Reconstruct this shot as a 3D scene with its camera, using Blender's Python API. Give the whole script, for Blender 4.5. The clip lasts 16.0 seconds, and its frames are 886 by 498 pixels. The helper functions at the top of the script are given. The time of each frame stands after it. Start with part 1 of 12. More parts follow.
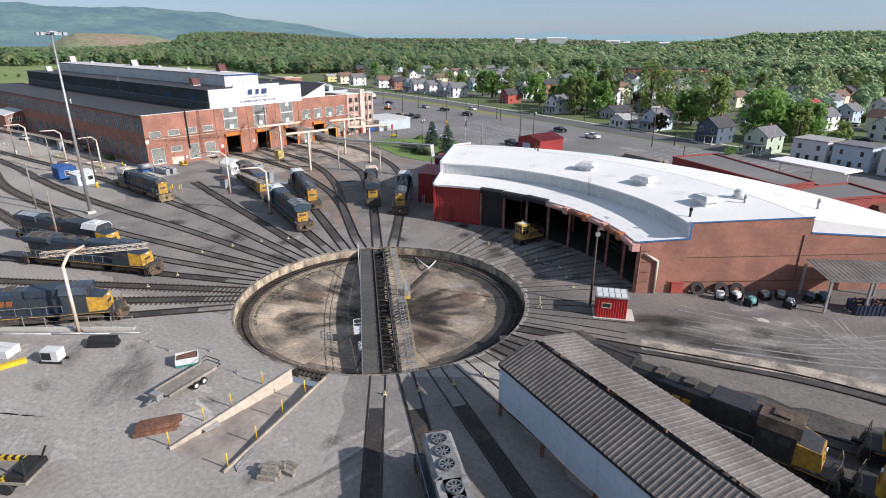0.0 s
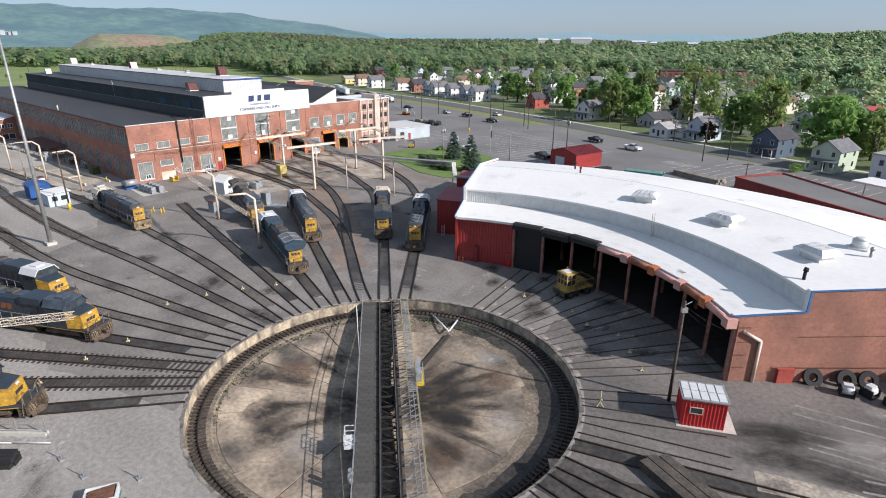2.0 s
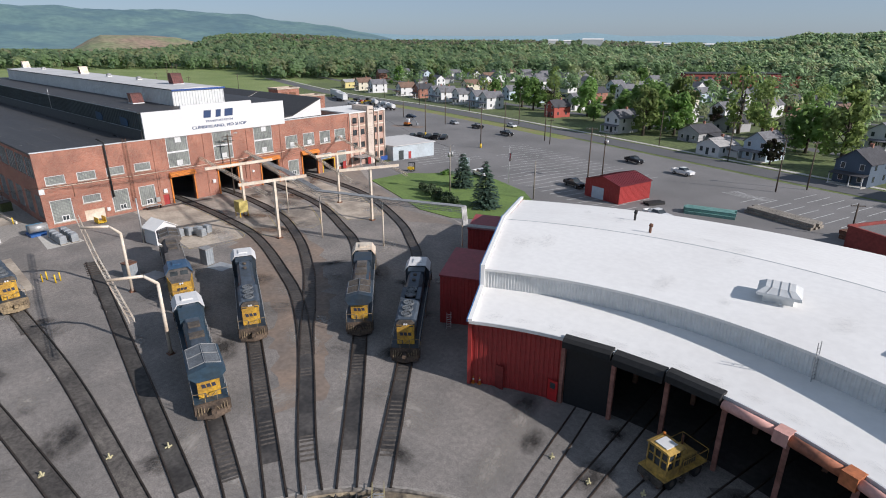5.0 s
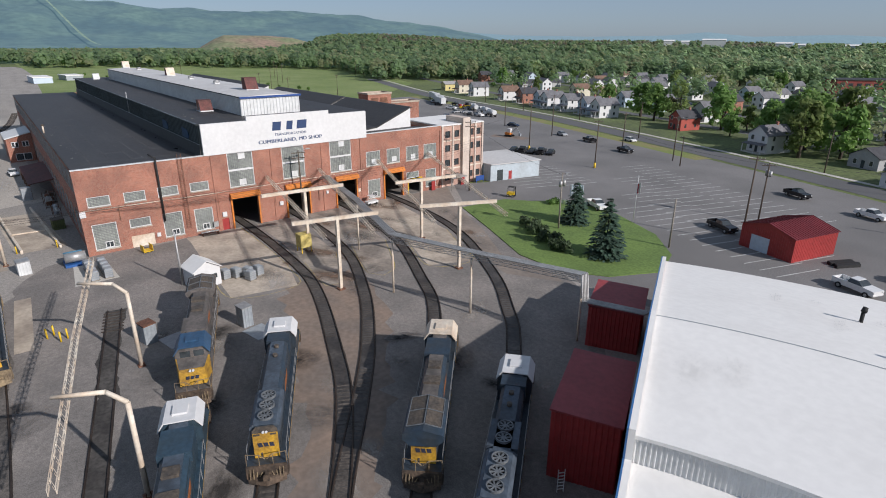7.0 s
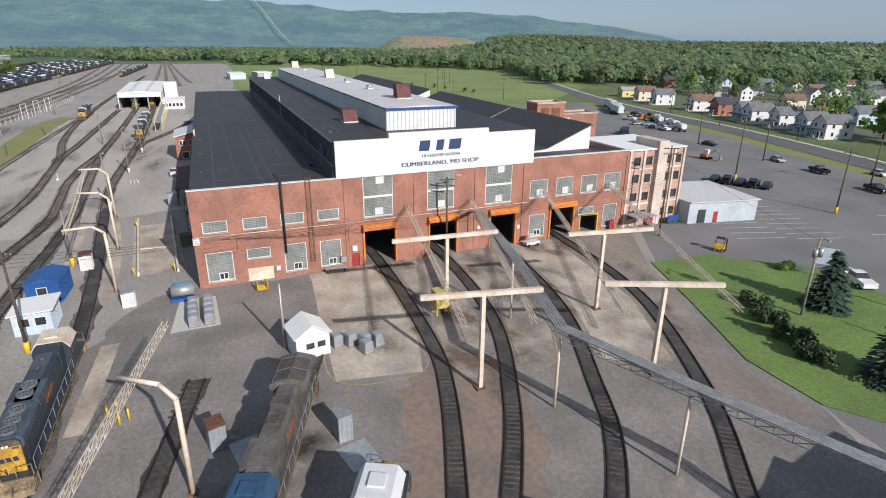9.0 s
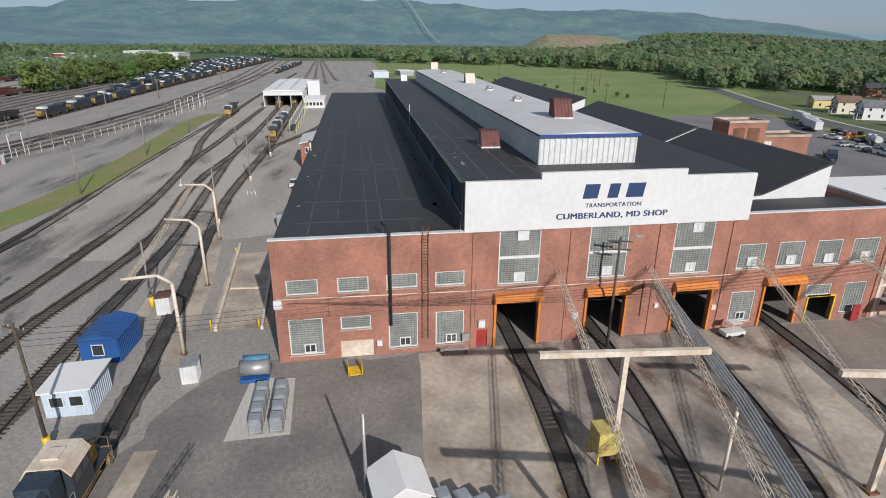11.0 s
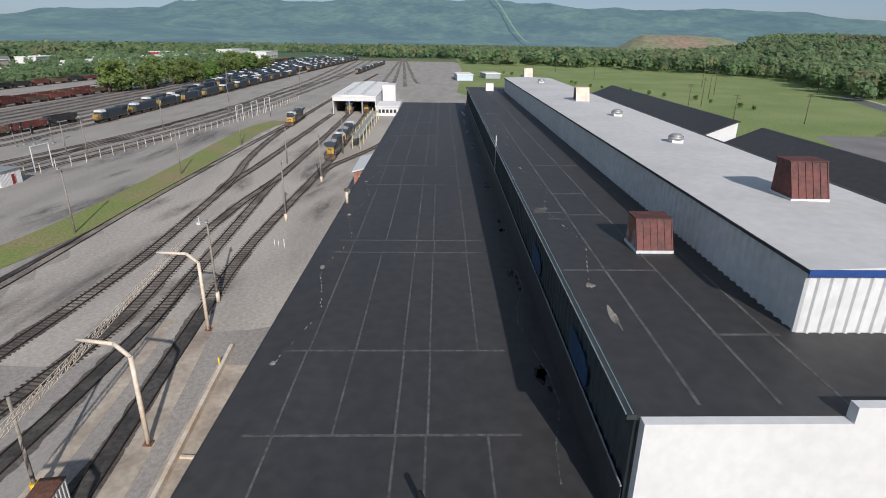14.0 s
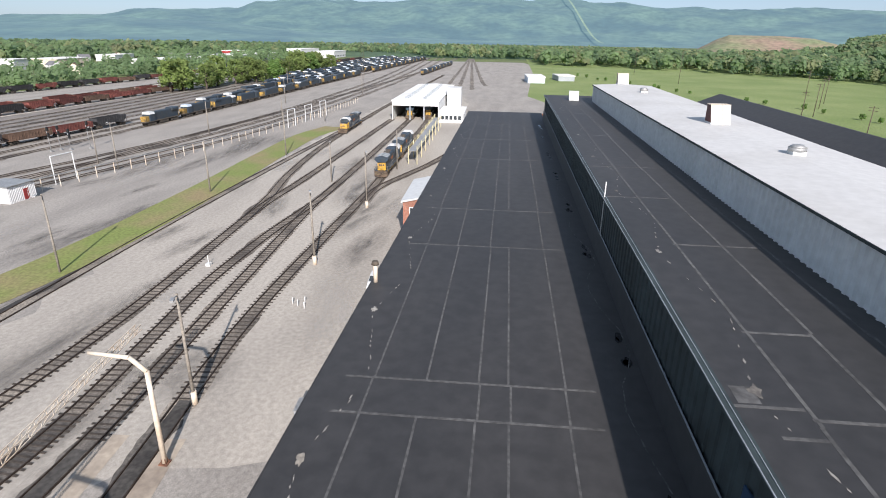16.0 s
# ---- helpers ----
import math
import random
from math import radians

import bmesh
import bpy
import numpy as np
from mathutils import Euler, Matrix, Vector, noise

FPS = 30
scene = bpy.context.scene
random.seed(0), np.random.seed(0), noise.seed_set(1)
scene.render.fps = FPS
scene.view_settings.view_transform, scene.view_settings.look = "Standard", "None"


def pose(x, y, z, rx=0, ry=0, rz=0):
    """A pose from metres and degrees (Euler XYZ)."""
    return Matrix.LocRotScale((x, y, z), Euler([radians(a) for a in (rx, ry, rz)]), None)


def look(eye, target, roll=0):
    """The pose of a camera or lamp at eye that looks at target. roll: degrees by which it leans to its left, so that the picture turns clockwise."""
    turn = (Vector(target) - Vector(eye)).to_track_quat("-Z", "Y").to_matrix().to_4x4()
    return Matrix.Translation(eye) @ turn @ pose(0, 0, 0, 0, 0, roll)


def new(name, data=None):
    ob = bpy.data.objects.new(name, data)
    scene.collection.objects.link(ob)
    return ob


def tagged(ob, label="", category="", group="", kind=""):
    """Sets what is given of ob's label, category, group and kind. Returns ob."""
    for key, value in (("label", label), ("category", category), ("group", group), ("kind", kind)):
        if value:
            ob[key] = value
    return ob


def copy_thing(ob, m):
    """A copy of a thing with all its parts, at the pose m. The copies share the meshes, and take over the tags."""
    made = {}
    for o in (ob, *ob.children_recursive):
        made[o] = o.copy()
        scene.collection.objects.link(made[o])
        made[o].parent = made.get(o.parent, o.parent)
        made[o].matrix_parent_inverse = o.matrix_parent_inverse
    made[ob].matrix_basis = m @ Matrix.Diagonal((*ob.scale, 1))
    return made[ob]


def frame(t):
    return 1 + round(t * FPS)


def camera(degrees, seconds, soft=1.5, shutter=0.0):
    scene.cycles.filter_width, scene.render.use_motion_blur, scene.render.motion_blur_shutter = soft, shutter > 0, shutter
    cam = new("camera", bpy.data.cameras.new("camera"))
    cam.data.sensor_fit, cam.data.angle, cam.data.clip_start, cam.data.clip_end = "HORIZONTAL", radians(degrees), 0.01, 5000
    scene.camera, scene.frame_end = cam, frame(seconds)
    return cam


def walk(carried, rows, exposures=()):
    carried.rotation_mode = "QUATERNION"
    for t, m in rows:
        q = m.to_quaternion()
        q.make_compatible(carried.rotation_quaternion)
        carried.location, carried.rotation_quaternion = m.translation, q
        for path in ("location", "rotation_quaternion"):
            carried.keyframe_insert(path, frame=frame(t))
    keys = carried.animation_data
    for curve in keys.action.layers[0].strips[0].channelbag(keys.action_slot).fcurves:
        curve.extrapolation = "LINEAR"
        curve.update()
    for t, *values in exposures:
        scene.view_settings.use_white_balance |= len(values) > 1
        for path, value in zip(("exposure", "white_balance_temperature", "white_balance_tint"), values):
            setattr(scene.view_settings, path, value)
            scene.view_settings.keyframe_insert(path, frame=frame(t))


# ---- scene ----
cam = camera(76.2, 16.0, 1.0)
METRES, EYE, TILT, LEAN, TURN = 187.1, 32.0, 0.0, 0.0, 37.8
ROWS = [
    (0.0, 0.0, 0.0, 0.0, 0.1, -20.44, -0.27),
    (0.5, -0.0008, 0.0264, -0.0001, 1.51, -20.43, -0.28),
    (1.0, -0.0017, 0.053, -0.0002, 2.19, -20.42, -0.27),
    (1.5, -0.0027, 0.0798, 0.0, 2.17, -20.43, -0.26),
    (2.0, -0.0039, 0.1069, -0.0003, 2.15, -20.41, -0.23),
    (2.5, -0.0048, 0.1346, -0.0006, 2.14, -20.41, -0.21),
    (3.0, -0.006, 0.1633, -0.0009, 2.13, -20.39, -0.21),
    (3.5, -0.007, 0.1933, -0.0015, 2.12, -20.36, -0.2),
    (4.0, -0.008, 0.2235, -0.0018, 2.13, -20.35, -0.2),
    (6.5, -0.0205, 0.3834, -0.0025, 9.0, -20.29, -0.2),
    (7.0, -0.0282, 0.4158, -0.0024, 12.85, -20.32, -0.24),
    (7.5, -0.0378, 0.4474, -0.0024, 16.7, -20.34, -0.28),
    (8.0, -0.0492, 0.4775, -0.0022, 20.57, -20.36, -0.32),
    (8.5, -0.0632, 0.5072, -0.0026, 24.67, -20.35, -0.35),
    (9.0, -0.0792, 0.5355, -0.003, 29.02, -20.35, -0.41),
    (9.5, -0.0967, 0.5625, -0.0029, 33.37, -20.41, -0.43),
    (10.0, -0.1171, 0.5879, -0.0025, 37.67, -20.5, -0.46),
    (12.5, -0.2273, 0.7025, -0.0019, 46.08, -20.61, -0.61),
    (13.0, -0.2507, 0.7244, -0.002, 47.7, -20.63, -0.65),
    (13.5, -0.2748, 0.7456, -0.0022, 49.33, -20.67, -0.67),
    (14.0, -0.2998, 0.7662, -0.0028, 50.96, -20.68, -0.73),
    (14.5, -0.3255, 0.7863, -0.0031, 52.61, -20.71, -0.78),
    (15.0, -0.3519, 0.8058, -0.0036, 54.25, -20.72, -0.8),
    (15.5, -0.3791, 0.8244, -0.0044, 55.88, -20.74, -0.84),
    (16.0, -0.4069, 0.8426, -0.0055, 57.51, -20.76, -0.86),
]
walk(cam, [(t, pose(0, 0, EYE, TILT, LEAN, TURN) @ pose(METRES * x, METRES * y, METRES * z, 90 + pitch, roll, yaw)) for t, x, y, z, yaw, pitch, roll in ROWS],
     [(0.0, 0.33, 6280, 13), (3.5, 0.24, 6280, 13), (7.0, -0.1, 6250, 13), (9.0, 0.08, 6280, 12.5), (10.0, -0.08, 6290, 12), (12.5, -0.23, 6310, 11), (13.5, -0.3, 6320, 11), (14.0, -0.08, 6330, 12), (14.5, 0.39, 6340, 12.5), (16.0, 0.55, 6380, 13)])

# ---- light ----
SUN = Vector((0.841, 0.205, 0.475)).normalized()
world = bpy.data.worlds.new("sky")
scene.world = world
world.use_nodes = True
_n = world.node_tree.nodes
_sky = _n.new("ShaderNodeTexSky")
_sky.sky_type, _sky.sun_disc = "NISHITA", False
_sky.sun_elevation, _sky.sun_rotation = math.asin(SUN.z), math.atan2(SUN.x, SUN.y)
_sky.air_density, _sky.dust_density, _sky.ozone_density = 0.75, 0.7, 4.0
_haze = _n.new("ShaderNodeMix")             # an even summer haze over the whole sky
_haze.data_type, _haze.inputs["Factor"].default_value, _haze.inputs["B"].default_value = "RGBA", 0.52, (3.75, 4.5, 5.3, 1)
_n["Background"].inputs["Strength"].default_value = 0.093
world.node_tree.links.new(_sky.outputs[0], _haze.inputs["A"])
world.node_tree.links.new(_haze.outputs["Result"], _n["Background"].inputs["Color"])
sun = new("sun", bpy.data.lights.new("sun", "SUN"))
sun.data.energy, sun.data.angle, sun.data.color = 5.0, radians(0.6), (1.0, 0.94, 0.88)
sun.matrix_world = look(SUN * 400, (0, 0, 0))


# ---- materials ----


def mat(name, col, rough=0.8, metal=0.0, var=0.12, big=0.25, small=3.0, bump=0.0, col2=None, patch=0.5, rand=0.0, emit=0.0, space="Object", stretch=None, grit=0.0):
    """A worn surface: broad stains (big) and fine grain (small), both in cycles a metre."""
    m = bpy.data.materials.new(name)
    m.use_nodes = True
    nt = m.node_tree
    b = nt.nodes["Principled BSDF"]
    b.inputs["Roughness"].default_value, b.inputs["Metallic"].default_value = rough, metal
    tc = nt.nodes.new("ShaderNodeTexCoord")
    n1, n2 = nt.nodes.new("ShaderNodeTexNoise"), nt.nodes.new("ShaderNodeTexNoise")
    n1.inputs["Scale"].default_value, n1.inputs["Detail"].default_value = big, 6
    n2.inputs["Scale"].default_value, n2.inputs["Detail"].default_value = small, 4
    for n in (n1, n2):
        nt.links.new(tc.outputs[space], n.inputs["Vector"])
    if stretch:
        mp = nt.nodes.new("ShaderNodeMapping")
        mp.inputs["Scale"].default_value, mp.inputs["Rotation"].default_value = stretch[:3], (0, 0, radians(stretch[3]))
        nt.links.new(tc.outputs[space], mp.inputs["Vector"])
        nt.links.new(mp.outputs["Vector"], n1.inputs["Vector"])
    ramp = nt.nodes.new("ShaderNodeValToRGB")
    lo, hi = max(0.02, patch - 0.14), min(0.98, patch + 0.14)
    ramp.color_ramp.elements[0].position, ramp.color_ramp.elements[1].position = lo, hi
    a = Vector(col)
    c2 = Vector(col2) if col2 else a * (1 - 1.4 * var)
    ramp.color_ramp.elements[0].color = (*c2, 1)
    ramp.color_ramp.elements[1].color = (*a, 1)
    nt.links.new(n1.outputs["Fac"], ramp.inputs["Fac"])
    mul = nt.nodes.new("ShaderNodeMix")
    mul.data_type, mul.blend_type = "RGBA", "MULTIPLY"
    mul.inputs["Factor"].default_value = 1.0
    mr = nt.nodes.new("ShaderNodeMapRange")
    mr.inputs["From Min"].default_value, mr.inputs["From Max"].default_value = 0.34, 0.66
    mr.inputs["To Min"].default_value, mr.inputs["To Max"].default_value = 1 - var, 1 + var
    nt.links.new(n2.outputs["Fac"], mr.inputs["Value"])
    nt.links.new(ramp.outputs["Color"], mul.inputs["A"])
    nt.links.new(mr.outputs["Result"], mul.inputs["B"])
    out = mul.outputs["Result"]
    if grit:
        n3, mr3, mul3 = nt.nodes.new("ShaderNodeTexNoise"), nt.nodes.new("ShaderNodeMapRange"), nt.nodes.new("ShaderNodeMix")
        n3.inputs["Scale"].default_value, n3.inputs["Detail"].default_value = 9.0, 2
        mr3.inputs["From Min"].default_value, mr3.inputs["From Max"].default_value = 0.36, 0.64
        mr3.inputs["To Min"].default_value, mr3.inputs["To Max"].default_value = 1 - grit, 1 + grit
        mul3.data_type, mul3.blend_type, mul3.inputs["Factor"].default_value = "RGBA", "MULTIPLY", 1.0
        nt.links.new(tc.outputs[space], n3.inputs["Vector"])
        nt.links.new(n3.outputs["Fac"], mr3.inputs["Value"])
        nt.links.new(out, mul3.inputs["A"])
        nt.links.new(mr3.outputs["Result"], mul3.inputs["B"])
        out = mul3.outputs["Result"]
    if rand:
        oi = nt.nodes.new("ShaderNodeObjectInfo")
        mr2 = nt.nodes.new("ShaderNodeMapRange")
        mr2.inputs["To Min"].default_value, mr2.inputs["To Max"].default_value = 1 - rand, 1 + rand
        nt.links.new(oi.outputs["Random"], mr2.inputs["Value"])
        mul2 = nt.nodes.new("ShaderNodeMix")
        mul2.data_type, mul2.blend_type = "RGBA", "MULTIPLY"
        mul2.inputs["Factor"].default_value = 1.0
        nt.links.new(out, mul2.inputs["A"])
        nt.links.new(mr2.outputs["Result"], mul2.inputs["B"])
        out = mul2.outputs["Result"]
    nt.links.new(out, b.inputs["Base Color"])
    if bump:
        bp = nt.nodes.new("ShaderNodeBump")
        bp.inputs["Strength"].default_value, bp.inputs["Distance"].default_value = bump, 0.05
        nt.links.new(n2.outputs["Fac"], bp.inputs["Height"])
        nt.links.new(bp.outputs["Normal"], b.inputs["Normal"])
    if emit:
        nt.links.new(out, b.inputs["Emission Color"])
        b.inputs["Emission Strength"].default_value = emit
    return m


def brick_mat(name, c1, c2, mortar, bw=0.215, bh=0.075):
    """Brickwork too fine to tell apart: courses follow x + y along the wall and z up it."""
    m = mat(name, c1, 0.9, var=0.3, big=0.3, small=2.6, bump=0.25, col2=tuple(0.62 * v for v in c2))
    nt = m.node_tree
    b = nt.nodes["Principled BSDF"]
    tc = nt.nodes.new("ShaderNodeTexCoord")
    sep, com = nt.nodes.new("ShaderNodeSeparateXYZ"), nt.nodes.new("ShaderNodeCombineXYZ")
    add = nt.nodes.new("ShaderNodeMath")
    nt.links.new(tc.outputs["Object"], sep.inputs[0])
    nt.links.new(sep.outputs["X"], add.inputs[0])
    nt.links.new(sep.outputs["Y"], add.inputs[1])
    nt.links.new(add.outputs[0], com.inputs["X"])
    nt.links.new(sep.outputs["Z"], com.inputs["Y"])
    br = nt.nodes.new("ShaderNodeTexBrick")
    br.inputs["Color1"].default_value, br.inputs["Color2"].default_value, br.inputs["Mortar"].default_value = (*c1, 1), (*c2, 1), (*mortar, 1)
    br.inputs["Scale"].default_value, br.inputs["Brick Width"].default_value, br.inputs["Row Height"].default_value = 1.0, bw, bh
    br.inputs["Mortar Size"].default_value = 0.011
    nt.links.new(com.outputs[0], br.inputs["Vector"])
    old = b.inputs["Base Color"].links[0].from_node
    wear = nt.nodes.new("ShaderNodeMix")
    wear.data_type, wear.blend_type = "RGBA", "MIX"
    wear.inputs["Factor"].default_value = 0.6
    nt.links.new(old.outputs["Result"], wear.inputs["A"])
    nt.links.new(br.outputs["Color"], wear.inputs["B"])
    nt.links.new(wear.outputs["Result"], b.inputs["Base Color"])
    return m


def glass_mat(name, col, rough=0.15):
    m = mat(name, col, rough, var=0.25, big=0.6, small=2)
    m.node_tree.nodes["Principled BSDF"].inputs["Specular IOR Level"].default_value = 0.7
    return m


M = {
    "field": mat("field_grass", (0.13, 0.165, 0.05), 0.95, var=0.3, big=0.02, small=0.6, col2=(0.09, 0.115, 0.04)),
    "yard": mat("yard_gravel", (0.322, 0.297, 0.266), 0.95, var=0.15, big=0.16, small=2.4, bump=0.08, col2=(0.258, 0.238, 0.214), patch=0.48, stretch=(0.3, 1.0, 1.0, 8), grit=0.13),
    "apron": mat("oily_asphalt", (0.24, 0.216, 0.195), 0.9, var=0.14, big=0.16, small=2.2, bump=0.06, col2=(0.165, 0.152, 0.139), grit=0.2),
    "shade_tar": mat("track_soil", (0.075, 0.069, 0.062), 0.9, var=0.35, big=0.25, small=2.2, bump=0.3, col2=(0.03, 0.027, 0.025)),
    "asphalt": mat("parking_asphalt", (0.2, 0.192, 0.186), 0.92, var=0.18, big=0.06, small=5, col2=(0.15, 0.145, 0.14)),
    "road": mat("road_asphalt", (0.12, 0.12, 0.122), 0.9, var=0.1, big=0.05, small=3),
    "ramp": mat("ramp_concrete", (0.36, 0.315, 0.265), 0.9, var=0.12, big=0.3, small=1.8, bump=0.04, col2=(0.22, 0.19, 0.165)),
    "concrete": mat("pad_concrete", (0.47, 0.402, 0.32), 0.9, var=0.12, big=0.2, small=1.8, bump=0.03, col2=(0.27, 0.225, 0.18), patch=0.47),
    "path": mat("sidewalk_concrete", (0.5, 0.48, 0.43), 0.9, var=0.08),
    "lawn": mat("lawn_grass", (0.14, 0.215, 0.05), 0.95, var=0.18, big=0.12, small=2.6, bump=0.15, col2=(0.105, 0.165, 0.042)),
    "garden": mat("garden_grass", (0.115, 0.15, 0.05), 0.95, var=0.3, big=0.05, small=0.8, bump=0.15, col2=(0.085, 0.105, 0.042)),
    "meadow": mat("meadow_grass", (0.205, 0.25, 0.085), 0.95, var=0.25, big=0.03, small=1.2, bump=0.3, col2=(0.15, 0.205, 0.055)),
    "dry_grass": mat("verge_grass", (0.175, 0.215, 0.055), 0.95, var=0.2, big=0.09, small=2.2, bump=0.3, col2=(0.25, 0.20, 0.10), patch=0.46),
    "rail": mat("rail_steel", (0.075, 0.055, 0.043), 0.55, 0.6, var=0.25, big=0.5, small=3),
    "tie": mat("tie_timber", (0.068, 0.055, 0.045), 0.95, var=0.3, big=0.8, small=4),
    "brick": brick_mat("red_brick", (0.385, 0.15, 0.096), (0.21, 0.073, 0.05), (0.40, 0.285, 0.22)),
    "brick_pale": brick_mat("pale_brick", (0.50, 0.31, 0.24), (0.43, 0.25, 0.19), (0.5, 0.41, 0.35)),
    "roof_black": mat("black_roof_felt", (0.042, 0.040, 0.039), 0.6, var=0.16, big=0.14, small=1.2, col2=(0.033, 0.032, 0.032), stretch=(0.25, 1.0, 1.0, 1)),
    "seam": mat("roof_seam_felt", (0.102, 0.1, 0.097), 0.8, var=0.3, big=0.5, small=3, col2=(0.065, 0.064, 0.063)),
    "monitor_white": mat("aged_white_membrane", (0.55, 0.545, 0.53), 0.75, var=0.05, big=0.12, small=1.4, col2=(0.48, 0.47, 0.45), patch=0.42),
    "roof_white": mat("white_roof_membrane", (0.75, 0.74, 0.71), 0.75, var=0.03, big=0.09, small=1.4, col2=(0.69, 0.675, 0.645), patch=0.4),
    "white_metal": mat("white_sheet_metal", (0.62, 0.63, 0.62), 0.5, var=0.07, big=0.2, small=1.5),
    "grey_metal": mat("grey_sheet_metal", (0.33, 0.36, 0.38), 0.5, 0.2, var=0.1, big=0.25, small=2),
    "white": mat("white_paint", (0.63, 0.63, 0.62), 0.6, var=0.04, big=0.2, small=2),
    "cream": mat("cream_paint", (0.66, 0.60, 0.50), 0.6, var=0.1, big=0.5, small=3, col2=(0.55, 0.44, 0.33)),
    "red_metal": mat("red_sheet_metal", (0.33, 0.035, 0.032), 0.5, var=0.12, big=0.3, small=2),
    "red_roof": mat("red_roof_metal", (0.30, 0.05, 0.055), 0.55, var=0.12, big=0.3, small=2),
    "dark": mat("dark_interior", (0.02, 0.02, 0.02), 0.9, var=0.2),
    "dark_cladding": mat("dark_cladding", (0.034, 0.048, 0.05), 0.65, var=0.2, big=0.15, small=1.2, col2=(0.022, 0.03, 0.03)),
    "orange": mat("orange_paint", (0.62, 0.20, 0.03), 0.6, var=0.12, big=0.4, small=3),
    "rust": mat("rusty_steel", (0.20, 0.10, 0.06), 0.85, 0.1, var=0.3, big=0.6, small=4, col2=(0.12, 0.055, 0.035)),
    "pink": mat("faded_primer", (0.60, 0.33, 0.28), 0.7, var=0.1, big=0.4, small=3),
    "yellow": mat("safety_yellow", (0.72, 0.47, 0.02), 0.5, var=0.12, big=0.5, small=3),
    "blue": mat("royal_blue_paint", (0.02, 0.065, 0.24), 0.5, var=0.1),
    "steel": mat("galvanised_steel", (0.42, 0.42, 0.41), 0.5, 0.5, var=0.15, big=0.5, small=3),
    "black": mat("black_rubber", (0.018, 0.018, 0.018), 0.8, var=0.2),
    "wood": mat("pole_timber", (0.10, 0.075, 0.055), 0.9, var=0.25, big=0.5, small=5),
    "grey_wood": mat("weathered_timber", (0.28, 0.25, 0.21), 0.9, var=0.25, big=0.5, small=5),
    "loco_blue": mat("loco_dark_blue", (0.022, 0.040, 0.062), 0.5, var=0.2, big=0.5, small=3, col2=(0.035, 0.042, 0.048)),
    "loco_top": mat("blue_grey_roof_steel", (0.068, 0.09, 0.117), 0.6, var=0.2, big=0.6, small=3, col2=(0.04, 0.05, 0.063)),
    "loco_brown": mat("dirty_grey_steel", (0.13, 0.115, 0.105), 0.8, var=0.2, big=0.6, small=3, col2=(0.07, 0.065, 0.06)),
    "loco_yellow": mat("loco_yellow", (0.54, 0.31, 0.03), 0.55, var=0.2, big=1.1, small=5, col2=(0.30, 0.17, 0.035), rand=0.12),
    "loco_frame": mat("grimy_black_steel", (0.055, 0.048, 0.042), 0.8, var=0.3, big=1, small=5, col2=(0.10, 0.08, 0.06)),
    "tan_grime": mat("tan_grime", (0.28, 0.21, 0.12), 0.85, var=0.3, big=1, small=5, col2=(0.12, 0.09, 0.06)),
    "flange": mat("flangeway_dirt", (0.026, 0.023, 0.021), 0.9, var=0.3, big=0.4, small=3, col2=(0.065, 0.06, 0.055), patch=0.42),
    "fan": mat("fan_grille", (0.20, 0.215, 0.225), 0.6, 0.4, var=0.2, big=1, small=6),
    "leaf": mat("leaf_green", (0.26, 0.40, 0.125), 0.75, var=0.22, big=0.15, small=0.9, col2=(0.2, 0.32, 0.1), rand=0.2),
    "leaf_pale": mat("leaf_spring_green", (0.32, 0.41, 0.14), 0.75, var=0.3, big=0.15, small=0.9, col2=(0.2, 0.26, 0.09), rand=0.2),
    "leaf_dark": mat("leaf_dark", (0.035, 0.055, 0.02), 0.75, var=0.35, big=0.3, small=0.9, col2=(0.05, 0.03, 0.03), rand=0.3),
    "hedge": mat("hedge_leaf", (0.05, 0.085, 0.028), 0.75, var=0.35, big=0.3, small=0.9, col2=(0.035, 0.06, 0.022)),
    "oiled": mat("oiled_asphalt", (0.085, 0.076, 0.068), 0.6, var=0.3, big=0.3, small=2.5, bump=0.2, col2=(0.03, 0.027, 0.025), patch=0.54),
    "fir": mat("spruce_needles", (0.045, 0.085, 0.055), 0.8, var=0.35, big=0.5, small=2, col2=(0.03, 0.06, 0.04)),
    "bark": mat("bark", (0.10, 0.08, 0.062), 0.95, var=0.25, big=1, small=5),
    "ballast": mat("track_ballast", (0.25, 0.217, 0.18), 0.95, var=0.3, big=0.14, small=3, bump=0.3, col2=(0.09, 0.078, 0.067), patch=0.47, grit=0.25),
    "rust_dirt": mat("rusty_dirt", (0.25, 0.185, 0.14), 0.95, var=0.14, big=0.15, small=1.6, bump=0.06, col2=(0.17, 0.14, 0.118)),
    "mark_orange": mat("faded_orange_mark", (0.30, 0.10, 0.03), 0.7, var=0.2),
    "glass": glass_mat("window_glass", (0.05, 0.06, 0.065)),
}


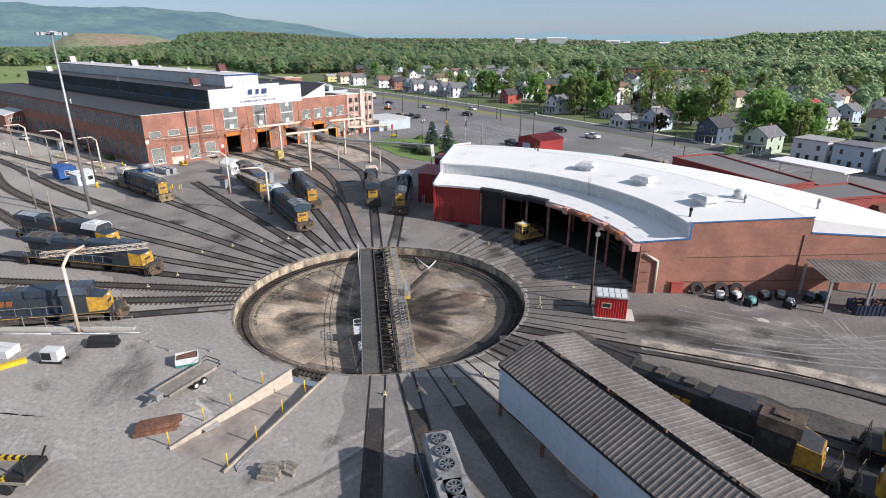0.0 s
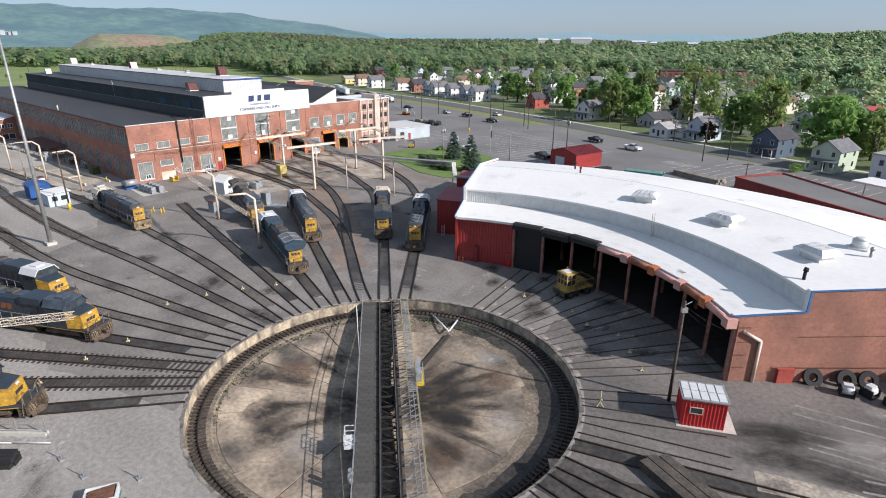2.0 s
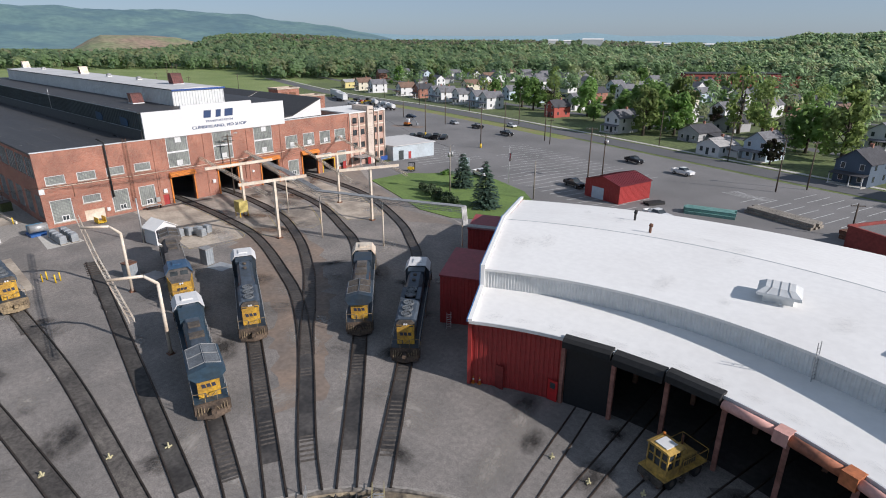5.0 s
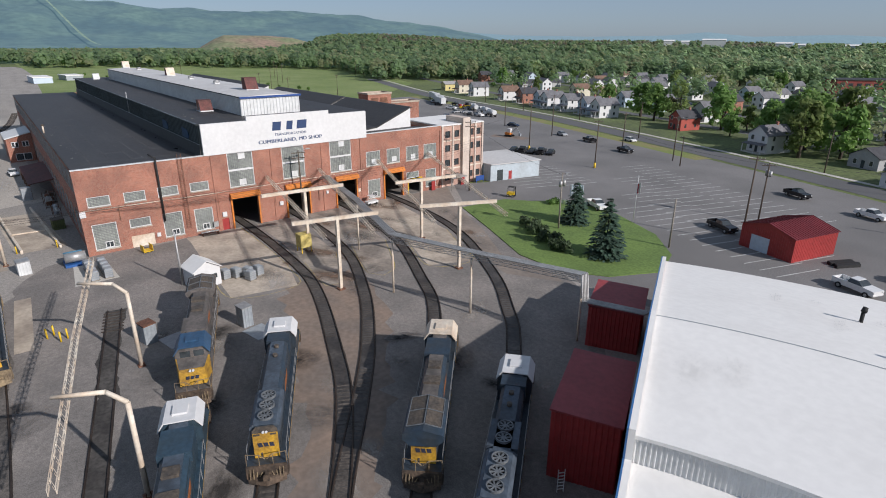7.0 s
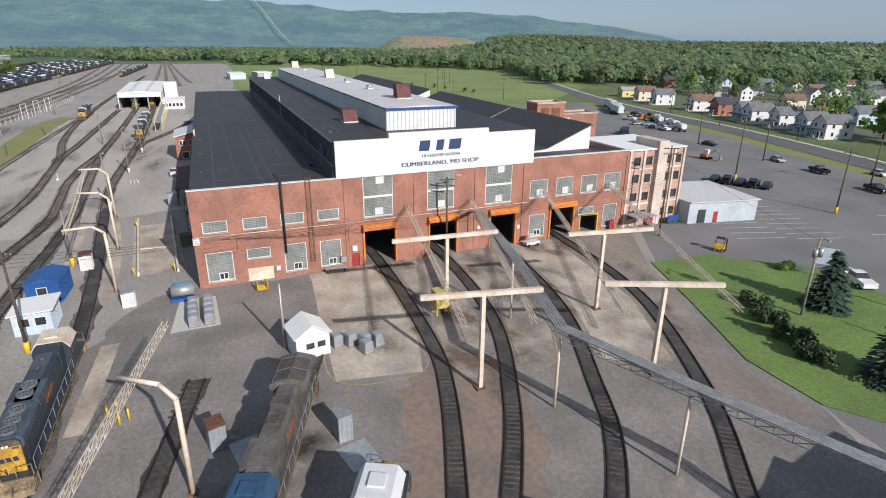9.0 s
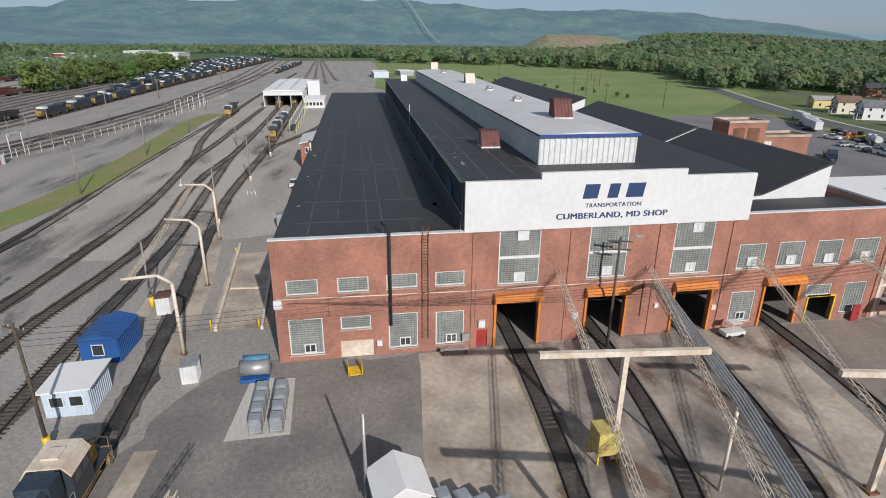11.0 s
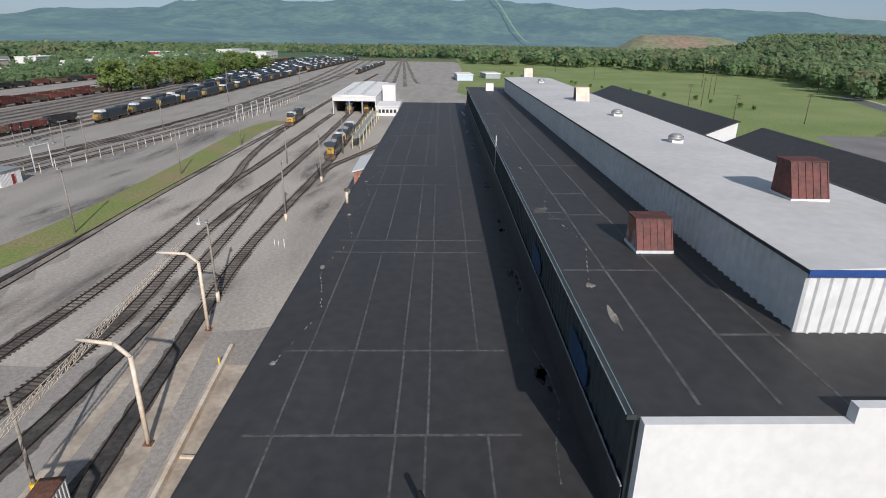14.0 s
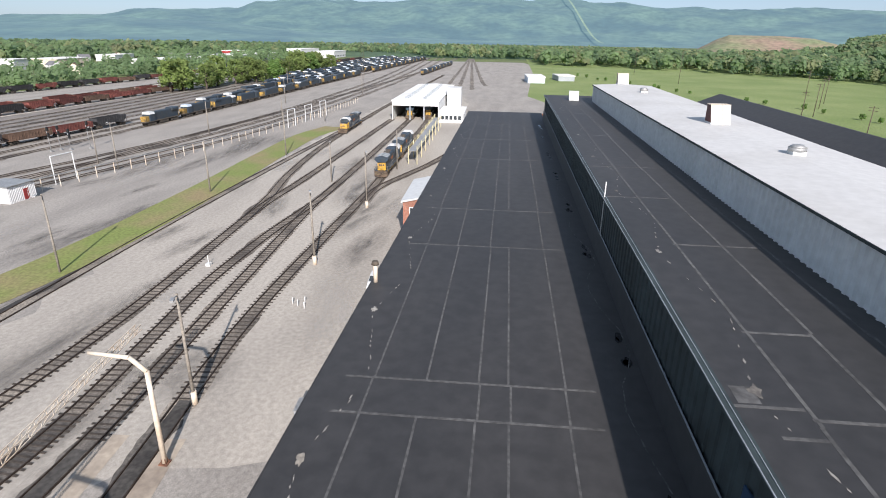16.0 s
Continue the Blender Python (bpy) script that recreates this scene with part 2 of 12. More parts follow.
def stain_mat(name, col, strength=1.0, grain=0.45, rough=0.85):
    """A stain that thins out from its middle with a broken edge, on a disc of radius 1 about its own origin."""
    m = bpy.data.materials.new(name)
    m.use_nodes = True
    nt = m.node_tree
    b, out = nt.nodes["Principled BSDF"], nt.nodes["Material Output"]
    b.inputs["Base Color"].default_value, b.inputs["Roughness"].default_value = (*col, 1), rough
    tc, ln = nt.nodes.new("ShaderNodeTexCoord"), nt.nodes.new("ShaderNodeVectorMath")
    ln.operation = "LENGTH"
    nt.links.new(tc.outputs["Object"], ln.inputs[0])
    oi, add = nt.nodes.new("ShaderNodeObjectInfo"), nt.nodes.new("ShaderNodeVectorMath")
    nt.links.new(tc.outputs["Object"], add.inputs[0])
    nt.links.new(oi.outputs["Location"], add.inputs[1])
    ns = nt.nodes.new("ShaderNodeTexNoise")
    ns.inputs["Scale"].default_value, ns.inputs["Detail"].default_value, ns.inputs["Roughness"].default_value = 2.2, 7, 0.65
    nt.links.new(add.outputs[0], ns.inputs["Vector"])
    fall = nt.nodes.new("ShaderNodeMapRange")
    fall.inputs["From Min"].default_value, fall.inputs["From Max"].default_value = 1.0, 0.15
    nt.links.new(ln.outputs["Value"], fall.inputs["Value"])
    sh = nt.nodes.new("ShaderNodeMapRange")
    sh.inputs["From Min"].default_value, sh.inputs["From Max"].default_value = 0.5 - grain * 0.5, 0.5 + grain * 0.5
    nt.links.new(ns.outputs["Fac"], sh.inputs["Value"])
    mu = nt.nodes.new("ShaderNodeMath")
    mu.operation = "MULTIPLY"
    nt.links.new(fall.outputs["Result"], mu.inputs[0])
    nt.links.new(sh.outputs["Result"], mu.inputs[1])
    mu2 = nt.nodes.new("ShaderNodeMath")
    mu2.operation, mu2.use_clamp = "MULTIPLY", True
    mu2.inputs[1].default_value = 1.7 * strength
    nt.links.new(mu.outputs[0], mu2.inputs[0])
    tr, mx = nt.nodes.new("ShaderNodeBsdfTransparent"), nt.nodes.new("ShaderNodeMixShader")
    nt.links.new(mu2.outputs[0], mx.inputs[0])
    nt.links.new(tr.outputs[0], mx.inputs[1])
    nt.links.new(b.outputs[0], mx.inputs[2])
    nt.links.new(mx.outputs[0], out.inputs["Surface"])
    return m


M["oil_stain"] = stain_mat("oil_stain", (0.035, 0.031, 0.028), 0.75)
M["grime_stain"] = stain_mat("grime_stain", (0.13, 0.12, 0.11), 0.38, 0.35)
M["dust_stain"] = stain_mat("dust_stain", (0.34, 0.31, 0.275), 0.7)
M["rust_stain"] = stain_mat("rust_stain", (0.17, 0.11, 0.075), 0.8)
M["chalk_stain"] = stain_mat("chalk_stain", (0.48, 0.45, 0.41), 0.45, 0.4)
M["roof_scuff"] = stain_mat("roof_scuff", (0.3, 0.28, 0.25), 0.1, 0.3)
_disc = {}


def stain(x, y, z, r, material, stretch=1.0, rz=0.0, parent=None):
    """One stain: a flat disc laid just above a surface."""
    if material not in _disc:
        bm = bmesh.new()
        bm.faces.new([bm.verts.new((math.cos(2 * math.pi * k / 20), math.sin(2 * math.pi * k / 20), 0)) for k in range(20)])
        _disc[material] = mesh("ground_stain", bm, material)
    ob = new("ground_stain", _disc[material])
    ob.matrix_basis = Matrix.LocRotScale((x, y, z), Euler((0, 0, radians(rz))), (r * stretch, r, 1))
    if parent:
        ob.parent = parent
        return ob
    return tagged(ob, {"grime_stain": "faint grey grime on the gravel", "oil_stain": "dark oil stain soaked into the ground", "dust_stain": "pale dusty patch on dark ground", "rust_stain": "rust-brown dirt stain on the ground", "chalk_stain": "chalky pale spill on the ground"}[material], "stain", "ground stains", "structure")


# ---- shape helpers ----
def box(bm, x0, x1, y0, y1, z0, z1):
    v = [bm.verts.new(p) for p in ((x0, y0, z0), (x1, y0, z0), (x1, y1, z0), (x0, y1, z0), (x0, y0, z1), (x1, y0, z1), (x1, y1, z1), (x0, y1, z1))]
    for f in ((3, 2, 1, 0), (4, 5, 6, 7), (0, 1, 5, 4), (1, 2, 6, 5), (2, 3, 7, 6), (3, 0, 4, 7)):
        bm.faces.new([v[i] for i in f])


def prism(bm, pts, z0, z1):
    """A flat outline (counter-clockwise seen from above) raised from z0 to z1."""
    lo, hi = [bm.verts.new((x, y, z0)) for x, y in pts], [bm.verts.new((x, y, z1)) for x, y in pts]
    n = len(pts)
    bm.faces.new(hi)
    bm.faces.new(lo[::-1])
    for i in range(n):
        bm.faces.new((lo[i], lo[(i + 1) % n], hi[(i + 1) % n], hi[i]))


def extrude(bm, prof, x0, x1, axis="x"):
    """An outline of (across, up) drawn out along x, or along y."""
    def at(s, p):
        return (s, p[0], p[1]) if axis == "x" else (p[0], s, p[1])
    a, b = [bm.verts.new(at(x0, p)) for p in prof], [bm.verts.new(at(x1, p)) for p in prof]
    n = len(prof)
    bm.faces.new(a[::-1])
    bm.faces.new(b)
    for i in range(n):
        bm.faces.new((a[i], a[(i + 1) % n], b[(i + 1) % n], b[i]))


def beam(bm, p, q, w, h=None):
    """A bar of section w x h from p to q."""
    p, q, h = Vector(p), Vector(q), h or w
    d = (q - p).normalized()
    side = d.cross(Vector((0, 0, 1)))
    side = Vector((1, 0, 0)) if side.length < 1e-4 else side.normalized()
    up = side.cross(d)
    a = [bm.verts.new(e + side * sx * w / 2 + up * sz * h / 2) for e in (p, q) for sx, sz in ((-1, -1), (1, -1), (1, 1), (-1, 1))]
    for f in ((0, 1, 2, 3), (7, 6, 5, 4), (0, 4, 5, 1), (1, 5, 6, 2), (2, 6, 7, 3), (3, 7, 4, 0)):
        bm.faces.new([a[i] for i in f])


def tube(bm, p, q, r, r2=None, n=10):
    """A round bar, tapered to r2 where it is given."""
    p, q, r2 = Vector(p), Vector(q), r if r2 is None else r2
    rot = (q - p).to_track_quat("Z", "Y").to_matrix()
    a, b = [], []
    for i in range(n):
        c = rot @ Vector((math.cos(2 * math.pi * i / n), math.sin(2 * math.pi * i / n), 0))
        a.append(bm.verts.new(p + c * r))
        b.append(bm.verts.new(q + c * r2))
    bm.faces.new(a[::-1])
    bm.faces.new(b)
    for i in range(n):
        f = bm.faces.new((a[i], a[(i + 1) % n], b[(i + 1) % n], b[i]))
        f.smooth = n > 7


def ribbon(bm, pts, half, z, lift=0.0):
    """A strip of width 2 * half that follows a line of (x, y)."""
    prev = None
    for i, p in enumerate(pts):
        a, b = Vector(pts[max(0, i - 1)][:2]), Vector(pts[min(len(pts) - 1, i + 1)][:2])
        d = (b - a).normalized()
        s = Vector((-d.y, d.x)) * half
        v = [bm.verts.new((p[0] + s.x, p[1] + s.y, z)), bm.verts.new((p[0] - s.x, p[1] - s.y, z))]
        if prev:
            bm.faces.new((prev[0], prev[1], v[1], v[0]))
        prev = v


def worn_strip(bm, pts, half, z, seed, wander=1.0):
    """A stained strip along a line, with uneven edges."""
    prev = None
    dist = 0.0
    for i, p in enumerate(pts):
        a, b = Vector(pts[max(0, i - 1)][:2]), Vector(pts[min(len(pts) - 1, i + 1)][:2])
        d = (b - a).normalized()
        v = []
        for k, s in enumerate((1, -1)):
            w = half * (1 + wander * 0.75 * noise.noise(Vector((p[0] * 0.13, p[1] * 0.13, seed + 7.7 * k))) + wander * 0.45 * noise.noise(Vector((p[0] * 0.7, p[1] * 0.7, seed + 3.1 * k))))
            v.append(bm.verts.new((p[0] - d.y * s * w, p[1] + d.x * s * w, z)))
        if prev:
            bm.faces.new((prev[0], prev[1], v[1], v[0]))
        prev = v


def recalc(bm):
    bmesh.ops.recalc_face_normals(bm, faces=bm.faces[:])
    return bm


def mesh(name, bm, material):
    me = bpy.data.meshes.new(name)
    recalc(bm)
    bm.to_mesh(me)
    bm.free()
    me.materials.append(M[material] if isinstance(material, str) else material)
    return me


def thing(name, bm, material, label="", category="", group="", kind="", at=None):
    """A thing of one mesh."""
    ob = new(name, mesh(name, bm, material))
    if at is not None:
        ob.matrix_basis = at
    return tagged(ob, label, category, group, kind)


def holder(name, label="", category="", group="", kind="", at=None):
    """A thing of several parts: an Empty at its base."""
    ob = new(name)
    ob.empty_display_size = 0.5
    if at is not None:
        ob.matrix_basis = at
    return tagged(ob, label, category, group, kind)


def part(name, bm, material, parent, label=""):
    ob = new(name, mesh(name, bm, material))
    ob.parent = parent
    return tagged(ob, label)


def smooth_line(pts, step=2.0):
    """A Catmull-Rom line through (x, y) points, resampled."""
    P = [Vector(p) for p in pts]
    P = [P[0] * 2 - P[1]] + P + [P[-1] * 2 - P[-2]]
    out = []
    for i in range(1, len(P) - 2):
        p0, p1, p2, p3 = P[i - 1:i + 3]
        n = max(1, int((p2 - p1).length / step))
        for k in range(n):
            t = k / n
            out.append(0.5 * (2 * p1 + (p2 - p0) * t + (2 * p0 - 5 * p1 + 4 * p2 - p3) * t * t + (3 * p1 - p0 - 3 * p2 + p3) * t ** 3))
    out.append(P[-2])
    return [tuple(p) for p in out]


def ragged(pts, amp=0.5, step=2.0, seed=1, closed=True):
    """Roughens an outline, so that worn ground runs out unevenly."""
    r = random.Random(seed)
    out = []
    for p, q in zip(pts, list(pts[1:]) + ([pts[0]] if closed else [])):
        p, q = Vector(p), Vector(q)
        n = max(1, int((q - p).length / step))
        for k in range(n):
            c = p + (q - p) * k / n
            out.append((c.x + r.uniform(-amp, amp), c.y + r.uniform(-amp, amp)))
    return out


def B():
    return bmesh.new()


def leafy(m, share=0.5):
    """Lets light through thin leaves."""
    nt = m.node_tree
    b, out = nt.nodes["Principled BSDF"], nt.nodes["Material Output"]
    tr, mx = nt.nodes.new("ShaderNodeBsdfTranslucent"), nt.nodes.new("ShaderNodeMixShader")
    mx.inputs[0].default_value = share
    nt.links.new(b.inputs["Base Color"].links[0].from_socket, tr.inputs["Color"])
    nt.links.new(b.outputs[0], mx.inputs[1])
    nt.links.new(tr.outputs[0], mx.inputs[2])
    nt.links.new(mx.outputs[0], out.inputs["Surface"])
    b.inputs["Specular IOR Level"].default_value = 0.2
    return m


for k in ("leaf", "leaf_pale", "leaf_dark"):
    leafy(M[k], 0.62)

# ---- the large structure ----
CX, CY, RIM = -47.9, 48.8, 18.7          # the turntable's centre and pit


def polar(r, deg, z=None):
    p = (CX + r * math.cos(radians(deg)), CY + r * math.sin(radians(deg)))
    return p if z is None else (*p, z)


# the ramp that runs down into the pit
RAMP = [(-42.7, 29.9), (-41.0, 16.2), (-35.2, 17.4), (-39.1, 31.2)]
_a0 = math.degrees(math.atan2(RAMP[0][1] - CY, RAMP[0][0] - CX)) % 360
_a1 = math.degrees(math.atan2(RAMP[3][1] - CY, RAMP[3][0] - CX)) % 360
HOLE = [polar(RIM, _a1 + (360 - (_a1 - _a0)) * k / 150) for k in range(151)] + [RAMP[1], RAMP[2]]


def sheet(name, outer, z, material, hole=None, label="", kind="structure", category="ground"):
    """A flat sheet of ground, with the pit left open where it is given."""
    from_loops = [[Vector((x, y, z)) for x, y in outer]]
    if hole:
        from_loops.append([Vector((x, y, z)) for x, y in hole])
    pts = [p for loop in from_loops for p in loop]
    from mathutils.geometry import tessellate_polygon
    tris = tessellate_polygon(from_loops)
    bm = B()
    vs = [bm.verts.new(p) for p in pts]
    for t in tris:
        try:
            bm.faces.new([vs[i] for i in t])
        except ValueError:
            pass
    bm.normal_update()
    for f in bm.faces:
        if f.normal.z < 0:
            f.normal_flip()
    me = bpy.data.meshes.new(name)
    bm.to_mesh(me)
    bm.free()
    me.materials.append(M[material])
    return tagged(new(name, me), label, category, "", kind)


G = 4600
sheet("ground", [(-G, -G), (G, -G), (G, G), (-G, G)], -0.03, "field", HOLE, "green open ground reaching to the horizon")
sheet("yard_ground", [(-900, -135), (-380, -175), (70, -175), (70, 125), (-20, 130), (-60, 140), (-95, 119), (-133, 131), (-150, 142), (-330, 160), (-900, 110)],
      0.0, "yard", HOLE, "pale grey gravel of the railway yard")
M["west_gravel"] = mat("pale_dusty_gravel", (0.405, 0.37, 0.322), 0.95, var=0.13, big=0.1, small=2.0, bump=0.06, col2=(0.32, 0.292, 0.256), patch=0.45, stretch=(0.25, 1.0, 1.0, 4), grit=0.1)
sheet("west_gravel", ragged([(-186, 26), (-182, 40), (-188, 52), (-192, 67.5), (-300, 67.5), (-440, 64), (-560, 48), (-440, 26), (-340, 23), (-250, 22)], 1.2, 3.0, 33), 0.003, "west_gravel", None, "pale dusty gravel between the tracks west of the workshop front")
APRON = [polar(r, a) for r, a in ((44, 8), (70, 22), (90, 32), (95, 40), (44, 40), (44, 117), (78, 122), (104, 131))]
APRON += ragged([(-148.8, 128), (-148.8, 62), (-139, 57), (-128, 52), (-116, 44)] + [polar(r, a) for r, a in ((68, 188), (46, 205), (31, 222))], 0.9, 2.5, 5, False) + [polar(19.6, 235)]
sheet("apron_asphalt", APRON + [polar(19.2, 235 - (235 - 8) * k / 60) for k in range(1, 61)],
      0.006, "apron", None, "dark oil-stained asphalt apron round the turntable")
M["hut_asphalt"] = mat("grey_worn_asphalt", (0.185, 0.165, 0.148), 0.92, var=0.18, big=0.16, small=2.2, bump=0.08, col2=(0.12, 0.108, 0.098), grit=0.16, stretch=(0.5, 1.0, 1.0, 20))
sheet("hut_asphalt", [polar(19.2, -22 + 90 * k / 30) for k in range(31)] + ragged([polar(23, 73), polar(27, 71), polar(33.6, 78)], 0.7, 1.2, 21, False) + [polar(33.6, 78 - 37 * k / 12) for k in range(1, 13)] + [polar(60, 40.5), polar(95, 40), (34, 104), (34, 60), (6, 56), (-8, 53.6), (-22, 50)], 0.0085, "hut_asphalt", None, "worn grey asphalt beside the red hut")
sheet("shed_apron", ragged([(-37.2, 32.6), (-34, 29), (-27.5, 20.5), (-20, 6), (30, -4), (34, 22), (-12, 33), (-29.5, 41.3)], 0.4, 1.5, 8, False), 0.005, "apron", None, "dark oily ground between the shed tracks")
PARK = [(-133, 131), (-150, 142), (-146, 150), (-165, 160), (-330, 215), (-330, 262), (-232, 250), (-170, 232), (-110, 212), (-60, 194), (-5, 178), (40, 166), (40, 120), (-20, 128), (-60, 128), (-89, 118), (-97, 119)]
sheet("parking_lot", PARK, 0.008, "asphalt", None, "worn grey asphalt car park with faded bays", category="car park")
ROAD = [(-480, 330), (-330, 276), (-232, 256), (-170, 239), (-110, 219), (-60, 201), (-5, 184), (60, 166), (200, 125)]
bm = B()
ribbon(bm, smooth_line(ROAD, 6), 4.6, 0.016)
thing("road", bm, "road", "two-lane asphalt street along the car park", "road", kind="structure")
bm = B()
ribbon(bm, smooth_line([(x + 2.0, y + 6.6) for x, y in ROAD], 6), 0.9, 0.03)
thing("sidewalk", bm, "path", "pale concrete sidewalk beside the street", "pavement", kind="structure")
bm = B()
ribbon(bm, smooth_line([(-330, 263.5), (-232, 246.5), (-170, 229.5), (-128, 216.5)], 6), 3.0, 0.014)
thing("verge", bm, "dry_grass", "patchy grass verge between car park and street", "grass", kind="structure")
LAWN = [(-133.6, 130.5), (-121, 125.5), (-108, 120.0), (-99.5, 119.8), (-94, 123.5), (-90.2, 131), (-93, 138.5), (-100, 145.5), (-112, 151), (-124, 151.5), (-128, 145), (-132.8, 141.5)]
bm = B()
prism(bm, LAWN, -0.02, 0.12)
thing("lawn", bm, "lawn", "mown green lawn with evergreens beside the tracks", "lawn", kind="structure")
bm = B()
ribbon(bm, smooth_line([(-196, 12), (-225, 17.6), (-265, 18.6), (-305, 17.8), (-335, 18), (-354, 22)], 5), 4.2, 0.05)
thing("grass_strip", bm, "dry_grass", "long strip of grass between access road and tracks", "grass", kind="structure")
bm = B()
ribbon(bm, smooth_line([(-150, 20), (-190, 21), (-225, 22.4), (-265, 23), (-340, 26)], 5), 0.9, 0.012)
thing("stained_gutter", bm, "flange", "dark dirt line along the grass strip", "gutter", kind="structure")
sheet("rusty_ground", ragged([polar(30, 141), polar(30, 149.5), polar(50, 149), polar(66, 151), polar(82, 153), polar(86, 146), polar(72, 142), polar(52, 140.5)], 0.9, 1.5, 3), 0.010, "rust_dirt", None, "rust-brown dirt between the workshop tracks")
M["slab_grey"] = mat("stained_slab_concrete", (0.375, 0.322, 0.265), 0.9, var=0.14, big=0.22, small=1.8, bump=0.03, col2=(0.18, 0.155, 0.13), patch=0.5)
M["drive"] = mat("brown_drive_concrete", (0.27, 0.225, 0.185), 0.9, var=0.12, big=0.12, small=1.5, bump=0.03, col2=(0.19, 0.16, 0.135), stretch=(0.4, 1.0, 1.0, -25))
M["line_yellow"] = mat("worn_yellow_line", (0.40, 0.31, 0.10), 0.85, var=0.3, big=0.6, small=4, col2=(0.27, 0.225, 0.15))
for m_, pts, edge in (("concrete", [(-148.6, 81.9), (-145.8, 81.8), (-133.0, 80.4), (-120.7, 79.3), (-119.0, 87.8), (-125.2, 89.6), (-133, 90.5), (-148.6, 91.2)], (3, 7)),
                      ("slab_grey", [(-148.6, 94.1), (-138, 93.6), (-126, 92.3), (-116.4, 90.8), (-116.0, 93.0), (-127.3, 98.3), (-148.6, 101.0)], (3, 5)),
                      ("slab_grey", [(-148.6, 104.0), (-128.0, 101.6), (-116.6, 97.7), (-115.5, 101.4), (-127.1, 107.6), (-148.6, 111.2)], (2, 4)),
                      ("concrete", [(-148.6, 114.3), (-137, 113.0), (-126.3, 111.0), (-113.6, 106.2), (-110.9, 112.8), (-117, 115.6), (-125, 119.2), (-148.6, 122.8)], (3, 6)),
                      ("drive", [(-148.6, 126.0), (-136, 124.4), (-125.5, 122.4), (-106, 113.4), (-104, 113), (-97, 117), (-100, 118.5), (-110, 118), (-121, 124.3), (-134, 130), (-148.6, 139)], (0, 0))):
    sheet("concrete_slab", pts, 0.012, m_, None, "stained concrete slab between the workshop tracks", category="pavement")
    if edge[1]:
        bm = B()
        ribbon(bm, smooth_line(pts[edge[0] - 1:edge[1] + 1], 1.5), 0.07, 0.016)
        thing("yellow_line", bm, "line_yellow", "worn yellow line along a slab edge", "road marking", kind="structure")
sheet("machine_pad", [(-146.6, 65.2), (-137.2, 64.2), (-137.3, 69.6), (-145.9, 69.4)], 0.012, "path", None, "small concrete pad under grey tanks", category="pavement")
sheet("dock_pad", [(-182, 57.5), (-157, 59), (-157, 66), (-182, 64)], 0.012, "concrete", None, "concrete loading strip beside the workshop", category="pavement")

# ---- turntable pit ----
A0_, A1_ = 40.4, 117.3                     # the bearings between which the roundhouse stands
pit = holder("turntable_pit", "round concrete turntable pit with a circular rail", "pit", kind="structure")
bm = B()
n = 150
span = 360 - (_a1 - _a0)
for k in range(n):
    a, b = _a1 + span * k / n, _a1 + span * (k + 1) / n
    q = [polar(RIM, a, 0.02), polar(RIM, b, 0.02), polar(RIM, b, -1.25), polar(RIM, a, -1.25), polar(RIM + 0.45, a, 0.02), polar(RIM + 0.45, b, 0.02),
         polar(RIM + 0.45, b, -1.25), polar(RIM + 0.45, a, -1.25)]
    v = [bm.verts.new(p) for p in q]
    bm.faces.new((v[0], v[1], v[2], v[3]))
bmesh.ops.remove_doubles(bm, verts=bm.verts[:], dist=0.001)
part("wall", bm, mat("pit_wall_concrete", (0.47, 0.39, 0.275), 0.9, var=0.22, big=0.9, small=3, bump=0.2, col2=(0.13, 0.11, 0.09), patch=0.46, stretch=(1.0, 1.0, 0.35, 0)), pit, "stained beige concrete ring wall")
bm = B()
for k in range(300):
    a, b = _a1 + span * k / 300, _a1 + span * (k + 1) / 300
    w0, w1 = (0.26 + 0.2 * noise.noise(Vector((0.9 * j, 3.3, 0))) for j in (k, k + 1))
    v = [bm.verts.new(p) for p in (polar(RIM - 0.03, a, 0.022), polar(RIM - 0.03, b, 0.022), polar(RIM + w1, b, 0.022), polar(RIM + w0, a, 0.022), polar(RIM - 0.03, b, -0.12), polar(RIM - 0.03, a, -0.12))]
    bm.faces.new((v[3], v[2], v[1], v[0]))
    bm.faces.new((v[0], v[1], v[4], v[5]))
part("coping", bm, mat("chipped_coping_concrete", (0.30, 0.262, 0.215), 0.9, var=0.3, big=0.6, small=3, bump=0.2, col2=(0.10, 0.09, 0.08), patch=0.52), pit, "chipped and dirty concrete rim")
bm = B()
box(bm, -0.28, 0.28, -0.5, 0.5, 0.0, 0.045)
_blk = mesh("rim_block", bm, "ramp")
for k in range(8):
    ob = new("rim_block", _blk)
    ob.parent = pit
    ob.matrix_basis = pose(*polar(19.25, A0_ + (A1_ - A0_) / 10 * (k + 0.5)), 0, 0, 0, A0_ + (A1_ - A0_) / 10 * (k + 0.5))
bm = B()
for k in range(120):
    a, b = 3 * k, 3 * k + 3
    rings = [(RIM + 0.1, -1.25), (RIM - 2.1, -1.25), (RIM - 2.25, -1.4), (RIM - 4.0, -1.66), (0.6, -2.68)]
    for (r0, z0), (r1, z1) in zip(rings, rings[1:]):
        bm.faces.new([bm.verts.new(p) for p in (polar(r0, a, z0), polar(r0, b, z0), polar(r1, b, z1), polar(r1, a, z1))])
bmesh.ops.remove_doubles(bm, verts=bm.verts[:], dist=0.001)
part("pit_floor", bm, mat("pit_dirt", (0.235, 0.187, 0.135), 0.95, var=0.3, big=0.5, small=3, bump=0.3, col2=(0.10, 0.083, 0.066), patch=0.44, grit=0.3), pit, "gravelly dirt and ledge")
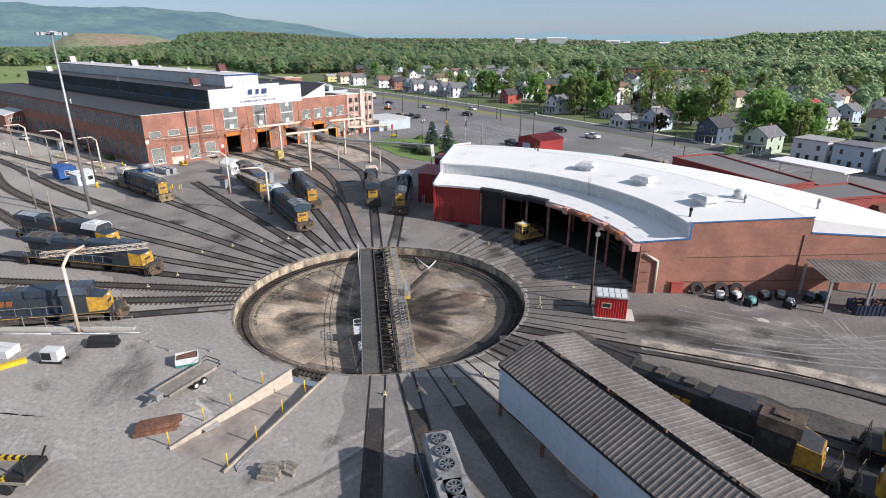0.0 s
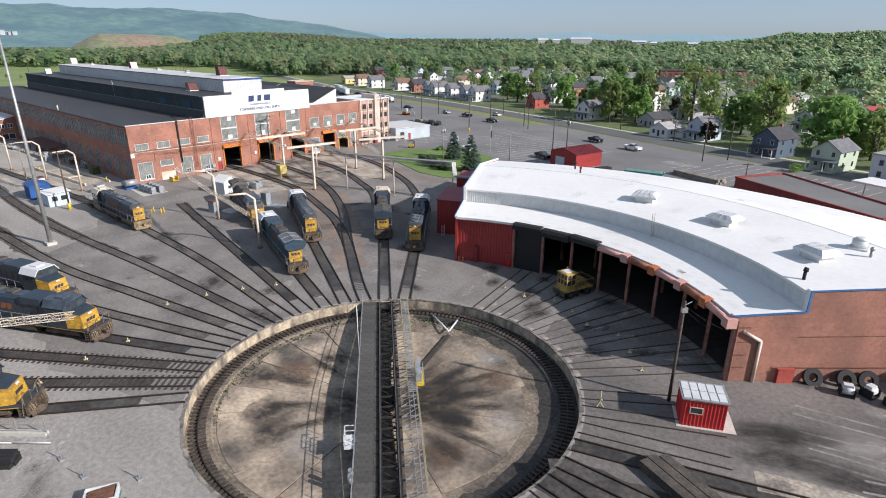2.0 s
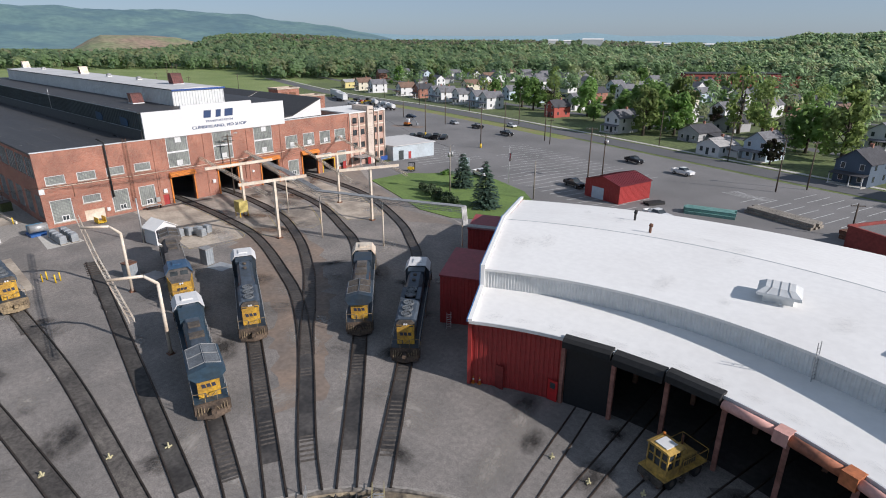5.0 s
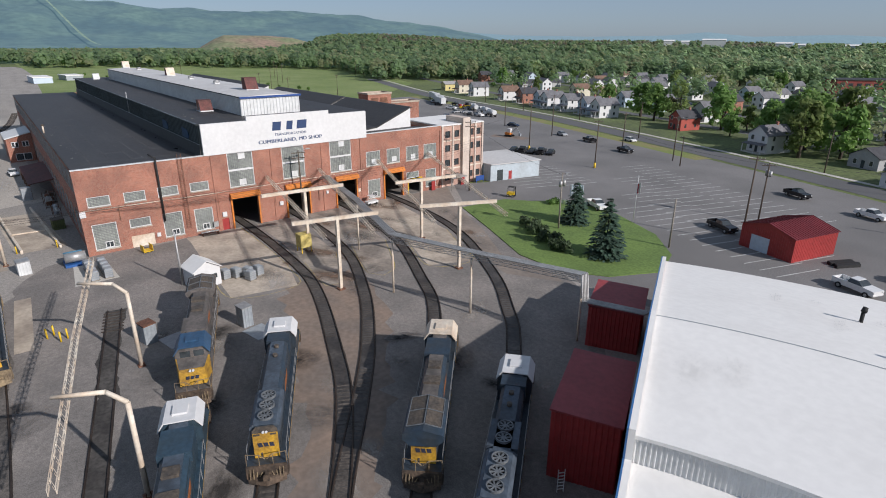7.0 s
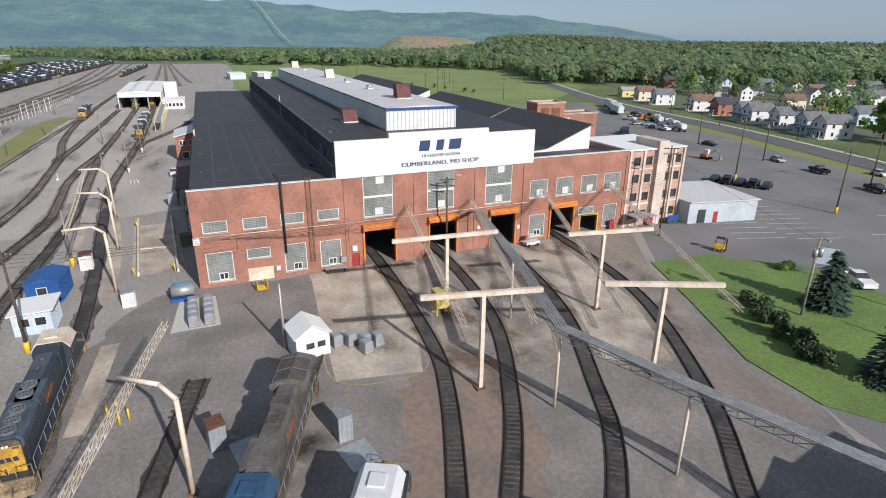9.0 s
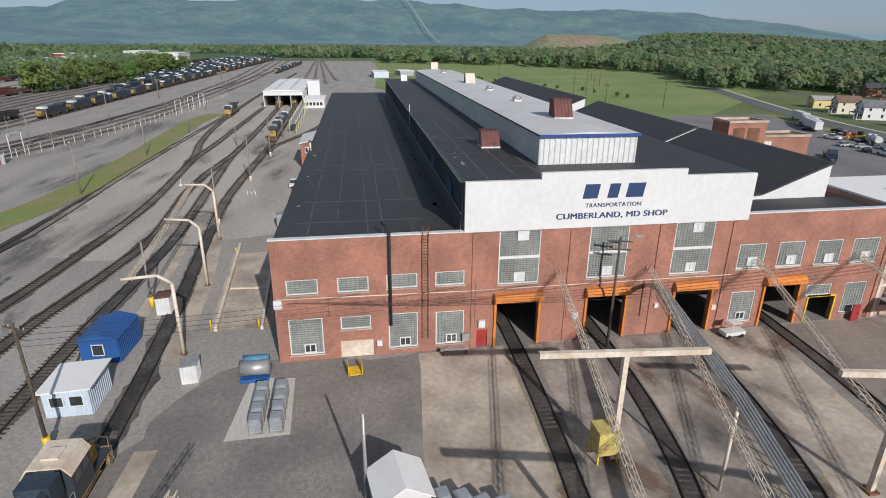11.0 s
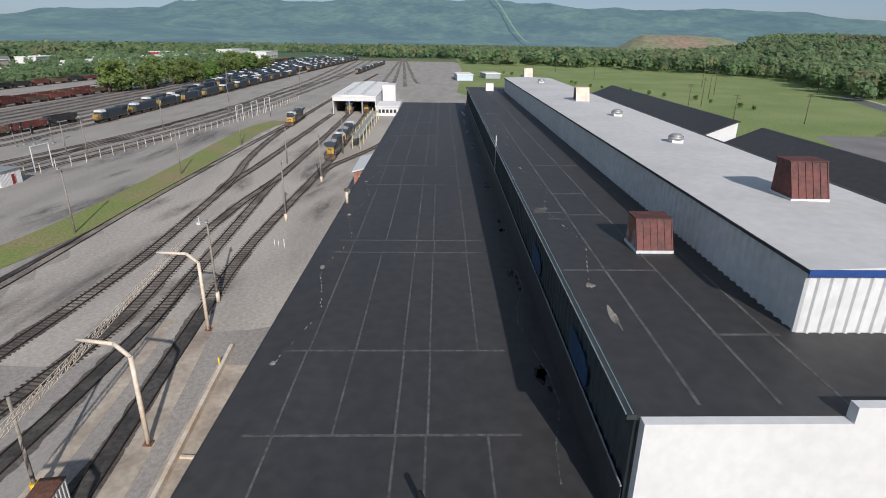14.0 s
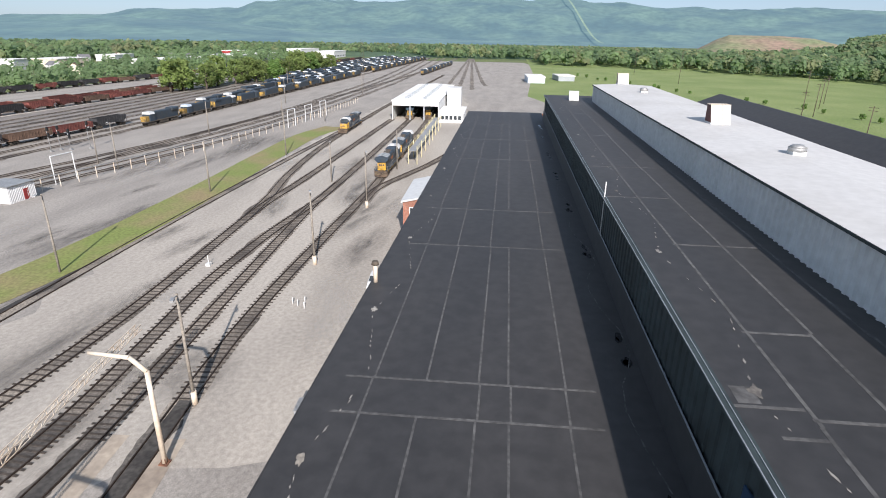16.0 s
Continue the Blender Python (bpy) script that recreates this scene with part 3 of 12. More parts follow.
# the near-black side of the floor, with a ragged inner edge
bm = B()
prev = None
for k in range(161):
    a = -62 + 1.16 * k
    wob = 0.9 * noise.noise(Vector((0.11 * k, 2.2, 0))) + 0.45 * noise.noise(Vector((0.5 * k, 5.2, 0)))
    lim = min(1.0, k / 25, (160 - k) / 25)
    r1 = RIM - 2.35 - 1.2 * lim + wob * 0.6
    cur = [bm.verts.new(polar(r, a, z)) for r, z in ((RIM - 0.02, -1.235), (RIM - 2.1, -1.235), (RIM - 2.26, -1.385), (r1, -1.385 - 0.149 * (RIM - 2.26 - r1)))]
    if prev:
        for j in range(3):
            bm.faces.new((prev[j], cur[j], cur[j + 1], prev[j + 1]))
    prev = cur
part("oil_soaked_dirt", bm, mat("dark_edge_dirt", (0.042, 0.037, 0.032), 0.85, var=0.35, big=0.4, small=3, bump=0.4, col2=(0.085, 0.072, 0.058), patch=0.4, grit=0.3), pit, "near-black gravel along part of the wall")
# concrete slabs of the floor, wedge by wedge
SLAB = mat("pit_slab_concrete", (0.44, 0.35, 0.256), 0.9, var=0.22, big=0.2, small=2.5, bump=0.1, col2=(0.10, 0.085, 0.07), patch=0.475, rand=0.16)
rng = random.Random(19)
edges = [0.0]
while edges[-1] < 345:
    edges.append(edges[-1] + rng.uniform(13, 27))
edges[-1] = 360.0
for a, b in zip(edges, edges[1:]):
    for r0, r1 in ((1.6, RIM - (4.9 if a < 118 or a > 320 else 3.0) + rng.uniform(-0.6, 0.6)),):
        bm = B()
        n = 4
        g = 0.25
        top = [[bm.verts.new(polar(r, a + g + (b - a - 2 * g) * k / n, z)) for k in range(n + 1)] for r, z in ((r0, -2.58), (r1, 0.04 + (-2.68 + (r1 - 0.6) * 0.0723 if r1 < 14.7 else -1.66 + (r1 - 14.7) * 0.1486)))]
        for k in range(n):
            bm.faces.new((top[0][k], top[0][k + 1], top[1][k + 1], top[1][k]))
        low = [[bm.verts.new(v.co - Vector((0, 0, 0.12))) for v in row] for row in top]
        for k in range(n):
            bm.faces.new((top[1][k], top[1][k + 1], low[1][k + 1], low[1][k]))
        for k in (0, n):
            bm.faces.new((top[0][k], top[1][k], low[1][k], low[0][k]))
        part("slab", bm, SLAB, pit)
bm = B()
for k in range(180):
    a, b = 2 * k, 2 * k + 2
    for r0, r1, z in ((RIM - 1.06, RIM - 0.98, -0.98),):
        v = [bm.verts.new(p) for p in (polar(r0, a, z), polar(r0, b, z), polar(r1, b, z), polar(r1, a, z), polar(r0, a, -1.2), polar(r0, b, -1.2), polar(r1, b, -1.2), polar(r1, a, -1.2))]
        for f in ((0, 1, 2, 3), (0, 4, 5, 1), (2, 6, 7, 3)):
            bm.faces.new([v[i] for i in f])
part("ring_rail", bm, "rail", pit, "rusty circular running rail")
bm = B()
for k in range(210):
    a = 360 * k / 210
    beam(bm, polar(RIM - 1.7, a, -1.16), polar(RIM - 0.35, a, -1.16), 0.24, 0.16)
tagged(part("ring_ties", bm, "tie", pit, "dark timber ties under the ring rail"), kind="stuff")
# ramp
ramp = holder("pit_ramp", "concrete access ramp sloping down into the turntable pit", "ramp", kind="structure")
bm = B()
bm.faces.new([bm.verts.new(p) for p in ((*RAMP[0], -1.3), (*RAMP[1], -0.05), (*RAMP[2], -0.05), (*RAMP[3], -1.3))])
part("ramp_floor", bm, "ramp", ramp)
for i, j in ((0, 1), (3, 2)):
    bm = B()
    p, q = Vector(RAMP[i]), Vector(RAMP[j])
    s = (q - p).normalized()
    s = Vector((-s.y, s.x)) * (0.14 if i == 3 else -0.14)
    vs = [(*p, -1.35), (*q, -0.1), (*q, 0.22), (*p, 0.22)]
    a = [bm.verts.new(v) for v in vs]
    b = [bm.verts.new((v[0] + s.x, v[1] + s.y, v[2])) for v in vs]
    bm.faces.new(a)
    bm.faces.new(b[::-1])
    for k in range(4):
        bm.faces.new((a[k], a[(k + 1) % 4], b[(k + 1) % 4], b[k]))
    part("ramp_wall", bm, "concrete", ramp)

# ---- workshop building ----
FX, SY, NY, XE = -149.0, 68.05, 137.5, -303.0


def wall_grid(bm, lo, hi, z0, z1, holes, put):
    """Fills a wall from lo to hi and z0 to z1 with boxes around its openings (a, b, z, z)."""
    cuts = sorted({lo, hi, *[h[0] for h in holes], *[h[1] for h in holes]})
    for a, b in zip(cuts, cuts[1:]):
        mid, z = (a + b) / 2, z0
        for h in sorted((h for h in holes if h[0] < mid < h[1]), key=lambda h: h[2]):
            if h[2] > z:
                put(bm, a, b, z, h[2])
            z = h[3]
        if z < z1:
            put(bm, a, b, z, z1)


UPPER = [(68.9, 72.0, 7.5, 9.1), (73.9, 77.0, 7.5, 9.1), (78.8, 81.95, 7.6, 9.15), (83.8, 86.85, 7.6, 9.15)]
LOWER = [(68.8, 72.2, 0.7, 4.8), (74.0, 77.1, 3.3, 4.75), (78.9, 81.95, 0.7, 4.75), (83.85, 86.9, 0.72, 4.6)]
TALL = [(90.4, 94.85, 7.3, 13.25), (100.2, 104.6, 7.4, 13.25), (109.9, 114.6, 7.25, 13.25)]
NORTH = [(118.0, 121.4, 7.4, 10.35), (123.0, 126.3, 7.35, 10.4), (127.9, 131.2, 7.3, 10.35), (132.6, 136.1, 7.3, 10.35)]
NLOW = [(118.2, 121.2, 0.65, 4.55), (127.9, 131.2, 3.4, 4.8), (133.1, 136.0, 0.8, 4.8)]
DOORS = [(90.4, 95.0, 0, 5.5), (100.6, 105.0, 0, 5.5), (111.0, 115.4, 0, 5.5), (122.3, 126.7, 0, 5.4), (128.4, 131.9, 0, 3.2)]
PANEL = [(73.9, 77.3, 0, 1.95), (88.3, 89.5, 0, 2.1)]
shop = holder("workshop", "long red brick railway workshop with a white name board", "building", kind="structure")
bm = B()
wall_grid(bm, 67.68, NY, -0.3, 13.3, UPPER + LOWER + TALL + NORTH + NLOW + DOORS + PANEL, lambda b, a, c, z, w: box(b, FX - 0.5, FX, a, c, z, w))
box(bm, FX - 0.5, FX, 118.2, NY, 13.3, 13.9)
for a in (67.66, 87.6, 98.0, 108.0, 116.6, 137.0):
    box(bm, FX, FX + 0.12, a, a + 0.5, -0.3, 13.1)
part("front_wall", bm, "brick", shop, "red brick front wall")
bm = B()
box(bm, FX - 0.3, FX + 0.16, 86.7, 118.2, 13.28, 18.45)
box(bm, FX - 0.3, FX + 0.16, 94.4, 110.1, 18.45, 19.15)
part("name_board", bm, "white", shop, "white painted metal name board")
# south wall: brick piers, window bands
BAYS = 25
bw = (FX - 0.5 - XE) / BAYS
holes = []
for i in range(BAYS):
    a = XE + i * bw
    holes += [(a + 0.5, a + bw - 0.5, 8.5, 12.1), (a + 1.2, a + bw - 1.2, 1.2, 5.4)]
bm = B()
wall_grid(bm, XE, FX - 0.5, -0.3, 12.9, holes, lambda b, a, c, z, w: box(b, a, c, SY, SY + 0.45, z, w))
part("south_wall", bm, "brick", shop, "long brick side wall")
bm = B()
box(bm, XE, FX - 0.5, NY - 0.45, NY, -0.3, 13.0)
box(bm, XE, XE + 0.4, SY + 0.45, NY - 0.45, -0.3, 12.9)
part("back_wall", bm, "brick", shop)
bm = B()
box(bm, XE, FX - 0.5, SY - 0.02, 86.6, 12.9, 13.05)
part("roof", bm, "roof_black", shop, "flat black felt roof with pale seams")
bm = B()
box(bm, FX - 0.5, FX + 0.14, 67.6, 86.7, 13.3, 13.42)
box(bm, FX - 0.5, FX + 0.14, 118.2, NY + 0.1, 13.9, 14.02)
part("roof_edge", bm, "white_metal", shop, "pale metal roof edging")
bm = B()
box(bm, XE - 0.2, FX - 0.52, SY - 0.1, SY - 0.022, 12.75, 13.06)
part("roof_edge", bm, "roof_black", shop)
UX = -292.0
bm = B()
box(bm, UX, FX - 0.3, 86.6, 118.2, 18.3, 18.46)
part("roof", bm, "roof_black", shop, "raised black felt roof")


def ribbed(bm, p, q, z0, z1, pitch=0.6, depth=0.06):
    """A ribbed metal wall from p to q (x, y), with its ribs standing out to the right of that way."""
    p, q = Vector(p), Vector(q)
    d = (q - p).normalized()
    nrm = Vector((d.y, -d.x))
    n = max(1, int((q - p).length / pitch))
    line = []
    for i in range(n):
        for f, o in ((0, 0), (0.55, 0), (0.68, depth), (0.87, depth)):
            line.append(p + (q - p) * ((i + f) / n) + nrm * o)
    line.append(q)
    lo, hi = [bm.verts.new((v.x, v.y, z0)) for v in line], [bm.verts.new((v.x, v.y, z1)) for v in line]
    for i in range(len(line) - 1):
        bm.faces.new((lo[i], lo[i + 1], hi[i + 1], hi[i]))


bm = B()
ribbed(bm, (UX, 86.6), (FX - 0.3, 86.6), 12.9, 18.3, 0.9, 0.08)
part("side_cladding", bm, "dark_cladding", shop, "dark blue-grey ribbed cladding below the raised roof")
bm = B()
box(bm, UX, FX - 0.3, 86.62, 86.9, 12.9, 18.3)
box(bm, UX, FX - 0.3, 117.9, 118.2, 12.9, 18.3)
box(bm, UX, UX + 0.3, 86.9, 117.9, 12.9, 18.3)
part("upper_wall", bm, "dark_cladding", shop)
bm = B()
box(bm, UX, FX - 0.32, 86.2, 86.6, 18.3, 18.5)
part("roof_edge", bm, "dark_cladding", shop)
MX0, MX1, MY0, MY1 = -281.0, -155.6, 96.3, 107.6
bm = B()
ribbed(bm, (MX0, MY0), (MX1, MY0), 18.46, 21.6, 0.75, 0.13)
ribbed(bm, (MX1, MY0), (MX1, MY1), 18.46, 21.75, 0.6, 0.1)
ribbed(bm, (MX1, MY1), (MX0, MY1), 18.46, 21.6, 0.6, 0.07)
ribbed(bm, (MX0, MY1), (MX0, MY0), 18.46, 21.75, 0.6, 0.07)
part("monitor_cladding", bm, "white_metal", shop, "pale ribbed metal sides of the roof monitor")
bm = B()
ym = (MY0 + MY1) / 2
extrude(bm, [(MY0 - 0.25, 21.6), (MY1 + 0.25, 21.6), (MY1 + 0.25, 21.75), (ym, 22.05), (MY0 - 0.25, 21.75)], MX0 - 0.2, MX1 + 0.25)
part("monitor_roof", bm, "monitor_white", shop, "white membrane roof of the monitor")
bm = B()
box(bm, MX1 + 0.255, MX1 + 0.30, MY0 - 0.28, MY1 + 0.28, 21.45, 21.8)
part("monitor_trim", bm, "blue", shop, "blue edge trim of the monitor roof")
bm = B()
box(bm, MX0, MX1 + 0.25, MY0 - 0.3, MY0 - 0.255, 21.6, 21.78)
part("monitor_gutter", bm, "dark_cladding", shop, "dark eaves gutter of the monitor")
# north bays with single-pitch roofs that rise to the north
for x0, x1 in ((-186.0, -157.0), (-229.0, -187.0), (-318.0, -237.0)):
    bm = B()
    extrude(bm, [(118.3, 12.95), (126.0, 13.55), (135.0, 17.15), (135.3, 17.15), (135.3, 17.4), (134.9, 17.4), (125.9, 13.75), (118.3, 13.15)], x0, x1)
    part("roof", bm, "roof_black", shop, "pitched black felt roof")
    bm = B()
    extrude(bm, [(118.4, 9.5), (135.0, 9.5), (135.0, 17.1), (126.0, 13.5), (118.4, 12.9)], x0 + 0.4, x1 - 0.15)
    part("gable_wall", bm, "white", shop, "white painted gable end")
bm = B()
box(bm, -157, FX - 0.5, 118.2, NY - 0.45, 12.9, 13.05)
part("roof", bm, "roof_black", shop)
bm = B()
box(bm, XE + 0.5, FX - 0.02, SY + 0.5, NY - 0.5, -0.1, 0.018)
part("shop_floor", bm, "apron", shop, "oily concrete workshop floor")

# ---- roundhouse ----
M["fascia_blue"] = mat("fascia_blue", (0.05, 0.16, 0.36), 0.5, var=0.1)

A0, A1 = A0_, A1_
STEP = (A1 - A0) / 10
rh = holder("roundhouse", "curved roundhouse with a white roof and open engine bays", "building", kind="structure")


def arc_solid(bm, prof, a0, a1, n):
    """An outline of (radius, z) swept round the turntable's centre."""
    prev = None
    for k in range(n + 1):
        a = a0 + (a1 - a0) * k / n
        cur = [bm.verts.new(polar(r, a, z)) for r, z in prof]
        m = len(prof)
        if prev:
            for i in range(m):
                bm.faces.new((prev[i], prev[(i + 1) % m], cur[(i + 1) % m], cur[i]))
        else:
            bm.faces.new(cur)
        prev = cur
    bm.faces.new(prev[::-1])


bm = B()
arc_solid(bm, [(33.5, 6.75), (40.3, 7.35), (40.3, 7.55), (33.5, 6.95)], A0 + 0.4, A1 - 0.2, 40)
part("low_roof", bm, "roof_white", rh, "white membrane roof over the engine doors")
bm = B()
arc_solid(bm, [(40.0, 9.65), (56.0, 10.15), (80.0, 6.3), (80.0, 6.1), (56.0, 9.9), (40.0, 9.4)], A0 + 0.4, A1 - 0.2, 50)
part("high_roof", bm, "roof_white", rh, "white membrane main roof")
bm = B()
prev = None
for k in range(0, 181):
    a = A0 + 0.4 + (A1 - A0 - 0.6) * k / 180
    for da, o in ((0, 0), (0.22, 0), (0.27, -0.05), (0.36, -0.05)):
        cur = [bm.verts.new(polar(40.2 + o, min(A1 - 0.2, a + da), z)) for z in (7.3, 9.5)]
        if prev:
            bm.faces.new((prev[0], cur[0], cur[1], prev[1]))
        prev = cur
part("step_wall", bm, "white_metal", rh, "pale grey ribbed metal wall between the two roofs")
bm = B()
arc_solid(bm, [(79.6, -0.2), (79.9, -0.2), (79.9, 6.2), (79.6, 6.2)], A0 + 0.4, A1, 40)
part("outer_wall", bm, "brick", rh)
# end walls
def radial_wall(bm, a, off, thick, prof):
    """An upright wall along the radius at angle a; prof is its outline of (radius, z)."""
    d = Vector((math.cos(radians(a)), math.sin(radians(a))))
    s = Vector((-d.y, d.x))
    u, w = [], []
    for r, z in prof:
        p = Vector((CX, CY)) + d * r + s * off
        u.append(bm.verts.new((*p, z)))
        w.append(bm.verts.new((*(p + s * thick), z)))
    n = len(prof)
    bm.faces.new(u)
    bm.faces.new(w[::-1])
    for i in range(n):
        bm.faces.new((u[i], u[(i + 1) % n], w[(i + 1) % n], w[i]))


bm = B()
radial_wall(bm, A0, -0.1, 0.5, [(33.6, -0.2), (80, -0.2), (80, 6.7), (56.3, 8.2), (56.3, 10.35), (40.2, 9.75), (40.2, 7.6), (33.6, 7.15)])
part("end_wall", bm, "brick", rh, "red brick end wall with a stepped top")
for off, thick, m_, lab in ((-0.2, 0.1, "fascia_blue", "blue metal face of the coping"), (-0.098, 0.55, "roof_white", "white membrane over the coping")):
    bm = B()
    radial_wall(bm, A0, off, thick, [(33.3, 7.16), (40.3, 7.61), (40.3, 7.78), (33.3, 7.33)])
    radial_wall(bm, A0, off, thick, [(40.1, 7.78), (40.3, 7.78), (40.3, 9.92), (40.1, 9.92)])
    radial_wall(bm, A0, off, thick, [(40.3, 9.78), (56.4, 10.38), (56.4, 10.53), (40.3, 9.92)])
    radial_wall(bm, A0, off, thick, [(56.45, 8.22), (80, 6.72), (80, 6.9), (56.45, 8.42)])
    part("coping", bm, m_, rh, lab)
bm = B()
radial_wall(bm, A0, -0.05, 0.3, [(56.45, 8.1), (80, 6.4), (80, 6.75), (56.45, 10.12)])
part("gable_infill", bm, "roof_white", rh, "white membrane upstand under the roof edge")
bm = B()
radial_wall(bm, A1, -0.35, 0.35, [(33.6, -0.2), (80, -0.2), (80, 6.5), (56.0, 10.2), (40.2, 9.75), (40.2, 7.6), (33.6, 7.0)])
part("end_wall", bm, "red_metal", rh, "dark red metal end wall")
for off, thick, m_, lab in ((-0.04, 0.12, "fascia_blue", "blue metal face of the roof edge"), (-0.45, 0.408, "roof_white", "white membrane over the roof edge")):
    bm = B()
    for r0, z0, r1, z1 in ((33.2, 7.0, 40.1, 7.6), (40.1, 9.75, 56, 10.22), (56, 10.22, 80.2, 6.5)):
        radial_wall(bm, A1, off, thick, [(r0, z0), (r1, z1), (r1, z1 + 0.3), (r0, z0 + 0.3)])
    radial_wall(bm, A1, off, thick, [(39.9, 7.6), (40.2, 7.6), (40.2, 10.1), (39.9, 10.1)])
    part("coping", bm, m_, rh, lab)
# red front wall at the west end, two bays wide
bm = B()
a0, a1 = A1 - 2 * STEP, A1
p, q = Vector(polar(34, a1)), Vector(polar(34, a0))
mid = Vector(polar(34, a1 - STEP))
ribbed(bm, q, mid, -0.1, 6.75, 0.45, 0.06)
ribbed(bm, mid, p, -0.1, 6.75, 0.45, 0.06)
part("front_panel", bm, "red_metal", rh, "bright red ribbed metal front")
bm = B()
arc_solid(bm, [(34.15, -0.1), (34.4, -0.1), (34.4, 6.75), (34.15, 6.75)], a0, a1, 2)
part("panel_backing", bm, "dark", rh)
# posts, header
M["post_primer"] = mat("dull_red_primer", (0.33, 0.15, 0.115), 0.8, var=0.25, big=0.6, small=3, col2=(0.19, 0.085, 0.06))
# Bay floor colour is near black to paint in the shade indoors.
M["shop_floor"] = mat("shade_dark_floor", (0.05, 0.046, 0.042), 0.75, var=0.25, big=0.3, small=2, col2=(0.03, 0.028, 0.027))
bm = B()
arc_solid(bm, [(34.6, -0.1), (58.5, -0.1), (58.5, 0.032), (34.6, 0.032)], A0 + 0.5, A1 - 0.5, 24)
part("bay_floor", bm, "shop_floor", rh, "concrete bay floor coloured dark for the indoor shade")
for j in range(9):
    a = A0 + STEP * j
    bm = B()
    p = Vector(polar(34.0, a))
    d = Vector((math.cos(radians(a)), math.sin(radians(a)), 0))
    beam(bm, polar(33.85, a, -0.1), polar(33.85, a, 6.7), 0.36, 0.32)
    part("door_post", bm, M["post_primer"], rh, "dull red primed steel door post")
bm = B()
arc_solid(bm, [(33.9, 6.0), (34.3, 6.0), (34.3, 6.74), (33.9, 6.74)], A0, A1 - 2 * STEP, 8)
part("header", bm, "rust", rh, "rusty door header beam")
bm = B()
arc_solid(bm, [(34.2, -0.1), (79.5, -0.1), (79.5, 0.02), (34.2, 0.02)], A0 + 0.5, A1 - 0.5, 40)
part("floor_slab", bm, "apron", rh)
for j in range(1, 8):
    for r in (41.0, 52.0, 64.0):
        bm = B()
        z = 9.3 if r < 60 else 8.4
        beam(bm, polar(r, A0 + STEP * j, 0), polar(r, A0 + STEP * j, z), 0.4, 0.4)
        part("column", bm, "rust", rh)

# brick office block and low white building beside the workshop
M["pier_cream"] = mat("cream_render", (0.60, 0.51, 0.43), 0.8, var=0.08, big=0.3, small=2, col2=(0.48, 0.40, 0.34))
office = holder("office_block", "pale brick four-storey office block beside the workshop", "building", kind="structure")
OW = [(y, y + w, z, z + 1.5) for z in (1.3, 4.6, 7.9, 11.0) for y, w in ((138.8, 1.5), (141.5, 1.4), (146.1, 1.2), (148.2, 1.3))]
bm = B()
wall_grid(bm, 137.6, 150.2, -0.2, 13.7, OW, lambda b, a, c, z, w: box(b, -149.6, -149.2, a, c, z, w))
box(bm, -163, -149.6, 149.8, 150.2, -0.2, 13.7)
box(bm, -163, -162.6, 137.6, 149.8, -0.2, 13.7)
box(bm, -163, -149.6, 137.6, 138.0, -0.2, 13.7)
part("wall", bm, "brick_pale", office, "pink-beige brick wall")
for y in (137.7, 140.75, 143.25, 145.6, 147.55, 149.8):
    bm = B()
    box(bm, -149.2, -148.95, y, y + 0.4, -0.2, 13.75)
    part("pier", bm, "pier_cream", office, "cream painted pier")
bm = B()
box(bm, -149.3, -148.4, 143.4, 145.5, -0.2, 15.2)
box(bm, -154.5, -149.3, 143.4, 145.5, 13.95, 15.2)
part("stair_tower", bm, "pier_cream", office, "cream rendered stair tower")
bm = B()
box(bm, -163.1, -148.9, 137.5, 150.3, 13.7, 13.95)
part("roof", bm, "roof_white", office, "flat pale roof")
for h in OW:
    bm = B()
    box(bm, -149.5, -149.42, h[0], h[1], h[2], h[3])
    part("window", bm, "glass", office)
bm = B()
box(bm, -149.19, -149.12, 137.7, 150.1, 3.9, 4.2)
box(bm, -149.19, -149.12, 137.7, 150.1, 10.2, 10.5)
part("stone_band", bm, "cream", office)
lowb = holder("low_building", "low pale blue block building with a flat white roof", "building", kind="structure")
bm = B()
prism(bm, [(-146.3, 150.4), (-143.4, 164.2), (-158, 167), (-161, 150.4)], -0.2, 3.9)
part("wall", bm, mat("pale_blue_block", (0.44, 0.50, 0.53), 0.8, var=0.08, big=0.3, small=2, col2=(0.38, 0.42, 0.44)), lowb, "pale blue painted block wall")
bm = B()
prism(bm, [(-146.0, 150.35), (-143.1, 164.5), (-158, 167.3), (-161.3, 150.35)], 3.9, 4.1)
part("roof", bm, "monitor_white", lowb)
for y, w, m, nm, z in ((152.2, 1.6, "dark_cladding", "roller_door", 2.6), (155.4, 0.9, "red_metal", "door", 2.1)):
    bm = B()
    x = -146.3 + (y - 150.4) * 0.21
    prism(bm, [(x + 0.03, y), (x + 0.03 + w * 0.21, y + w), (x - 0.2 + w * 0.21, y + w), (x - 0.2, y)], 0.05, z)
    part(nm, bm, m, lowb)

# ---- workshop details ----
M["panel"] = mat("translucent_panel", (0.32, 0.345, 0.30), 0.45, var=0.16, big=0.5, small=3, col2=(0.22, 0.24, 0.215))
M["panel_grey"] = mat("grey_window_panel", (0.20, 0.205, 0.20), 0.5, var=0.15, big=0.3, small=2, col2=(0.13, 0.135, 0.135))


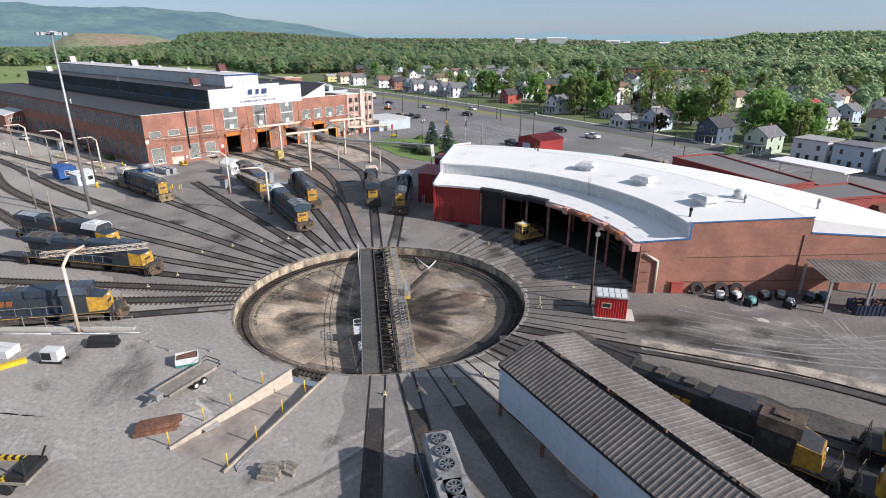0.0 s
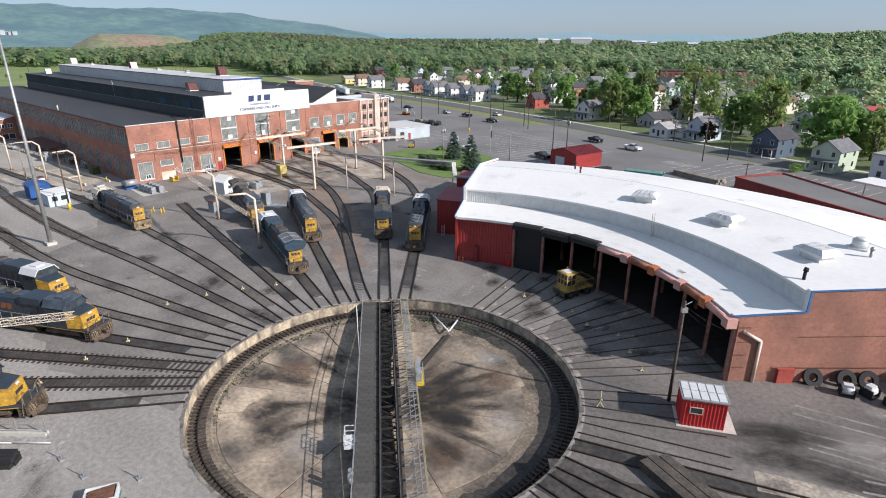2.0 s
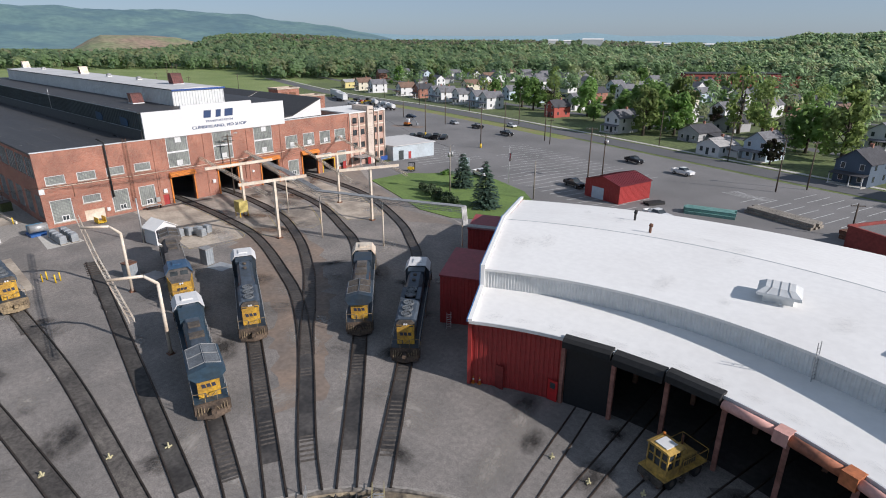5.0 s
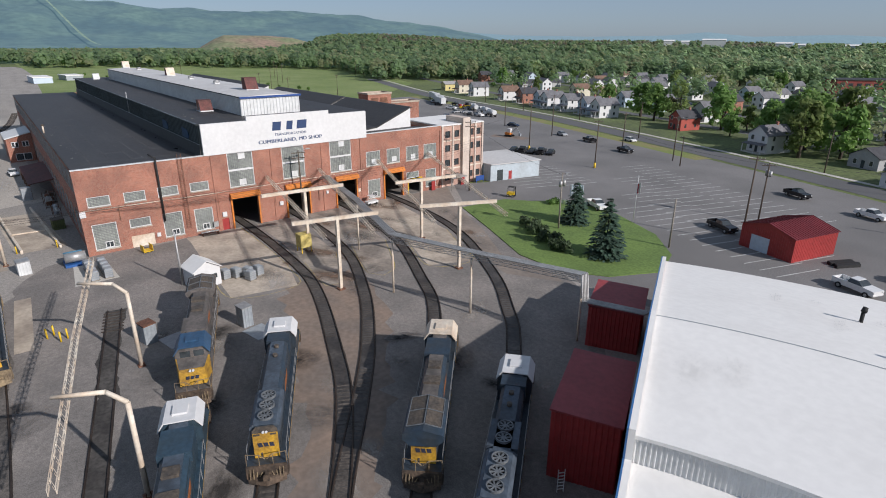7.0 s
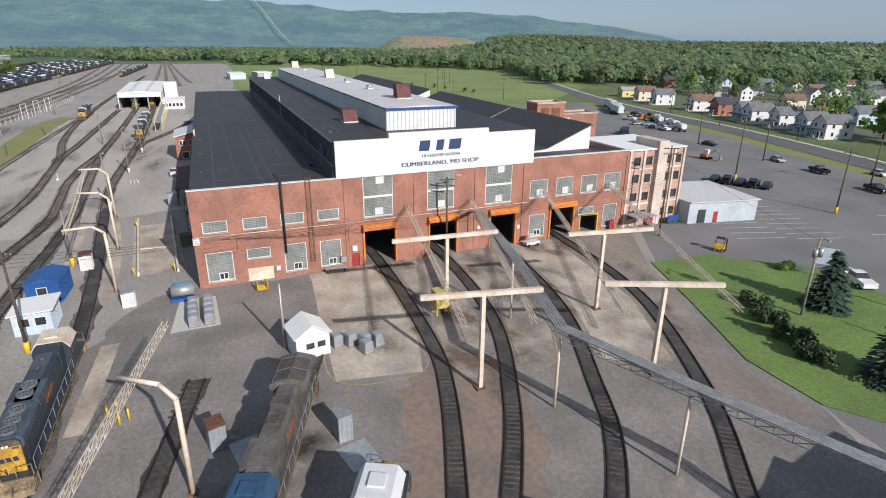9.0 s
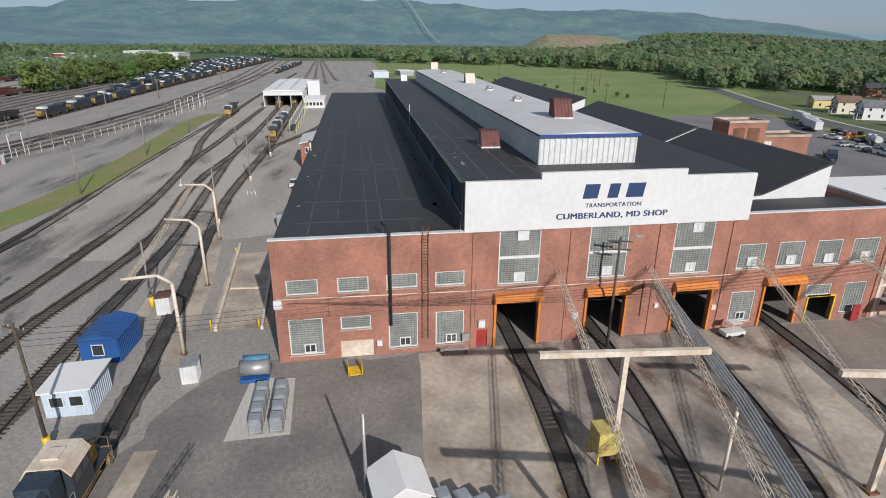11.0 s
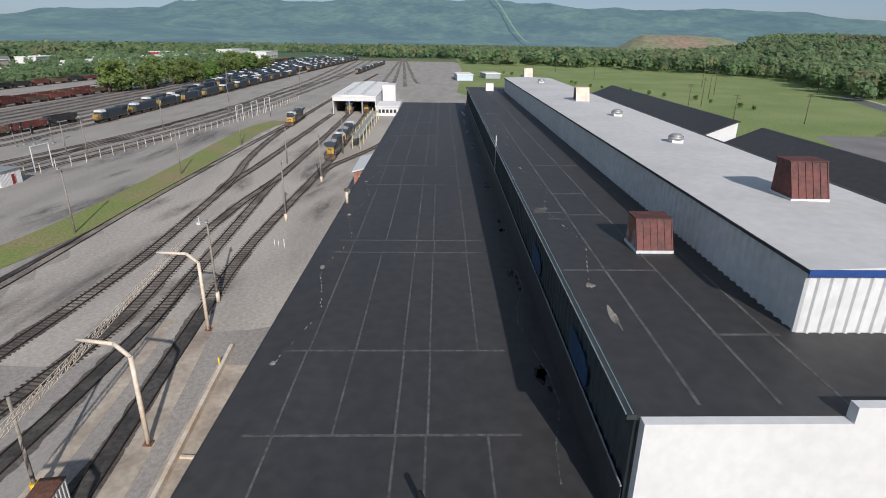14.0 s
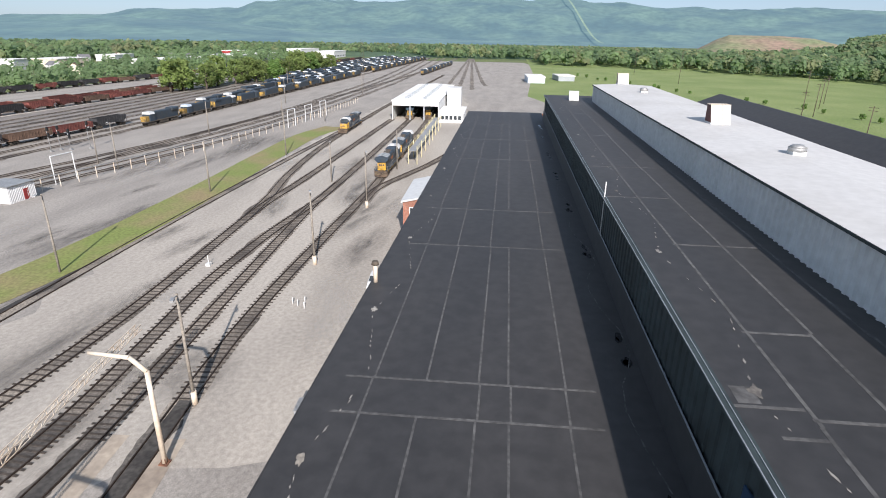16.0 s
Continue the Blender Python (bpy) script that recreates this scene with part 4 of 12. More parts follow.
def front_window(y0, y1, z0, z1, rails, cols, sash=None, mid=None, ac=None):
    """A framed window of the front wall: a pale panel behind bars, with a small sash let into it."""
    bm = B()
    w = 0.11
    for a, b, c, d in ((y0, y1, z0, z0 + w), (y0, y1, z1 - w, z1), (y0, y0 + w, z0 + w, z1 - w), (y1 - w, y1, z0 + w, z1 - w)):
        box(bm, FX - 0.22, FX - 0.06, a, b, c, d)
    if mid:
        box(bm, FX - 0.22, FX - 0.04, y0, y1, mid - 0.16, mid + 0.16)
    win = part("window", bm, "white", shop, "white-framed glazed panel")
    bm = B()
    box(bm, FX - 0.24, FX - 0.18, y0 + 0.02, y1 - 0.02, z0 + 0.02, z1 - 0.02)
    part("pane", bm, "panel", win, "milky green-grey glazing")
    bm = B()
    for k in range(1, rails):
        z = z0 + (z1 - z0) * k / rails
        box(bm, FX - 0.18, FX - 0.12, y0 + w, y1 - w, z - 0.04, z + 0.04)
    for k in range(1, cols):
        y = y0 + (y1 - y0) * k / cols
        box(bm, FX - 0.18, FX - 0.13, y - 0.03, y + 0.03, z0 + w, z1 - w)
    part("bars", bm, "panel_grey", win)
    bm = B()
    box(bm, FX - 0.3, FX + 0.1, y0 - 0.1, y1 + 0.1, z0 - 0.14, z0)
    part("sill", bm, "concrete", win)
    for at in ([sash] if sash else []) + ([ac] if ac else []):
        y, z = at
        bm = B()
        for a, b, c, d in ((y - 0.6, y + 0.6, z, z + 0.12), (y - 0.6, y + 0.6, z + 0.9, z + 1.02), (y - 0.6, y - 0.48, z + 0.12, z + 0.9), (y + 0.48, y + 0.6, z + 0.12, z + 0.9), (y - 0.04, y + 0.04, z + 0.12, z + 0.9)):
            box(bm, FX - 0.14, FX - 0.03, a, b, c, d)
        part("sash", bm, "white", win, "small white opening sash")
        bm = B()
        box(bm, FX - 0.12, FX - 0.09, y - 0.48, y + 0.48, z + 0.12, z + 0.9)
        part("sash_pane", bm, "glass" if at is sash and z < 5 else "white_metal", win)


for h in UPPER:
    front_window(*h, 7, 7)
for i, h in enumerate(LOWER):
    front_window(*h, 16 if h[2] < 1 else 7, 9, ((h[0] + h[1]) / 2 + (0.2 if i else 0.3), 0.85) if h[2] < 1 else None)
for i, h in enumerate(TALL):
    m = (h[2] + h[3]) / 2
    front_window(*h, 26, 13, ((h[0] + h[1]) / 2 + 0.1, h[2] + 0.25), m, ((h[0] + h[1]) / 2 + 0.3, 12.1) if i != 1 else None)
for h in NORTH:
    front_window(*h, 12, 9, ((h[0] + h[1]) / 2 + 0.2, h[2] + 0.3))
front_window(*NLOW[0], 14, 8, (119.8, 0.9))
front_window(*NLOW[1], 6, 8)
front_window(*NLOW[2], 14, 8)
# doors: orange frames and roller housings
for y0, y1, _, z1 in DOORS[:4]:
    bm = B()
    extrude(bm, [(FX + 0.005, z1 + 0.0), (FX + 0.85, z1 + 0.0), (FX + 0.85, z1 + 0.35), (FX + 0.45, z1 + 0.8), (FX + 0.005, z1 + 0.85)], y0 - 0.35, y1 + 0.35, "y")
    dr = part("roller_housing", bm, "orange", shop, "orange roller door housing")
    for a in (y0 - 0.28, y1 + 0.02):
        bm = B()
        box(bm, FX + 0.003, FX + 0.2, a, a + 0.26, -0.05, z1)
        part("door_guide", bm, "orange", dr, "orange door guide")
bm = B()
y0, y1, _, z1 = DOORS[4]
for a, b, c, d in ((y0 - 0.18, y0, 0, z1 + 0.2), (y1, y1 + 0.18, 0, z1 + 0.2), (y0, y1, z1, z1 + 0.2)):
    box(bm, FX + 0.003, FX + 0.1, a, b, c, d)
part("door_frame", bm, "yellow", shop)
bm = B()
box(bm, FX - 0.3, FX - 0.1, 73.9, 77.3, 0.0, 1.95)
part("closed_shutter", bm, "cream", shop, "cream closed panel door")
bm = B()
box(bm, FX - 0.3, FX - 0.15, 88.3, 89.5, 0.0, 2.1)
part("door", bm, "red_metal", shop, "dark red personnel door")
# pipes, ladder, conduits on the front
bm = B()
tube(bm, (FX + 0.32, 79.15, 3.6), (FX + 0.32, 79.15, 13.9), 0.15, n=10)
tube(bm, (FX + 0.32, 79.15, 13.9), (FX - 0.9, 78.5, 14.4), 0.14, n=10)
part("flue_pipe", bm, "black", shop, "black steel flue pipe up the wall")
bm = B()
for y in (82.45, 83.05):
    beam(bm, (FX + 0.3, y, 1.8), (FX + 0.3, y, 14.2), 0.06)
for k in range(38):
    beam(bm, (FX + 0.3, 82.45, 2.0 + 0.32 * k), (FX + 0.3, 83.05, 2.0 + 0.32 * k), 0.035)
for z in (4.0, 7.0, 10.0, 12.6):
    for y in (82.45, 83.05):
        beam(bm, (FX, y, z), (FX + 0.3, y, z), 0.05)
part("ladder", bm, "rust", shop, "rusty wall ladder")
bm = B()
tube(bm, (FX + 0.14, SY - 0.1, 7.15), (FX + 0.14, 87.3, 6.85), 0.06, n=8)
tube(bm, (FX + 0.14, 87.3, 6.85), (FX + 0.14, 117.5, 6.85), 0.05, n=8)
part("conduit", bm, "cream", shop)
for y, z in ((88.0, 7.4), (98.2, 7.1), (107.0, 6.9), (117.0, 8.2), (72.9, 6.9)):
    bm = B()
    tube(bm, (FX + 0.1, y, z), (FX + 0.1, y, z - 4.5 if y > 80 else z - 2.0), 0.045, n=6)
    part("conduit", bm, "rust", shop)
for y, z, h, m in ((68.0, 6.2, 0.9, "white"), (88.8, 2.5, 0.8, "white"), (99.3, 2.7, 0.7, "white"), (87.1, 1.0, 0.9, "steel"), (116.0, 2.6, 0.6, "cream"), (77.9, 1.2, 0.6, "white"), (108.8, 3.4, 0.5, "white")):
    bm = B()
    box(bm, FX + 0.003, FX + 0.28, y - h * 0.45, y + h * 0.45, z, z + h)
    part("wall_box", bm, m, shop)
# name board lettering
def words(body, size, y, z, material, parent, name, spacing=1.0, width=None, bold=0.0, thick=0.02):
    cu = bpy.data.curves.new(name, "FONT")
    cu.body, cu.size, cu.align_x, cu.extrude, cu.space_character, cu.offset = body, size, "CENTER", 0.012, spacing, bold
    tmp = bpy.data.objects.new(name, cu)
    scene.collection.objects.link(tmp)
    bpy.context.view_layer.update()
    me = bpy.data.meshes.new_from_object(tmp)
    bpy.data.objects.remove(tmp)
    xs = [v.co.x for v in me.vertices]
    k = width / (max(xs) - min(xs)) if width else 1.0
    for v in me.vertices:
        v.co = (FX + 0.165 + v.co.z, y + v.co.x * k, z + v.co.y)
    bm = B()
    for s in (-1, 0, 1):
        n = len(bm.verts)
        bm.from_mesh(me)
        bm.verts.ensure_lookup_table()
        for v in bm.verts[n:]:
            v.co += Vector((0.004 * s + 0.004, thick * s, 0))
    bm.to_mesh(me)
    bm.free()
    me.materials.clear()
    me.materials.append(M[material])
    ob = new(name, me)
    ob.parent = parent
    return ob


M["letter_blue"] = mat("letter_blue", (0.018, 0.045, 0.125), 0.6, var=0.08)
words("TRANSPORTATION", 0.62, 102.28, 15.42, "letter_blue", shop, "lettering", 1.1, 6.1, 0.0, 0.018)
words("CUMBERLAND, MD SHOP", 0.88, 102.28, 14.25, "letter_blue", shop, "lettering", 1.05, 12.2, 0.0, 0.04)
for a, b in ((98.95, 100.55), (101.6, 102.75), (103.6, 105.5)):
    bm = B()
    s = 0.12
    v = [(a - s, 16.35), (b - s, 16.35), (b + s, 17.85), (a + s, 17.85)]
    lo, hi = [bm.verts.new((FX + 0.163, y, z)) for y, z in v], [bm.verts.new((FX + 0.178, y, z)) for y, z in v]
    bm.faces.new(hi)
    for i in range(4):
        bm.faces.new((lo[i], lo[(i + 1) % 4], hi[(i + 1) % 4], hi[i]))
    part("painted_mark", bm, "letter_blue", shop, "plain blue painted block")
# side windows: grey panels with pale posts
for i in range(BAYS):
    a = XE + i * bw
    for z0, z1, x0, x1 in ((8.5, 12.1, a + 0.5, a + bw - 0.5), (1.2, 5.4, a + 1.2, a + bw - 1.2)):
        bm = B()
        box(bm, x0, x1, SY + 0.12, SY + 0.18, z0, z1)
        win = part("window", bm, "panel_grey", shop, "dull grey glazed side panel")
        bm = B()
        n = 4
        for k in range(n + 1):
            x = x0 + (x1 - x0) * k / n
            box(bm, x - 0.07, x + 0.07, SY - 0.02, SY + 0.12, z0, z1)
        box(bm, x0, x1, SY + 0.02, SY + 0.12, (z0 + z1) / 2 - 0.05, (z0 + z1) / 2 + 0.05)
        part("bars", bm, "steel", win)
# roof seams
bm = B()
rng = random.Random(5)
cross = [FX - 6, -163.0, -180.1, -183.3, -205, -216.6, -244, -262, -281]
for x in cross:
    box(bm, x - 0.09, x + 0.09, SY + 1.6, 83.4, 13.05, 13.056)
for y in (71.2, 74.1, 77.1, 78.75, 81.8):
    edges = sorted(cross + [FX - 0.8, XE + 2])
    for x0, x1 in zip(edges, edges[1:]):
        d = rng.uniform(-0.09, 0.09)
        if rng.random() < 0.95:
            box(bm, x0, x1, y + d - 0.06, y + d + 0.06, 13.05, 13.057)
part("roof_seams", bm, "seam", shop, "pale felt seams")
bm = B()
for x, y0, y1 in ((-155.4, 92.2, 95.4), (-163.2, 86.7, 92.3), (-173.3, 87.6, 89.2), (-174.4, 89.1, 92.3), (-175.0, 86.5, 89.1), (-180.8, 89.0, 92.2), (-192.5, 89.0, 95.0), (-204.0, 86.6, 92.2), (-216, 86.6, 95), (-236, 86.6, 92.2), (-260, 86.6, 95)):
    box(bm, x - 0.09, x + 0.09, y0, y1, 18.46, 18.466)
for y in (89.2, 92.3, 95.0):
    for x0, x1 in zip((-290, -260, -236, -215, -198, -181, -174, -164), (-260, -236, -215, -198, -181, -174, -164, -150)):
        d = rng.uniform(-0.07, 0.07)
        box(bm, x0, x1, y + d - 0.08, y + d + 0.08, 18.46, 18.467)
for y in (111, 114.5):
    box(bm, -290, -150, y - 0.06, y + 0.06, 18.46, 18.466)
part("roof_seams", bm, "seam", shop)
# worn pale patches near the roof edges
M["patch"] = mat("bare_roof_patch", (0.3, 0.27, 0.225), 0.9, var=0.2, big=0.8, small=4, col2=(0.1, 0.092, 0.085))


def blotch(x, y, z, r, s, rng, stretch=2.6):
    bm = B()
    n = 14
    c = bm.verts.new((x, y, z))
    ring = []
    for k in range(n):
        a = 2 * math.pi * k / n
        q = r * rng.uniform(0.5, 1.25)
        ring.append(bm.verts.new((x + q * stretch * math.cos(a), y + q * math.sin(a), z)))
    for k in range(n):
        bm.faces.new((c, ring[k], ring[(k + 1) % n]))
    return bm


def tear_chain(low, high, z, x0, x1, step=15.0):
    """Pale torn dashes that wander in a zigzag along the felt, with a bare patch at each low point."""
    x = x0
    while x > x1:
        bm = B()
        for p, q, n in (((x, low), (x - 6.2, high), 9), ((x - 7.4, high), (x - step + 0.6, low), 11)):
            for k in range(n):
                if rng.random() < 0.42:
                    continue
                f = (k + rng.uniform(0, 0.5)) / n
                c = Vector((p[0] + (q[0] - p[0]) * f, p[1] + (q[1] - p[1]) * f + rng.uniform(-0.06, 0.06), z))
                d = Vector((q[0] - p[0], q[1] - p[1], 0)).normalized() * rng.uniform(0.08, 0.34)
                w = Vector((-d.y, d.x, 0)).normalized() * rng.uniform(0.02, 0.07)
                bm.faces.new([bm.verts.new(v) for v in (c - d, c - d * 0.3 - w, c + d, c + d * 0.2 + w)])
        part("torn_felt", bm, "tear", shop, "pale torn dashes in the felt")
        r = rng.uniform(0.16, 0.3)
        part("bare_patch", blotch(x, low, z + 0.002, r, 1, rng, rng.uniform(1.2, 2.4)), "tear" if rng.random() < 0.5 else "patch", shop)
        x -= step


M["tear"] = mat("torn_felt_fleece", (0.34, 0.32, 0.285), 0.9, var=0.2, big=0.8, small=5, col2=(0.16, 0.15, 0.14))
tear_chain(69.4, 70.8, 13.06, -161.5, -288)
tear_chain(87.75, 88.95, 18.47, -161.0, -288)
part("bare_patch", blotch(-157.2, 88.0, 18.472, 0.2, 1, rng, 6.5), "patch", shop)
bm = B()
box(bm, -176.3, -175.2, 86.85, 87.7, 18.46, 18.465)
part("felt_patch", bm, "seam", shop, "square felt repair patch")
# the felt is turned up against the raised wall
CANT = (86.28, 13.052, 86.44, 15.1)


def on_cant(x, y, lift=0.012):
    return Vector((x, y, CANT[1] + max(0.0, y - CANT[0]) * (CANT[3] - CANT[1]) / (CANT[2] - CANT[0]) + lift))


bm = B()
extrude(bm, [(CANT[0], CANT[1]), (CANT[2], CANT[1]), (CANT[2], CANT[3])], UX, FX - 0.4)
part("felt_upstand", bm, "roof_black", shop, "black felt turned up against the raised wall")
bm = B()
beam(bm, (UX, 86.41, 15.12), (FX - 0.4, 86.41, 15.12), 0.06, 0.07)
beam(bm, (UX, 86.19, 18.49), (FX - 0.4, 86.19, 18.49), 0.04, 0.05)
beam(bm, (UX, 86.45, 18.51), (FX - 0.4, 86.45, 18.51), 0.03, 0.03)
part("flashing", bm, "grey_metal", shop, "thin pale metal flashing")
# dried water marks between the drains
M["wet"] = mat("wet_felt", (0.012, 0.013, 0.015), 0.25, var=0.2)
M["scum"] = mat("dried_scum", (0.15, 0.155, 0.145), 0.9, var=0.3, big=0.9, small=4, col2=(0.06, 0.065, 0.062))
for k in range(9):
    x0 = -166.5 - 15 * k
    hi = rng.uniform(85.5, 86.1)
    line = [(x0, 84.75), (x0 + 3.2, 85.15), (x0 + 6.1, hi - 0.1), (x0 + 9.0, hi), (x0 + 10.4, hi - 0.35), (x0 + 12.4, 84.95), (x0 + 15, 84.7)]
    if x0 + 15 > FX - 1:
        line = line[:-1]
    bm = B()
    for p, q in zip(line, line[1:]):
        for j in range(5):
            f, g = j / 5, (j + rng.uniform(0.55, 1.0)) / 5
            u = [p[0] + (q[0] - p[0]) * f, p[1] + (q[1] - p[1]) * f + rng.uniform(-0.03, 0.03)]
            v = [p[0] + (q[0] - p[0]) * g, p[1] + (q[1] - p[1]) * g + rng.uniform(-0.03, 0.03)]
            w, e = rng.uniform(0.015, 0.05), rng.uniform(0.01, 0.06)
            bm.faces.new([bm.verts.new(on_cant(*c)) for c in ((u[0], u[1] - w), (v[0], v[1] - e), (v[0], v[1] + e), (u[0], u[1] + w))])
    part("water_mark", bm, "scum", shop, "pale dried water line")
    bm = B()
    for j in range(5):
        x, y, r = x0 + rng.uniform(5.2, 10.2), hi - rng.uniform(0.25, 0.75), rng.uniform(0.12, 0.3)
        bm.faces.new([bm.verts.new(on_cant(x + r * 2.6 * math.cos(a) * rng.uniform(0.6, 1.2), y + r * math.sin(a) * rng.uniform(0.6, 1.1), 0.006)) for a in (0, 0.8, 1.6, 2.4, 3.2, 4.0, 4.8, 5.5)])
    part("damp_patch", bm, "wet", shop)
# dark blue painted panels on the cladding
for x0, x1, z0 in ((-172.7, -169.0, 15.32), (-159.2, -155.4, 15.32)):
    bm = B()
    extrude(bm, [(x0, z0), (x1 - 0.3, z0), (x1, z0 + 0.5), (x1 - 0.1, z0 + 1.1), (x1 - 0.9, z0 + 1.5), (x0 + 0.5, z0 + 1.65), (x0, z0 + 1.6)], 86.43, 86.5, "y")
    part("painted_panel", bm, mat("panel_blue", (0.012, 0.055, 0.125), 0.6, var=0.2), shop, "faded blue panel on the cladding")
# ventilators
M["vent_rust"] = mat("rusted_red_metal", (0.14, 0.045, 0.038), 0.7, 0.2, var=0.25, big=0.7, small=4, col2=(0.085, 0.035, 0.03))

M["vent_side"] = mat("streaked_galvanised", (0.46, 0.47, 0.46), 0.6, var=0.2, big=0.7, small=3, col2=(0.24, 0.10, 0.06), patch=0.6)


def hood_vent(x, y, z, w=2.4, h=2.2, face="vent_rust", side="steel"):
    """A roof ventilator: a tapered sheet-metal hood with standing seams."""
    v = holder("roof_ventilator", "rust-red sheet metal roof ventilator with standing seams" if face == "vent_rust" else "cream sheet metal roof ventilator with a rusty cowl", "ventilator", "roof ventilators")
    v.matrix_basis = pose(x, y, z)
    bm = B()
    box(bm, -w / 2, w / 2, -w / 2, w / 2, -0.3, 0.15)
    part("curb", bm, "white_metal", v)
    bm = B()
    extrude(bm, [(-w * 0.47, 0.15), (w * 0.47, 0.15), (w * 0.1, h), (-w * 0.47, h)], -w * 0.47, w * 0.47, "y")
    part("hood", bm, side, v)
    bm = B()
    box(bm, -w * 0.5, w * 0.13, -w * 0.5, w * 0.5, h, h + 0.08)
    part("cap", bm, face, v)
    for k in range(6):
        bm = B()
        y0 = -w * 0.47 + w * 0.94 * k / 5
        beam(bm, (w * 0.485, y0, 0.16), (w * 0.115, y0, h + 0.02), 0.07, 0.07)
        part("seam", bm, face, v)
    bm = B()
    for k in range(1):
        y0, y1 = -w * 0.465, w * 0.465
        q = [bm.verts.new(p) for p in ((w * 0.48, y0, 0.16), (w * 0.48, y1, 0.16), (w * 0.11, y1, h + 0.01), (w * 0.11, y0, h + 0.01))]
        bm.faces.new(q)
    part("cowl", bm, face, v)
    return v


hood_vent(-167.2, 93.5, 18.5, 2.45, 2.0, side="vent_side")
hood_vent(-167.3, 102.9, 22.0, 2.5, 2.3, side="vent_rust")
hood_vent(-225.0, 103.2, 22.0, 2.2, 2.0, "cream", "vent_rust")
hood_vent(-282.0, 103.9, 22.0, 2.2, 2.0, "cream", "cream")
hood_vent(-282.0, 94.2, 18.5, 2.0, 1.7, "white_metal", "white_metal")
for x, y in ((-187.0, 102.9), (-206.5, 103.2), (-262.0, 103.6)):
    v = holder("roof_vent", "small white roof fan housing on a curb", "ventilator", "roof vents", at=pose(x, y, 22.0))
    bm = B()
    box(bm, -0.55, 0.55, -0.55, 0.55, -0.2, 0.35)
    part("curb", bm, "white_metal", v)
    bm = B()
    tube(bm, (0, 0, 0.35), (0, 0, 0.62), 0.72, 0.72, 14)
    tube(bm, (0, 0, 0.62), (0, 0, 0.85), 0.72, 0.4, 14)
    part("cap", bm, "steel", v)
v = thing("roof_pole", B(), "white", "thin white pole standing at the raised roof edge", "pole")
bm = B()
tube(bm, (0, 0, 0), (0, 0, 4.6), 0.045, n=8)
tube(bm, (0, 0, 0.05), (0.5, 0, 0.05), 0.045, n=8)
bm.to_mesh(v.data)
bm.free()
v.matrix_basis = pose(-203.5, 87.3, 15.2)

vp = holder("vent_pipe", "pale roof vent pipe with a dark hooded cap", "vent pipe", at=pose(-196.1, 69.3, 13.05))
bm = B()
tube(bm, (0, 0, -0.1), (0, 0, 1.45), 0.17, n=12)
part("pipe", bm, "cream", vp)
bm = B()
tube(bm, (0, 0, 1.45), (0, 0, 1.72), 0.3, 0.24, n=12)
part("cap", bm, "loco_frame", vp)

# the long walls run slightly off square from the front
for ob in shop.children_recursive:
    for v in ob.data.vertices:
        k = 0.0205 if v.co.y < 68.6 else 0.0178 if v.co.y < 90 else 0.0125
        v.co.y += k * max(0.0, FX - v.co.x)


# ---- tracks ----
GAUGE = 0.755
FAN = 7.73
BRIDGE = 136.1                             # the way the turntable bridge points


_tracks = [0]


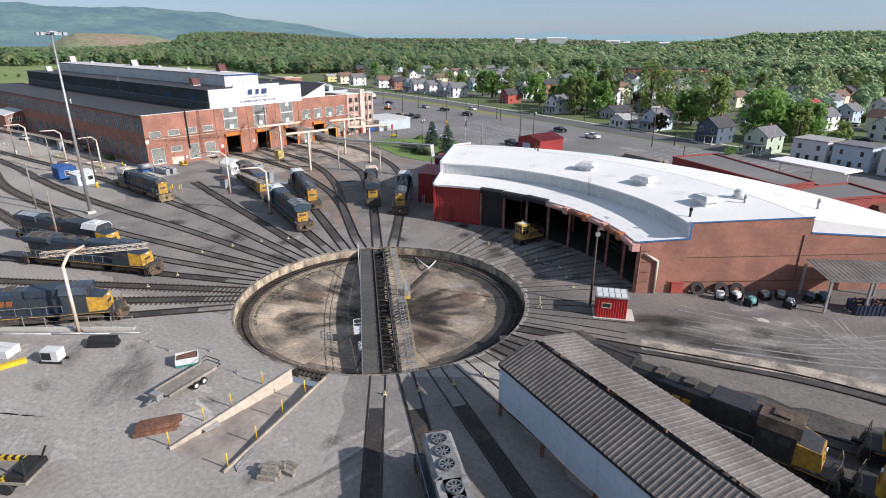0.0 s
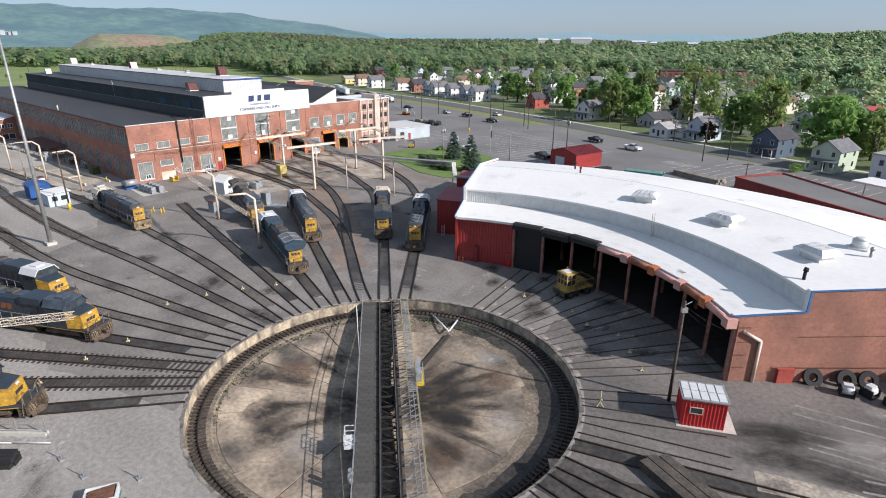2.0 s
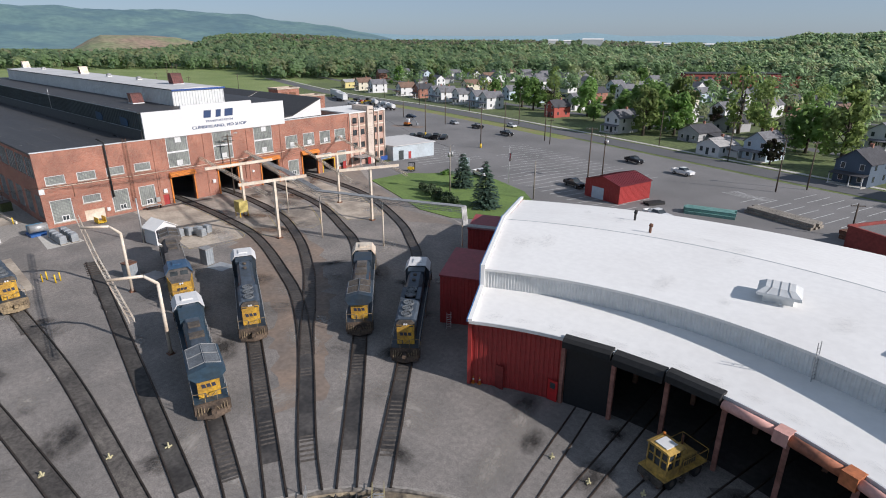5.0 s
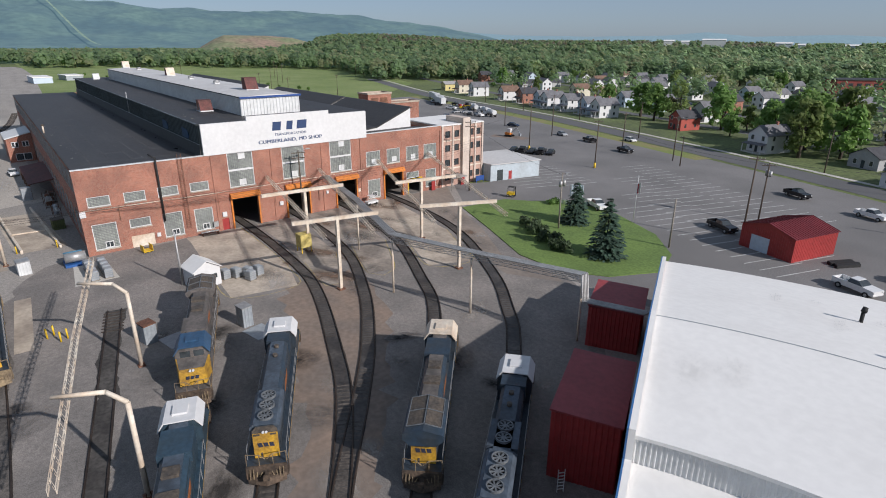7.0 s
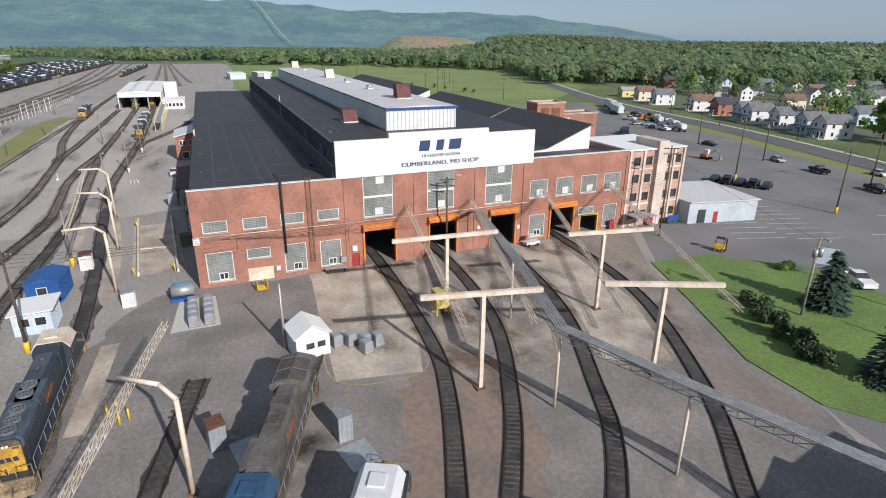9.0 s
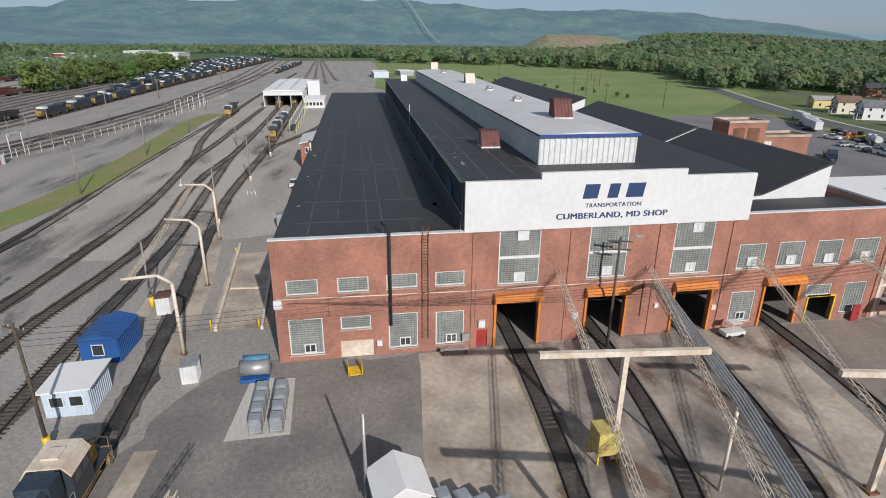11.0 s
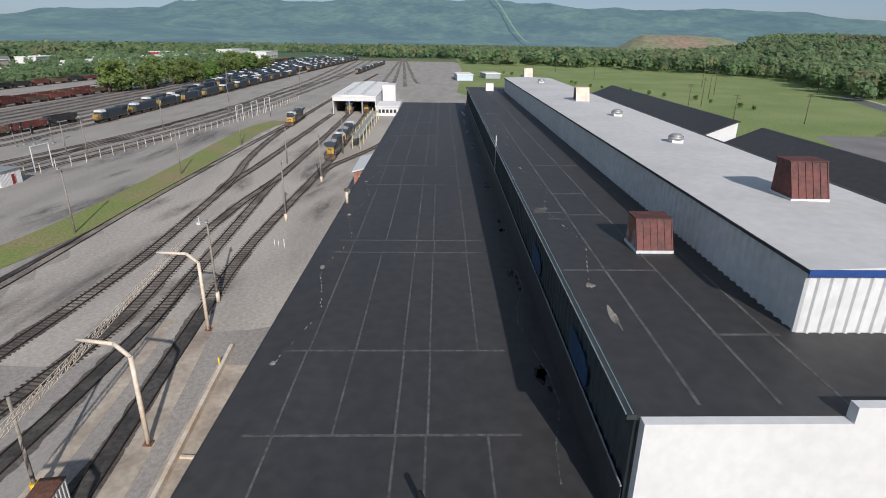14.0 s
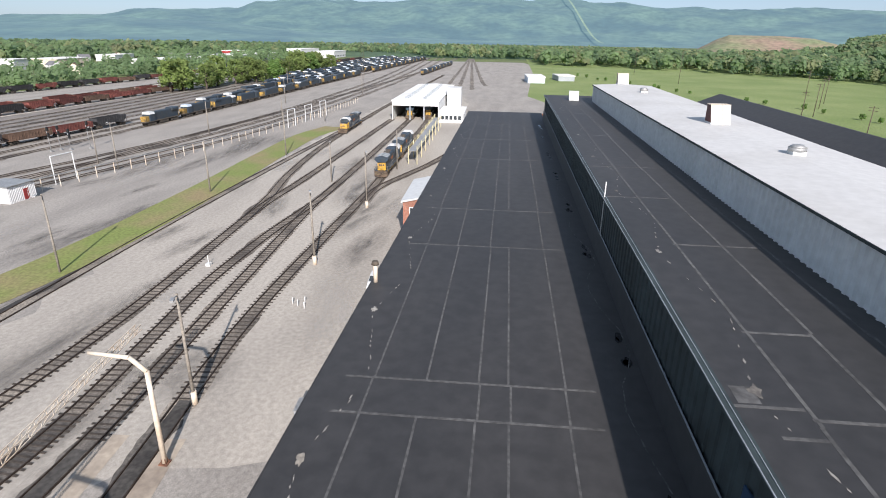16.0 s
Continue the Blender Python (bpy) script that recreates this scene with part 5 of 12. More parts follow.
def track(pts, label, ties=True, stain=1.5, soil="shade_tar", rails=True, z=0.0, inlaid=False, tie_from=1e9, tie_gap=(0, 0), flush=False):
    """A track along (x, y) points: a dark soil strip, ties and two rails."""
    line = smooth_line(pts, 2.0)
    _tracks[0] += 1
    z += 0.0012 * (_tracks[0] % 14)
    t = holder("track", label, "track", "yard tracks", "structure")
    bm = B()
    east, west = [p for p in line if p[0] > -196 and not (inlaid and math.hypot(p[0] - CX, p[1] - CY) < 22.5)], [p for p in line if p[0] < -193]
    if inlaid:
        for side in (-GAUGE, GAUGE):
            bm = B()
            shifted = []
            for i, p in enumerate(line):
                d = (Vector(line[min(len(line) - 1, i + 1)]) - Vector(line[max(0, i - 1)])).normalized()
                shifted.append((p[0] - d.y * side, p[1] + d.x * side))
            ribbon(bm, shifted, 0.085 if flush else 0.1, z + 0.026)
            part("flangeway", bm, "flange", t)
        bm = B()
    if len(east) > 1 and stain:
        fine = smooth_line(east, 0.8) if len(east) > 2 else east
        near = [p for p in fine if inlaid and math.hypot(p[0] - CX, p[1] - CY) < 60]
        if len(near) > 1:
            worn_strip(bm, near, min(stain, 0.8), z + 0.02, _tracks[0], 0.3)
        if len(fine) > len(near) + 1:
            worn_strip(bm, fine[max(0, len(near) - 1):], stain, z + 0.02, _tracks[0], 0.3 if soil == "oiled" else 1.0)
        part("track_bed", bm, soil, t)
        bm = B()
    if len(west) > 1:
        worn_strip(bm, west, stain * 0.85, z + 0.021, _tracks[0] + 0.5)
        part("track_bed", bm, "ballast", t)
    if soil == "oiled":
        bm = B()
        rest = 0.0
        for p, q in zip(line, line[1:]):
            p, q = Vector(p), Vector(q)
            d = (q - p).normalized()
            while rest < (q - p).length:
                c = p + d * rest
                s = Vector((-d.y, d.x)) * (0.6 + 0.08 * noise.noise(Vector((c.x, c.y, 1.5))))
                if math.hypot(c.x - CX, c.y - CY) > 22 and noise.noise(Vector((c.x * 0.3, c.y * 0.3, 4.5))) > -0.05:
                    beam(bm, (*(c - s), z), (*(c + s), z), 0.23, 0.056)
                rest += 0.6
            rest -= (q - p).length
        tagged(part("ties", bm, "sunk_tie", t, "worn timber ties sunk flush in oily dirt"), kind="stuff")
    if ties:
        bm = B()
        acc = 0.0
        for p, q in zip(line, line[1:]):
            p, q = Vector(p), Vector(q)
            d = q - p
            L = d.length
            if L < 1e-6:
                continue
            d /= L
            s = Vector((-d.y, d.x)) * 1.25
            while acc < L:
                c = p + d * acc
                if c.x > tie_from or tie_gap[0] > c.x > tie_gap[1]:
                    acc += 0.62
                    continue
                beam(bm, (*(c - s), z + 0.02), (*(c + s), z + 0.02), 0.22, 0.07)
                acc += 0.62 if c.x > -193 else 0.86
            acc -= L
        tagged(part("ties", bm, "tie", t, "row of dark timber ties"), kind="stuff")
    for side in (-GAUGE, GAUGE):
        bm = B()
        prev = None
        for i, p in enumerate(line):
            a, b = Vector(line[max(0, i - 1)]), Vector(line[min(len(line) - 1, i + 1)])
            d = (b - a).normalized()
            s = Vector((-d.y, d.x))
            c = Vector(p) + s * side
            cur = [bm.verts.new((*(c + s * o), z + h)) for o, h in ((-0.07, 0.02), (-0.05, 0.06 if flush else 0.15), (0.05, 0.06 if flush else 0.15), (0.07, 0.02))]
            if prev:
                for k in range(3):
                    bm.faces.new((prev[k], prev[k + 1], cur[k + 1], cur[k]))
            prev = cur
        part("rail", bm, "rail", t)
    return t


M["yard_soil"] = mat("yard_track_soil", (0.135, 0.12, 0.105), 0.95, var=0.3, big=0.2, small=2.4, bump=0.2, col2=(0.055, 0.049, 0.044), patch=0.47, grit=0.2)
# Brown soil of the far tracks, lightened in colour for distance haze.
M["far_soil"] = mat("hazed_track_soil", (0.19, 0.168, 0.145), 0.95, var=0.3, big=0.12, small=2, col2=(0.10, 0.088, 0.077), patch=0.47)
M["creosote_dirt"] = mat("creosote_black_dirt", (0.03, 0.027, 0.024), 0.85, var=0.3, big=0.3, small=3, bump=0.2, col2=(0.09, 0.07, 0.055), patch=0.36)
M["sunk_tie"] = mat("sunk_tie_timber", (0.108, 0.092, 0.078), 0.9, var=0.3, big=0.5, small=4, col2=(0.06, 0.052, 0.045), patch=0.52)
for k in range(8):
    a = A0 + STEP * (k + 0.5)
    track([polar(18.9, a), polar(30, a), polar(60, a)], "rails set in dark asphalt leading into a roundhouse bay", False, 0, inlaid=True, flush=True)
track([polar(18.9, BRIDGE - FAN), polar(36, BRIDGE - FAN), (-79, 88), (-90.1, 100.1), (-95.7, 104.9), (-106, 112), (-125.5, 120.9), (-148.9, 124.3), (-175, 124.6)],
      "curved track from the turntable into the workshop", False, 0.78, "oiled", inlaid=True)
track([polar(18.9, BRIDGE), polar(42, BRIDGE), (-90, 88.2), (-101.9, 98), (-110.6, 102.6), (-126.7, 109.3), (-148, 112.8), (-175, 113.2)],
      "curved track from the turntable into the workshop", False, 0.78, "oiled", inlaid=True)
track([polar(18.9, BRIDGE + FAN), (-68.4, 63.4), (-81.3, 72.8), (-92.3, 79.6), (-100.3, 83.2), (-114.2, 88.5), (-125, 90.9), (-148, 92.6), (-175, 92.7)],
      "curved track from the turntable into the workshop", False, 0.78, "oiled", inlaid=True)
track([(-79.5, 71.6), (-84.5, 75.4), (-91.8, 81.2), (-100.3, 87.3), (-112, 94), (-127.2, 99.9), (-147.7, 102.5), (-175, 102.8)],
      "curved branch track into the workshop", False, 0.78, "oiled", inlaid=True)
track([polar(18.9, BRIDGE + 2 * FAN), polar(40, BRIDGE + 2 * FAN), polar(66, BRIDGE + 2 * FAN)], "radial storage track with dark oil-soaked ballast", False, 0.76, "oiled", inlaid=True)
track([polar(18.9, BRIDGE + 3 * FAN), polar(40, BRIDGE + 3 * FAN), polar(86, BRIDGE + 3 * FAN)], "radial storage track with dark oil-soaked ballast", False, 0.76, "oiled", inlaid=True)
track([polar(18.9, BRIDGE + 4 * FAN), polar(50, BRIDGE + 4 * FAN), polar(80.3, BRIDGE + 4 * FAN)], "radial stub track with dark oil-soaked ballast", False, 1.0, inlaid=True)
track([polar(18.9, BRIDGE + 5 * FAN), (-90, 53.2), (-106.3, 54.2), (-125, 54.7), (-140, 54.8), (-161, 54.0), (-187, 52.2), (-215, 50.6), (-260, 51.9), (-281, 52.4), (-340, 52.4), (-420, 51.5)],
      "long yard track through an inspection pit", True, 1.15, "yard_soil", inlaid=True, tie_from=-197)
track([polar(18.9, BRIDGE + 6 * FAN), (-95.2, 47.0), (-123.6, 45.0), (-150, 44.9), (-178, 46.4), (-195, 46.6), (-225, 45.2), (-255, 43.9), (-276, 44.0)],
      "long yard track past the workshop", True, 1.15, "yard_soil", inlaid=True, tie_from=-118, tie_gap=(-160, -191))
track([polar(18.9, BRIDGE + 7 * FAN), polar(40, BRIDGE + 7 * FAN), (-110, 38.2), (-150, 37.4), (-175, 41), (-190, 43), (-207, 42.2), (-222, 41.2), (-241, 41.8), (-256, 43.2), (-272, 44.1), (-340, 44.8), (-420, 44.8)],
      "long yard track past the workshop", True, 1.15, "yard_soil", inlaid=True, tie_from=-118)
track([polar(18.9, BRIDGE + 8 * FAN), polar(40, BRIDGE + 8 * FAN), (-110, 30.0), (-150, 31), (-184, 34.5), (-213, 36.2), (-255, 34.6), (-280, 35.6), (-345, 37.2), (-376, 38.0), (-376.5, 38.0)],
      "long yard track past the workshop", True, 1.15, "yard_soil", inlaid=True, tie_from=-118)
track([(-248, 34.8), (-264, 33.3), (-282, 30.6), (-310, 28.5), (-341, 27.7), (-420, 28), (-640, 34)], "curved branch track beside the service shed", True, 1.3)
track([(-150, 19.5), (-180, 21), (-201, 22.7), (-240, 22.8), (-290, 24.2), (-343, 26.0), (-380, 27.6)], "dark buried track along the grass strip", False, 0.9)
track([(-262, 53), (-273, 53.6), (-287, 58), (-301, 62.5), (-330, 69), (-372, 74)], "curved branch track towards the shed office", True, 1.2)
for k, far in ((9, 70), (10, 60), (11, 62), (12, 64)):
    a = BRIDGE + k * FAN
    track([polar(18.9, a), polar(40, a), polar(far, a)], "radial storage track beside the gravel yard", k in (10, 11), 0.85, "shade_tar", inlaid=True)
track([polar(18.9, BRIDGE + 180 + 5 * FAN), (-22, 46.4), (-7.85, 45.75), (14.6, 44.7), (34, 43.8)], "oil-black track beside the shed", False, 1.3)
track([polar(18.9, BRIDGE + 180 + 6 * FAN), (-16, 50.2), (0, 51.2), (14.8, 51.6), (34, 52)], "oil-black track beside the shed", False, 1.3)
track([polar(18.9, BRIDGE + 180 + 7 * FAN), (-16, 56.3), (-9.4, 58.4), (-1.3, 60.6), (8, 61.6), (34, 63)], "dark track beside the rubble strip", False, 0.8)
NEARBY = (-0.51, 0.58, 1.77, 2.93, 4.05, 8, 9, 10)     # the tracks behind the bridge, in steps of the fan
for k in NEARBY:
    a = BRIDGE + 180 + k * FAN
    track([polar(18.9, a), polar(24, a), polar(62 if k < 5 else 31, a)], "rails in asphalt running out under the shed", False, 0, inlaid=True, flush=k != NEARBY[1])
    if k < 2:
        bm = B()
        worn_strip(bm, smooth_line([polar(24.6 + k * 0.6, a), polar(40, a), polar(60, a)], 1.0), 0.64, 0.0225, 40 + k, 0.12)
        thing("oil_strip", bm, "creosote_dirt", "oil-black dirt between the rails", "dirt", kind="structure")
for k in range(9):
    y = -42 - 6.6 * k
    track([(-180, y - 14), (-341, y), (-560, y + 9 - k), (-866, y + 22 - 2 * k), (-1000, y + 26 - 2 * k)], "far yard track", False, 2.3, "far_soil")
for k in range(4):
    y = -112 - 7.5 * k
    track([(-240, y - 8), (-398, y), (-560, y + 6), (-900, y + 24)], "far yard track", False, 1.6, "far_soil")
track([(-180, -28), (-300, -20), (-420, -8), (-700, 12), (-1000, 20)], "far yard track", False, 2.2, "far_soil")
for k in range(4):
    o = 4.6 + 5.2 * k
    track([(-230, -22 - o), (-268.7, -11.2 - o), (-295.5, -4.4 - o), (-345, 4.2 - o), (-430, 10 - o), (-620, 16 - 1.3 * o), (-1000, 12 - 2 * o)], "far yard track beside the pipe rack", False, 1.7, "far_soil")

for k in range(4):
    y = 47 + 8 * k
    track([(-452 - 30 * k, y), (-600, y - 2 - k), (-1000, y - 10 - 6 * k)], "far yard track behind the service shed", False, 1.5, "ballast")

# ---- locomotives ----
RAIL = 0.15
M["mark_navy"] = mat("mark_navy", (0.03, 0.035, 0.06), 0.6, var=0.2)


def fan(parent, x, r, z, m="fan"):
    """A round roof fan: a raised ring, blades and a hub."""
    bm = B()
    for k in range(20):
        a, b = 2 * math.pi * k / 20, 2 * math.pi * (k + 1) / 20
        v = [bm.verts.new((x + q * math.cos(t), q * math.sin(t), z + h)) for t in (a, b) for q, h in ((r, 0), (r, 0.2), (r * 0.86, 0.2), (r * 0.86, 0.06))]
        for i in range(3):
            bm.faces.new((v[i], v[i + 1], v[i + 5], v[i + 4]))
    bmesh.ops.remove_doubles(bm, verts=bm.verts[:], dist=0.001)
    ring = part("fan", bm, m, parent, "round roof cooling fan")
    bm = B()
    top, low = [], []
    for k in range(40):
        a, q = math.pi * 2 * k / 40, (r * 0.84 if k % 5 in (1, 2, 3) else r * 0.26)
        top.append(bm.verts.new((x + q * math.cos(a), q * math.sin(a), z + 0.14 + (0.02 if k % 5 == 1 else 0))))
        low.append(bm.verts.new((x + q * math.cos(a), q * math.sin(a), z + 0.1)))
    bm.faces.new(top)
    for k in range(40):
        bm.faces.new((top[k], top[(k + 1) % 40], low[(k + 1) % 40], low[k]))
    part("fan_rotor", bm, m, ring)
    bm = B()
    tube(bm, (x, 0, z + 0.005), (x, 0, z + 0.03), r * 0.86, n=20)
    part("fan_well", bm, "black", ring)


def railing(bm, pts, posts=True, h=1.0):
    for p, q in zip(pts, pts[1:]):
        p, q = Vector(p), Vector(q)
        beam(bm, p + Vector((0, 0, h)), q + Vector((0, 0, h)), 0.045)
        n = max(1, int((q - p).length / 1.6))
        for k in range(n + 1):
            c = p + (q - p) * k / n
            beam(bm, c, c + Vector((0, 0, h)), 0.04)


def logo(parent, x, y, z, w, h, axis, m="blue"):
    """Three plain slanted blocks where the railway's mark stands."""
    bm = B()
    if axis == "x":
        for k in (-1, 0, 1):
            c = y + k * w * 0.265
            extrude(bm, [(c - w * 0.125, z - h * 0.36), (c + w * 0.075, z - h * 0.36), (c + w * 0.125, z + h * 0.36), (c - w * 0.075, z + h * 0.36)], x - 0.012, x + 0.012)
    else:
        for k in (-1, 0, 1):
            c = x + k * w * 0.33
            extrude(bm, [(c - w * 0.17, z - h * 0.45), (c + w * 0.09, z - h * 0.45), (c + w * 0.17, z + h * 0.45), (c - w * 0.09, z + h * 0.45)], y - 0.012, y + 0.012, "y")
    part("painted_mark", bm, m, parent)


M["brown_grime"] = mat("brown_brake_dust", (0.115, 0.08, 0.054), 0.9, var=0.3, big=1.2, small=5, col2=(0.045, 0.034, 0.026))


def loco(kind, label, roof="white", top="loco_top", body="loco_blue", fans=3, cabroof=None, bodytop=None, grime="brown_grime", side="mark_orange", grille="grey_metal"):
    """A six-axle diesel; +x is its cab end, z = 0 its rails' foot."""
    L = holder("locomotive", label, "locomotive", "locomotives")
    z0 = RAIL
    # frame
    bm = B()
    extrude(bm, [(-1.5, z0 + 1.15), (1.5, z0 + 1.15), (1.5, z0 + 1.42), (-1.5, z0 + 1.42)], -10.6, 10.6)
    box(bm, -10.2, 10.2, -0.8, 0.8, z0 + 0.8, z0 + 1.15)
    part("underframe", bm, body, L)
    bm = B()
    for s in (-1.505, 1.505):
        box(bm, -10.0, 10.0, min(s, s * 1.004), max(s, s * 1.004), z0 + 1.2, z0 + 1.28)
    part("sill_stripe", bm, "loco_yellow", L, "yellow sill stripe")
    bm = B()
    extrude(bm, [(-1.3, z0 + 0.35), (-0.9, z0 + 0.18), (0.9, z0 + 0.18), (1.3, z0 + 0.35), (1.4, z0 + 1.1), (-1.4, z0 + 1.1)], -2.6, 2.8)
    part("fuel_tank", bm, "loco_frame", L)
    # trucks
    for c in (-6.6, 6.6):
        bm = B()
        for s in (-1.12, 1.12):
            extrude(bm, [(-2.5, z0 + 0.45), (2.5, z0 + 0.45), (2.2, z0 + 0.85), (0.9, z0 + 0.95), (-0.9, z0 + 0.95), (-2.2, z0 + 0.85)], s - 0.12, s + 0.12, "y")
        for v in bm.verts:
            v.co.x += c
        box(bm, c - 0.5, c + 0.5, -1.0, 1.0, z0 + 0.5, z0 + 0.85)
        tr = part("truck", bm, grime, L, "six-wheel truck")
        for a in (-1.9, 0, 1.9):
            for s in (-GAUGE, GAUGE):
                bm = B()
                tube(bm, (c + a, s - 0.07, z0 + 0.5), (c + a, s + 0.07, z0 + 0.5), 0.5, n=16)
                part("wheel", bm, "loco_frame", tr)
    # end pilots, steps, couplers
    for e in (-1, 1):
        bm = B()
        box(bm, min(e * 10.6, e * 10.75), max(e * 10.6, e * 10.75), -1.5, 1.5, z0 + 0.35, z0 + 1.45)
        part("pilot", bm, grime, L)
        bm = B()
        v = [bm.verts.new(p) for p in ((e * 10.76, -1.4, z0 + 0.65), (e * 11.15, 0, z0 + 0.65), (e * 10.76, 1.4, z0 + 0.65), (e * 10.9, -1.4, z0 + 0.1), (e * 11.4, 0, z0 + 0.1), (e * 10.9, 1.4, z0 + 0.1))]
        for f in ((0, 1, 4, 3), (1, 2, 5, 4), (0, 2, 1), (3, 4, 5), (0, 3, 5, 2)):
            bm.faces.new([v[i] for i in f])
        part("plow", bm, grime, L, "wedge-shaped plow")
        bm = B()
        box(bm, min(e * 10.7, e * 11.3), max(e * 10.7, e * 11.3), -0.14, 0.14, z0 + 0.72, z0 + 0.98)
        box(bm, min(e * 11.25, e * 11.55), max(e * 11.25, e * 11.55), -0.22, 0.2, z0 + 0.68, z0 + 1.02)
        part("coupler", bm, grime, L)
        for s in (-1, 1):
            bm = B()
            for k in range(4):
                box(bm, min(e * 9.9, e * 10.55), max(e * 9.9, e * 10.55), min(s * 1.25, s * 1.56), max(s * 1.25, s * 1.56), z0 + 0.3 + 0.28 * k, z0 + 0.34 + 0.28 * k)
            for x in (9.9, 10.55):
                box(bm, min(e * x, e * x + 0.03), max(e * x, e * x + 0.03), min(s * 1.25, s * 1.56), max(s * 1.25, s * 1.56), z0 + 0.25, z0 + 1.2)
            part("step", bm, grime, L)
        for s in (-1, 1):
            bm = B()
            railing(bm, [(e * 10.5, s * 1.45, z0 + 1.42), (e * 10.65, s * 0.5, z0 + 1.42)])
            beam(bm, (e * 10.75, s * 0.35, z0 + 0.9), (e * 11.0, s * 0.6, z0 + 0.5), 0.06)
            beam(bm, (e * 10.75, s * 0.7, z0 + 1.0), (e * 10.95, s * 0.75, z0 + 0.45), 0.06)
            beam(bm, (e * 10.65, s * 0.5, z0 + 2.42), (e * 10.65, s * 0.06, z0 + 2.0), 0.05)
            beam(bm, (e * 10.5, s * 1.45, z0 + 2.42), (e * 10.2, s * 1.5, z0 + 0.35), 0.05)
            for y in (0.95, 1.2):
                beam(bm, (e * 10.77, s * y, z0 + 1.25), (e * 10.95, s * y, z0 + 0.5), 0.07)
            part("end_rail", bm, "tan_grime", L)
    for s in (-1, 1):
        bm = B()
        railing(bm, [(-9.8, s * 1.45, z0 + 1.42), (4.9, s * 1.45, z0 + 1.42)])
        part("side_rail", bm, "steel", L)
    ge = kind == "ge"
    # long hood
    hw, hz = (0.95, 4.25) if ge else (0.92, 4.2)
    x0, x1 = -9.75, 5.0
    bm = B()
    prev = None
    xs = [x0 + 0.12]
    for k in range(12):
        xs += [-8.9 + k * 1.13, -8.9 + k * 1.13 + 0.001, -8.9 + k * 1.13 + 1.05, -8.9 + k * 1.13 + 1.051]
    xs.append(x1)
    for i, xx in enumerate(xs):
        o = 0.03 if 0 < i < len(xs) - 1 and (i - 1) % 4 in (1, 2) else 0.0
        cur = [bm.verts.new((xx, y, z0 + z)) for y, z in ((-hw, 1.42), (-hw, 1.7), (-hw - o, 1.71), (-hw - o, 3.45), (-hw, 3.46), (-hw, hz - 0.3), (-hw + 0.28, hz), (hw - 0.28, hz), (hw, hz - 0.3), (hw, 3.46), (hw + o, 3.45), (hw + o, 1.71), (hw, 1.7), (hw, 1.42))]
        if prev:
            for j in range(13):
                bm.faces.new((prev[j], prev[j + 1], cur[j + 1], cur[j]))
        prev = cur
    hood = part("long_hood", bm, body, L, "long engine hood with access doors")
    # The hood top has its own tone, apart from the hood sides.
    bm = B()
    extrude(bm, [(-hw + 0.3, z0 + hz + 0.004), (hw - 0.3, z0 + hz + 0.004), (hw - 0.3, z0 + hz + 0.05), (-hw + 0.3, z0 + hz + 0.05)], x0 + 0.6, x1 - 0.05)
    part("hood_top", bm, bodytop or top, hood, "walkway strip on the hood top")
    bm = B()
    extrude(bm, [(-hw, z0 + 1.42), (hw, z0 + 1.42), (hw, z0 + 3.66), (-hw, z0 + 3.66)], x0, x0 + 0.118)
    end = part("hood_end", bm, "loco_yellow", L, "yellow hood end")
    bm = B()
    extrude(bm, [(-hw, z0 + 3.662), (hw, z0 + 3.662), (hw, z0 + hz - 0.3), (hw - 0.28, z0 + hz), (-hw + 0.28, z0 + hz), (-hw, z0 + hz - 0.3)], x0, x0 + 0.118)
    part("end_cap", bm, "loco_frame", L, "dark upper hood end")
    logo(end, x0 - 0.012, 0, z0 + 2.6, 1.6, 0.5, "x", "mark_navy")
    bm = B()
    box(bm, x0 - 0.05, x0, 0.3, 0.42, z0 + 1.45, z0 + 1.9)
    part("hand_brake", bm, "loco_frame", end)
    for s in (-0.6, 0.6):
        bm = B()
        box(bm, x0 - 0.05, x0, s - 0.22, s + 0.22, z0 + 3.46, z0 + 3.6)
        part("number_board", bm, "loco_frame", end)
    bm = B()
    tube(bm, (x0 - 0.09, -0.12, z0 + 3.75), (x0, -0.12, z0 + 3.75), 0.1, n=10)
    tube(bm, (x0 - 0.09, 0.12, z0 + 3.75), (x0, 0.12, z0 + 3.75), 0.1, n=10)
    part("headlight", bm, "white", end)
    if ge:
        bm = B()
        extrude(bm, [(-1.0, z0 + 3.3), (1.0, z0 + 3.3), (1.55, z0 + 3.85), (1.55, z0 + 4.25), (1.4, z0 + 4.34), (0.0, z0 + 4.7), (-1.4, z0 + 4.34), (-1.55, z0 + 4.25), (-1.55, z0 + 3.85)], -10.15, -5.6)
        rad = part("radiator_wing", bm, body, L, "overhanging radiator housing")
        bm = B()
        for s in (-1, 1):
            for k in range(2):
                a = -9.3 + 1.85 * k
                v = [(a, s * 0.08, z0 + 4.66), (a + 1.75, s * 0.08, z0 + 4.66), (a + 1.75, s * 1.28, z0 + 4.35), (a, s * 1.28, z0 + 4.35)]
                w = [(p[0], p[1], p[2] + 0.05) for p in v]
                a1, b1 = [bm.verts.new(p) for p in v], [bm.verts.new(p) for p in w]
                bm.faces.new(b1)
                for i in range(4):
                    bm.faces.new((a1[i], a1[(i + 1) % 4], b1[(i + 1) % 4], b1[i]))
        part("radiator_grille", bm, grille, rad, "grey radiator grilles")
        bm = B()
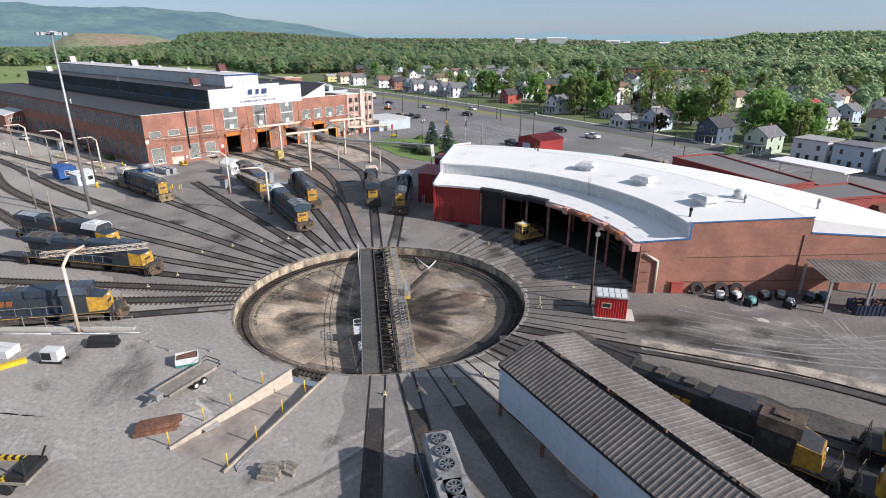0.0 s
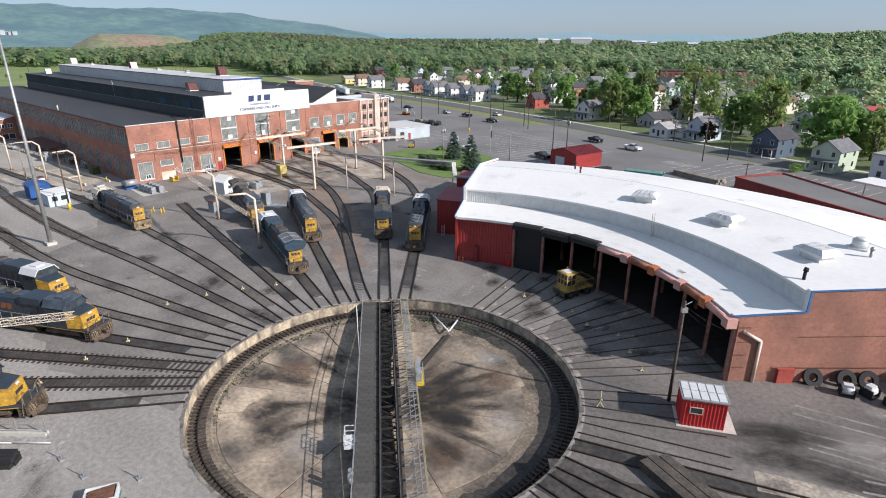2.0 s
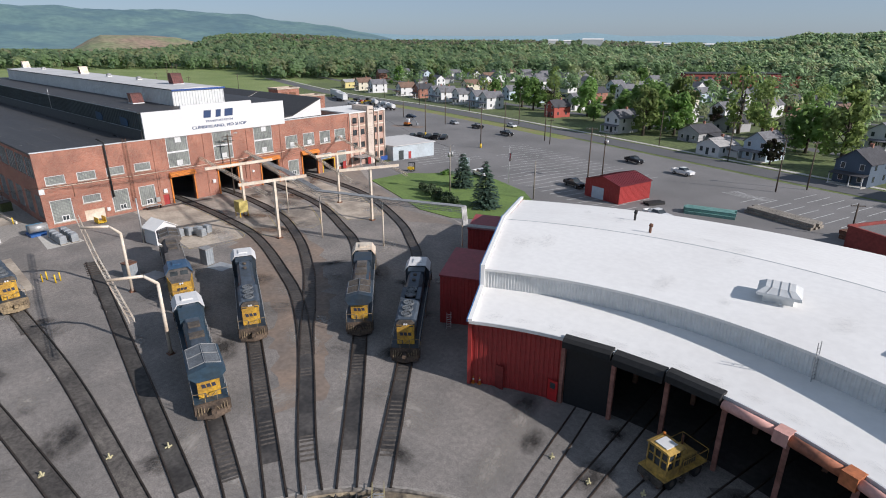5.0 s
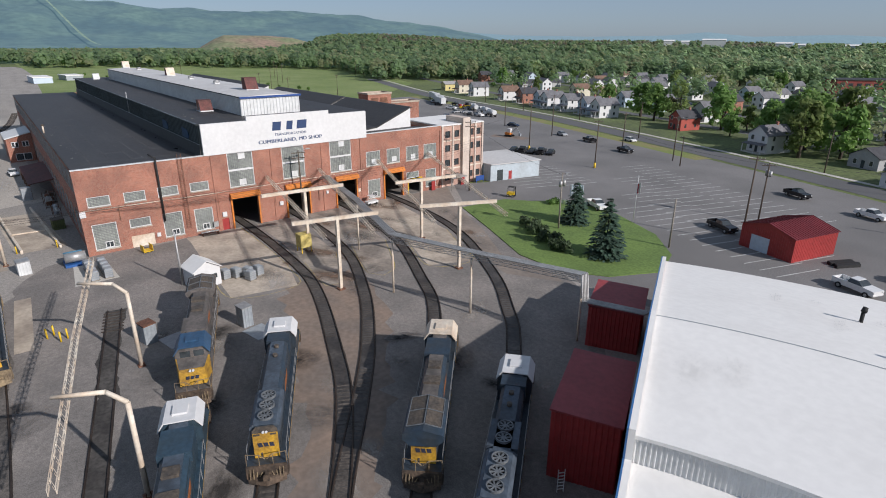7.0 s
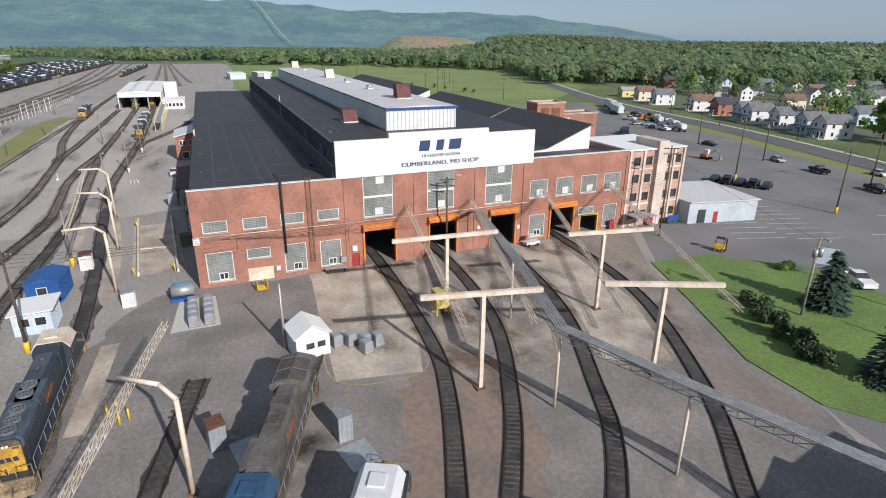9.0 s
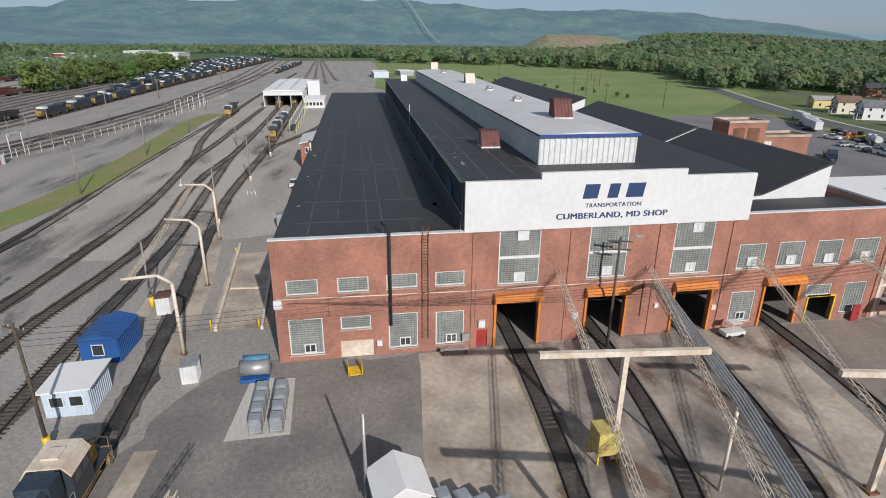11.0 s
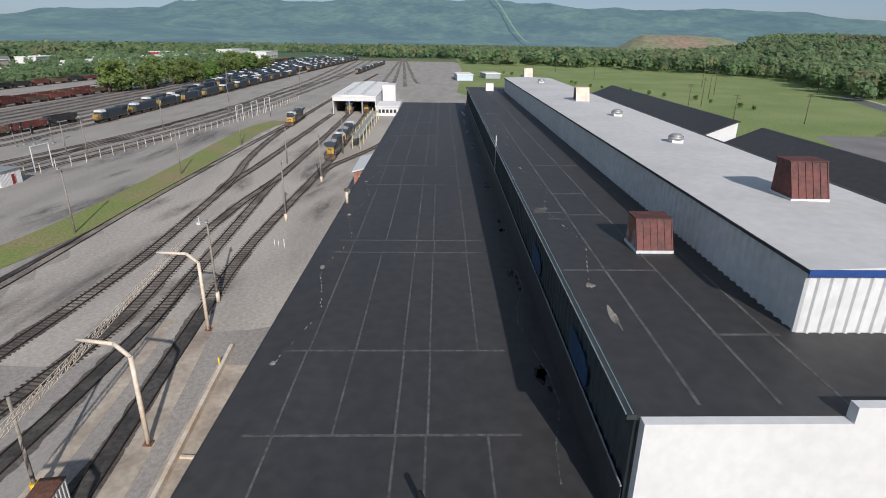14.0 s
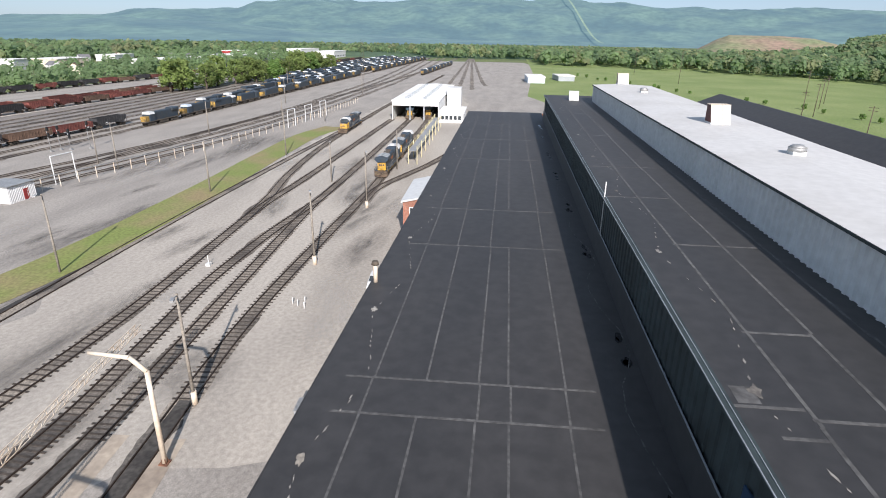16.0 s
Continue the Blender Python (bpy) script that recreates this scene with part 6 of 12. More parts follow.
        for s in (-1, 1):
            for a in (-9.36, -7.5, -5.72):
                beam(bm, (a, s * 0.05, z0 + 4.73), (a, s * 1.32, z0 + 4.41), 0.06)
            beam(bm, (-9.36, s * 1.32, z0 + 4.41), (-5.72, s * 1.32, z0 + 4.41), 0.06)
        beam(bm, (-9.36, 0, z0 + 4.75), (-5.72, 0, z0 + 4.75), 0.06)
        part("grille_frame", bm, {"loco_frame": "fan", "loco_soot": "loco_soot"}.get(grille, "steel"), rad, "pale edge of the grilles")
        for xx, w in ((-3.6, 0.7), (-1.2, 0.55)):
            bm = B()
            box(bm, xx, xx + 1.0, -w, w, z0 + hz + 0.03, z0 + hz + 0.28)
            part("exhaust_housing", bm, "loco_frame", L)
        bm = B()
        box(bm, 1.2, 4.2, -1.15, 1.15, z0 + 3.5, z0 + 4.35)
        part("blower_housing", bm, body, L)
    else:
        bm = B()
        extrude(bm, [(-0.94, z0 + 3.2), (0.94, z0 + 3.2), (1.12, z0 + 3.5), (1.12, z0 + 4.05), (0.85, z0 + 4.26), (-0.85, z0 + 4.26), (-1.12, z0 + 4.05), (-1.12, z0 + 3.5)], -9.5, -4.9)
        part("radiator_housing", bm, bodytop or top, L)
        xs = [-8.55, -7.2, -5.85] + ([-3.7, -2.3] if fans > 3 else [])
        for x in xs:
            fan(L, x, 0.6, z0 + 4.26)
        if fans > 3:
            bm = B()
            box(bm, -4.6, -1.5, -1.12, 1.12, z0 + 3.5, z0 + 4.25)
            part("brake_housing", bm, bodytop or top, L)
        for x in (0.4, 2.0):
            bm = B()
            tube(bm, (x, 0, z0 + hz + 0.03), (x, 0, z0 + hz + 0.3), 0.22, n=10)
            part("exhaust_stack", bm, "loco_frame", L)
        bm = B()
        box(bm, 3.2, 4.7, -1.05, 1.05, z0 + 2.6, z0 + 4.3)
        part("filter_housing", bm, body, L)
    # cab
    cx0, cx1 = (5.0, 7.7)
    bm = B()
    extrude(bm, [(-1.5, z0 + 1.42), (1.5, z0 + 1.42), (1.5, z0 + 3.75), (1.05, z0 + 4.35), (-1.05, z0 + 4.35), (-1.5, z0 + 3.75)], cx0, cx1)
    cab = part("cab", bm, body, L, "driver's cab")
    bm = B()
    extrude(bm, [(-1.62, z0 + 3.72), (-1.56, z0 + 3.66), (-1.06, z0 + 4.37), (1.06, z0 + 4.37), (1.56, z0 + 3.66), (1.62, z0 + 3.72), (1.12, z0 + 4.46), (-1.12, z0 + 4.46)], cx0 - 0.15, cx1 + 0.2)
    part("cab_roof", bm, cabroof or roof, cab, "pale cab roof")
    bm = B()
    box(bm, cx0 + 0.7, cx0 + 1.9, -0.55, 0.55, z0 + 4.46, z0 + 4.62)
    part("air_conditioner", bm, cabroof or roof, cab)
    for s in (-1, 1):
        for a in (5.35, 6.5):
            bm = B()
            box(bm, a, a + 0.85, min(s * 1.5, s * 1.52), max(s * 1.5, s * 1.52), z0 + 2.75, z0 + 3.5)
            part("cab_window", bm, "glass", cab)
        bm = B()
        box(bm, cx1, cx1 + 0.02, min(s * 0.15, s * 1.05), max(s * 0.15, s * 1.05), z0 + 3.35, z0 + 3.95)
        part("windshield", bm, "glass", cab)
    # short nose
    nw = 1.5 if ge else 0.95
    bm = B()
    if ge:
        v = [(cx1, -nw, z0 + 1.42), (9.6, -nw + 0.35, z0 + 1.42), (9.6, nw - 0.35, z0 + 1.42), (cx1, nw, z0 + 1.42), (cx1, -nw, z0 + 3.3), (9.4, -nw + 0.4, z0 + 2.95), (9.4, nw - 0.4, z0 + 2.95), (cx1, nw, z0 + 3.3)]
    else:
        v = [(cx1, -nw, z0 + 1.42), (9.7, -nw, z0 + 1.42), (9.7, nw, z0 + 1.42), (cx1, nw, z0 + 1.42), (cx1, -nw, z0 + 3.3), (9.5, -nw + 0.1, z0 + 3.15), (9.5, nw - 0.1, z0 + 3.15), (cx1, nw, z0 + 3.3)]
    v = [bm.verts.new(p) for p in v]
    for f in ((0, 1, 5, 4), (1, 2, 6, 5), (2, 3, 7, 6), (4, 5, 6, 7), (0, 3, 2, 1)):
        bm.faces.new([v[i] for i in f])
    nose = part("nose", bm, "loco_yellow", L, "yellow short nose")
    bm = B()
    w = nw - 0.42 if ge else nw - 0.12
    v = [bm.verts.new(p) for p in ((cx1 + 0.02, -w - 0.3, z0 + 3.31), (9.3, -w, z0 + 2.985 if ge else z0 + 3.18), (9.3, w, z0 + 2.985 if ge else z0 + 3.18), (cx1 + 0.02, w + 0.3, z0 + 3.31))]
    bm.faces.new(v)
    part("nose_top", bm, body, nose, "dark anti-glare panel")
    logo(nose, 9.57 if ge else 9.62, 0, z0 + 2.2, 1.5, 0.45, "x", "mark_navy")
    bm = B()
    for s in (-0.13, 0.13):
        tube(bm, (9.45, s, z0 + 2.9), (9.6, s, z0 + 2.9), 0.11, n=10)
    part("headlight", bm, "white", nose)
    for s in (-1, 1):
        logo(hood, -1.5, s * (hw + 0.04), z0 + 2.9, 2.6, 0.75, "y", side)
    return L


def on_track(deg, r, outward=True):
    """A pose on the radial track at that angle, centred r from the turntable; the cab end points outward."""
    return pose(*polar(r, deg), 0, 0, 0, deg if outward else deg + 180)


ge_a = loco("ge", "dark blue diesel locomotive with yellow ends and pale cab roof", grille="fan", top="loco_top", bodytop="loco_top", body=mat("loco_clean_blue", (0.026, 0.054, 0.082), 0.5, var=0.2, big=0.5, small=3, col2=(0.03, 0.05, 0.065)))
ge_a.matrix_basis = on_track(BRIDGE + 3 * FAN, 41.9)
emd_a = loco("emd", "grimy dark blue diesel locomotive with three roof fans", fans=3)
emd_a.matrix_basis = on_track(BRIDGE + 2 * FAN, 54.6)
ge_b = loco("ge", "soot-darkened diesel locomotive with grey radiator wings", grille="loco_frame", roof="cream", top="loco_brown", bodytop="loco_brown")
ge_b.matrix_basis = on_track(BRIDGE, 53.3)
emd_b = loco("emd", "dark blue diesel locomotive with five roof fans", fans=5)
emd_b.matrix_basis = on_track(BRIDGE - FAN, 47.4)
emd_c = loco("emd", "dark blue diesel locomotive with five roof fans and tan underside", fans=5, grime="tan_grime", roof="cream")
emd_c.matrix_basis = pose(-125.4, 54.6, 0, 0, 0, 179.0)
ge_c = loco("ge", "dirty brown-grey locomotive with a blue cab and open yellow nose", roof="blue", top="loco_brown", body="loco_brown", bodytop="loco_brown", grille="loco_frame", cabroof=mat("cab_blue", (0.035, 0.09, 0.17), 0.5, var=0.15))
ge_c.matrix_basis = on_track(BRIDGE + 3 * FAN, 66.2, False)
ge_d = loco("ge", "dark blue diesel locomotive with a white cab roof", roof="white")
ge_d.matrix_basis = on_track(BRIDGE + 8 * FAN, 56.2, False)
ge_f = loco("ge", "dark blue diesel locomotive with a soot-grey cab roof", roof="loco_top", grille="loco_frame")
ge_f.matrix_basis = on_track(BRIDGE + 9 * FAN, 44.7, False)
copy_thing(ge_f, on_track(BRIDGE + 12 * FAN, 42.4, False))
emd_d = loco("emd", "grey-topped diesel locomotive with five fans in dark dirt", fans=5, roof="cream", bodytop=mat("dusty_grey_steel", (0.27, 0.265, 0.26), 0.7, var=0.2, big=0.5, small=3, col2=(0.15, 0.148, 0.145)))
emd_d.matrix_basis = on_track(BRIDGE + 180 + FAN * NEARBY[1], 43.4)
M["loco_soot"] = mat("soot_black_steel", (0.024, 0.022, 0.021), 0.75, var=0.3, big=0.8, small=4, col2=(0.045, 0.038, 0.032))
ge_e = loco("ge", "nearly black diesel locomotive with faded yellow marks beside the shed", roof="brown_grime", grime="loco_soot", body=mat("loco_sooty_blue", (0.018, 0.024, 0.034), 0.6, var=0.3, big=0.7, small=3, col2=(0.035, 0.032, 0.03)), bodytop="loco_soot", side="loco_yellow", grille="loco_soot")
ge_e.matrix_basis = pose(-7.85, 45.75, 0, 0, 0, -2.7)
copy_thing(ge_e, pose(14.8, 51.6, 0, 0, 0, 181.5))["label"] = "sooty dark blue diesel locomotive on the next track"
copy_thing(ge_e, pose(14.6, 44.7, 0, 0, 0, 177.3))["label"] = "dark blue diesel locomotive coupled behind the shed"
copy_thing(ge_d, pose(-293.0, 52.4, 0, 0, 0, 180.0))["label"] = "dark blue diesel locomotive waiting outside the service shed"
copy_thing(ge_d, pose(-315.5, 52.5, 0, 0, 0, 180.0))["label"] = "dark diesel locomotive coupled behind another near the shed"
copy_thing(ge_d, pose(-351.0, 28.2, 0, 0, 0, 0.0))["label"] = "dark blue diesel locomotive beside the service shed"
copy_thing(ge_a, pose(-388.0, 44.8, 0, 0, 0, 180.0))["label"] = "yellow-ended diesel locomotive inside the open shed"
copy_thing(ge_d, pose(-391.0, 51.6, 0, 0, 0, 180.0))["label"] = "yellow-nosed diesel locomotive inside the open shed"

# ---- landscape ----
EYE0 = Vector((-90.0, 60.0))               # the middle of the place, from which bearings run (degrees left of +y)


def bearing(az, r):
    return (EYE0.x - r * math.sin(radians(az)), EYE0.y + r * math.cos(radians(az)))


def ridge(name, prof, r0, r1, back, material, label, seed, rough=0.12, n=260, m=10):
    """A range of hills: a skyline of (bearing, degrees above the eye) at distance r1 that falls to the plain at r0."""
    az = np.linspace(prof[0][0], prof[-1][0], n)
    top = np.interp(az, [p[0] for p in prof], [p[1] for p in prof])
    bm = B()
    rows = []
    for i in range(n):
        H = max(2.0, 32 + r1 * math.tan(radians(top[i])))
        col = []
        for j in range(m + 2):
            f = min(1.0, j / m)
            r = r0 + (r1 - r0) * f if j <= m else r1 + back
            x, y = bearing(az[i], r)
            s = f * f * (3 - 2 * f)
            k = noise.fractal(Vector((x * 0.004 + seed, y * 0.004, 0.3)), 1.0, 2.0, 5)
            h = H * s * (1 + rough * k * (1.6 - f)) if j <= m else H * 0.5
            col.append(bm.verts.new((x, y, h - 0.5)))
        rows.append(col)
    for a, b in zip(rows, rows[1:]):
        for j in range(m + 1):
            f = bm.faces.new((a[j], a[j + 1], b[j + 1], b[j]))
            f.smooth = True
    return thing(name, bm, material, label, "hills", kind="structure")


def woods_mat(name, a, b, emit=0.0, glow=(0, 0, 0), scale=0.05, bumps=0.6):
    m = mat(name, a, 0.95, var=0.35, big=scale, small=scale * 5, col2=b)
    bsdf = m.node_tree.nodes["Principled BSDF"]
    # The glow is distance haze, painted as even emission.
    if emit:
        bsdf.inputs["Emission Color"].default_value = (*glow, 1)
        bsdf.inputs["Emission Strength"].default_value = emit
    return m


# Hill materials carry painted haze: each gives off a faint blue-green.
HILL_FAR = woods_mat("hazed_far_ridge", (0.06, 0.092, 0.058), (0.018, 0.034, 0.03), 1.0, (0.074, 0.137, 0.178), 0.006)
HILL_BLUE = woods_mat("hazed_blue_hills", (0.05, 0.09, 0.09), (0.045, 0.08, 0.08), 1.0, (0.17, 0.25, 0.31), 0.01)
HILL_MID = woods_mat("hazed_near_ridge", (0.06, 0.10, 0.03), (0.04, 0.07, 0.025), 1.0, (0.012, 0.025, 0.022), 0.02)
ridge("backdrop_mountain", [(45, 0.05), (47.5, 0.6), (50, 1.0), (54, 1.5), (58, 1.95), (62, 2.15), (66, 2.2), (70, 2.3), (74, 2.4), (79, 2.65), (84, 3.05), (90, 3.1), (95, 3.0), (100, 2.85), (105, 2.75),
      (109, 2.7), (111.5, 2.55), (113, 1.9), (117, 1.75), (121, 1.55), (124, 1.15), (128, 0.95), (134, 0.75), (150, 0.7)], 2300, 3600, 500, HILL_FAR, "long wooded mountain ridge with haze painted as glow", 3.1, 0.16, 300, 14)
ridge("backdrop_hills", [(-40, 0.5), (-10, 0.5), (8, 0.35), (14, 0.36), (17, 0.48), (20, 0.4), (23, 0.36), (26.6, 0.7), (30, 0.44), (36, 0.34), (44, 0.4), (49.5, 0.8), (55, 0.9), (60, 0.9)], 3400, 4200, 150, HILL_BLUE, "hills on the horizon, painted pale blue for haze", 9.7, 0.08)
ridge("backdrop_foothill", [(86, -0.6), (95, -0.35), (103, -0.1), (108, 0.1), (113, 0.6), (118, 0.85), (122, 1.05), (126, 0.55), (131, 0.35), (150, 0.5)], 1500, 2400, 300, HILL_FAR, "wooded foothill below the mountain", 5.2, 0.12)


def near_h(az, r):
    """The height of the near wooded rise at that bearing and distance."""
    top = np.interp(az, [p[0] for p in NEAR], [p[1] for p in NEAR])
    H = max(0.0, 32 + 1500 * math.tan(radians(top)) - 13)
    f = min(1.0, max(0.0, (r - 650) / 850))
    return H * f * f * (3 - 2 * f)


NEAR = [(-40, 0.9), (-10, 0.9), (2, 0.85), (5, 0.66), (7.5, 0.75), (10, 0.22), (12.5, -0.02), (18, -0.05), (25, 0.1), (31, 0.15), (37, 0.12), (44, 0.12), (48, 0.15), (50.5, 0.45), (56, 0.62), (60, 0.58), (62.3, 0.2), (64, -0.2), (66, -0.5), (72, -0.75), (90, -0.95), (110, -1.0), (150, -1.0)]
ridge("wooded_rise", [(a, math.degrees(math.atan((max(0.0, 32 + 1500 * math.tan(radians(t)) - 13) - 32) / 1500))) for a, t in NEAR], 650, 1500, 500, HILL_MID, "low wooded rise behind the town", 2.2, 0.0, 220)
ridge("grassy_mound", [(61, -1.0), (62.3, -0.35), (64.2, 0.12), (66.5, 0.28), (69, 0.3), (70.2, 0.3), (71.1, -0.05), (71.9, -0.5), (72.8, -1.0)], 1150, 1480, 260, mat("mound_grass", (0.19, 0.22, 0.11), 0.95, var=0.25, big=0.009, small=0.1, col2=(0.29, 0.2, 0.15), patch=0.48), "bare grassy mound with a brown flank", 7.7, 0.04, 60)
# a cleared power-line strip up the mountain
bm = B()
prev = None
for k in range(15):
    f = k / 14
    r = 2300 + 1300 * f
    az = 80.2 + 4.3 * f + 0.25 * math.sin(3 * f)
    top = np.interp(az, (74, 79, 84, 90), (2.4, 2.65, 3.05, 3.1))
    h = (32 + 3600 * math.tan(radians(top))) * f * f * (3 - 2 * f) * 1.03 + 12
    w = 0.11 * (1 - 0.5 * f)
    cur = [bm.verts.new((*bearing(az - w, r - 30), h)), bm.verts.new((*bearing(az + w, r - 30), h))]
    if prev:
        bm.faces.new((prev[0], prev[1], cur[1], cur[0]))
    prev = cur
# The strip glows as well, to match the mountain's painted haze.
thing("backdrop_clearing", bm, woods_mat("hazed_clearing", (0.12, 0.155, 0.085), (0.09, 0.125, 0.07), 1.0, (0.10, 0.16, 0.17), 0.01), "cleared strip up the wooded mountain, paled for haze", "clearing", kind="structure")

# meadow beyond the workshop
sheet("meadow", [(-330, 150), (-305, 210), (-420, 330), (-700, 420), (-1100, 330), (-1100, 120), (-700, 110), (-480, 95), (-420, 110)], 0.006, "meadow", None, "wide green meadow behind the workshop", category="grass")


# ---- trees ----
def leaf_cloud(rng, centres, per, spread, size):
    """Leaf sprays scattered round clump centres; returns vertices and quads."""
    V, F = [], []
    for c, r in centres:
        for _ in range(per):
            d = Vector((rng.gauss(0, 1), rng.gauss(0, 1), rng.gauss(0, 0.8)))
            d = d.normalized() * r * rng.uniform(0.55, 1.05)
            p = Vector(c) + d
            n = (d.normalized() + Vector((rng.gauss(0, 0.5), rng.gauss(0, 0.5), rng.gauss(0, 0.5) + 0.3))).normalized()
            t = n.orthogonal().normalized()
            t.rotate(Matrix.Rotation(rng.uniform(0, 6.28), 3, n))
            b = n.cross(t)
            s = size * rng.uniform(0.6, 1.3)
            i = len(V)
            V += [p - t * s - b * s * 0.45, p + t * s * 0.2 - b * s * 0.6, p + t * s + b * s * 0.1, p - t * s * 0.1 + b * s * 0.65]
            F.append((i, i + 1, i + 2, i + 3))
    return V, F


def mesh_py(name, V, F, material):
    me = bpy.data.meshes.new(name)
    me.from_pydata([tuple(v) for v in V], [], F)
    me.materials.append(M[material] if isinstance(material, str) else material)
    return me


def broadleaf(seed, label, h=12.0, w=9.0, leaf="leaf", per=34, n=34, size=0.55):
    """A tree: tapered trunk, limbs and a crown of leaf clumps."""
    rng = random.Random(seed)
    t = holder("tree", label, "tree", "trees of the town")
    bm = B()
    tube(bm, (0, 0, -0.2), (0.1, 0, h * 0.3), 0.035 * h, 0.026 * h, 8)
    tube(bm, (0.1, 0, h * 0.3), (0.0, 0.15, h * 0.62), 0.026 * h, 0.012 * h, 8)
    cs = []
    for k in range(n):
        a, u = rng.uniform(0, 6.28), rng.random()
        z = h * (0.19 + 0.75 * u)
        lim = w / 2 * math.sqrt(max(0.05, 1 - ((u - 0.38) / 0.68) ** 2))
        r = lim * rng.uniform(0.35, 0.92)
        cs.append(((r * math.cos(a), r * math.sin(a), z), w * rng.uniform(0.10, 0.19)))
    for c, r in cs[:12]:
        tube(bm, (0.05, 0, h * rng.uniform(0.25, 0.5)), c, 0.009 * h, 0.003 * h, 5)
    part("trunk", bm, "bark", t)
    V, F = leaf_cloud(rng, cs, per, 1, size)
    ob = new("crown", mesh_py("crown", V, F, leaf))
    ob.parent = t
    return t


def spruce(seed, label, h=9.0):
    rng = random.Random(seed)
    t = holder("spruce", label, "tree")
    bm = B()
    tube(bm, (0, 0, -0.1), (0, 0, h * 0.95), 0.16, 0.03, 8)
    part("trunk", bm, "bark", t)
    V, F = [], []
    for k in range(26):
        z = 0.3 + (h - 0.5) * k / 26
        r = (1 - k / 26.5) ** 0.85 * h * 0.26 + 0.15
        m = max(6, int(r * 11))
        for j in range(m):
            a = rng.uniform(0, 6.28)
            rr = r * rng.uniform(0.75, 1.1)
            for f in (0.35, 0.6, 0.8, 1.0):
                p = Vector((math.cos(a) * rr * f, math.sin(a) * rr * f, z + 0.3 - 0.35 * f * r * 0.5 + rng.uniform(-0.1, 0.1)))
                d = Vector((math.cos(a), math.sin(a), -0.25))
                s = Vector((-math.sin(a), math.cos(a), rng.uniform(-0.3, 0.3)))
                q = 0.22 + 0.12 * rng.random()
                i = len(V)
                V += [p - d * q, p - s * q * 0.8, p + d * q * 1.1, p + s * q * 0.8 + Vector((0, 0, 0.08))]
                F.append((i, i + 1, i + 2, i + 3))
    ob = new("needles", mesh_py("needles", V, F, "fir"))
    ob.parent = t
    return t


def shrub(seed, r, h, label, leaf="leaf_dark"):
    rng = random.Random(seed)
    cs = [((rng.uniform(-r, r) * 0.6, rng.uniform(-r, r) * 0.6, h * rng.uniform(0.25, 0.7)), r * 0.45) for _ in range(12)]
    V, F = leaf_cloud(rng, cs, 45, 1, 0.2)
    return tagged(new("shrub", mesh_py("shrub", V, F, leaf)), label, "shrub", "shrubs on the lawn")


def blank_at(ob, x, y, s=1.0, rz=0.0, sz=None):
    ob.matrix_basis = Matrix.LocRotScale((x, y, 0), Euler((0, 0, radians(rz))), (s, s, sz or s))
    return ob



# ---- turntable bridge ----
tt = holder("turntable_bridge", "long steel turntable bridge with plank walkways and railings", "turntable", at=pose(CX, CY, 0, 0, 0, BRIDGE))
HL = 18.35
for s in (-1, 1):
    bm = B()
    y = s * 0.95
    extrude(bm, [(-HL, -0.75), (-HL + 2.4, -0.8), (-HL + 4.5, -1.45), (-3, -2.05), (3, -2.05), (HL - 4.5, -1.45), (HL - 2.4, -0.8), (HL, -0.75), (HL, -0.28), (-HL, -0.28)], y - 0.06, y + 0.06, "y")
    for k in range(31):
        x = -HL + 0.4 + k * (2 * HL - 0.8) / 30
        box(bm, x - 0.04, x + 0.04, y - 0.2, y + 0.2, -0.85, -0.28)
    box(bm, -HL, HL, y - 0.25, y + 0.25, -0.3, -0.24)
    part("girder", bm, "loco_frame", tt, "black plate girder")
M["creosote"] = mat("creosoted_timber", (0.03, 0.027, 0.024), 0.9, var=0.3, big=0.8, small=4)
bm = B()
box(bm, 0, 0.13, -1.2, 1.2, -0.24, -0.1)
me = mesh("cross_beam", bm, "creosote")
bm = B()
beam(bm, (0.06, -0.9, -0.34), (1.58, 0.9, -0.34), 0.09, 0.06)
me2 = mesh("brace", bm, "creosote")
for k in range(24):
    for nm, data in (("cross_beam", me), ("brace", me2)):
        if nm == "brace" and k == 23:
            continue
        ob = new(nm, data)
        ob.parent = tt
        ob.location = (-HL + 0.02 + 1.585 * k, 0, 0)
bm = B()
for y in (-GAUGE, GAUGE):
    box(bm, -HL, HL, y - 0.14, y + 0.14, -0.236, -0.065)
part("rail_bearer", bm, "creosote", tt, "dark timber bearers under the rails")
for s in (-GAUGE, GAUGE):
    bm = B()
    box(bm, -HL, HL, s - 0.04, s + 0.04, -0.062, 0.1)
    part("rail", bm, mat("worn_rail", (0.22, 0.2, 0.18), 0.35, 0.7, var=0.2), tt)
# Added plate: keeps sun in the deck gap from striping the bridge's shadow.
bm = B()
box(bm, -HL, HL, 0.98, 1.29, -0.2, -0.12)
part("deck_plate", bm, "loco_frame", tt, "plate added to close the light gap beside the rail")
# plank walkway on one side
M["plank"] = mat("dark_planks", (0.085, 0.08, 0.072), 0.9, var=0.22, big=0.5, small=3, rand=0.18)
me = None
for j in range(31):
    if me is None:
        bm = B()
        box(bm, 0, 1.15, 1.3, 2.85, -0.1, 0.0)
        me = mesh("plank", bm, "plank")
    ob = new("plank", me)
    ob.parent = tt
    ob.location = (-HL + j * 1.18, 0, 0)
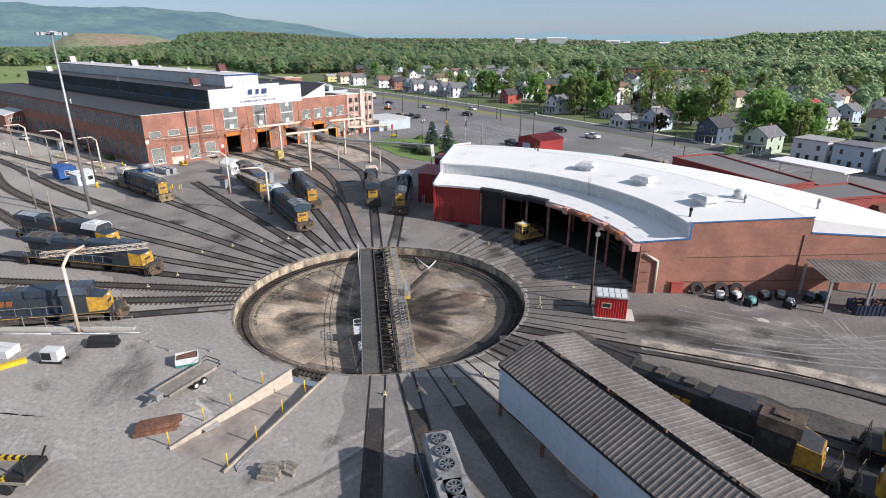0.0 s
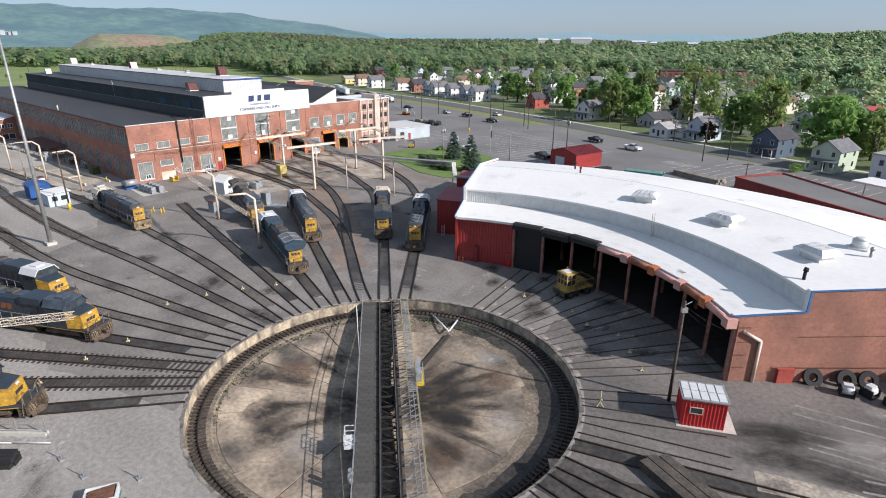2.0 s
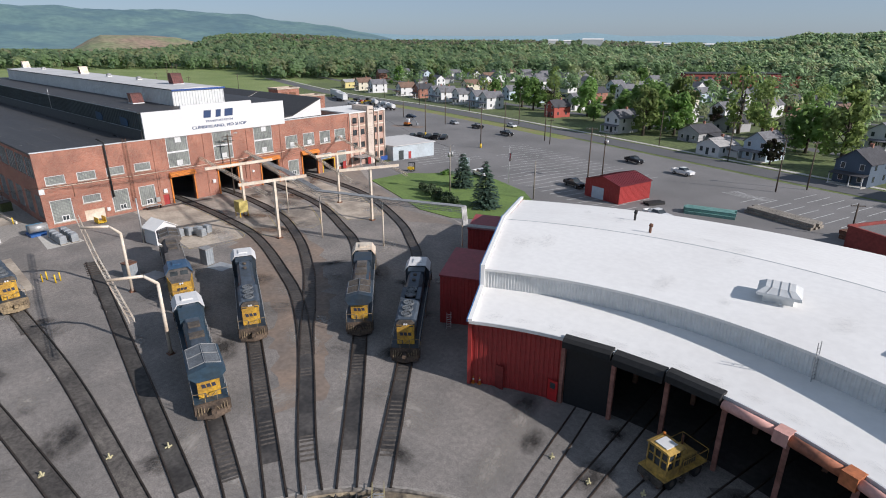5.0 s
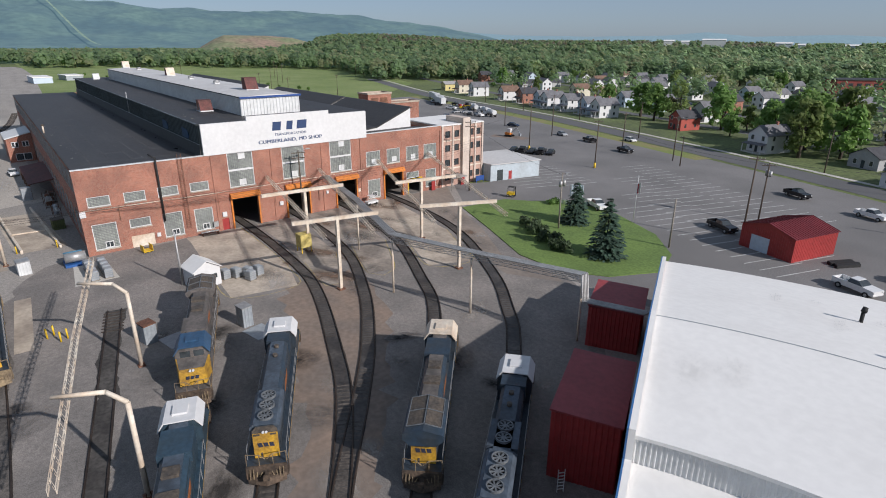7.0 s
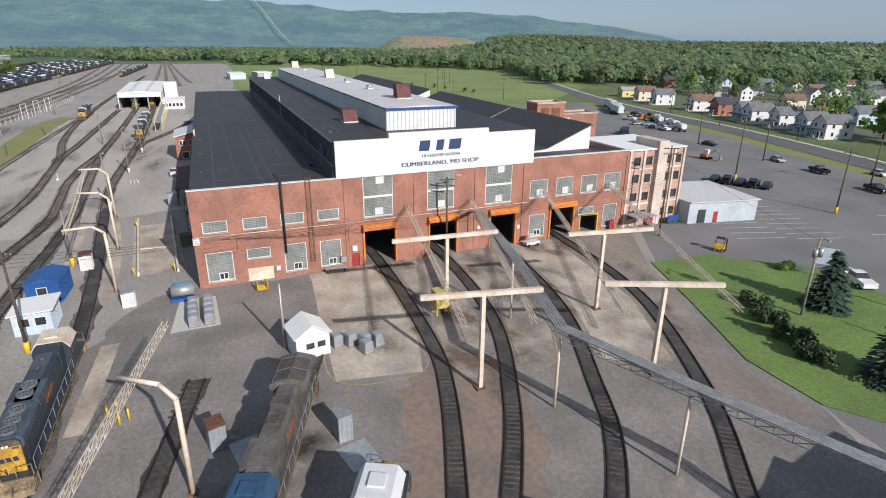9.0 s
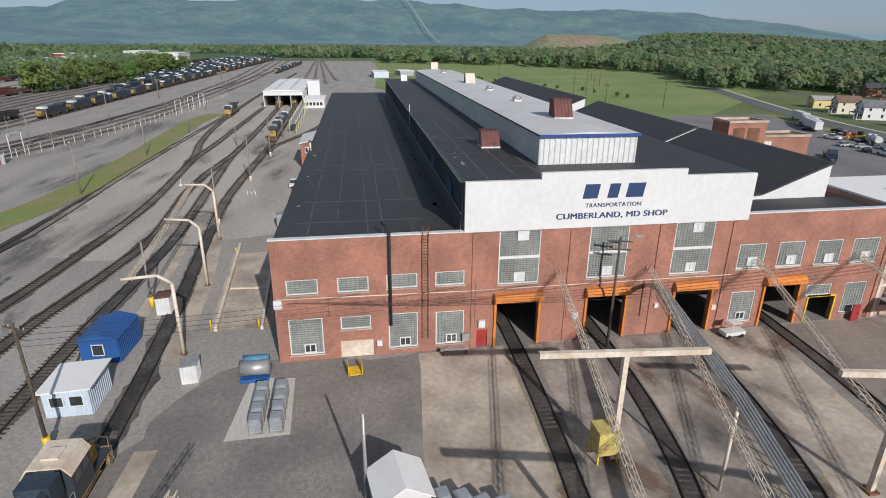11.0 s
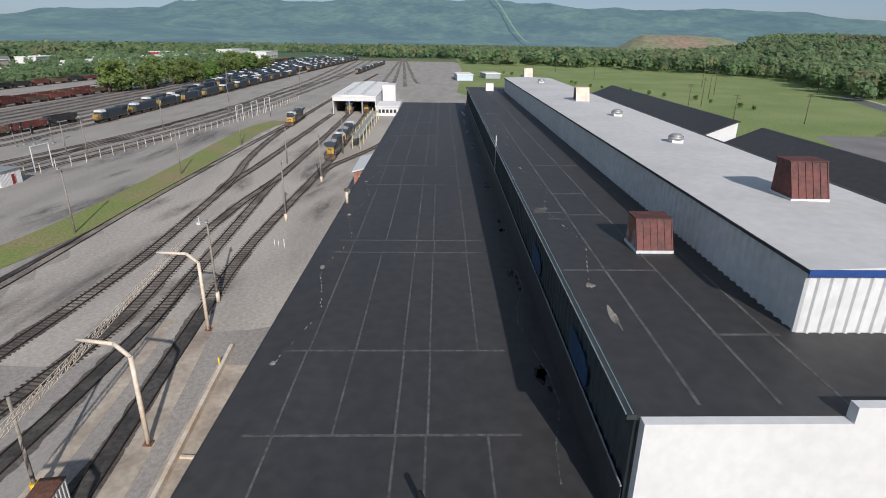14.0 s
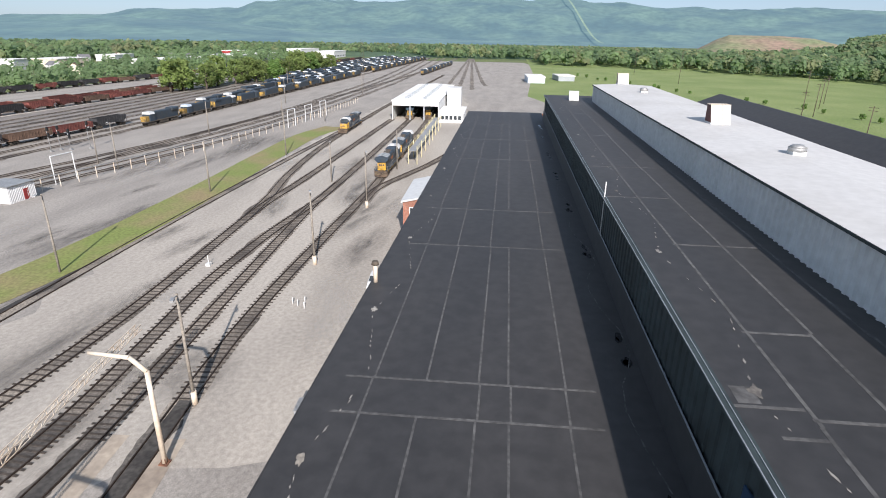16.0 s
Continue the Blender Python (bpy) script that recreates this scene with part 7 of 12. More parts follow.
for j in range(16):
    bm = B()
    x = -HL + 0.3 + j * 2.4
    beam(bm, (x, 0.95, -0.3), (x, 2.85, -0.15), 0.12, 0.12)
    part("outrigger", bm, "loco_frame", tt)
bm = B()
for z in (0.55, 1.05):
    beam(bm, (-HL, 2.85, z), (HL, 2.85, z), 0.05)
for j in range(24):
    x = -HL + j * (2 * HL) / 23
    beam(bm, (x, 2.85, -0.1), (x, 2.85, 1.05), 0.05)
part("handrail", bm, "steel", tt)
# open bracket walkway on the other side
for j in range(24):
    bm = B()
    x = -HL + 0.3 + j * 1.56
    beam(bm, (x, -0.95, -0.25), (x, -2.8, -0.15), 0.09, 0.09)
    beam(bm, (x, -1.0, -0.8), (x, -2.6, -0.2), 0.06, 0.06)
    beam(bm, (x, -1.4, -0.15), (x + 1.1, -2.7, -0.15), 0.05, 0.05)
    part("bracket", bm, "steel", tt)
bm = B()
for y in (-2.0, -2.45, -2.8):
    beam(bm, (-HL, y, -0.1), (HL, y, -0.1), 0.06, 0.05)
part("edge_beam", bm, "steel", tt)
bm = B()
k = -2.0
while k < HL:
    box(bm, k, k + 0.1, -2.8, -2.0, -0.08, -0.04)
    k += 0.28
part("grating", bm, "steel", tt, "pale steel grating walkway")
bm = B()
for y in (-1.95, -2.82):
    for z in (0.5, 1.0):
        beam(bm, (-1.0 if y > -2 else -HL, y, z), (HL, y, z), 0.045)
    for j in range(20):
        x = (-1.0 if y > -2 else -HL) + j * (HL + (1.0 if y > -2 else HL)) / 19
        beam(bm, (x, y, -0.1), (x, y, 1.0), 0.045)
part("handrail", bm, mat("weathered_yellow_rail", (0.36, 0.31, 0.16), 0.7, var=0.2), tt)
bm = B()
for j in range(30):
    x = -HL + 0.5 + j * 1.22
    beam(bm, (x, -0.9, -0.95), (x + 1.2, 0.9, -0.95), 0.06)
    beam(bm, (x, 0.9, -0.95), (x + 1.2, -0.9, -0.95), 0.06)
part("bracing", bm, "loco_frame", tt)
# control box, platform, mast
cb = part("control_platform", (lambda b: (box(b, -1.0, 1.6, -3.6, -2.85, -0.15, -0.05), b)[1])(B()), "yellow", tt)
bm = B()
box(bm, -0.5, 0.5, -3.4, -2.9, -0.05, 1.0)
box(bm, 0.7, 1.4, -3.35, -2.95, -0.05, 1.4)
part("control_cabinet", bm, "grey_metal", cb, "grey control cabinets")
bm = B()
for z in (0.5, 1.0):
    beam(bm, (-1.0, -3.6, z), (1.6, -3.6, z), 0.05)
for x in (-1.0, 0.3, 1.6):
    beam(bm, (x, -3.6, -0.1), (x, -3.6, 1.0), 0.05)
part("handrail", bm, "steel", cb)
pl = part("side_platform", (lambda b: (box(b, -9.4, -7.6, 2.95, 3.75, -0.3, -0.2), b)[1])(B()), "white_metal", tt, "small pale service platform")
bm = B()
for z in (0.2, 0.75):
    beam(bm, (-9.4, 3.75, z), (-7.6, 3.75, z), 0.05)
    for x in (-9.4, -7.6):
        beam(bm, (x, 2.95, z), (x, 3.75, z), 0.05)
for x in (-9.4, -8.5, -7.6):
    beam(bm, (x, 3.75, -0.3), (x, 3.75, 0.75), 0.05)
part("handrail", bm, "white", pl)
for x in (-13.3, -12.7):
    bm = B()
    tube(bm, (x, 3.05, -0.6), (x, 3.05, 0.5), 0.22, n=10)
    part("drum", bm, "steel", tt)
bm = B()
tube(bm, (6.0, 3.0, -0.2), (6.0, 3.0, 5.5), 0.05, n=8)
part("mast", bm, "white", tt, "thin white mast")
bm = B()
tube(bm, (0, 0, -2.7), (0, 0, -1.2), 1.7, 1.0, 20)
part("pivot", bm, "loco_frame", tt)
for e in (-1, 1):
    bm = B()
    for s in (-0.6, 0.6):
        tube(bm, (e * (RIM - 1.02) - 0.09, s, -0.7), (e * (RIM - 1.02) + 0.09, s, -0.7), 0.26, n=14)
    box(bm, e * (RIM - 1.02) - 0.3, e * (RIM - 1.02) + 0.3, -1.0, 1.0, -0.75, -0.3)
    part("end_carriage", bm, "loco_frame", tt)
# bent white rail and drain in the pit
bm = B()
tube(bm, (-55.2, 64.1, -1.05), (-50.9, 62.1, -1.05), 0.11, n=8)
tube(bm, (-50.9, 62.1, -1.05), (-51.9, 65.0, -1.05), 0.11, n=8)
thing("bent_rail", bm, "white", "white bent pipe barrier lying in the pit", "barrier")
bm = B()
beam(bm, (-50.9, 62.0, -1.6), (-49.3, 55.5, -2.1), 0.5, 0.25)
thing("drain_kerb", bm, "tie", "dark timber baulk across the pit floor", "baulk")
# small yellow switch markers on the rims
M["marker"] = mat("marker_yellow", (0.6, 0.54, 0.32), 0.7, var=0.15)
bm = B()
box(bm, -0.28, 0.28, -0.05, 0.05, 0.02, 0.1)
box(bm, -0.08, 0.08, -0.2, 0.2, 0.02, 0.12)
box(bm, -0.05, 0.05, -0.05, 0.05, 0.1, 0.45)
tmk = thing("derail_marker", bm, "marker", "small yellow derail block between rails", "marker", "derail markers", at=pose(*polar(26, A0 + STEP * 0.5), 0.02))
for k in range(1, 8):
    copy_thing(tmk, pose(*polar(25.5 + (k % 3) * 0.9, A0 + STEP * (k + 0.5)), 0.02, 0, 0, 50 + 8 * k))
for k in (3, 4, 5, 6, 7, 9, 10, 11):
    copy_thing(tmk, pose(*polar(29 + (k % 4) * 1.7, BRIDGE + FAN * k), 0.02, 0, 0, 20 * k))
for k in NEARBY[:5]:
    copy_thing(tmk, pose(*polar(22.3, BRIDGE + 180 + FAN * k + 2.0), 0.02, 0, 0, 33 * k))

rng = random.Random(44)
for x, y, r, m in ((-43.5, 52.5, 4.4, "oil_stain"), (-40.5, 50.5, 2.8, "oil_stain"), (-45.5, 55.5, 3.0, "oil_stain"), (-60.5, 42.5, 2.6, "oil_stain"), (-55, 39.5, 3.2, "oil_stain"), (-52, 37.8, 2.4, "oil_stain"), (-50.5, 45.5, 3.5, "oil_stain"), (-57.5, 50, 2.6, "oil_stain"),
                   (-44, 43, 3.0, "oil_stain"), (-38.5, 46.0, 2.6, "rust_stain"), (-58.5, 46, 3.0, "rust_stain"), (-41.5, 58.5, 3.0, "rust_stain"), (-54.5, 54.5, 2.2, "chalk_stain"), (-36.5, 52.5, 2.6, "chalk_stain"), (-44, 61, 2.0, "chalk_stain"), (-48.5, 39.2, 3.0, "chalk_stain")):
    d = math.hypot(x - CX, y - CY)
    q = 0.93 / (RIM - 3.9 - 1.6)
    ob = stain(x, y, -2.55 + q * (d - 1.6) + 0.02, r, m, parent=pit)
    n = Vector((-(x - CX) / max(d, 0.1) * q, -(y - CY) / max(d, 0.1) * q, 1)).normalized()
    ob.matrix_basis = Matrix.Translation((x, y, -2.55 + q * (d - 1.6) + 0.1)) @ n.to_track_quat("Z", "Y").to_matrix().to_4x4() @ Matrix.Scale(r, 4)
for k, (r, a, w) in enumerate(((6.5, 92, 1.1), (8.2, 74, 0.9), (9.5, 60, 0.7), (8.6, 44, 1.0), (9.8, 31, 0.8), (8.0, 12, 1.1), (10.2, 2, 0.7), (9.0, -12, 0.9), (8.0, 250, 0.8), (9.5, 228, 0.7), (10.5, 205, 1.0), (9.0, 182, 0.8), (4.0, 40, 2.4), (4.2, 8, 2.2), (3.6, 75, 2.2))):
    q = 0.93 / (RIM - 3.9 - 1.6)
    ob = stain(0, 0, 0, 1, "oil_stain", parent=pit)
    ob.matrix_basis = pose(*polar(r, a), -2.55 + q * (r - 1.6) + 0.11, 0, -math.degrees(math.atan(q)), a) @ Matrix.Diagonal((3.3 * w ** 0.3, w, 1, 1))
# weeds along the ledge
g_ = np.random.default_rng(31)
V, F = [], []
for k in range(800):
    a = g_.choice((100, 118, 170, 215)) + g_.normal(0, 14)
    r = RIM - 2.2 - abs(g_.normal(0, 0.7))
    x, y = polar(r, a)
    z = -1.4 - 0.149 * (RIM - 2.26 - r)
    for j in range(2):
        b, h, w = g_.uniform(0, 6.28), g_.uniform(0.05, 0.22), g_.uniform(0.04, 0.1)
        c, d = math.cos(b) * w, math.sin(b) * w
        n_ = len(V)
        V += [(x - c, y - d, z), (x + c, y + d, z), (x + d * 1.2, y - c * 1.2, z + h)]
        F.append((n_, n_ + 1, n_ + 2))
me = bpy.data.meshes.new("weeds")
me.from_pydata(V, [], F)
me.materials.append(M["hedge"])
tagged(new("weeds", me), "low green weeds in the dirt of the pit", "weeds", "", "stuff")

# ---- roundhouse details ----
M["roller_rust"] = mat("orange_rusted_drum", (0.36, 0.13, 0.065), 0.75, var=0.25, big=0.5, small=3, col2=(0.22, 0.085, 0.05))
bm = B()
a0, a1 = A1 - 3 * STEP, A1 - 2 * STEP
arc_solid(bm, [(34.0, 0.0), (34.12, 0.0), (34.12, 6.0), (34.0, 6.0)], a0 + 0.5, a1 - 0.4, 1)
part("closed_door", bm, mat("black_curtain", (0.011, 0.012, 0.014), 0.6, var=0.2), rh, "black closed roller curtain")
for j in range(8):
    a0, a1 = A0 + STEP * j, A0 + STEP * (j + 1)
    bm = B()
    if j >= 5:
        o = -0.3 if j == 6 else 0.0
        arc_solid(bm, [(32.8, 6.35 + o), (33.9, 6.25 + o), (33.9, 7.2 + 0.4 * o), (33.1, 7.22 + 0.6 * o), (32.8, 6.95 + o)], a0 + 0.2, a1 - 0.1, 1)
        part("roller_housing", bm, "black", rh, "black roller door housing")
    else:
        m = "pink" if j % 2 == 0 else "orange"
        p, q = Vector(polar(33.0, a0 + 0.9, 6.55)), Vector(polar(33.0, a1 - 0.2, 6.55))
        tube(bm, p, q, 0.4 if j % 2 else 0.36, n=14)
        d = (p - q).normalized()
        hs = part("roller", bm, "roller_rust" if j % 2 else "pink", rh, "faded roller door drum")
        bm = B()
        beam(bm, p, p + d * 1.0, 1.05, 1.0)
        part("roller_motor", bm, m if m == "pink" else mat("dull_orange_paint", (0.50, 0.165, 0.06), 0.7, var=0.2, big=0.6, small=3, col2=(0.36, 0.12, 0.05)), hs, "painted roller motor box")
bm = B()
p, q = Vector(polar(33.72, 112.7)), Vector(polar(33.72, 111.2))
beam(bm, (*((p + q) / 2), 0.02), (*((p + q) / 2), 2.5), (p - q).length, 0.1)
part("side_door", bm, mat("dark_red_paint", (0.20, 0.022, 0.02), 0.6, var=0.15), rh, "darker red metal side door")
bm = B()
beam(bm, polar(33.75, 103.2, 0.05), polar(33.75, 103.2, 2.2), 1.0, 0.08)
part("side_door", bm, mat("bright_red_paint", (0.5, 0.02, 0.02), 0.5, var=0.15), rh, "bright red side door with a small window")
bm = B()
beam(bm, polar(33.69, 103.2, 1.35), polar(33.69, 103.2, 1.95), 0.5, 0.03)
part("door_window", bm, "glass", rh)
for x, y in ((-62.95, 79.2), (-62.35, 79.45)):
    bm = B()
    box(bm, -0.2, 0.2, -0.2, 0.2, 0.0, 0.04)
    tube(bm, (0, 0, 0.04), (0, 0, 0.75), 0.15, 0.03, 12)
    cone_ = thing("traffic_cone", bm, "orange", "orange traffic cone with a white collar beside the red wall", "cone", "traffic cones", at=pose(x, y, 0.007))
    bm = B()
    tube(bm, (0, 0, 0.38), (0, 0, 0.52), 0.1, 0.075, 12)
    part("collar", bm, "white", cone_, "white reflective collar")
# black tar runs on the low roof
M["soot"] = mat("soot_stain", (0.20, 0.19, 0.18), 0.9, var=0.3, big=0.8, small=4, col2=(0.5, 0.48, 0.45))
for a, r, q, zz in ((59.5, 34.8, 0.3, 7.08),):
    bm = blotch(0, 0, 0, q, 1, random.Random(int(a)), 2.0)
    for v in bm.verts:
        ang = radians(a - 90)
        x, y = v.co.x, v.co.y
        v.co = (polar(r, a)[0] + x * math.cos(ang) - y * math.sin(ang), polar(r, a)[1] + x * math.sin(ang) + y * math.cos(ang), zz + 0.088 * y)
    part("soot_patch", bm, "soot", rh)
# roof seam line
bm = B()
for k in range(60):
    a, b = A0 + 0.5 + (A1 - A0 - 1) * k / 60, A0 + 0.5 + (A1 - A0 - 1) * (k + 1) / 60
    bm.faces.new([bm.verts.new(p) for p in (polar(55.9, a, 10.157), polar(56.05, a, 10.157), polar(56.05, b, 10.157), polar(55.9, b, 10.157))])
part("ridge_seam", bm, "grey_metal", rh)
bm = B()
arc_solid(bm, [(33.38, 6.7), (33.52, 6.7), (33.52, 7.02), (33.38, 7.02)], A0 + 0.4, A1 - 0.2, 40)
part("eave_trim", bm, "white_metal", rh)
# large roof vents


def big_vent(x, y, z, rz):
    v = holder("roof_vent", "wide white roof vent with a sloping hood", "ventilator", "roundhouse roof vents", at=pose(x, y, z, 0, 0, rz))
    bm = B()
    box(bm, -1.2, 1.2, -1.0, 1.0, -0.5, 0.55)
    part("curb", bm, "white_metal", v)
    # Solid block, coloured near black as the shade between curb and hood.
    bm = B()
    box(bm, -1.05, 1.05, -0.85, 0.85, 0.55, 0.72)
    part("throat", bm, "dark", v, "near-black block for the shaded gap under the hood")
    bm = B()
    rows_ = [[bm.verts.new((x * w_, y * d_, z_)) for x, y in ((-1, -1), (1, -1), (1, 1), (-1, 1))] for w_, d_, z_ in ((1.75, 1.5, 0.68), (1.75, 1.5, 0.95), (1.15, 0.95, 1.4))]
    for lo_, hi_ in zip(rows_, rows_[1:]):
        for i in range(4):
            bm.faces.new((lo_[i], lo_[(i + 1) % 4], hi_[(i + 1) % 4], hi_[i]))
    bm.faces.new(rows_[2])
    bm.faces.new(rows_[0][::-1])
    hood_ = part("cowl", bm, "white_metal", v, "sloping white hood")
    for k in (-1, 0, 1):
        bm = B()
        for e in (-1, 1):
            beam(bm, (k * 1.0, e * 1.5, 0.96), (k * 0.66, e * 0.95, 1.42), 0.05)
        beam(bm, (k * 0.66, -0.95, 1.42), (k * 0.66, 0.95, 1.42), 0.05)
        part("seam", bm, "steel", hood_)
    return v


big_vent(-41.4, 95.6, 9.85, 8)
big_vent(-29.5, 91.5, 9.85, -15)
big_vent(-18.4, 85.0, 9.85, -32)
v = holder("turbine_vent", "round white roof fan on a square curb", "ventilator", at=pose(-15.2, 91.0, 9.9))
bm = B()
box(bm, -0.9, 0.9, -0.9, 0.9, -0.4, 0.35)
part("curb", bm, "white_metal", v)
bm = B()
tube(bm, (0, 0, 0.35), (0, 0, 1.2), 0.75, 0.75, 18)
tube(bm, (0, 0, 1.2), (0, 0, 1.5), 0.75, 0.4, 18)
part("drum", bm, "white_metal", v)
for x, y, h, m in ((-18.4, 77.9, 1.3, "black"), (-13.9, 88.6, 1.2, "steel"), (-62.9, 115.4, 1.5, "black"), (-5.5, 96.0, 1.6, "steel"), (-57.6, 107.0, 1.2, "rust")):
    bm = B()
    r = math.hypot(x - CX, y - CY)
    z = 9.6 + (r - 40) * 0.03 if r < 56 else 10.1 - (r - 56) * 0.16
    tube(bm, (0, 0, -0.3), (0, 0, h * 0.7), 0.16, n=10)
    tube(bm, (0, 0, h * 0.7), (0.05, 0.1, h), 0.26, 0.2, 10)
    thing("vent_pipe", bm, m, "short metal vent pipe on the white roof", "pipe", "roof pipes", at=pose(x, y, z))
lad = holder("roof_ladder", "thin steel ladder against the roof step", "ladder", at=pose(-36.9, 87.2, 7.45, 0, 0, 72))
for s in (-0.22, 0.22):
    bm = B()
    beam(bm, (s, 0, -0.1), (s, 0.15, 3.3), 0.05)
    part("stile", bm, "steel", lad)
bm = B()
for k in range(9):
    beam(bm, (-0.22, 0.02 + k * 0.015, 0.2 + 0.32 * k), (0.22, 0.02 + k * 0.015, 0.2 + 0.32 * k), 0.03)
part("rungs", bm, "steel", lad)
# drain pipe, ledge and lines on the brick end wall
d = Vector((math.cos(radians(A0)), math.sin(radians(A0)), 0))
s = Vector((d.y, -d.x, 0))


def on_wall(r, z, o=0.2):
    p = Vector((CX, CY, 0)) + d * r + s * (0.1 + o)
    return (p.x, p.y, z)


bm = B()
tube(bm, on_wall(34.6, 5.6), on_wall(36.3, 4.6), 0.16, n=10)
tube(bm, on_wall(36.3, 4.6), on_wall(36.3, 0.0), 0.16, n=10)
tube(bm, on_wall(34.6, 5.6, -0.05), on_wall(34.6, 5.6), 0.16, n=10)
part("downpipe", bm, "cream", rh, "cream bent downpipe")
bm = B()
beam(bm, on_wall(38, 1.55, 0.03), on_wall(79, 1.55, 0.03), 0.12, 0.08)
tube(bm, on_wall(40, 5.0, 0.05), on_wall(78, 5.4, 0.05), 0.03, n=6)
tube(bm, on_wall(55.5, 1.6, 0.06), on_wall(55.5, 8.0, 0.06), 0.06, n=6)
for z in (1.6, 3.0, 4.4, 6.0):
    beam(bm, on_wall(33.8, z, 0.02), on_wall(35.2, z, 0.02), 0.05, 0.08)
part("wall_line", bm, "rust", rh)
# red annexes at the west end
def annex(name, c, w, l, h, rz, label):
    a = holder(name, label, "shed", at=pose(*c, 0, 0, 0, rz), kind="structure")
    bm = B()
    pts = [(-l / 2, -w / 2), (l / 2, -w / 2), (l / 2, w / 2), (-l / 2, w / 2)]
    for p, q in zip(pts, pts[1:] + pts[:1]):
        ribbed(bm, p, q, -0.1, h - 0.2, 0.4, 0.05)
    part("wall", bm, "red_metal", a)
    bm = B()
    extrude(bm, [(-w / 2 - 0.15, h - 0.25), (w / 2 + 0.15, h - 0.05), (w / 2 + 0.15, h + 0.1), (-w / 2 - 0.15, h - 0.1)], -l / 2 - 0.15, l / 2 + 0.15)
    part("roof", bm, "red_roof", a, "dull red metal roof")
    return a


annex("red_annex", (-73.6, 91.9), 5.0, 9.2, 6.1, 117.5, "dark red metal annex against the roundhouse")
annex("low_annex", (-83.5, 109.7), 5.4, 7.2, 4.9, 117.5, "low dark red metal annex beside the roundhouse")
bm = B()
for k in range(6):
    beam(bm, (-0.25, 0, 0.3 + 0.3 * k), (0.25, 0, 0.3 + 0.3 * k), 0.05)
for q in (-0.25, 0.25):
    beam(bm, (q, 0, 0), (q, 0, 2.1), 0.05)
thing("annex_ladder", bm, "white", "short white ladder on the red annex", "ladder", at=pose(-71.9, 86.1, 0, 0, 0, 60))
# red flat-roofed stores behind the roundhouse
def store(name, pts, h, label):
    st = holder(name, label, "building", kind="structure")
    bm = B()
    prism(bm, pts, -0.2, h)
    part("wall", bm, "brick_red", st)
    c = Vector((sum(p[0] for p in pts) / len(pts), sum(p[1] for p in pts) / len(pts)))
    bm = B()
    prism(bm, [tuple(c + (Vector(p) - c) * 0.965) for p in pts], h, h + 0.03)
    part("roof", bm, "asphalt", st, "grey gravel roof")
    for p, q in zip(pts, pts[1:] + pts[:1]):
        bm = B()
        beam(bm, (*p, h + 0.16), (*q, h + 0.16), 0.4, 0.36)
        part("parapet", bm, "brick_red", st)
    return st


M["brick_red"] = mat("painted_red_brick", (0.27, 0.055, 0.045), 0.8, var=0.15, big=0.3, small=2)
store("red_store", [(-41, 147), (-14.5, 130), (-9.5, 138), (-34, 158)], 4.2, "flat-roofed red brick store behind the roundhouse")
store("red_store_low", [(-14.2, 128), (-9, 124.5), (3.5, 140), (-4, 147), (-9.2, 139)], 3.2, "lower flat-roofed red store")
canopy = holder("pump_canopy", "flat white canopy roof on thin posts", "canopy", at=pose(-12, 160, 0, 0, 0, -25))
bm = B()
box(bm, -9, 9, -3.5, 3.5, 3.9, 4.3)
part("roof", bm, "roof_white", canopy)
for x in (-8, 0, 8):
    bm = B()
    tube(bm, (x, 0, -0.1), (x, 0, 3.9), 0.12, n=8)
    part("post", bm, "white", canopy)

# faint scuffs on the white roof
rng = random.Random(61)
for k in range(26):
    a, r = rng.uniform(A0 + 3, A1 - 2), rng.choice((rng.uniform(42, 55), rng.uniform(57, 76)))
    q, z = (0.03, 9.75 + 0.03 * (r - 40.2)) if r < 56 else (-0.154, 10.2 - 0.154 * (r - 56))
    x, y = polar(r, a)
    n = Vector((-q * math.cos(radians(a)), -q * math.sin(radians(a)), 1)).normalized()
    ob = stain(x, y, z, 1.0, "roof_scuff", parent=rh)
    ob.matrix_basis = Matrix.Translation((x, y, z + 0.05)) @ n.to_track_quat("Z", "Y").to_matrix().to_4x4() @ Matrix.Diagonal((rng.uniform(0.6, 1.6), rng.uniform(0.8, 3.0), 1, 1))
for k in range(16):
    a = A0 + 4 + (A1 - A0 - 8) * k / 15
    x, y = polar(34.6, a)
    n = Vector((-0.086 * math.cos(radians(a)), -0.086 * math.sin(radians(a)), 1)).normalized()
    ob = stain(x, y, 7.1, 1.0, "roof_scuff", parent=rh)
    ob.matrix_basis = Matrix.Translation((x, y, 7.16)) @ n.to_track_quat("Z", "Y").to_matrix().to_4x4() @ Matrix.Diagonal((rng.uniform(0.8, 1.6), rng.uniform(0.4, 0.9), 1, 1))

# ---- engine shed beside the turntable ----
SH = pose(-22.2, 37.0, 0, 0, 0, -23.6)      # x along the shed, y across it
es = holder("open_shed", "long open engine shed with corrugated roof and pale blue side panels", "shed", at=SH)
M["corrugated"] = mat("dark_corrugated", (0.15, 0.134, 0.12), 0.85, 0.0, var=0.2, big=0.25, small=3, col2=(0.1, 0.09, 0.08))
M["corrugated_pale"] = mat("pale_corrugated", (0.215, 0.19, 0.168), 0.85, 0.0, var=0.2, big=0.25, small=3, col2=(0.13, 0.115, 0.102))
M["pale_blue"] = mat("pale_blue_sheet", (0.50, 0.58, 0.66), 0.5, var=0.06, big=0.2, small=2)
LEN = 62


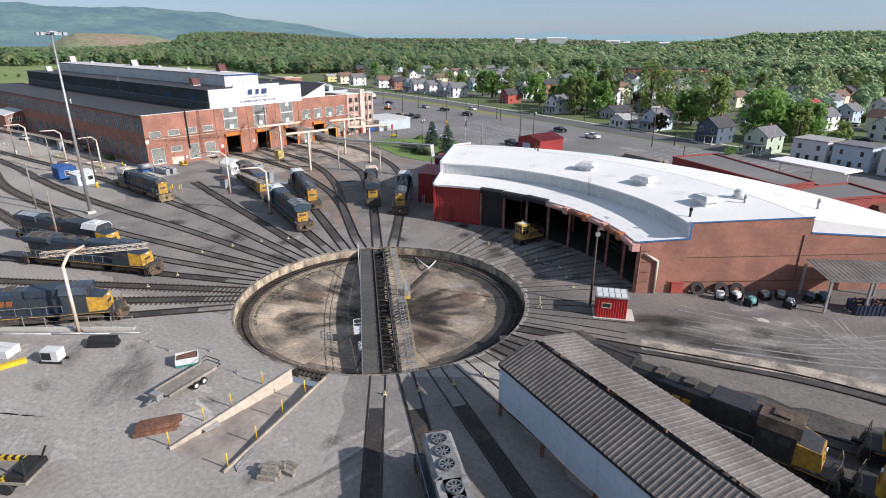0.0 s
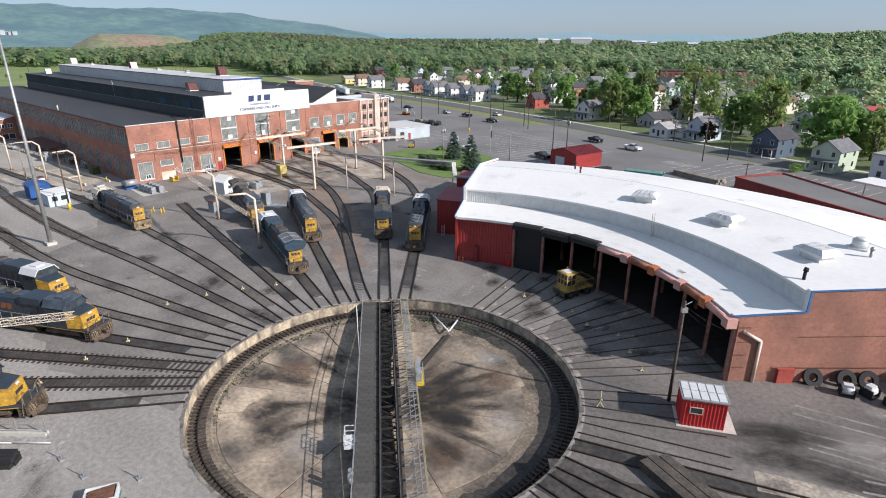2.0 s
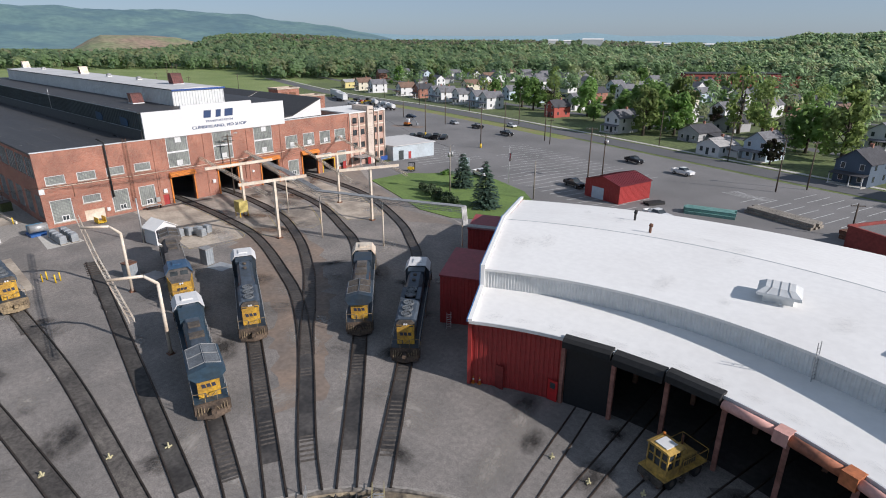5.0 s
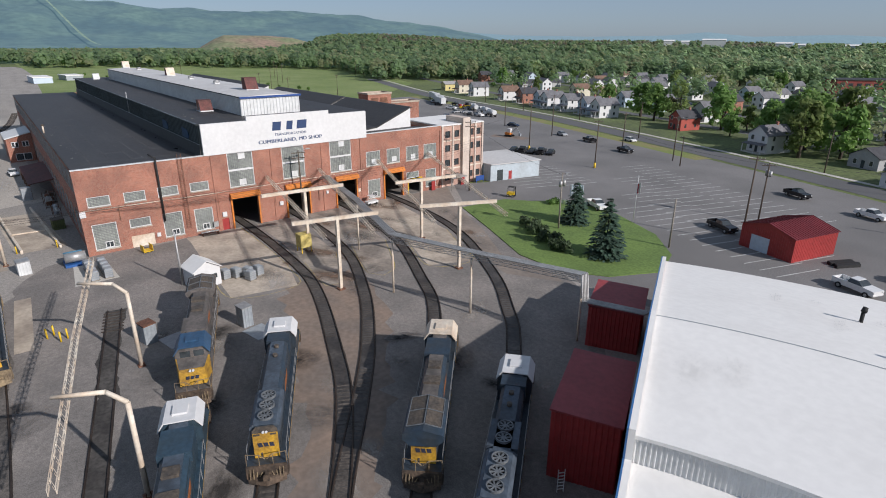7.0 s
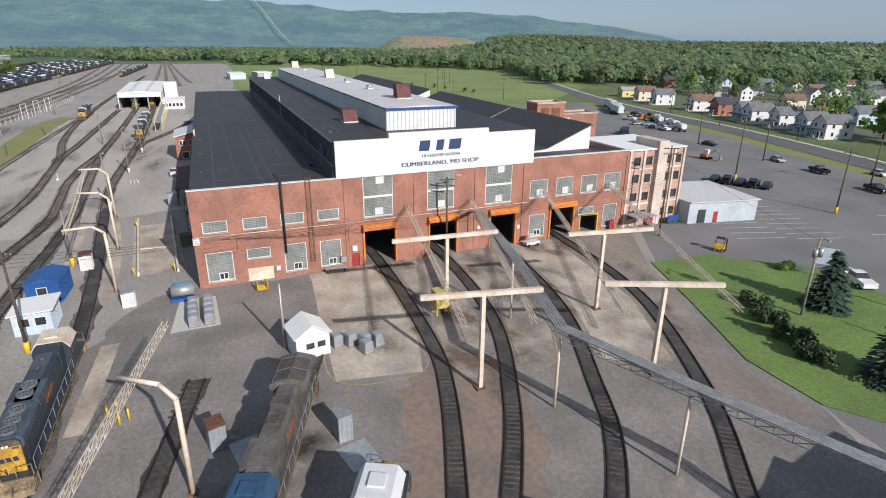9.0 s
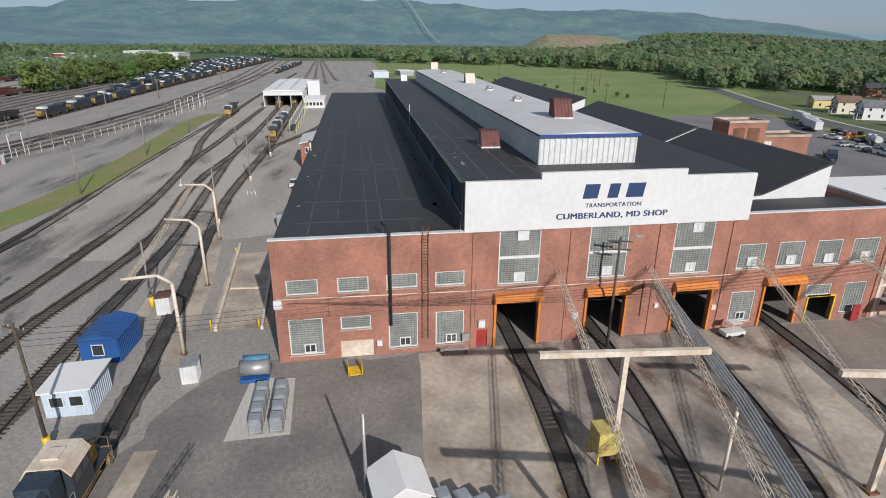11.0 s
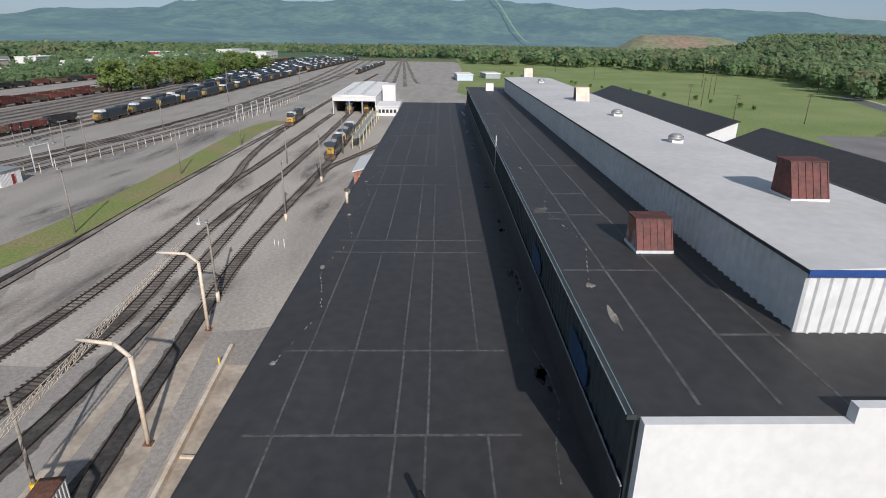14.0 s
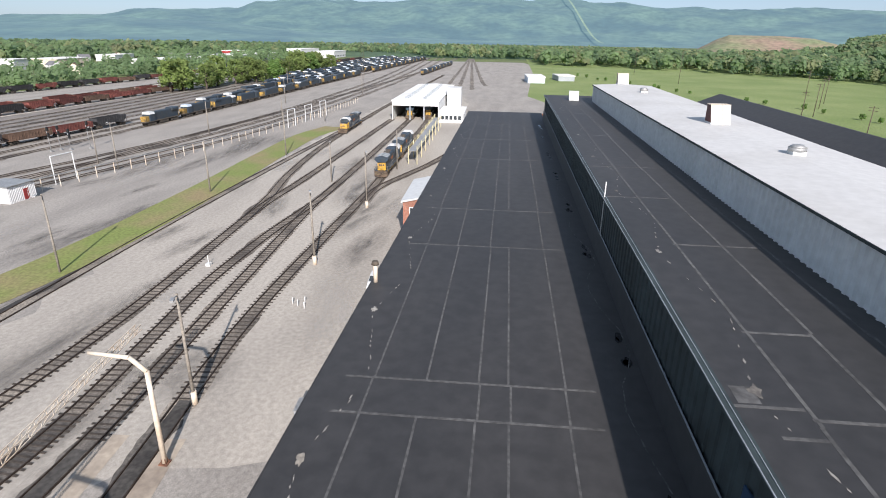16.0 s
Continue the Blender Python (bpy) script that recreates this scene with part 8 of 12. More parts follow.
def roof_slope(bm, y0, z0, y1, z1, length, pitch=0.52, rib=0.09):
    """A corrugated roof slope: trapezoid ribs run from eave to ridge."""
    n = int(length / pitch)
    line = []
    for k in range(n):
        for f, o in ((0, 0), (0.62, 0), (0.72, rib), (0.92, rib)):
            line.append(((k + f) * pitch, o))
    a = [bm.verts.new((x, y0, z0 + o)) for x, o in line]
    b = [bm.verts.new((x, y1, z1 + o)) for x, o in line]
    for i in range(len(line) - 1):
        bm.faces.new((a[i], a[i + 1], b[i + 1], b[i]))


# This slope is given a darker tone than the other one.
bm = B()
roof_slope(bm, -0.35, 5.5, 3.2, 6.9, LEN, 0.42, 0.06)
part("roof_slope", bm, "corrugated", es, "darker corrugated roof slope")
bm = B()
roof_slope(bm, 3.75, 7.0, 8.1, 6.35, LEN, 0.52, 0.035)
part("roof_slope", bm, "corrugated_pale", es, "paler corrugated roof slope")
# Black bars: one paints the smoke gap's darkness, one runs along the eave.
bm = B()
box(bm, 0, LEN, 3.2, 3.75, 6.55, 6.75)
box(bm, 0, LEN, -0.3, -0.2, 5.2, 5.45)
part("ridge_gap", bm, "black", es, "black bars filling the shaded smoke gap and lining the eave")
for k in range(20):
    x = k * 3.1
    bm = B()
    box(bm, x + 0.01, x + 3.09, -0.12, -0.06, 1.5, 5.0)
    part("side_panel", bm, "pale_blue", es, "pale blue hanging side panel")
for k in range(11):
    for y in (0.05, 6.6):
        bm = B()
        x = 0.15 + k * 6.1
        box(bm, x - 0.12, x + 0.12, y - 0.12, y + 0.12, -0.1, 5.6)
        part("post", bm, "rust", es)
    bm = B()
    x = 0.15 + k * 6.1
    beam(bm, (x, 0, 5.4), (x, 3.4, 6.6), 0.14)
    beam(bm, (x, 3.4, 6.6), (x, 6.8, 5.7), 0.14)
    beam(bm, (x, 0, 5.3), (x, 6.8, 5.3), 0.12)
    part("rafter", bm, "rust", es)

# small red guard shed
gs = holder("red_hut", "small bright red ribbed hut with a pale gridded roof", "hut", at=pose(-22.3, 62.7, 0, 0, 0, 26))
bm = B()
w, l, h = 2.7, 3.6, 2.7
pts = [(-l / 2, -w / 2), (l / 2, -w / 2), (l / 2, w / 2), (-l / 2, w / 2)]
for p, q in zip(pts, pts[1:] + pts[:1]):
    ribbed(bm, p, q, 0, h, 0.28, 0.04)
part("wall", bm, mat("bright_red_metal", (0.5, 0.03, 0.03), 0.5, var=0.08), gs)
bm = B()
box(bm, -l / 2 - 0.15, l / 2 + 0.15, -w / 2 - 0.15, w / 2 + 0.15, h, h + 0.12)
rf = part("roof", bm, "steel", gs)
for i in range(5):
    for j in range(2):
        bm = B()
        box(bm, -l / 2 + 0.02 + i * 0.72, -l / 2 + 0.64 + i * 0.72, -w / 2 + 0.05 + j * 1.32, -w / 2 + 1.27 + j * 1.32, h + 0.12, h + 0.17)
        part("roof_panel", bm, "white_metal", rf)
bm = B()
for a, b, c, e in ((-1.2, -0.1, 1.35, 1.43), (-1.2, -0.1, 1.95, 2.03), (-1.2, -1.12, 1.43, 1.95), (-0.18, -0.1, 1.43, 1.95)):
    box(bm, a, b, -w / 2 - 0.09, -w / 2 - 0.04, c, e)
wn = part("window", bm, "cream", gs)
bm = B()
box(bm, -1.12, -0.18, -w / 2 - 0.075, -w / 2 - 0.045, 1.43, 1.95)
part("pane", bm, "glass", wn)
bm = B()
box(bm, l / 2 + 0.04, l / 2 + 0.1, -0.5, 0.4, 0.05, 2.1)
part("door", bm, "white", gs)
bm = B()
box(bm, -l / 2 - 0.3, l / 2 + 1.0, -w / 2 - 0.3, w / 2 + 0.3, -0.02, 0.03)
part("slab", bm, "path", gs)


def tripod_marker(x, y):
    bm = B()
    for k in range(3):
        a = 2.1 * k
        beam(bm, (0.35 * math.cos(a), 0.35 * math.sin(a), 0), (0, 0, 0.5), 0.06)
    beam(bm, (0, 0, 0.3), (0, 0, 1.6), 0.09)
    beam(bm, (-0.22, 0, 0.75), (0.22, 0, 0.75), 0.08)
    return thing("signal_stand", bm, "marker", "pale yellow signal stand on the apron", "signal", at=pose(x, y, 0.02))


tripod_marker(-29.9, 58.6)
# yellow rail car mover in front of the bays
M["mover"] = mat("mover_dull_yellow", (0.52, 0.33, 0.075), 0.6, var=0.2, big=0.8, small=4, col2=(0.24, 0.155, 0.05))
mv = holder("rail_car_mover", "dirty yellow rail car mover with a tall caged cab and railings", "vehicle", at=pose(-43.7, 79.5, 0.0, 0, 0, 70) @ Matrix.Scale(0.95, 4))
bm = B()
box(bm, -2.5, 2.5, -0.8, 0.8, 0.55, 1.05)
for e in (-1, 1):
    box(bm, min(e * 2.5, e * 2.75), max(e * 2.5, e * 2.75), -1.15, 1.15, 0.5, 1.1)
    box(bm, min(e * 2.7, e * 3.15), max(e * 2.7, e * 3.15), -0.16, 0.16, 0.65, 0.95)
part("chassis", bm, "loco_frame", mv, "oily black chassis with couplers")
bm = B()
box(bm, -2.55, 2.55, -1.3, 1.3, 1.07, 1.16)
part("deck", bm, "mover", mv)
bm = B()
box(bm, -0.35, 1.5, -0.95, 0.55, 1.16, 2.25)
hood_ = part("engine_hood", bm, "mover", mv, "yellow engine housing")
bm = B()
tube(bm, (0.5, -0.2, 2.25), (0.5, -0.2, 2.5), 0.55, 0.42, 16)
tube(bm, (0.5, -0.2, 2.5), (0.5, -0.2, 2.66), 0.2, 0.16, 12)
part("air_cleaner", bm, "mover", hood_)
bm = B()
for k in range(6):
    box(bm, -0.2 + 0.28 * k, -0.04 + 0.28 * k, -0.972, -0.95, 1.4, 2.05)
part("grille", bm, "loco_frame", hood_)
bm = B()
tube(bm, (1.25, 0.3, 2.25), (1.25, 0.3, 3.1), 0.08, n=10)
part("exhaust_pipe", bm, "rust", hood_)
bm = B()
box(bm, -2.3, -0.75, -1.15, 0.75, 1.16, 1.95)
cabm = part("cab", bm, "mover", mv, "tall cab with many window frames")
bm = B()
for y in (-1.15, -0.52, 0.12, 0.75):
    for x in (-2.3, -0.75):
        beam(bm, (x, y, 1.95), (x, y, 3.55), 0.11)
for x in (-1.53,):
    for y in (-1.15, 0.75):
        beam(bm, (x, y, 1.95), (x, y, 3.55), 0.11)
for z in (2.75, 3.5):
    for y in (-1.15, 0.75):
        beam(bm, (-2.3, y, z), (-0.75, y, z), 0.09)
    for x in (-2.3, -0.75):
        beam(bm, (x, -1.15, z), (x, 0.75, z), 0.09)
part("window_frame", bm, "mover", cabm)
bm = B()
box(bm, -2.26, -0.79, -1.11, 0.71, 1.98, 3.46)
part("cab_window", bm, "glass", cabm)
bm = B()
extrude(bm, [(-1.3, 3.55), (0.9, 3.55), (0.9, 3.63), (0.6, 3.74), (-1.0, 3.74), (-1.3, 3.63)], -2.45, -0.6)
part("cab_roof", bm, "mover", cabm)
bm = B()
box(bm, -2.15, -0.95, -0.8, 0.35, 3.75, 3.82)
part("roof_hatch", bm, "white", cabm, "pale roof hatch")
bm = B()
tube(bm, (-0.8, 0.6, 3.7), (-0.8, 0.6, 3.98), 0.11, n=10)
part("beacon", bm, "orange", cabm)
for x in (-1.5, 1.5):
    for y in (-1.05, 1.05):
        bm = B()
        tube(bm, (x, y - 0.2, 0.56), (x, y + 0.2, 0.56), 0.56, n=18)
        wh = part("wheel", bm, "black", mv, "black rubber tyre")
        bm = B()
        tube(bm, (x, y - 0.22, 0.56), (x, y + 0.22, 0.56), 0.27, n=12)
        part("hub", bm, "loco_frame", wh)
for x in (-2.35, 2.35):
    for y in (-0.72, 0.72):
        bm = B()
        tube(bm, (x, y - 0.07, 0.3), (x, y + 0.07, 0.3), 0.24, n=14)
        part("rail_wheel", bm, "rust", mv)
bm = B()
railing(bm, [(-0.5, 1.25, 1.16), (2.5, 1.25, 1.16), (2.5, -1.25, 1.16), (-0.5, -1.25, 1.16)], h=1.15)
part("railing", bm, "mover", mv)
bm = B()
for k in range(3):
    for y in (-1.42, 1.2):
        box(bm, -0.6, -0.1, y, y + 0.22, 0.35 + 0.27 * k, 0.39 + 0.27 * k)
part("step", bm, "loco_frame", mv)

# ---- gravel yard at the front ----
M["gravel_track"] = mat("worn_gravel", (0.285, 0.263, 0.238), 0.95, var=0.25, big=0.3, small=2.5, bump=0.3, col2=(0.33, 0.305, 0.28))
M["gravel_pale"] = mat("pale_gravel", (0.42, 0.39, 0.35), 0.95, var=0.2, big=0.3, small=2.5, bump=0.3, col2=(0.33, 0.305, 0.28))
for k, (x, y) in enumerate(((-43.1, 26.7), (-42.25, 22.7), (-42.3, 20.0), (-41.5, 16.4), (-38.7, 28.35), (-37.87, 25.1), (-36.5, 21.4), (-35.45, 18.0))):
    bm = B()
    tube(bm, (0, 0, -0.1), (0, 0, 1.25), 0.06, n=8)
    thing("bollard_post", bm, "yellow", "slim yellow post beside the ramp", "post", "ramp posts", at=pose(x, y, 0.2 if k < 4 else 0.15))
for x, y in ((-60.0, 23.9), (-56.5, 24.3), (-46.8, 26.3), (-53.0, 27.0)):
    bm = B()
    box(bm, -0.3, 0.3, -0.2, 0.2, 0, 0.12)
    tube(bm, (0, 0, 0.1), (0, 0, 1.1), 0.04, n=6)
    thing("stub_post", bm, "steel", "thin grey stub post on a block", "post", "yard stubs", at=pose(x, y, 0))
# tandem trailer
tr = holder("flat_trailer", "grey twin-axle flat trailer on gravel", "trailer", at=pose(-48.6, 21.8, 0, 0, 0, 101))
bm = B()
box(bm, -2.6, 3.0, -1.05, 1.05, 0.62, 0.74)
for y in (-1.05, 1.0):
    box(bm, -2.6, 3.0, y, y + 0.05, 0.74, 0.95)
part("deck", bm, "grey_wood", tr)
bm = B()
beam(bm, (-2.6, -0.7, 0.6), (-4.2, 0, 0.55), 0.12)
beam(bm, (-2.6, 0.7, 0.6), (-4.2, 0, 0.55), 0.12)
box(bm, -3.5, -2.8, -0.5, 0.5, 0.6, 1.2)
part("drawbar", bm, "steel", tr)
for x in (0.2, 1.15):
    for y in (-1.2, 1.2):
        bm = B()
        tube(bm, (x, y - 0.11, 0.36), (x, y + 0.11, 0.36), 0.36, n=14)
        wl = part("wheel", bm, "black", tr)
        bm = B()
        tube(bm, (x, y - 0.115, 0.36), (x, y + 0.115, 0.36), 0.2, n=10)
        part("rim", bm, "white", wl)
bm = B()
for z in (0.8, 1.2):
    beam(bm, (3.0, -1.0, z), (3.5, -1.0, z + 0.1), 0.06)
    beam(bm, (3.0, 1.0, z), (3.5, 1.0, z + 0.1), 0.06)
    beam(bm, (3.5, -1.0, z + 0.1), (3.5, 1.0, z + 0.1), 0.06)
part("ramp_gate", bm, "black", tr)
# open crate with rust-coloured contents
cr = holder("crate", "open teal and white crate holding rusty parts", "crate", at=pose(-52.6, 24.2, 0, 0, 0, 60))
bm = B()
for a, b, c, e in ((-1.1, 1.1, -0.8, -0.72), (-1.1, 1.1, 0.72, 0.8), (-1.1, -1.02, -0.72, 0.72), (1.02, 1.1, -0.72, 0.72)):
    box(bm, a, b, c, e, 0.1, 0.9)
part("side", bm, "white_metal", cr)
bm = B()
box(bm, -1.12, 1.12, -0.82, 0.82, 0.0, 0.25)
part("base", bm, mat("teal_paint", (0.04, 0.2, 0.17), 0.6, var=0.15), cr)
bm = B()
for k in range(7):
    beam(bm, (-0.9, -0.6 + 0.2 * k, 0.6 + 0.05 * (k % 3)), (0.9, -0.55 + 0.2 * k, 0.8), 0.16)
part("contents", bm, "rust", cr)


def stack(name, label, x, y, rz, n, size, length, material, rows=2, cat="stack"):
    st = holder(name, label, cat, at=pose(x, y, 0, 0, 0, rz))
    rng = random.Random(int(x * 7 + y))
    for r in range(rows):
        for k in range(n - r):
            bm = B()
            yy = (k - (n - r) / 2) * size * 1.12
            off = rng.uniform(-0.3, 0.3)
            box(bm, -length / 2 + off, length / 2 + off, yy, yy + size, r * size, r * size + size * 0.95)
            part("piece", bm, material, st)
    return st


stack("timber_stack", "stack of rust-brown steel beams on gravel", -44.5, 17.0, 58, 4, 0.38, 3.4, "rust", 2)
stack("pipe_stack", "stack of dark timber sleepers beside the fence", -63.5, 20.5, 42, 4, 0.4, 3.0, "black", 2)
stack("pallet_stack", "weathered pile of grey timber blocks", -32.2, 19.7, 30, 4, 0.38, 1.5, "grey_wood", 2)
stack("pallet_stack", "small pile of grey boards", -31.2, 20.9, 10, 3, 0.35, 1.2, "grey_wood", 1)
stack("timber_stack", "yellow steel beam lying on the ground", -66.3, 12.2, 80, 1, 0.5, 4.0, "yellow", 1)
stack("plate_stack", "white painted steel plates lying flat", -70.5, 12.5, 30, 2, 0.9, 4.2, "white", 1)
rods = holder("pipe_bundle", "loose bundle of pale steel pipes beside the ramp", "pipes", at=pose(-35.0, 19.6, 0.05, 0, 0, 112) @ Matrix.Scale(0.65, 4))
for k in range(7):
    bm = B()
    tube(bm, (-2.4 + 0.1 * k, 0.12 * k, 0.05), (2.2 + 0.15 * k, 0.12 * k + 0.1, 0.05), 0.045, n=6)
    part("pipe", bm, "steel", rods)
gen = holder("generator", "white welding generator on a skid", "generator", at=pose(-63.8, 15.7, 0, 0, 0, 35))
bm = B()
box(bm, -0.9, 0.9, -0.6, 0.6, 0.3, 1.5)
part("housing", bm, "white_metal", gen)
bm = B()
for y in (-0.6, 0.5):
    box(bm, -1.2, 1.2, y, y + 0.1, 0, 0.3)
box(bm, -0.8, 0.2, -0.65, -0.6, 0.5, 1.3)
part("skid", bm, "black", gen)
# flatbed with wheel gear at the edge
fb = holder("flatbed_trailer", "yellow and black flatbed trailer with steel gear", "trailer", at=pose(-46.3, 7.4, 0, 0, 0, 35))
bm = B()
box(bm, -6, 1.5, -1.3, 1.3, 0.95, 1.15)
part("deck", bm, "grey_wood", fb)
for y in (-1.2, 1.0):
    bm = B()
    box(bm, -6, -0.2, y, y + 0.3, 1.15, 1.45)
    rl = part("ramp_rail", bm, "yellow", fb, "yellow ramp rail with dark bands")
    bm = B()
    for k in range(9):
        box(bm, -5.7 + 0.62 * k, -5.4 + 0.62 * k, y - 0.005, y + 0.305, 1.2, 1.46)
    part("band", bm, "black", rl)
bm = B()
for k in range(6):
    box(bm, -0.1 + 0.26 * k, 0.1 + 0.26 * k, -1.2, 1.2, 1.15, 1.6)
beam(bm, (1.3, -1.0, 1.2), (1.5, -1.1, 3.2), 0.14)
beam(bm, (0.9, 1.0, 1.2), (1.6, 1.1, 2.6), 0.14)
part("gear", bm, "black", fb)
for x in (-1.2, -0.2):
    bm = B()
    tube(bm, (x, -1.35, 0.5), (x, -1.05, 0.5), 0.5, n=16)
    part("wheel", bm, "black", fb)
# low wall and chain fence by the storage track
fw = holder("yard_fence", "chain-link fence on a low pale kerb", "fence", kind="structure")
P0, P1 = Vector((-80.0, 11.5)), Vector((-64.3, 24.2))
bm = B()
beam(bm, (*P0, 0.15), (*P1, 0.15), 0.5, 0.3)
part("kerb", bm, "path", fw)
for k in range(9):
    bm = B()
    c = P0 + (P1 - P0) * k / 8
    tube(bm, (*c, 0), (*c, 1.7), 0.05, n=6)
    part("post", bm, "steel", fw)
bm = B()
for z in (0.4, 1.0, 1.65):
    beam(bm, (*P0, z), (*P1, z), 0.03)
part("wire", bm, "steel", fw)
# clutter along the brick end wall
thing("red_cabinet", (lambda b: (box(b, -0.8, 0.8, -0.5, 0.5, 0, 1.5), box(b, -0.85, 0.85, -0.55, 0.55, 1.5, 1.58), b)[2])(B()), mat("faded_red", (0.42, 0.08, 0.06), 0.6, var=0.15), "faded red metal cabinet against the brick wall", "cabinet",
           at=pose(-17.9, 74.3, 0, 0, 0, 40))
# Loose black tyres, tilted beside the brick end wall.
for k, (x, y) in enumerate(((-15.6, 75.9), (-11.3, 78.9), (-13.0, 77.6))):
    bm = B()
    for j in range(20):
        a, b = 2 * math.pi * j / 20, 2 * math.pi * (j + 1) / 20
        for (r0, z0), (r1, z1) in zip(((0.45, 0), (0.95, 0), (1.0, 0.15), (0.95, 0.32), (0.45, 0.32)), ((0.95, 0), (1.0, 0.15), (0.95, 0.32), (0.45, 0.32), (0.45, 0))):
            bm.faces.new([bm.verts.new(p) for p in ((r0 * math.cos(a), r0 * math.sin(a), z0), (r0 * math.cos(b), r0 * math.sin(b), z0), (r1 * math.cos(b), r1 * math.sin(b), z1), (r1 * math.cos(a), r1 * math.sin(a), z1))])
    bmesh.ops.remove_doubles(bm, verts=bm.verts[:], dist=0.001)
    thing("hose_coil", bm, "black", "large black tyre leaning by the wall", "hose", "hose coils", at=pose(x, y, 0.55, 60, 0, 40) if k != 1 else pose(x, y, 0.5, 65, 0, 35))
rng = random.Random(21)
for k, (x, y, m) in enumerate(((-12.6, 75.6, "white_metal"), (-10.9, 76.8, "white_metal"), (-9.0, 76.2, "teal"), (-8.0, 79.4, "steel"), (-6.3, 80.8, "steel"), (-5.0, 78.6, "grey_metal"), (-3.2, 82.4, "blue_grey"), (-1.9, 83.6, "blue_grey"))):
    if m == "teal":
        m = mat("teal_metal", (0.12, 0.3, 0.3), 0.5, var=0.15)
    elif m == "blue_grey":
        m = mat("blue_grey_metal", (0.16, 0.22, 0.3), 0.5, var=0.15)
    eq = holder("motor_crate", "spare traction part in a steel cradle beside the wall", "machine part", "spare parts by the wall", at=pose(x, y, 0, 0, 0, rng.uniform(0, 90)))
    bm = B()
    for a in (-0.6, 0.55):
        box(bm, a, a + 0.08, -0.6, 0.6, 0, 0.9)
        box(bm, -0.6, 0.6, a, a + 0.08, 0, 0.15)
    part("cradle", bm, "black", eq)
    bm = B()
    tube(bm, (-0.5, 0, 0.6), (0.5, 0, 0.6), 0.48, n=12)
    box(bm, -0.4, 0.4, -0.3, 0.3, 0.9, 1.2)
    part("casing", bm, m, eq)
# lean-to canopy with scrap bin
cn = holder("steel_canopy", "open steel canopy with a grey corrugated roof", "canopy", at=pose(-3.6, 82.4, 0, 0, 0, 35))
bm = B()
n = 17
line = []
for k in range(n):
    for f, o in ((0, 0), (0.5, 0), (0.62, 0.06), (0.88, 0.06)):
        line.append(((k + f) * 0.6, o))
a = [bm.verts.new((x, -4.0, 4.3 + o)) for x, o in line]
b = [bm.verts.new((x, 2.2, 4.9 + o)) for x, o in line]
for i in range(len(line) - 1):
    bm.faces.new((a[i], a[i + 1], b[i + 1], b[i]))
part("roof", bm, "corrugated_pale", cn)
for x, y in ((0.2, -3.8), (5.0, -3.8), (9.9, -3.8), (0.2, 2.0), (9.9, 2.0)):
    bm = B()
    box(bm, x - 0.13, x + 0.13, y - 0.13, y + 0.13, -0.1, 4.35)
    part("post", bm, "steel", cn)
bn = holder("scrap_bin", "dark blue ribbed scrap bin heaped with steel", "bin", at=pose(3.8, 83.7, 0, 0, 0, 35))
bm = B()
for p, q in (((-3, -1.1), (3, -1.1)), ((3, -1.1), (3, 1.1)), ((3, 1.1), (-3, 1.1)), ((-3, 1.1), (-3, -1.1))):
    ribbed(bm, p, q, 0.1, 1.4, 0.5, 0.1)
part("wall", bm, mat("bin_blue", (0.05, 0.06, 0.11), 0.6, var=0.2), bn)
bm = B()
for k in range(26):
    p = Vector((rng.uniform(-2.6, 2.6), rng.uniform(-0.9, 0.9), rng.uniform(1.0, 1.7)))
    beam(bm, p, p + Vector((rng.uniform(-1, 1), rng.uniform(-0.6, 0.6), rng.uniform(-0.2, 0.4))), 0.12)
part("scrap", bm, "rust", bn)
# spilled light ballast beside the shed track
bm = B()
ribbon(bm, smooth_line([(-16.5, 57.6), (-12, 59.2), (-8, 60.3), (-4, 61.6), (1, 62.9), (6, 63.9), (20, 66)], 1.5), 1.15, 0.024)
thing("spilled_ballast", bm, mat("pale_rubble", (0.42, 0.36, 0.29), 0.95, var=0.25, big=0.5, small=4, bump=0.5, col2=(0.16, 0.14, 0.12)), "strip of pale spilled rubble beside the track", "rubble", kind="structure")
# Ground round this track is set near black, with broken patches.
M["black_dirt"] = mat("shed_black_dirt", (0.085, 0.074, 0.064), 0.85, var=0.35, big=0.35, small=3, bump=0.3, col2=(0.035, 0.031, 0.028), patch=0.52)
sheet("dirt_strip", ragged([(-30, 49.5), (-20, 52.2), (-8, 54.2), (6, 56.5), (34, 61), (34, 24), (10, 30), (-18, 42), (-27, 46.5)], 0.5, 1.5, 9), 0.0135, "black_dirt", None, "near-black ground round the track beside the shed", category="dirt")
M["tyre"] = mat("dusty_tyre_track", (0.27, 0.255, 0.235), 0.95, var=0.25, big=0.5, small=4, col2=(0.18, 0.17, 0.16))
for k, (a, b, c) in enumerate((((-14, 63), (-3, 66), (12, 78)), ((-15, 65), (-2, 69), (9, 80)), ((-10, 61.5), (2, 66.5), (16, 75)), ((-16, 69), (-4, 71), (8, 72)), ((-3, 76), (2, 70), (12, 66)), ((0, 78), (4, 72), (16, 70)))):
    for o in (0.0, 1.5):
        bm = B()
        ribbon(bm, smooth_line([(a[0], a[1] + o), (b[0], b[1] + o), (c[0], c[1] + o)], 1.5), 0.13, 0.0125 + 0.0008 * k)
        thing("tyre_track", bm, "tyre", "pale dusty tyre track on the asphalt", "tyre track", "tyre tracks", "structure")
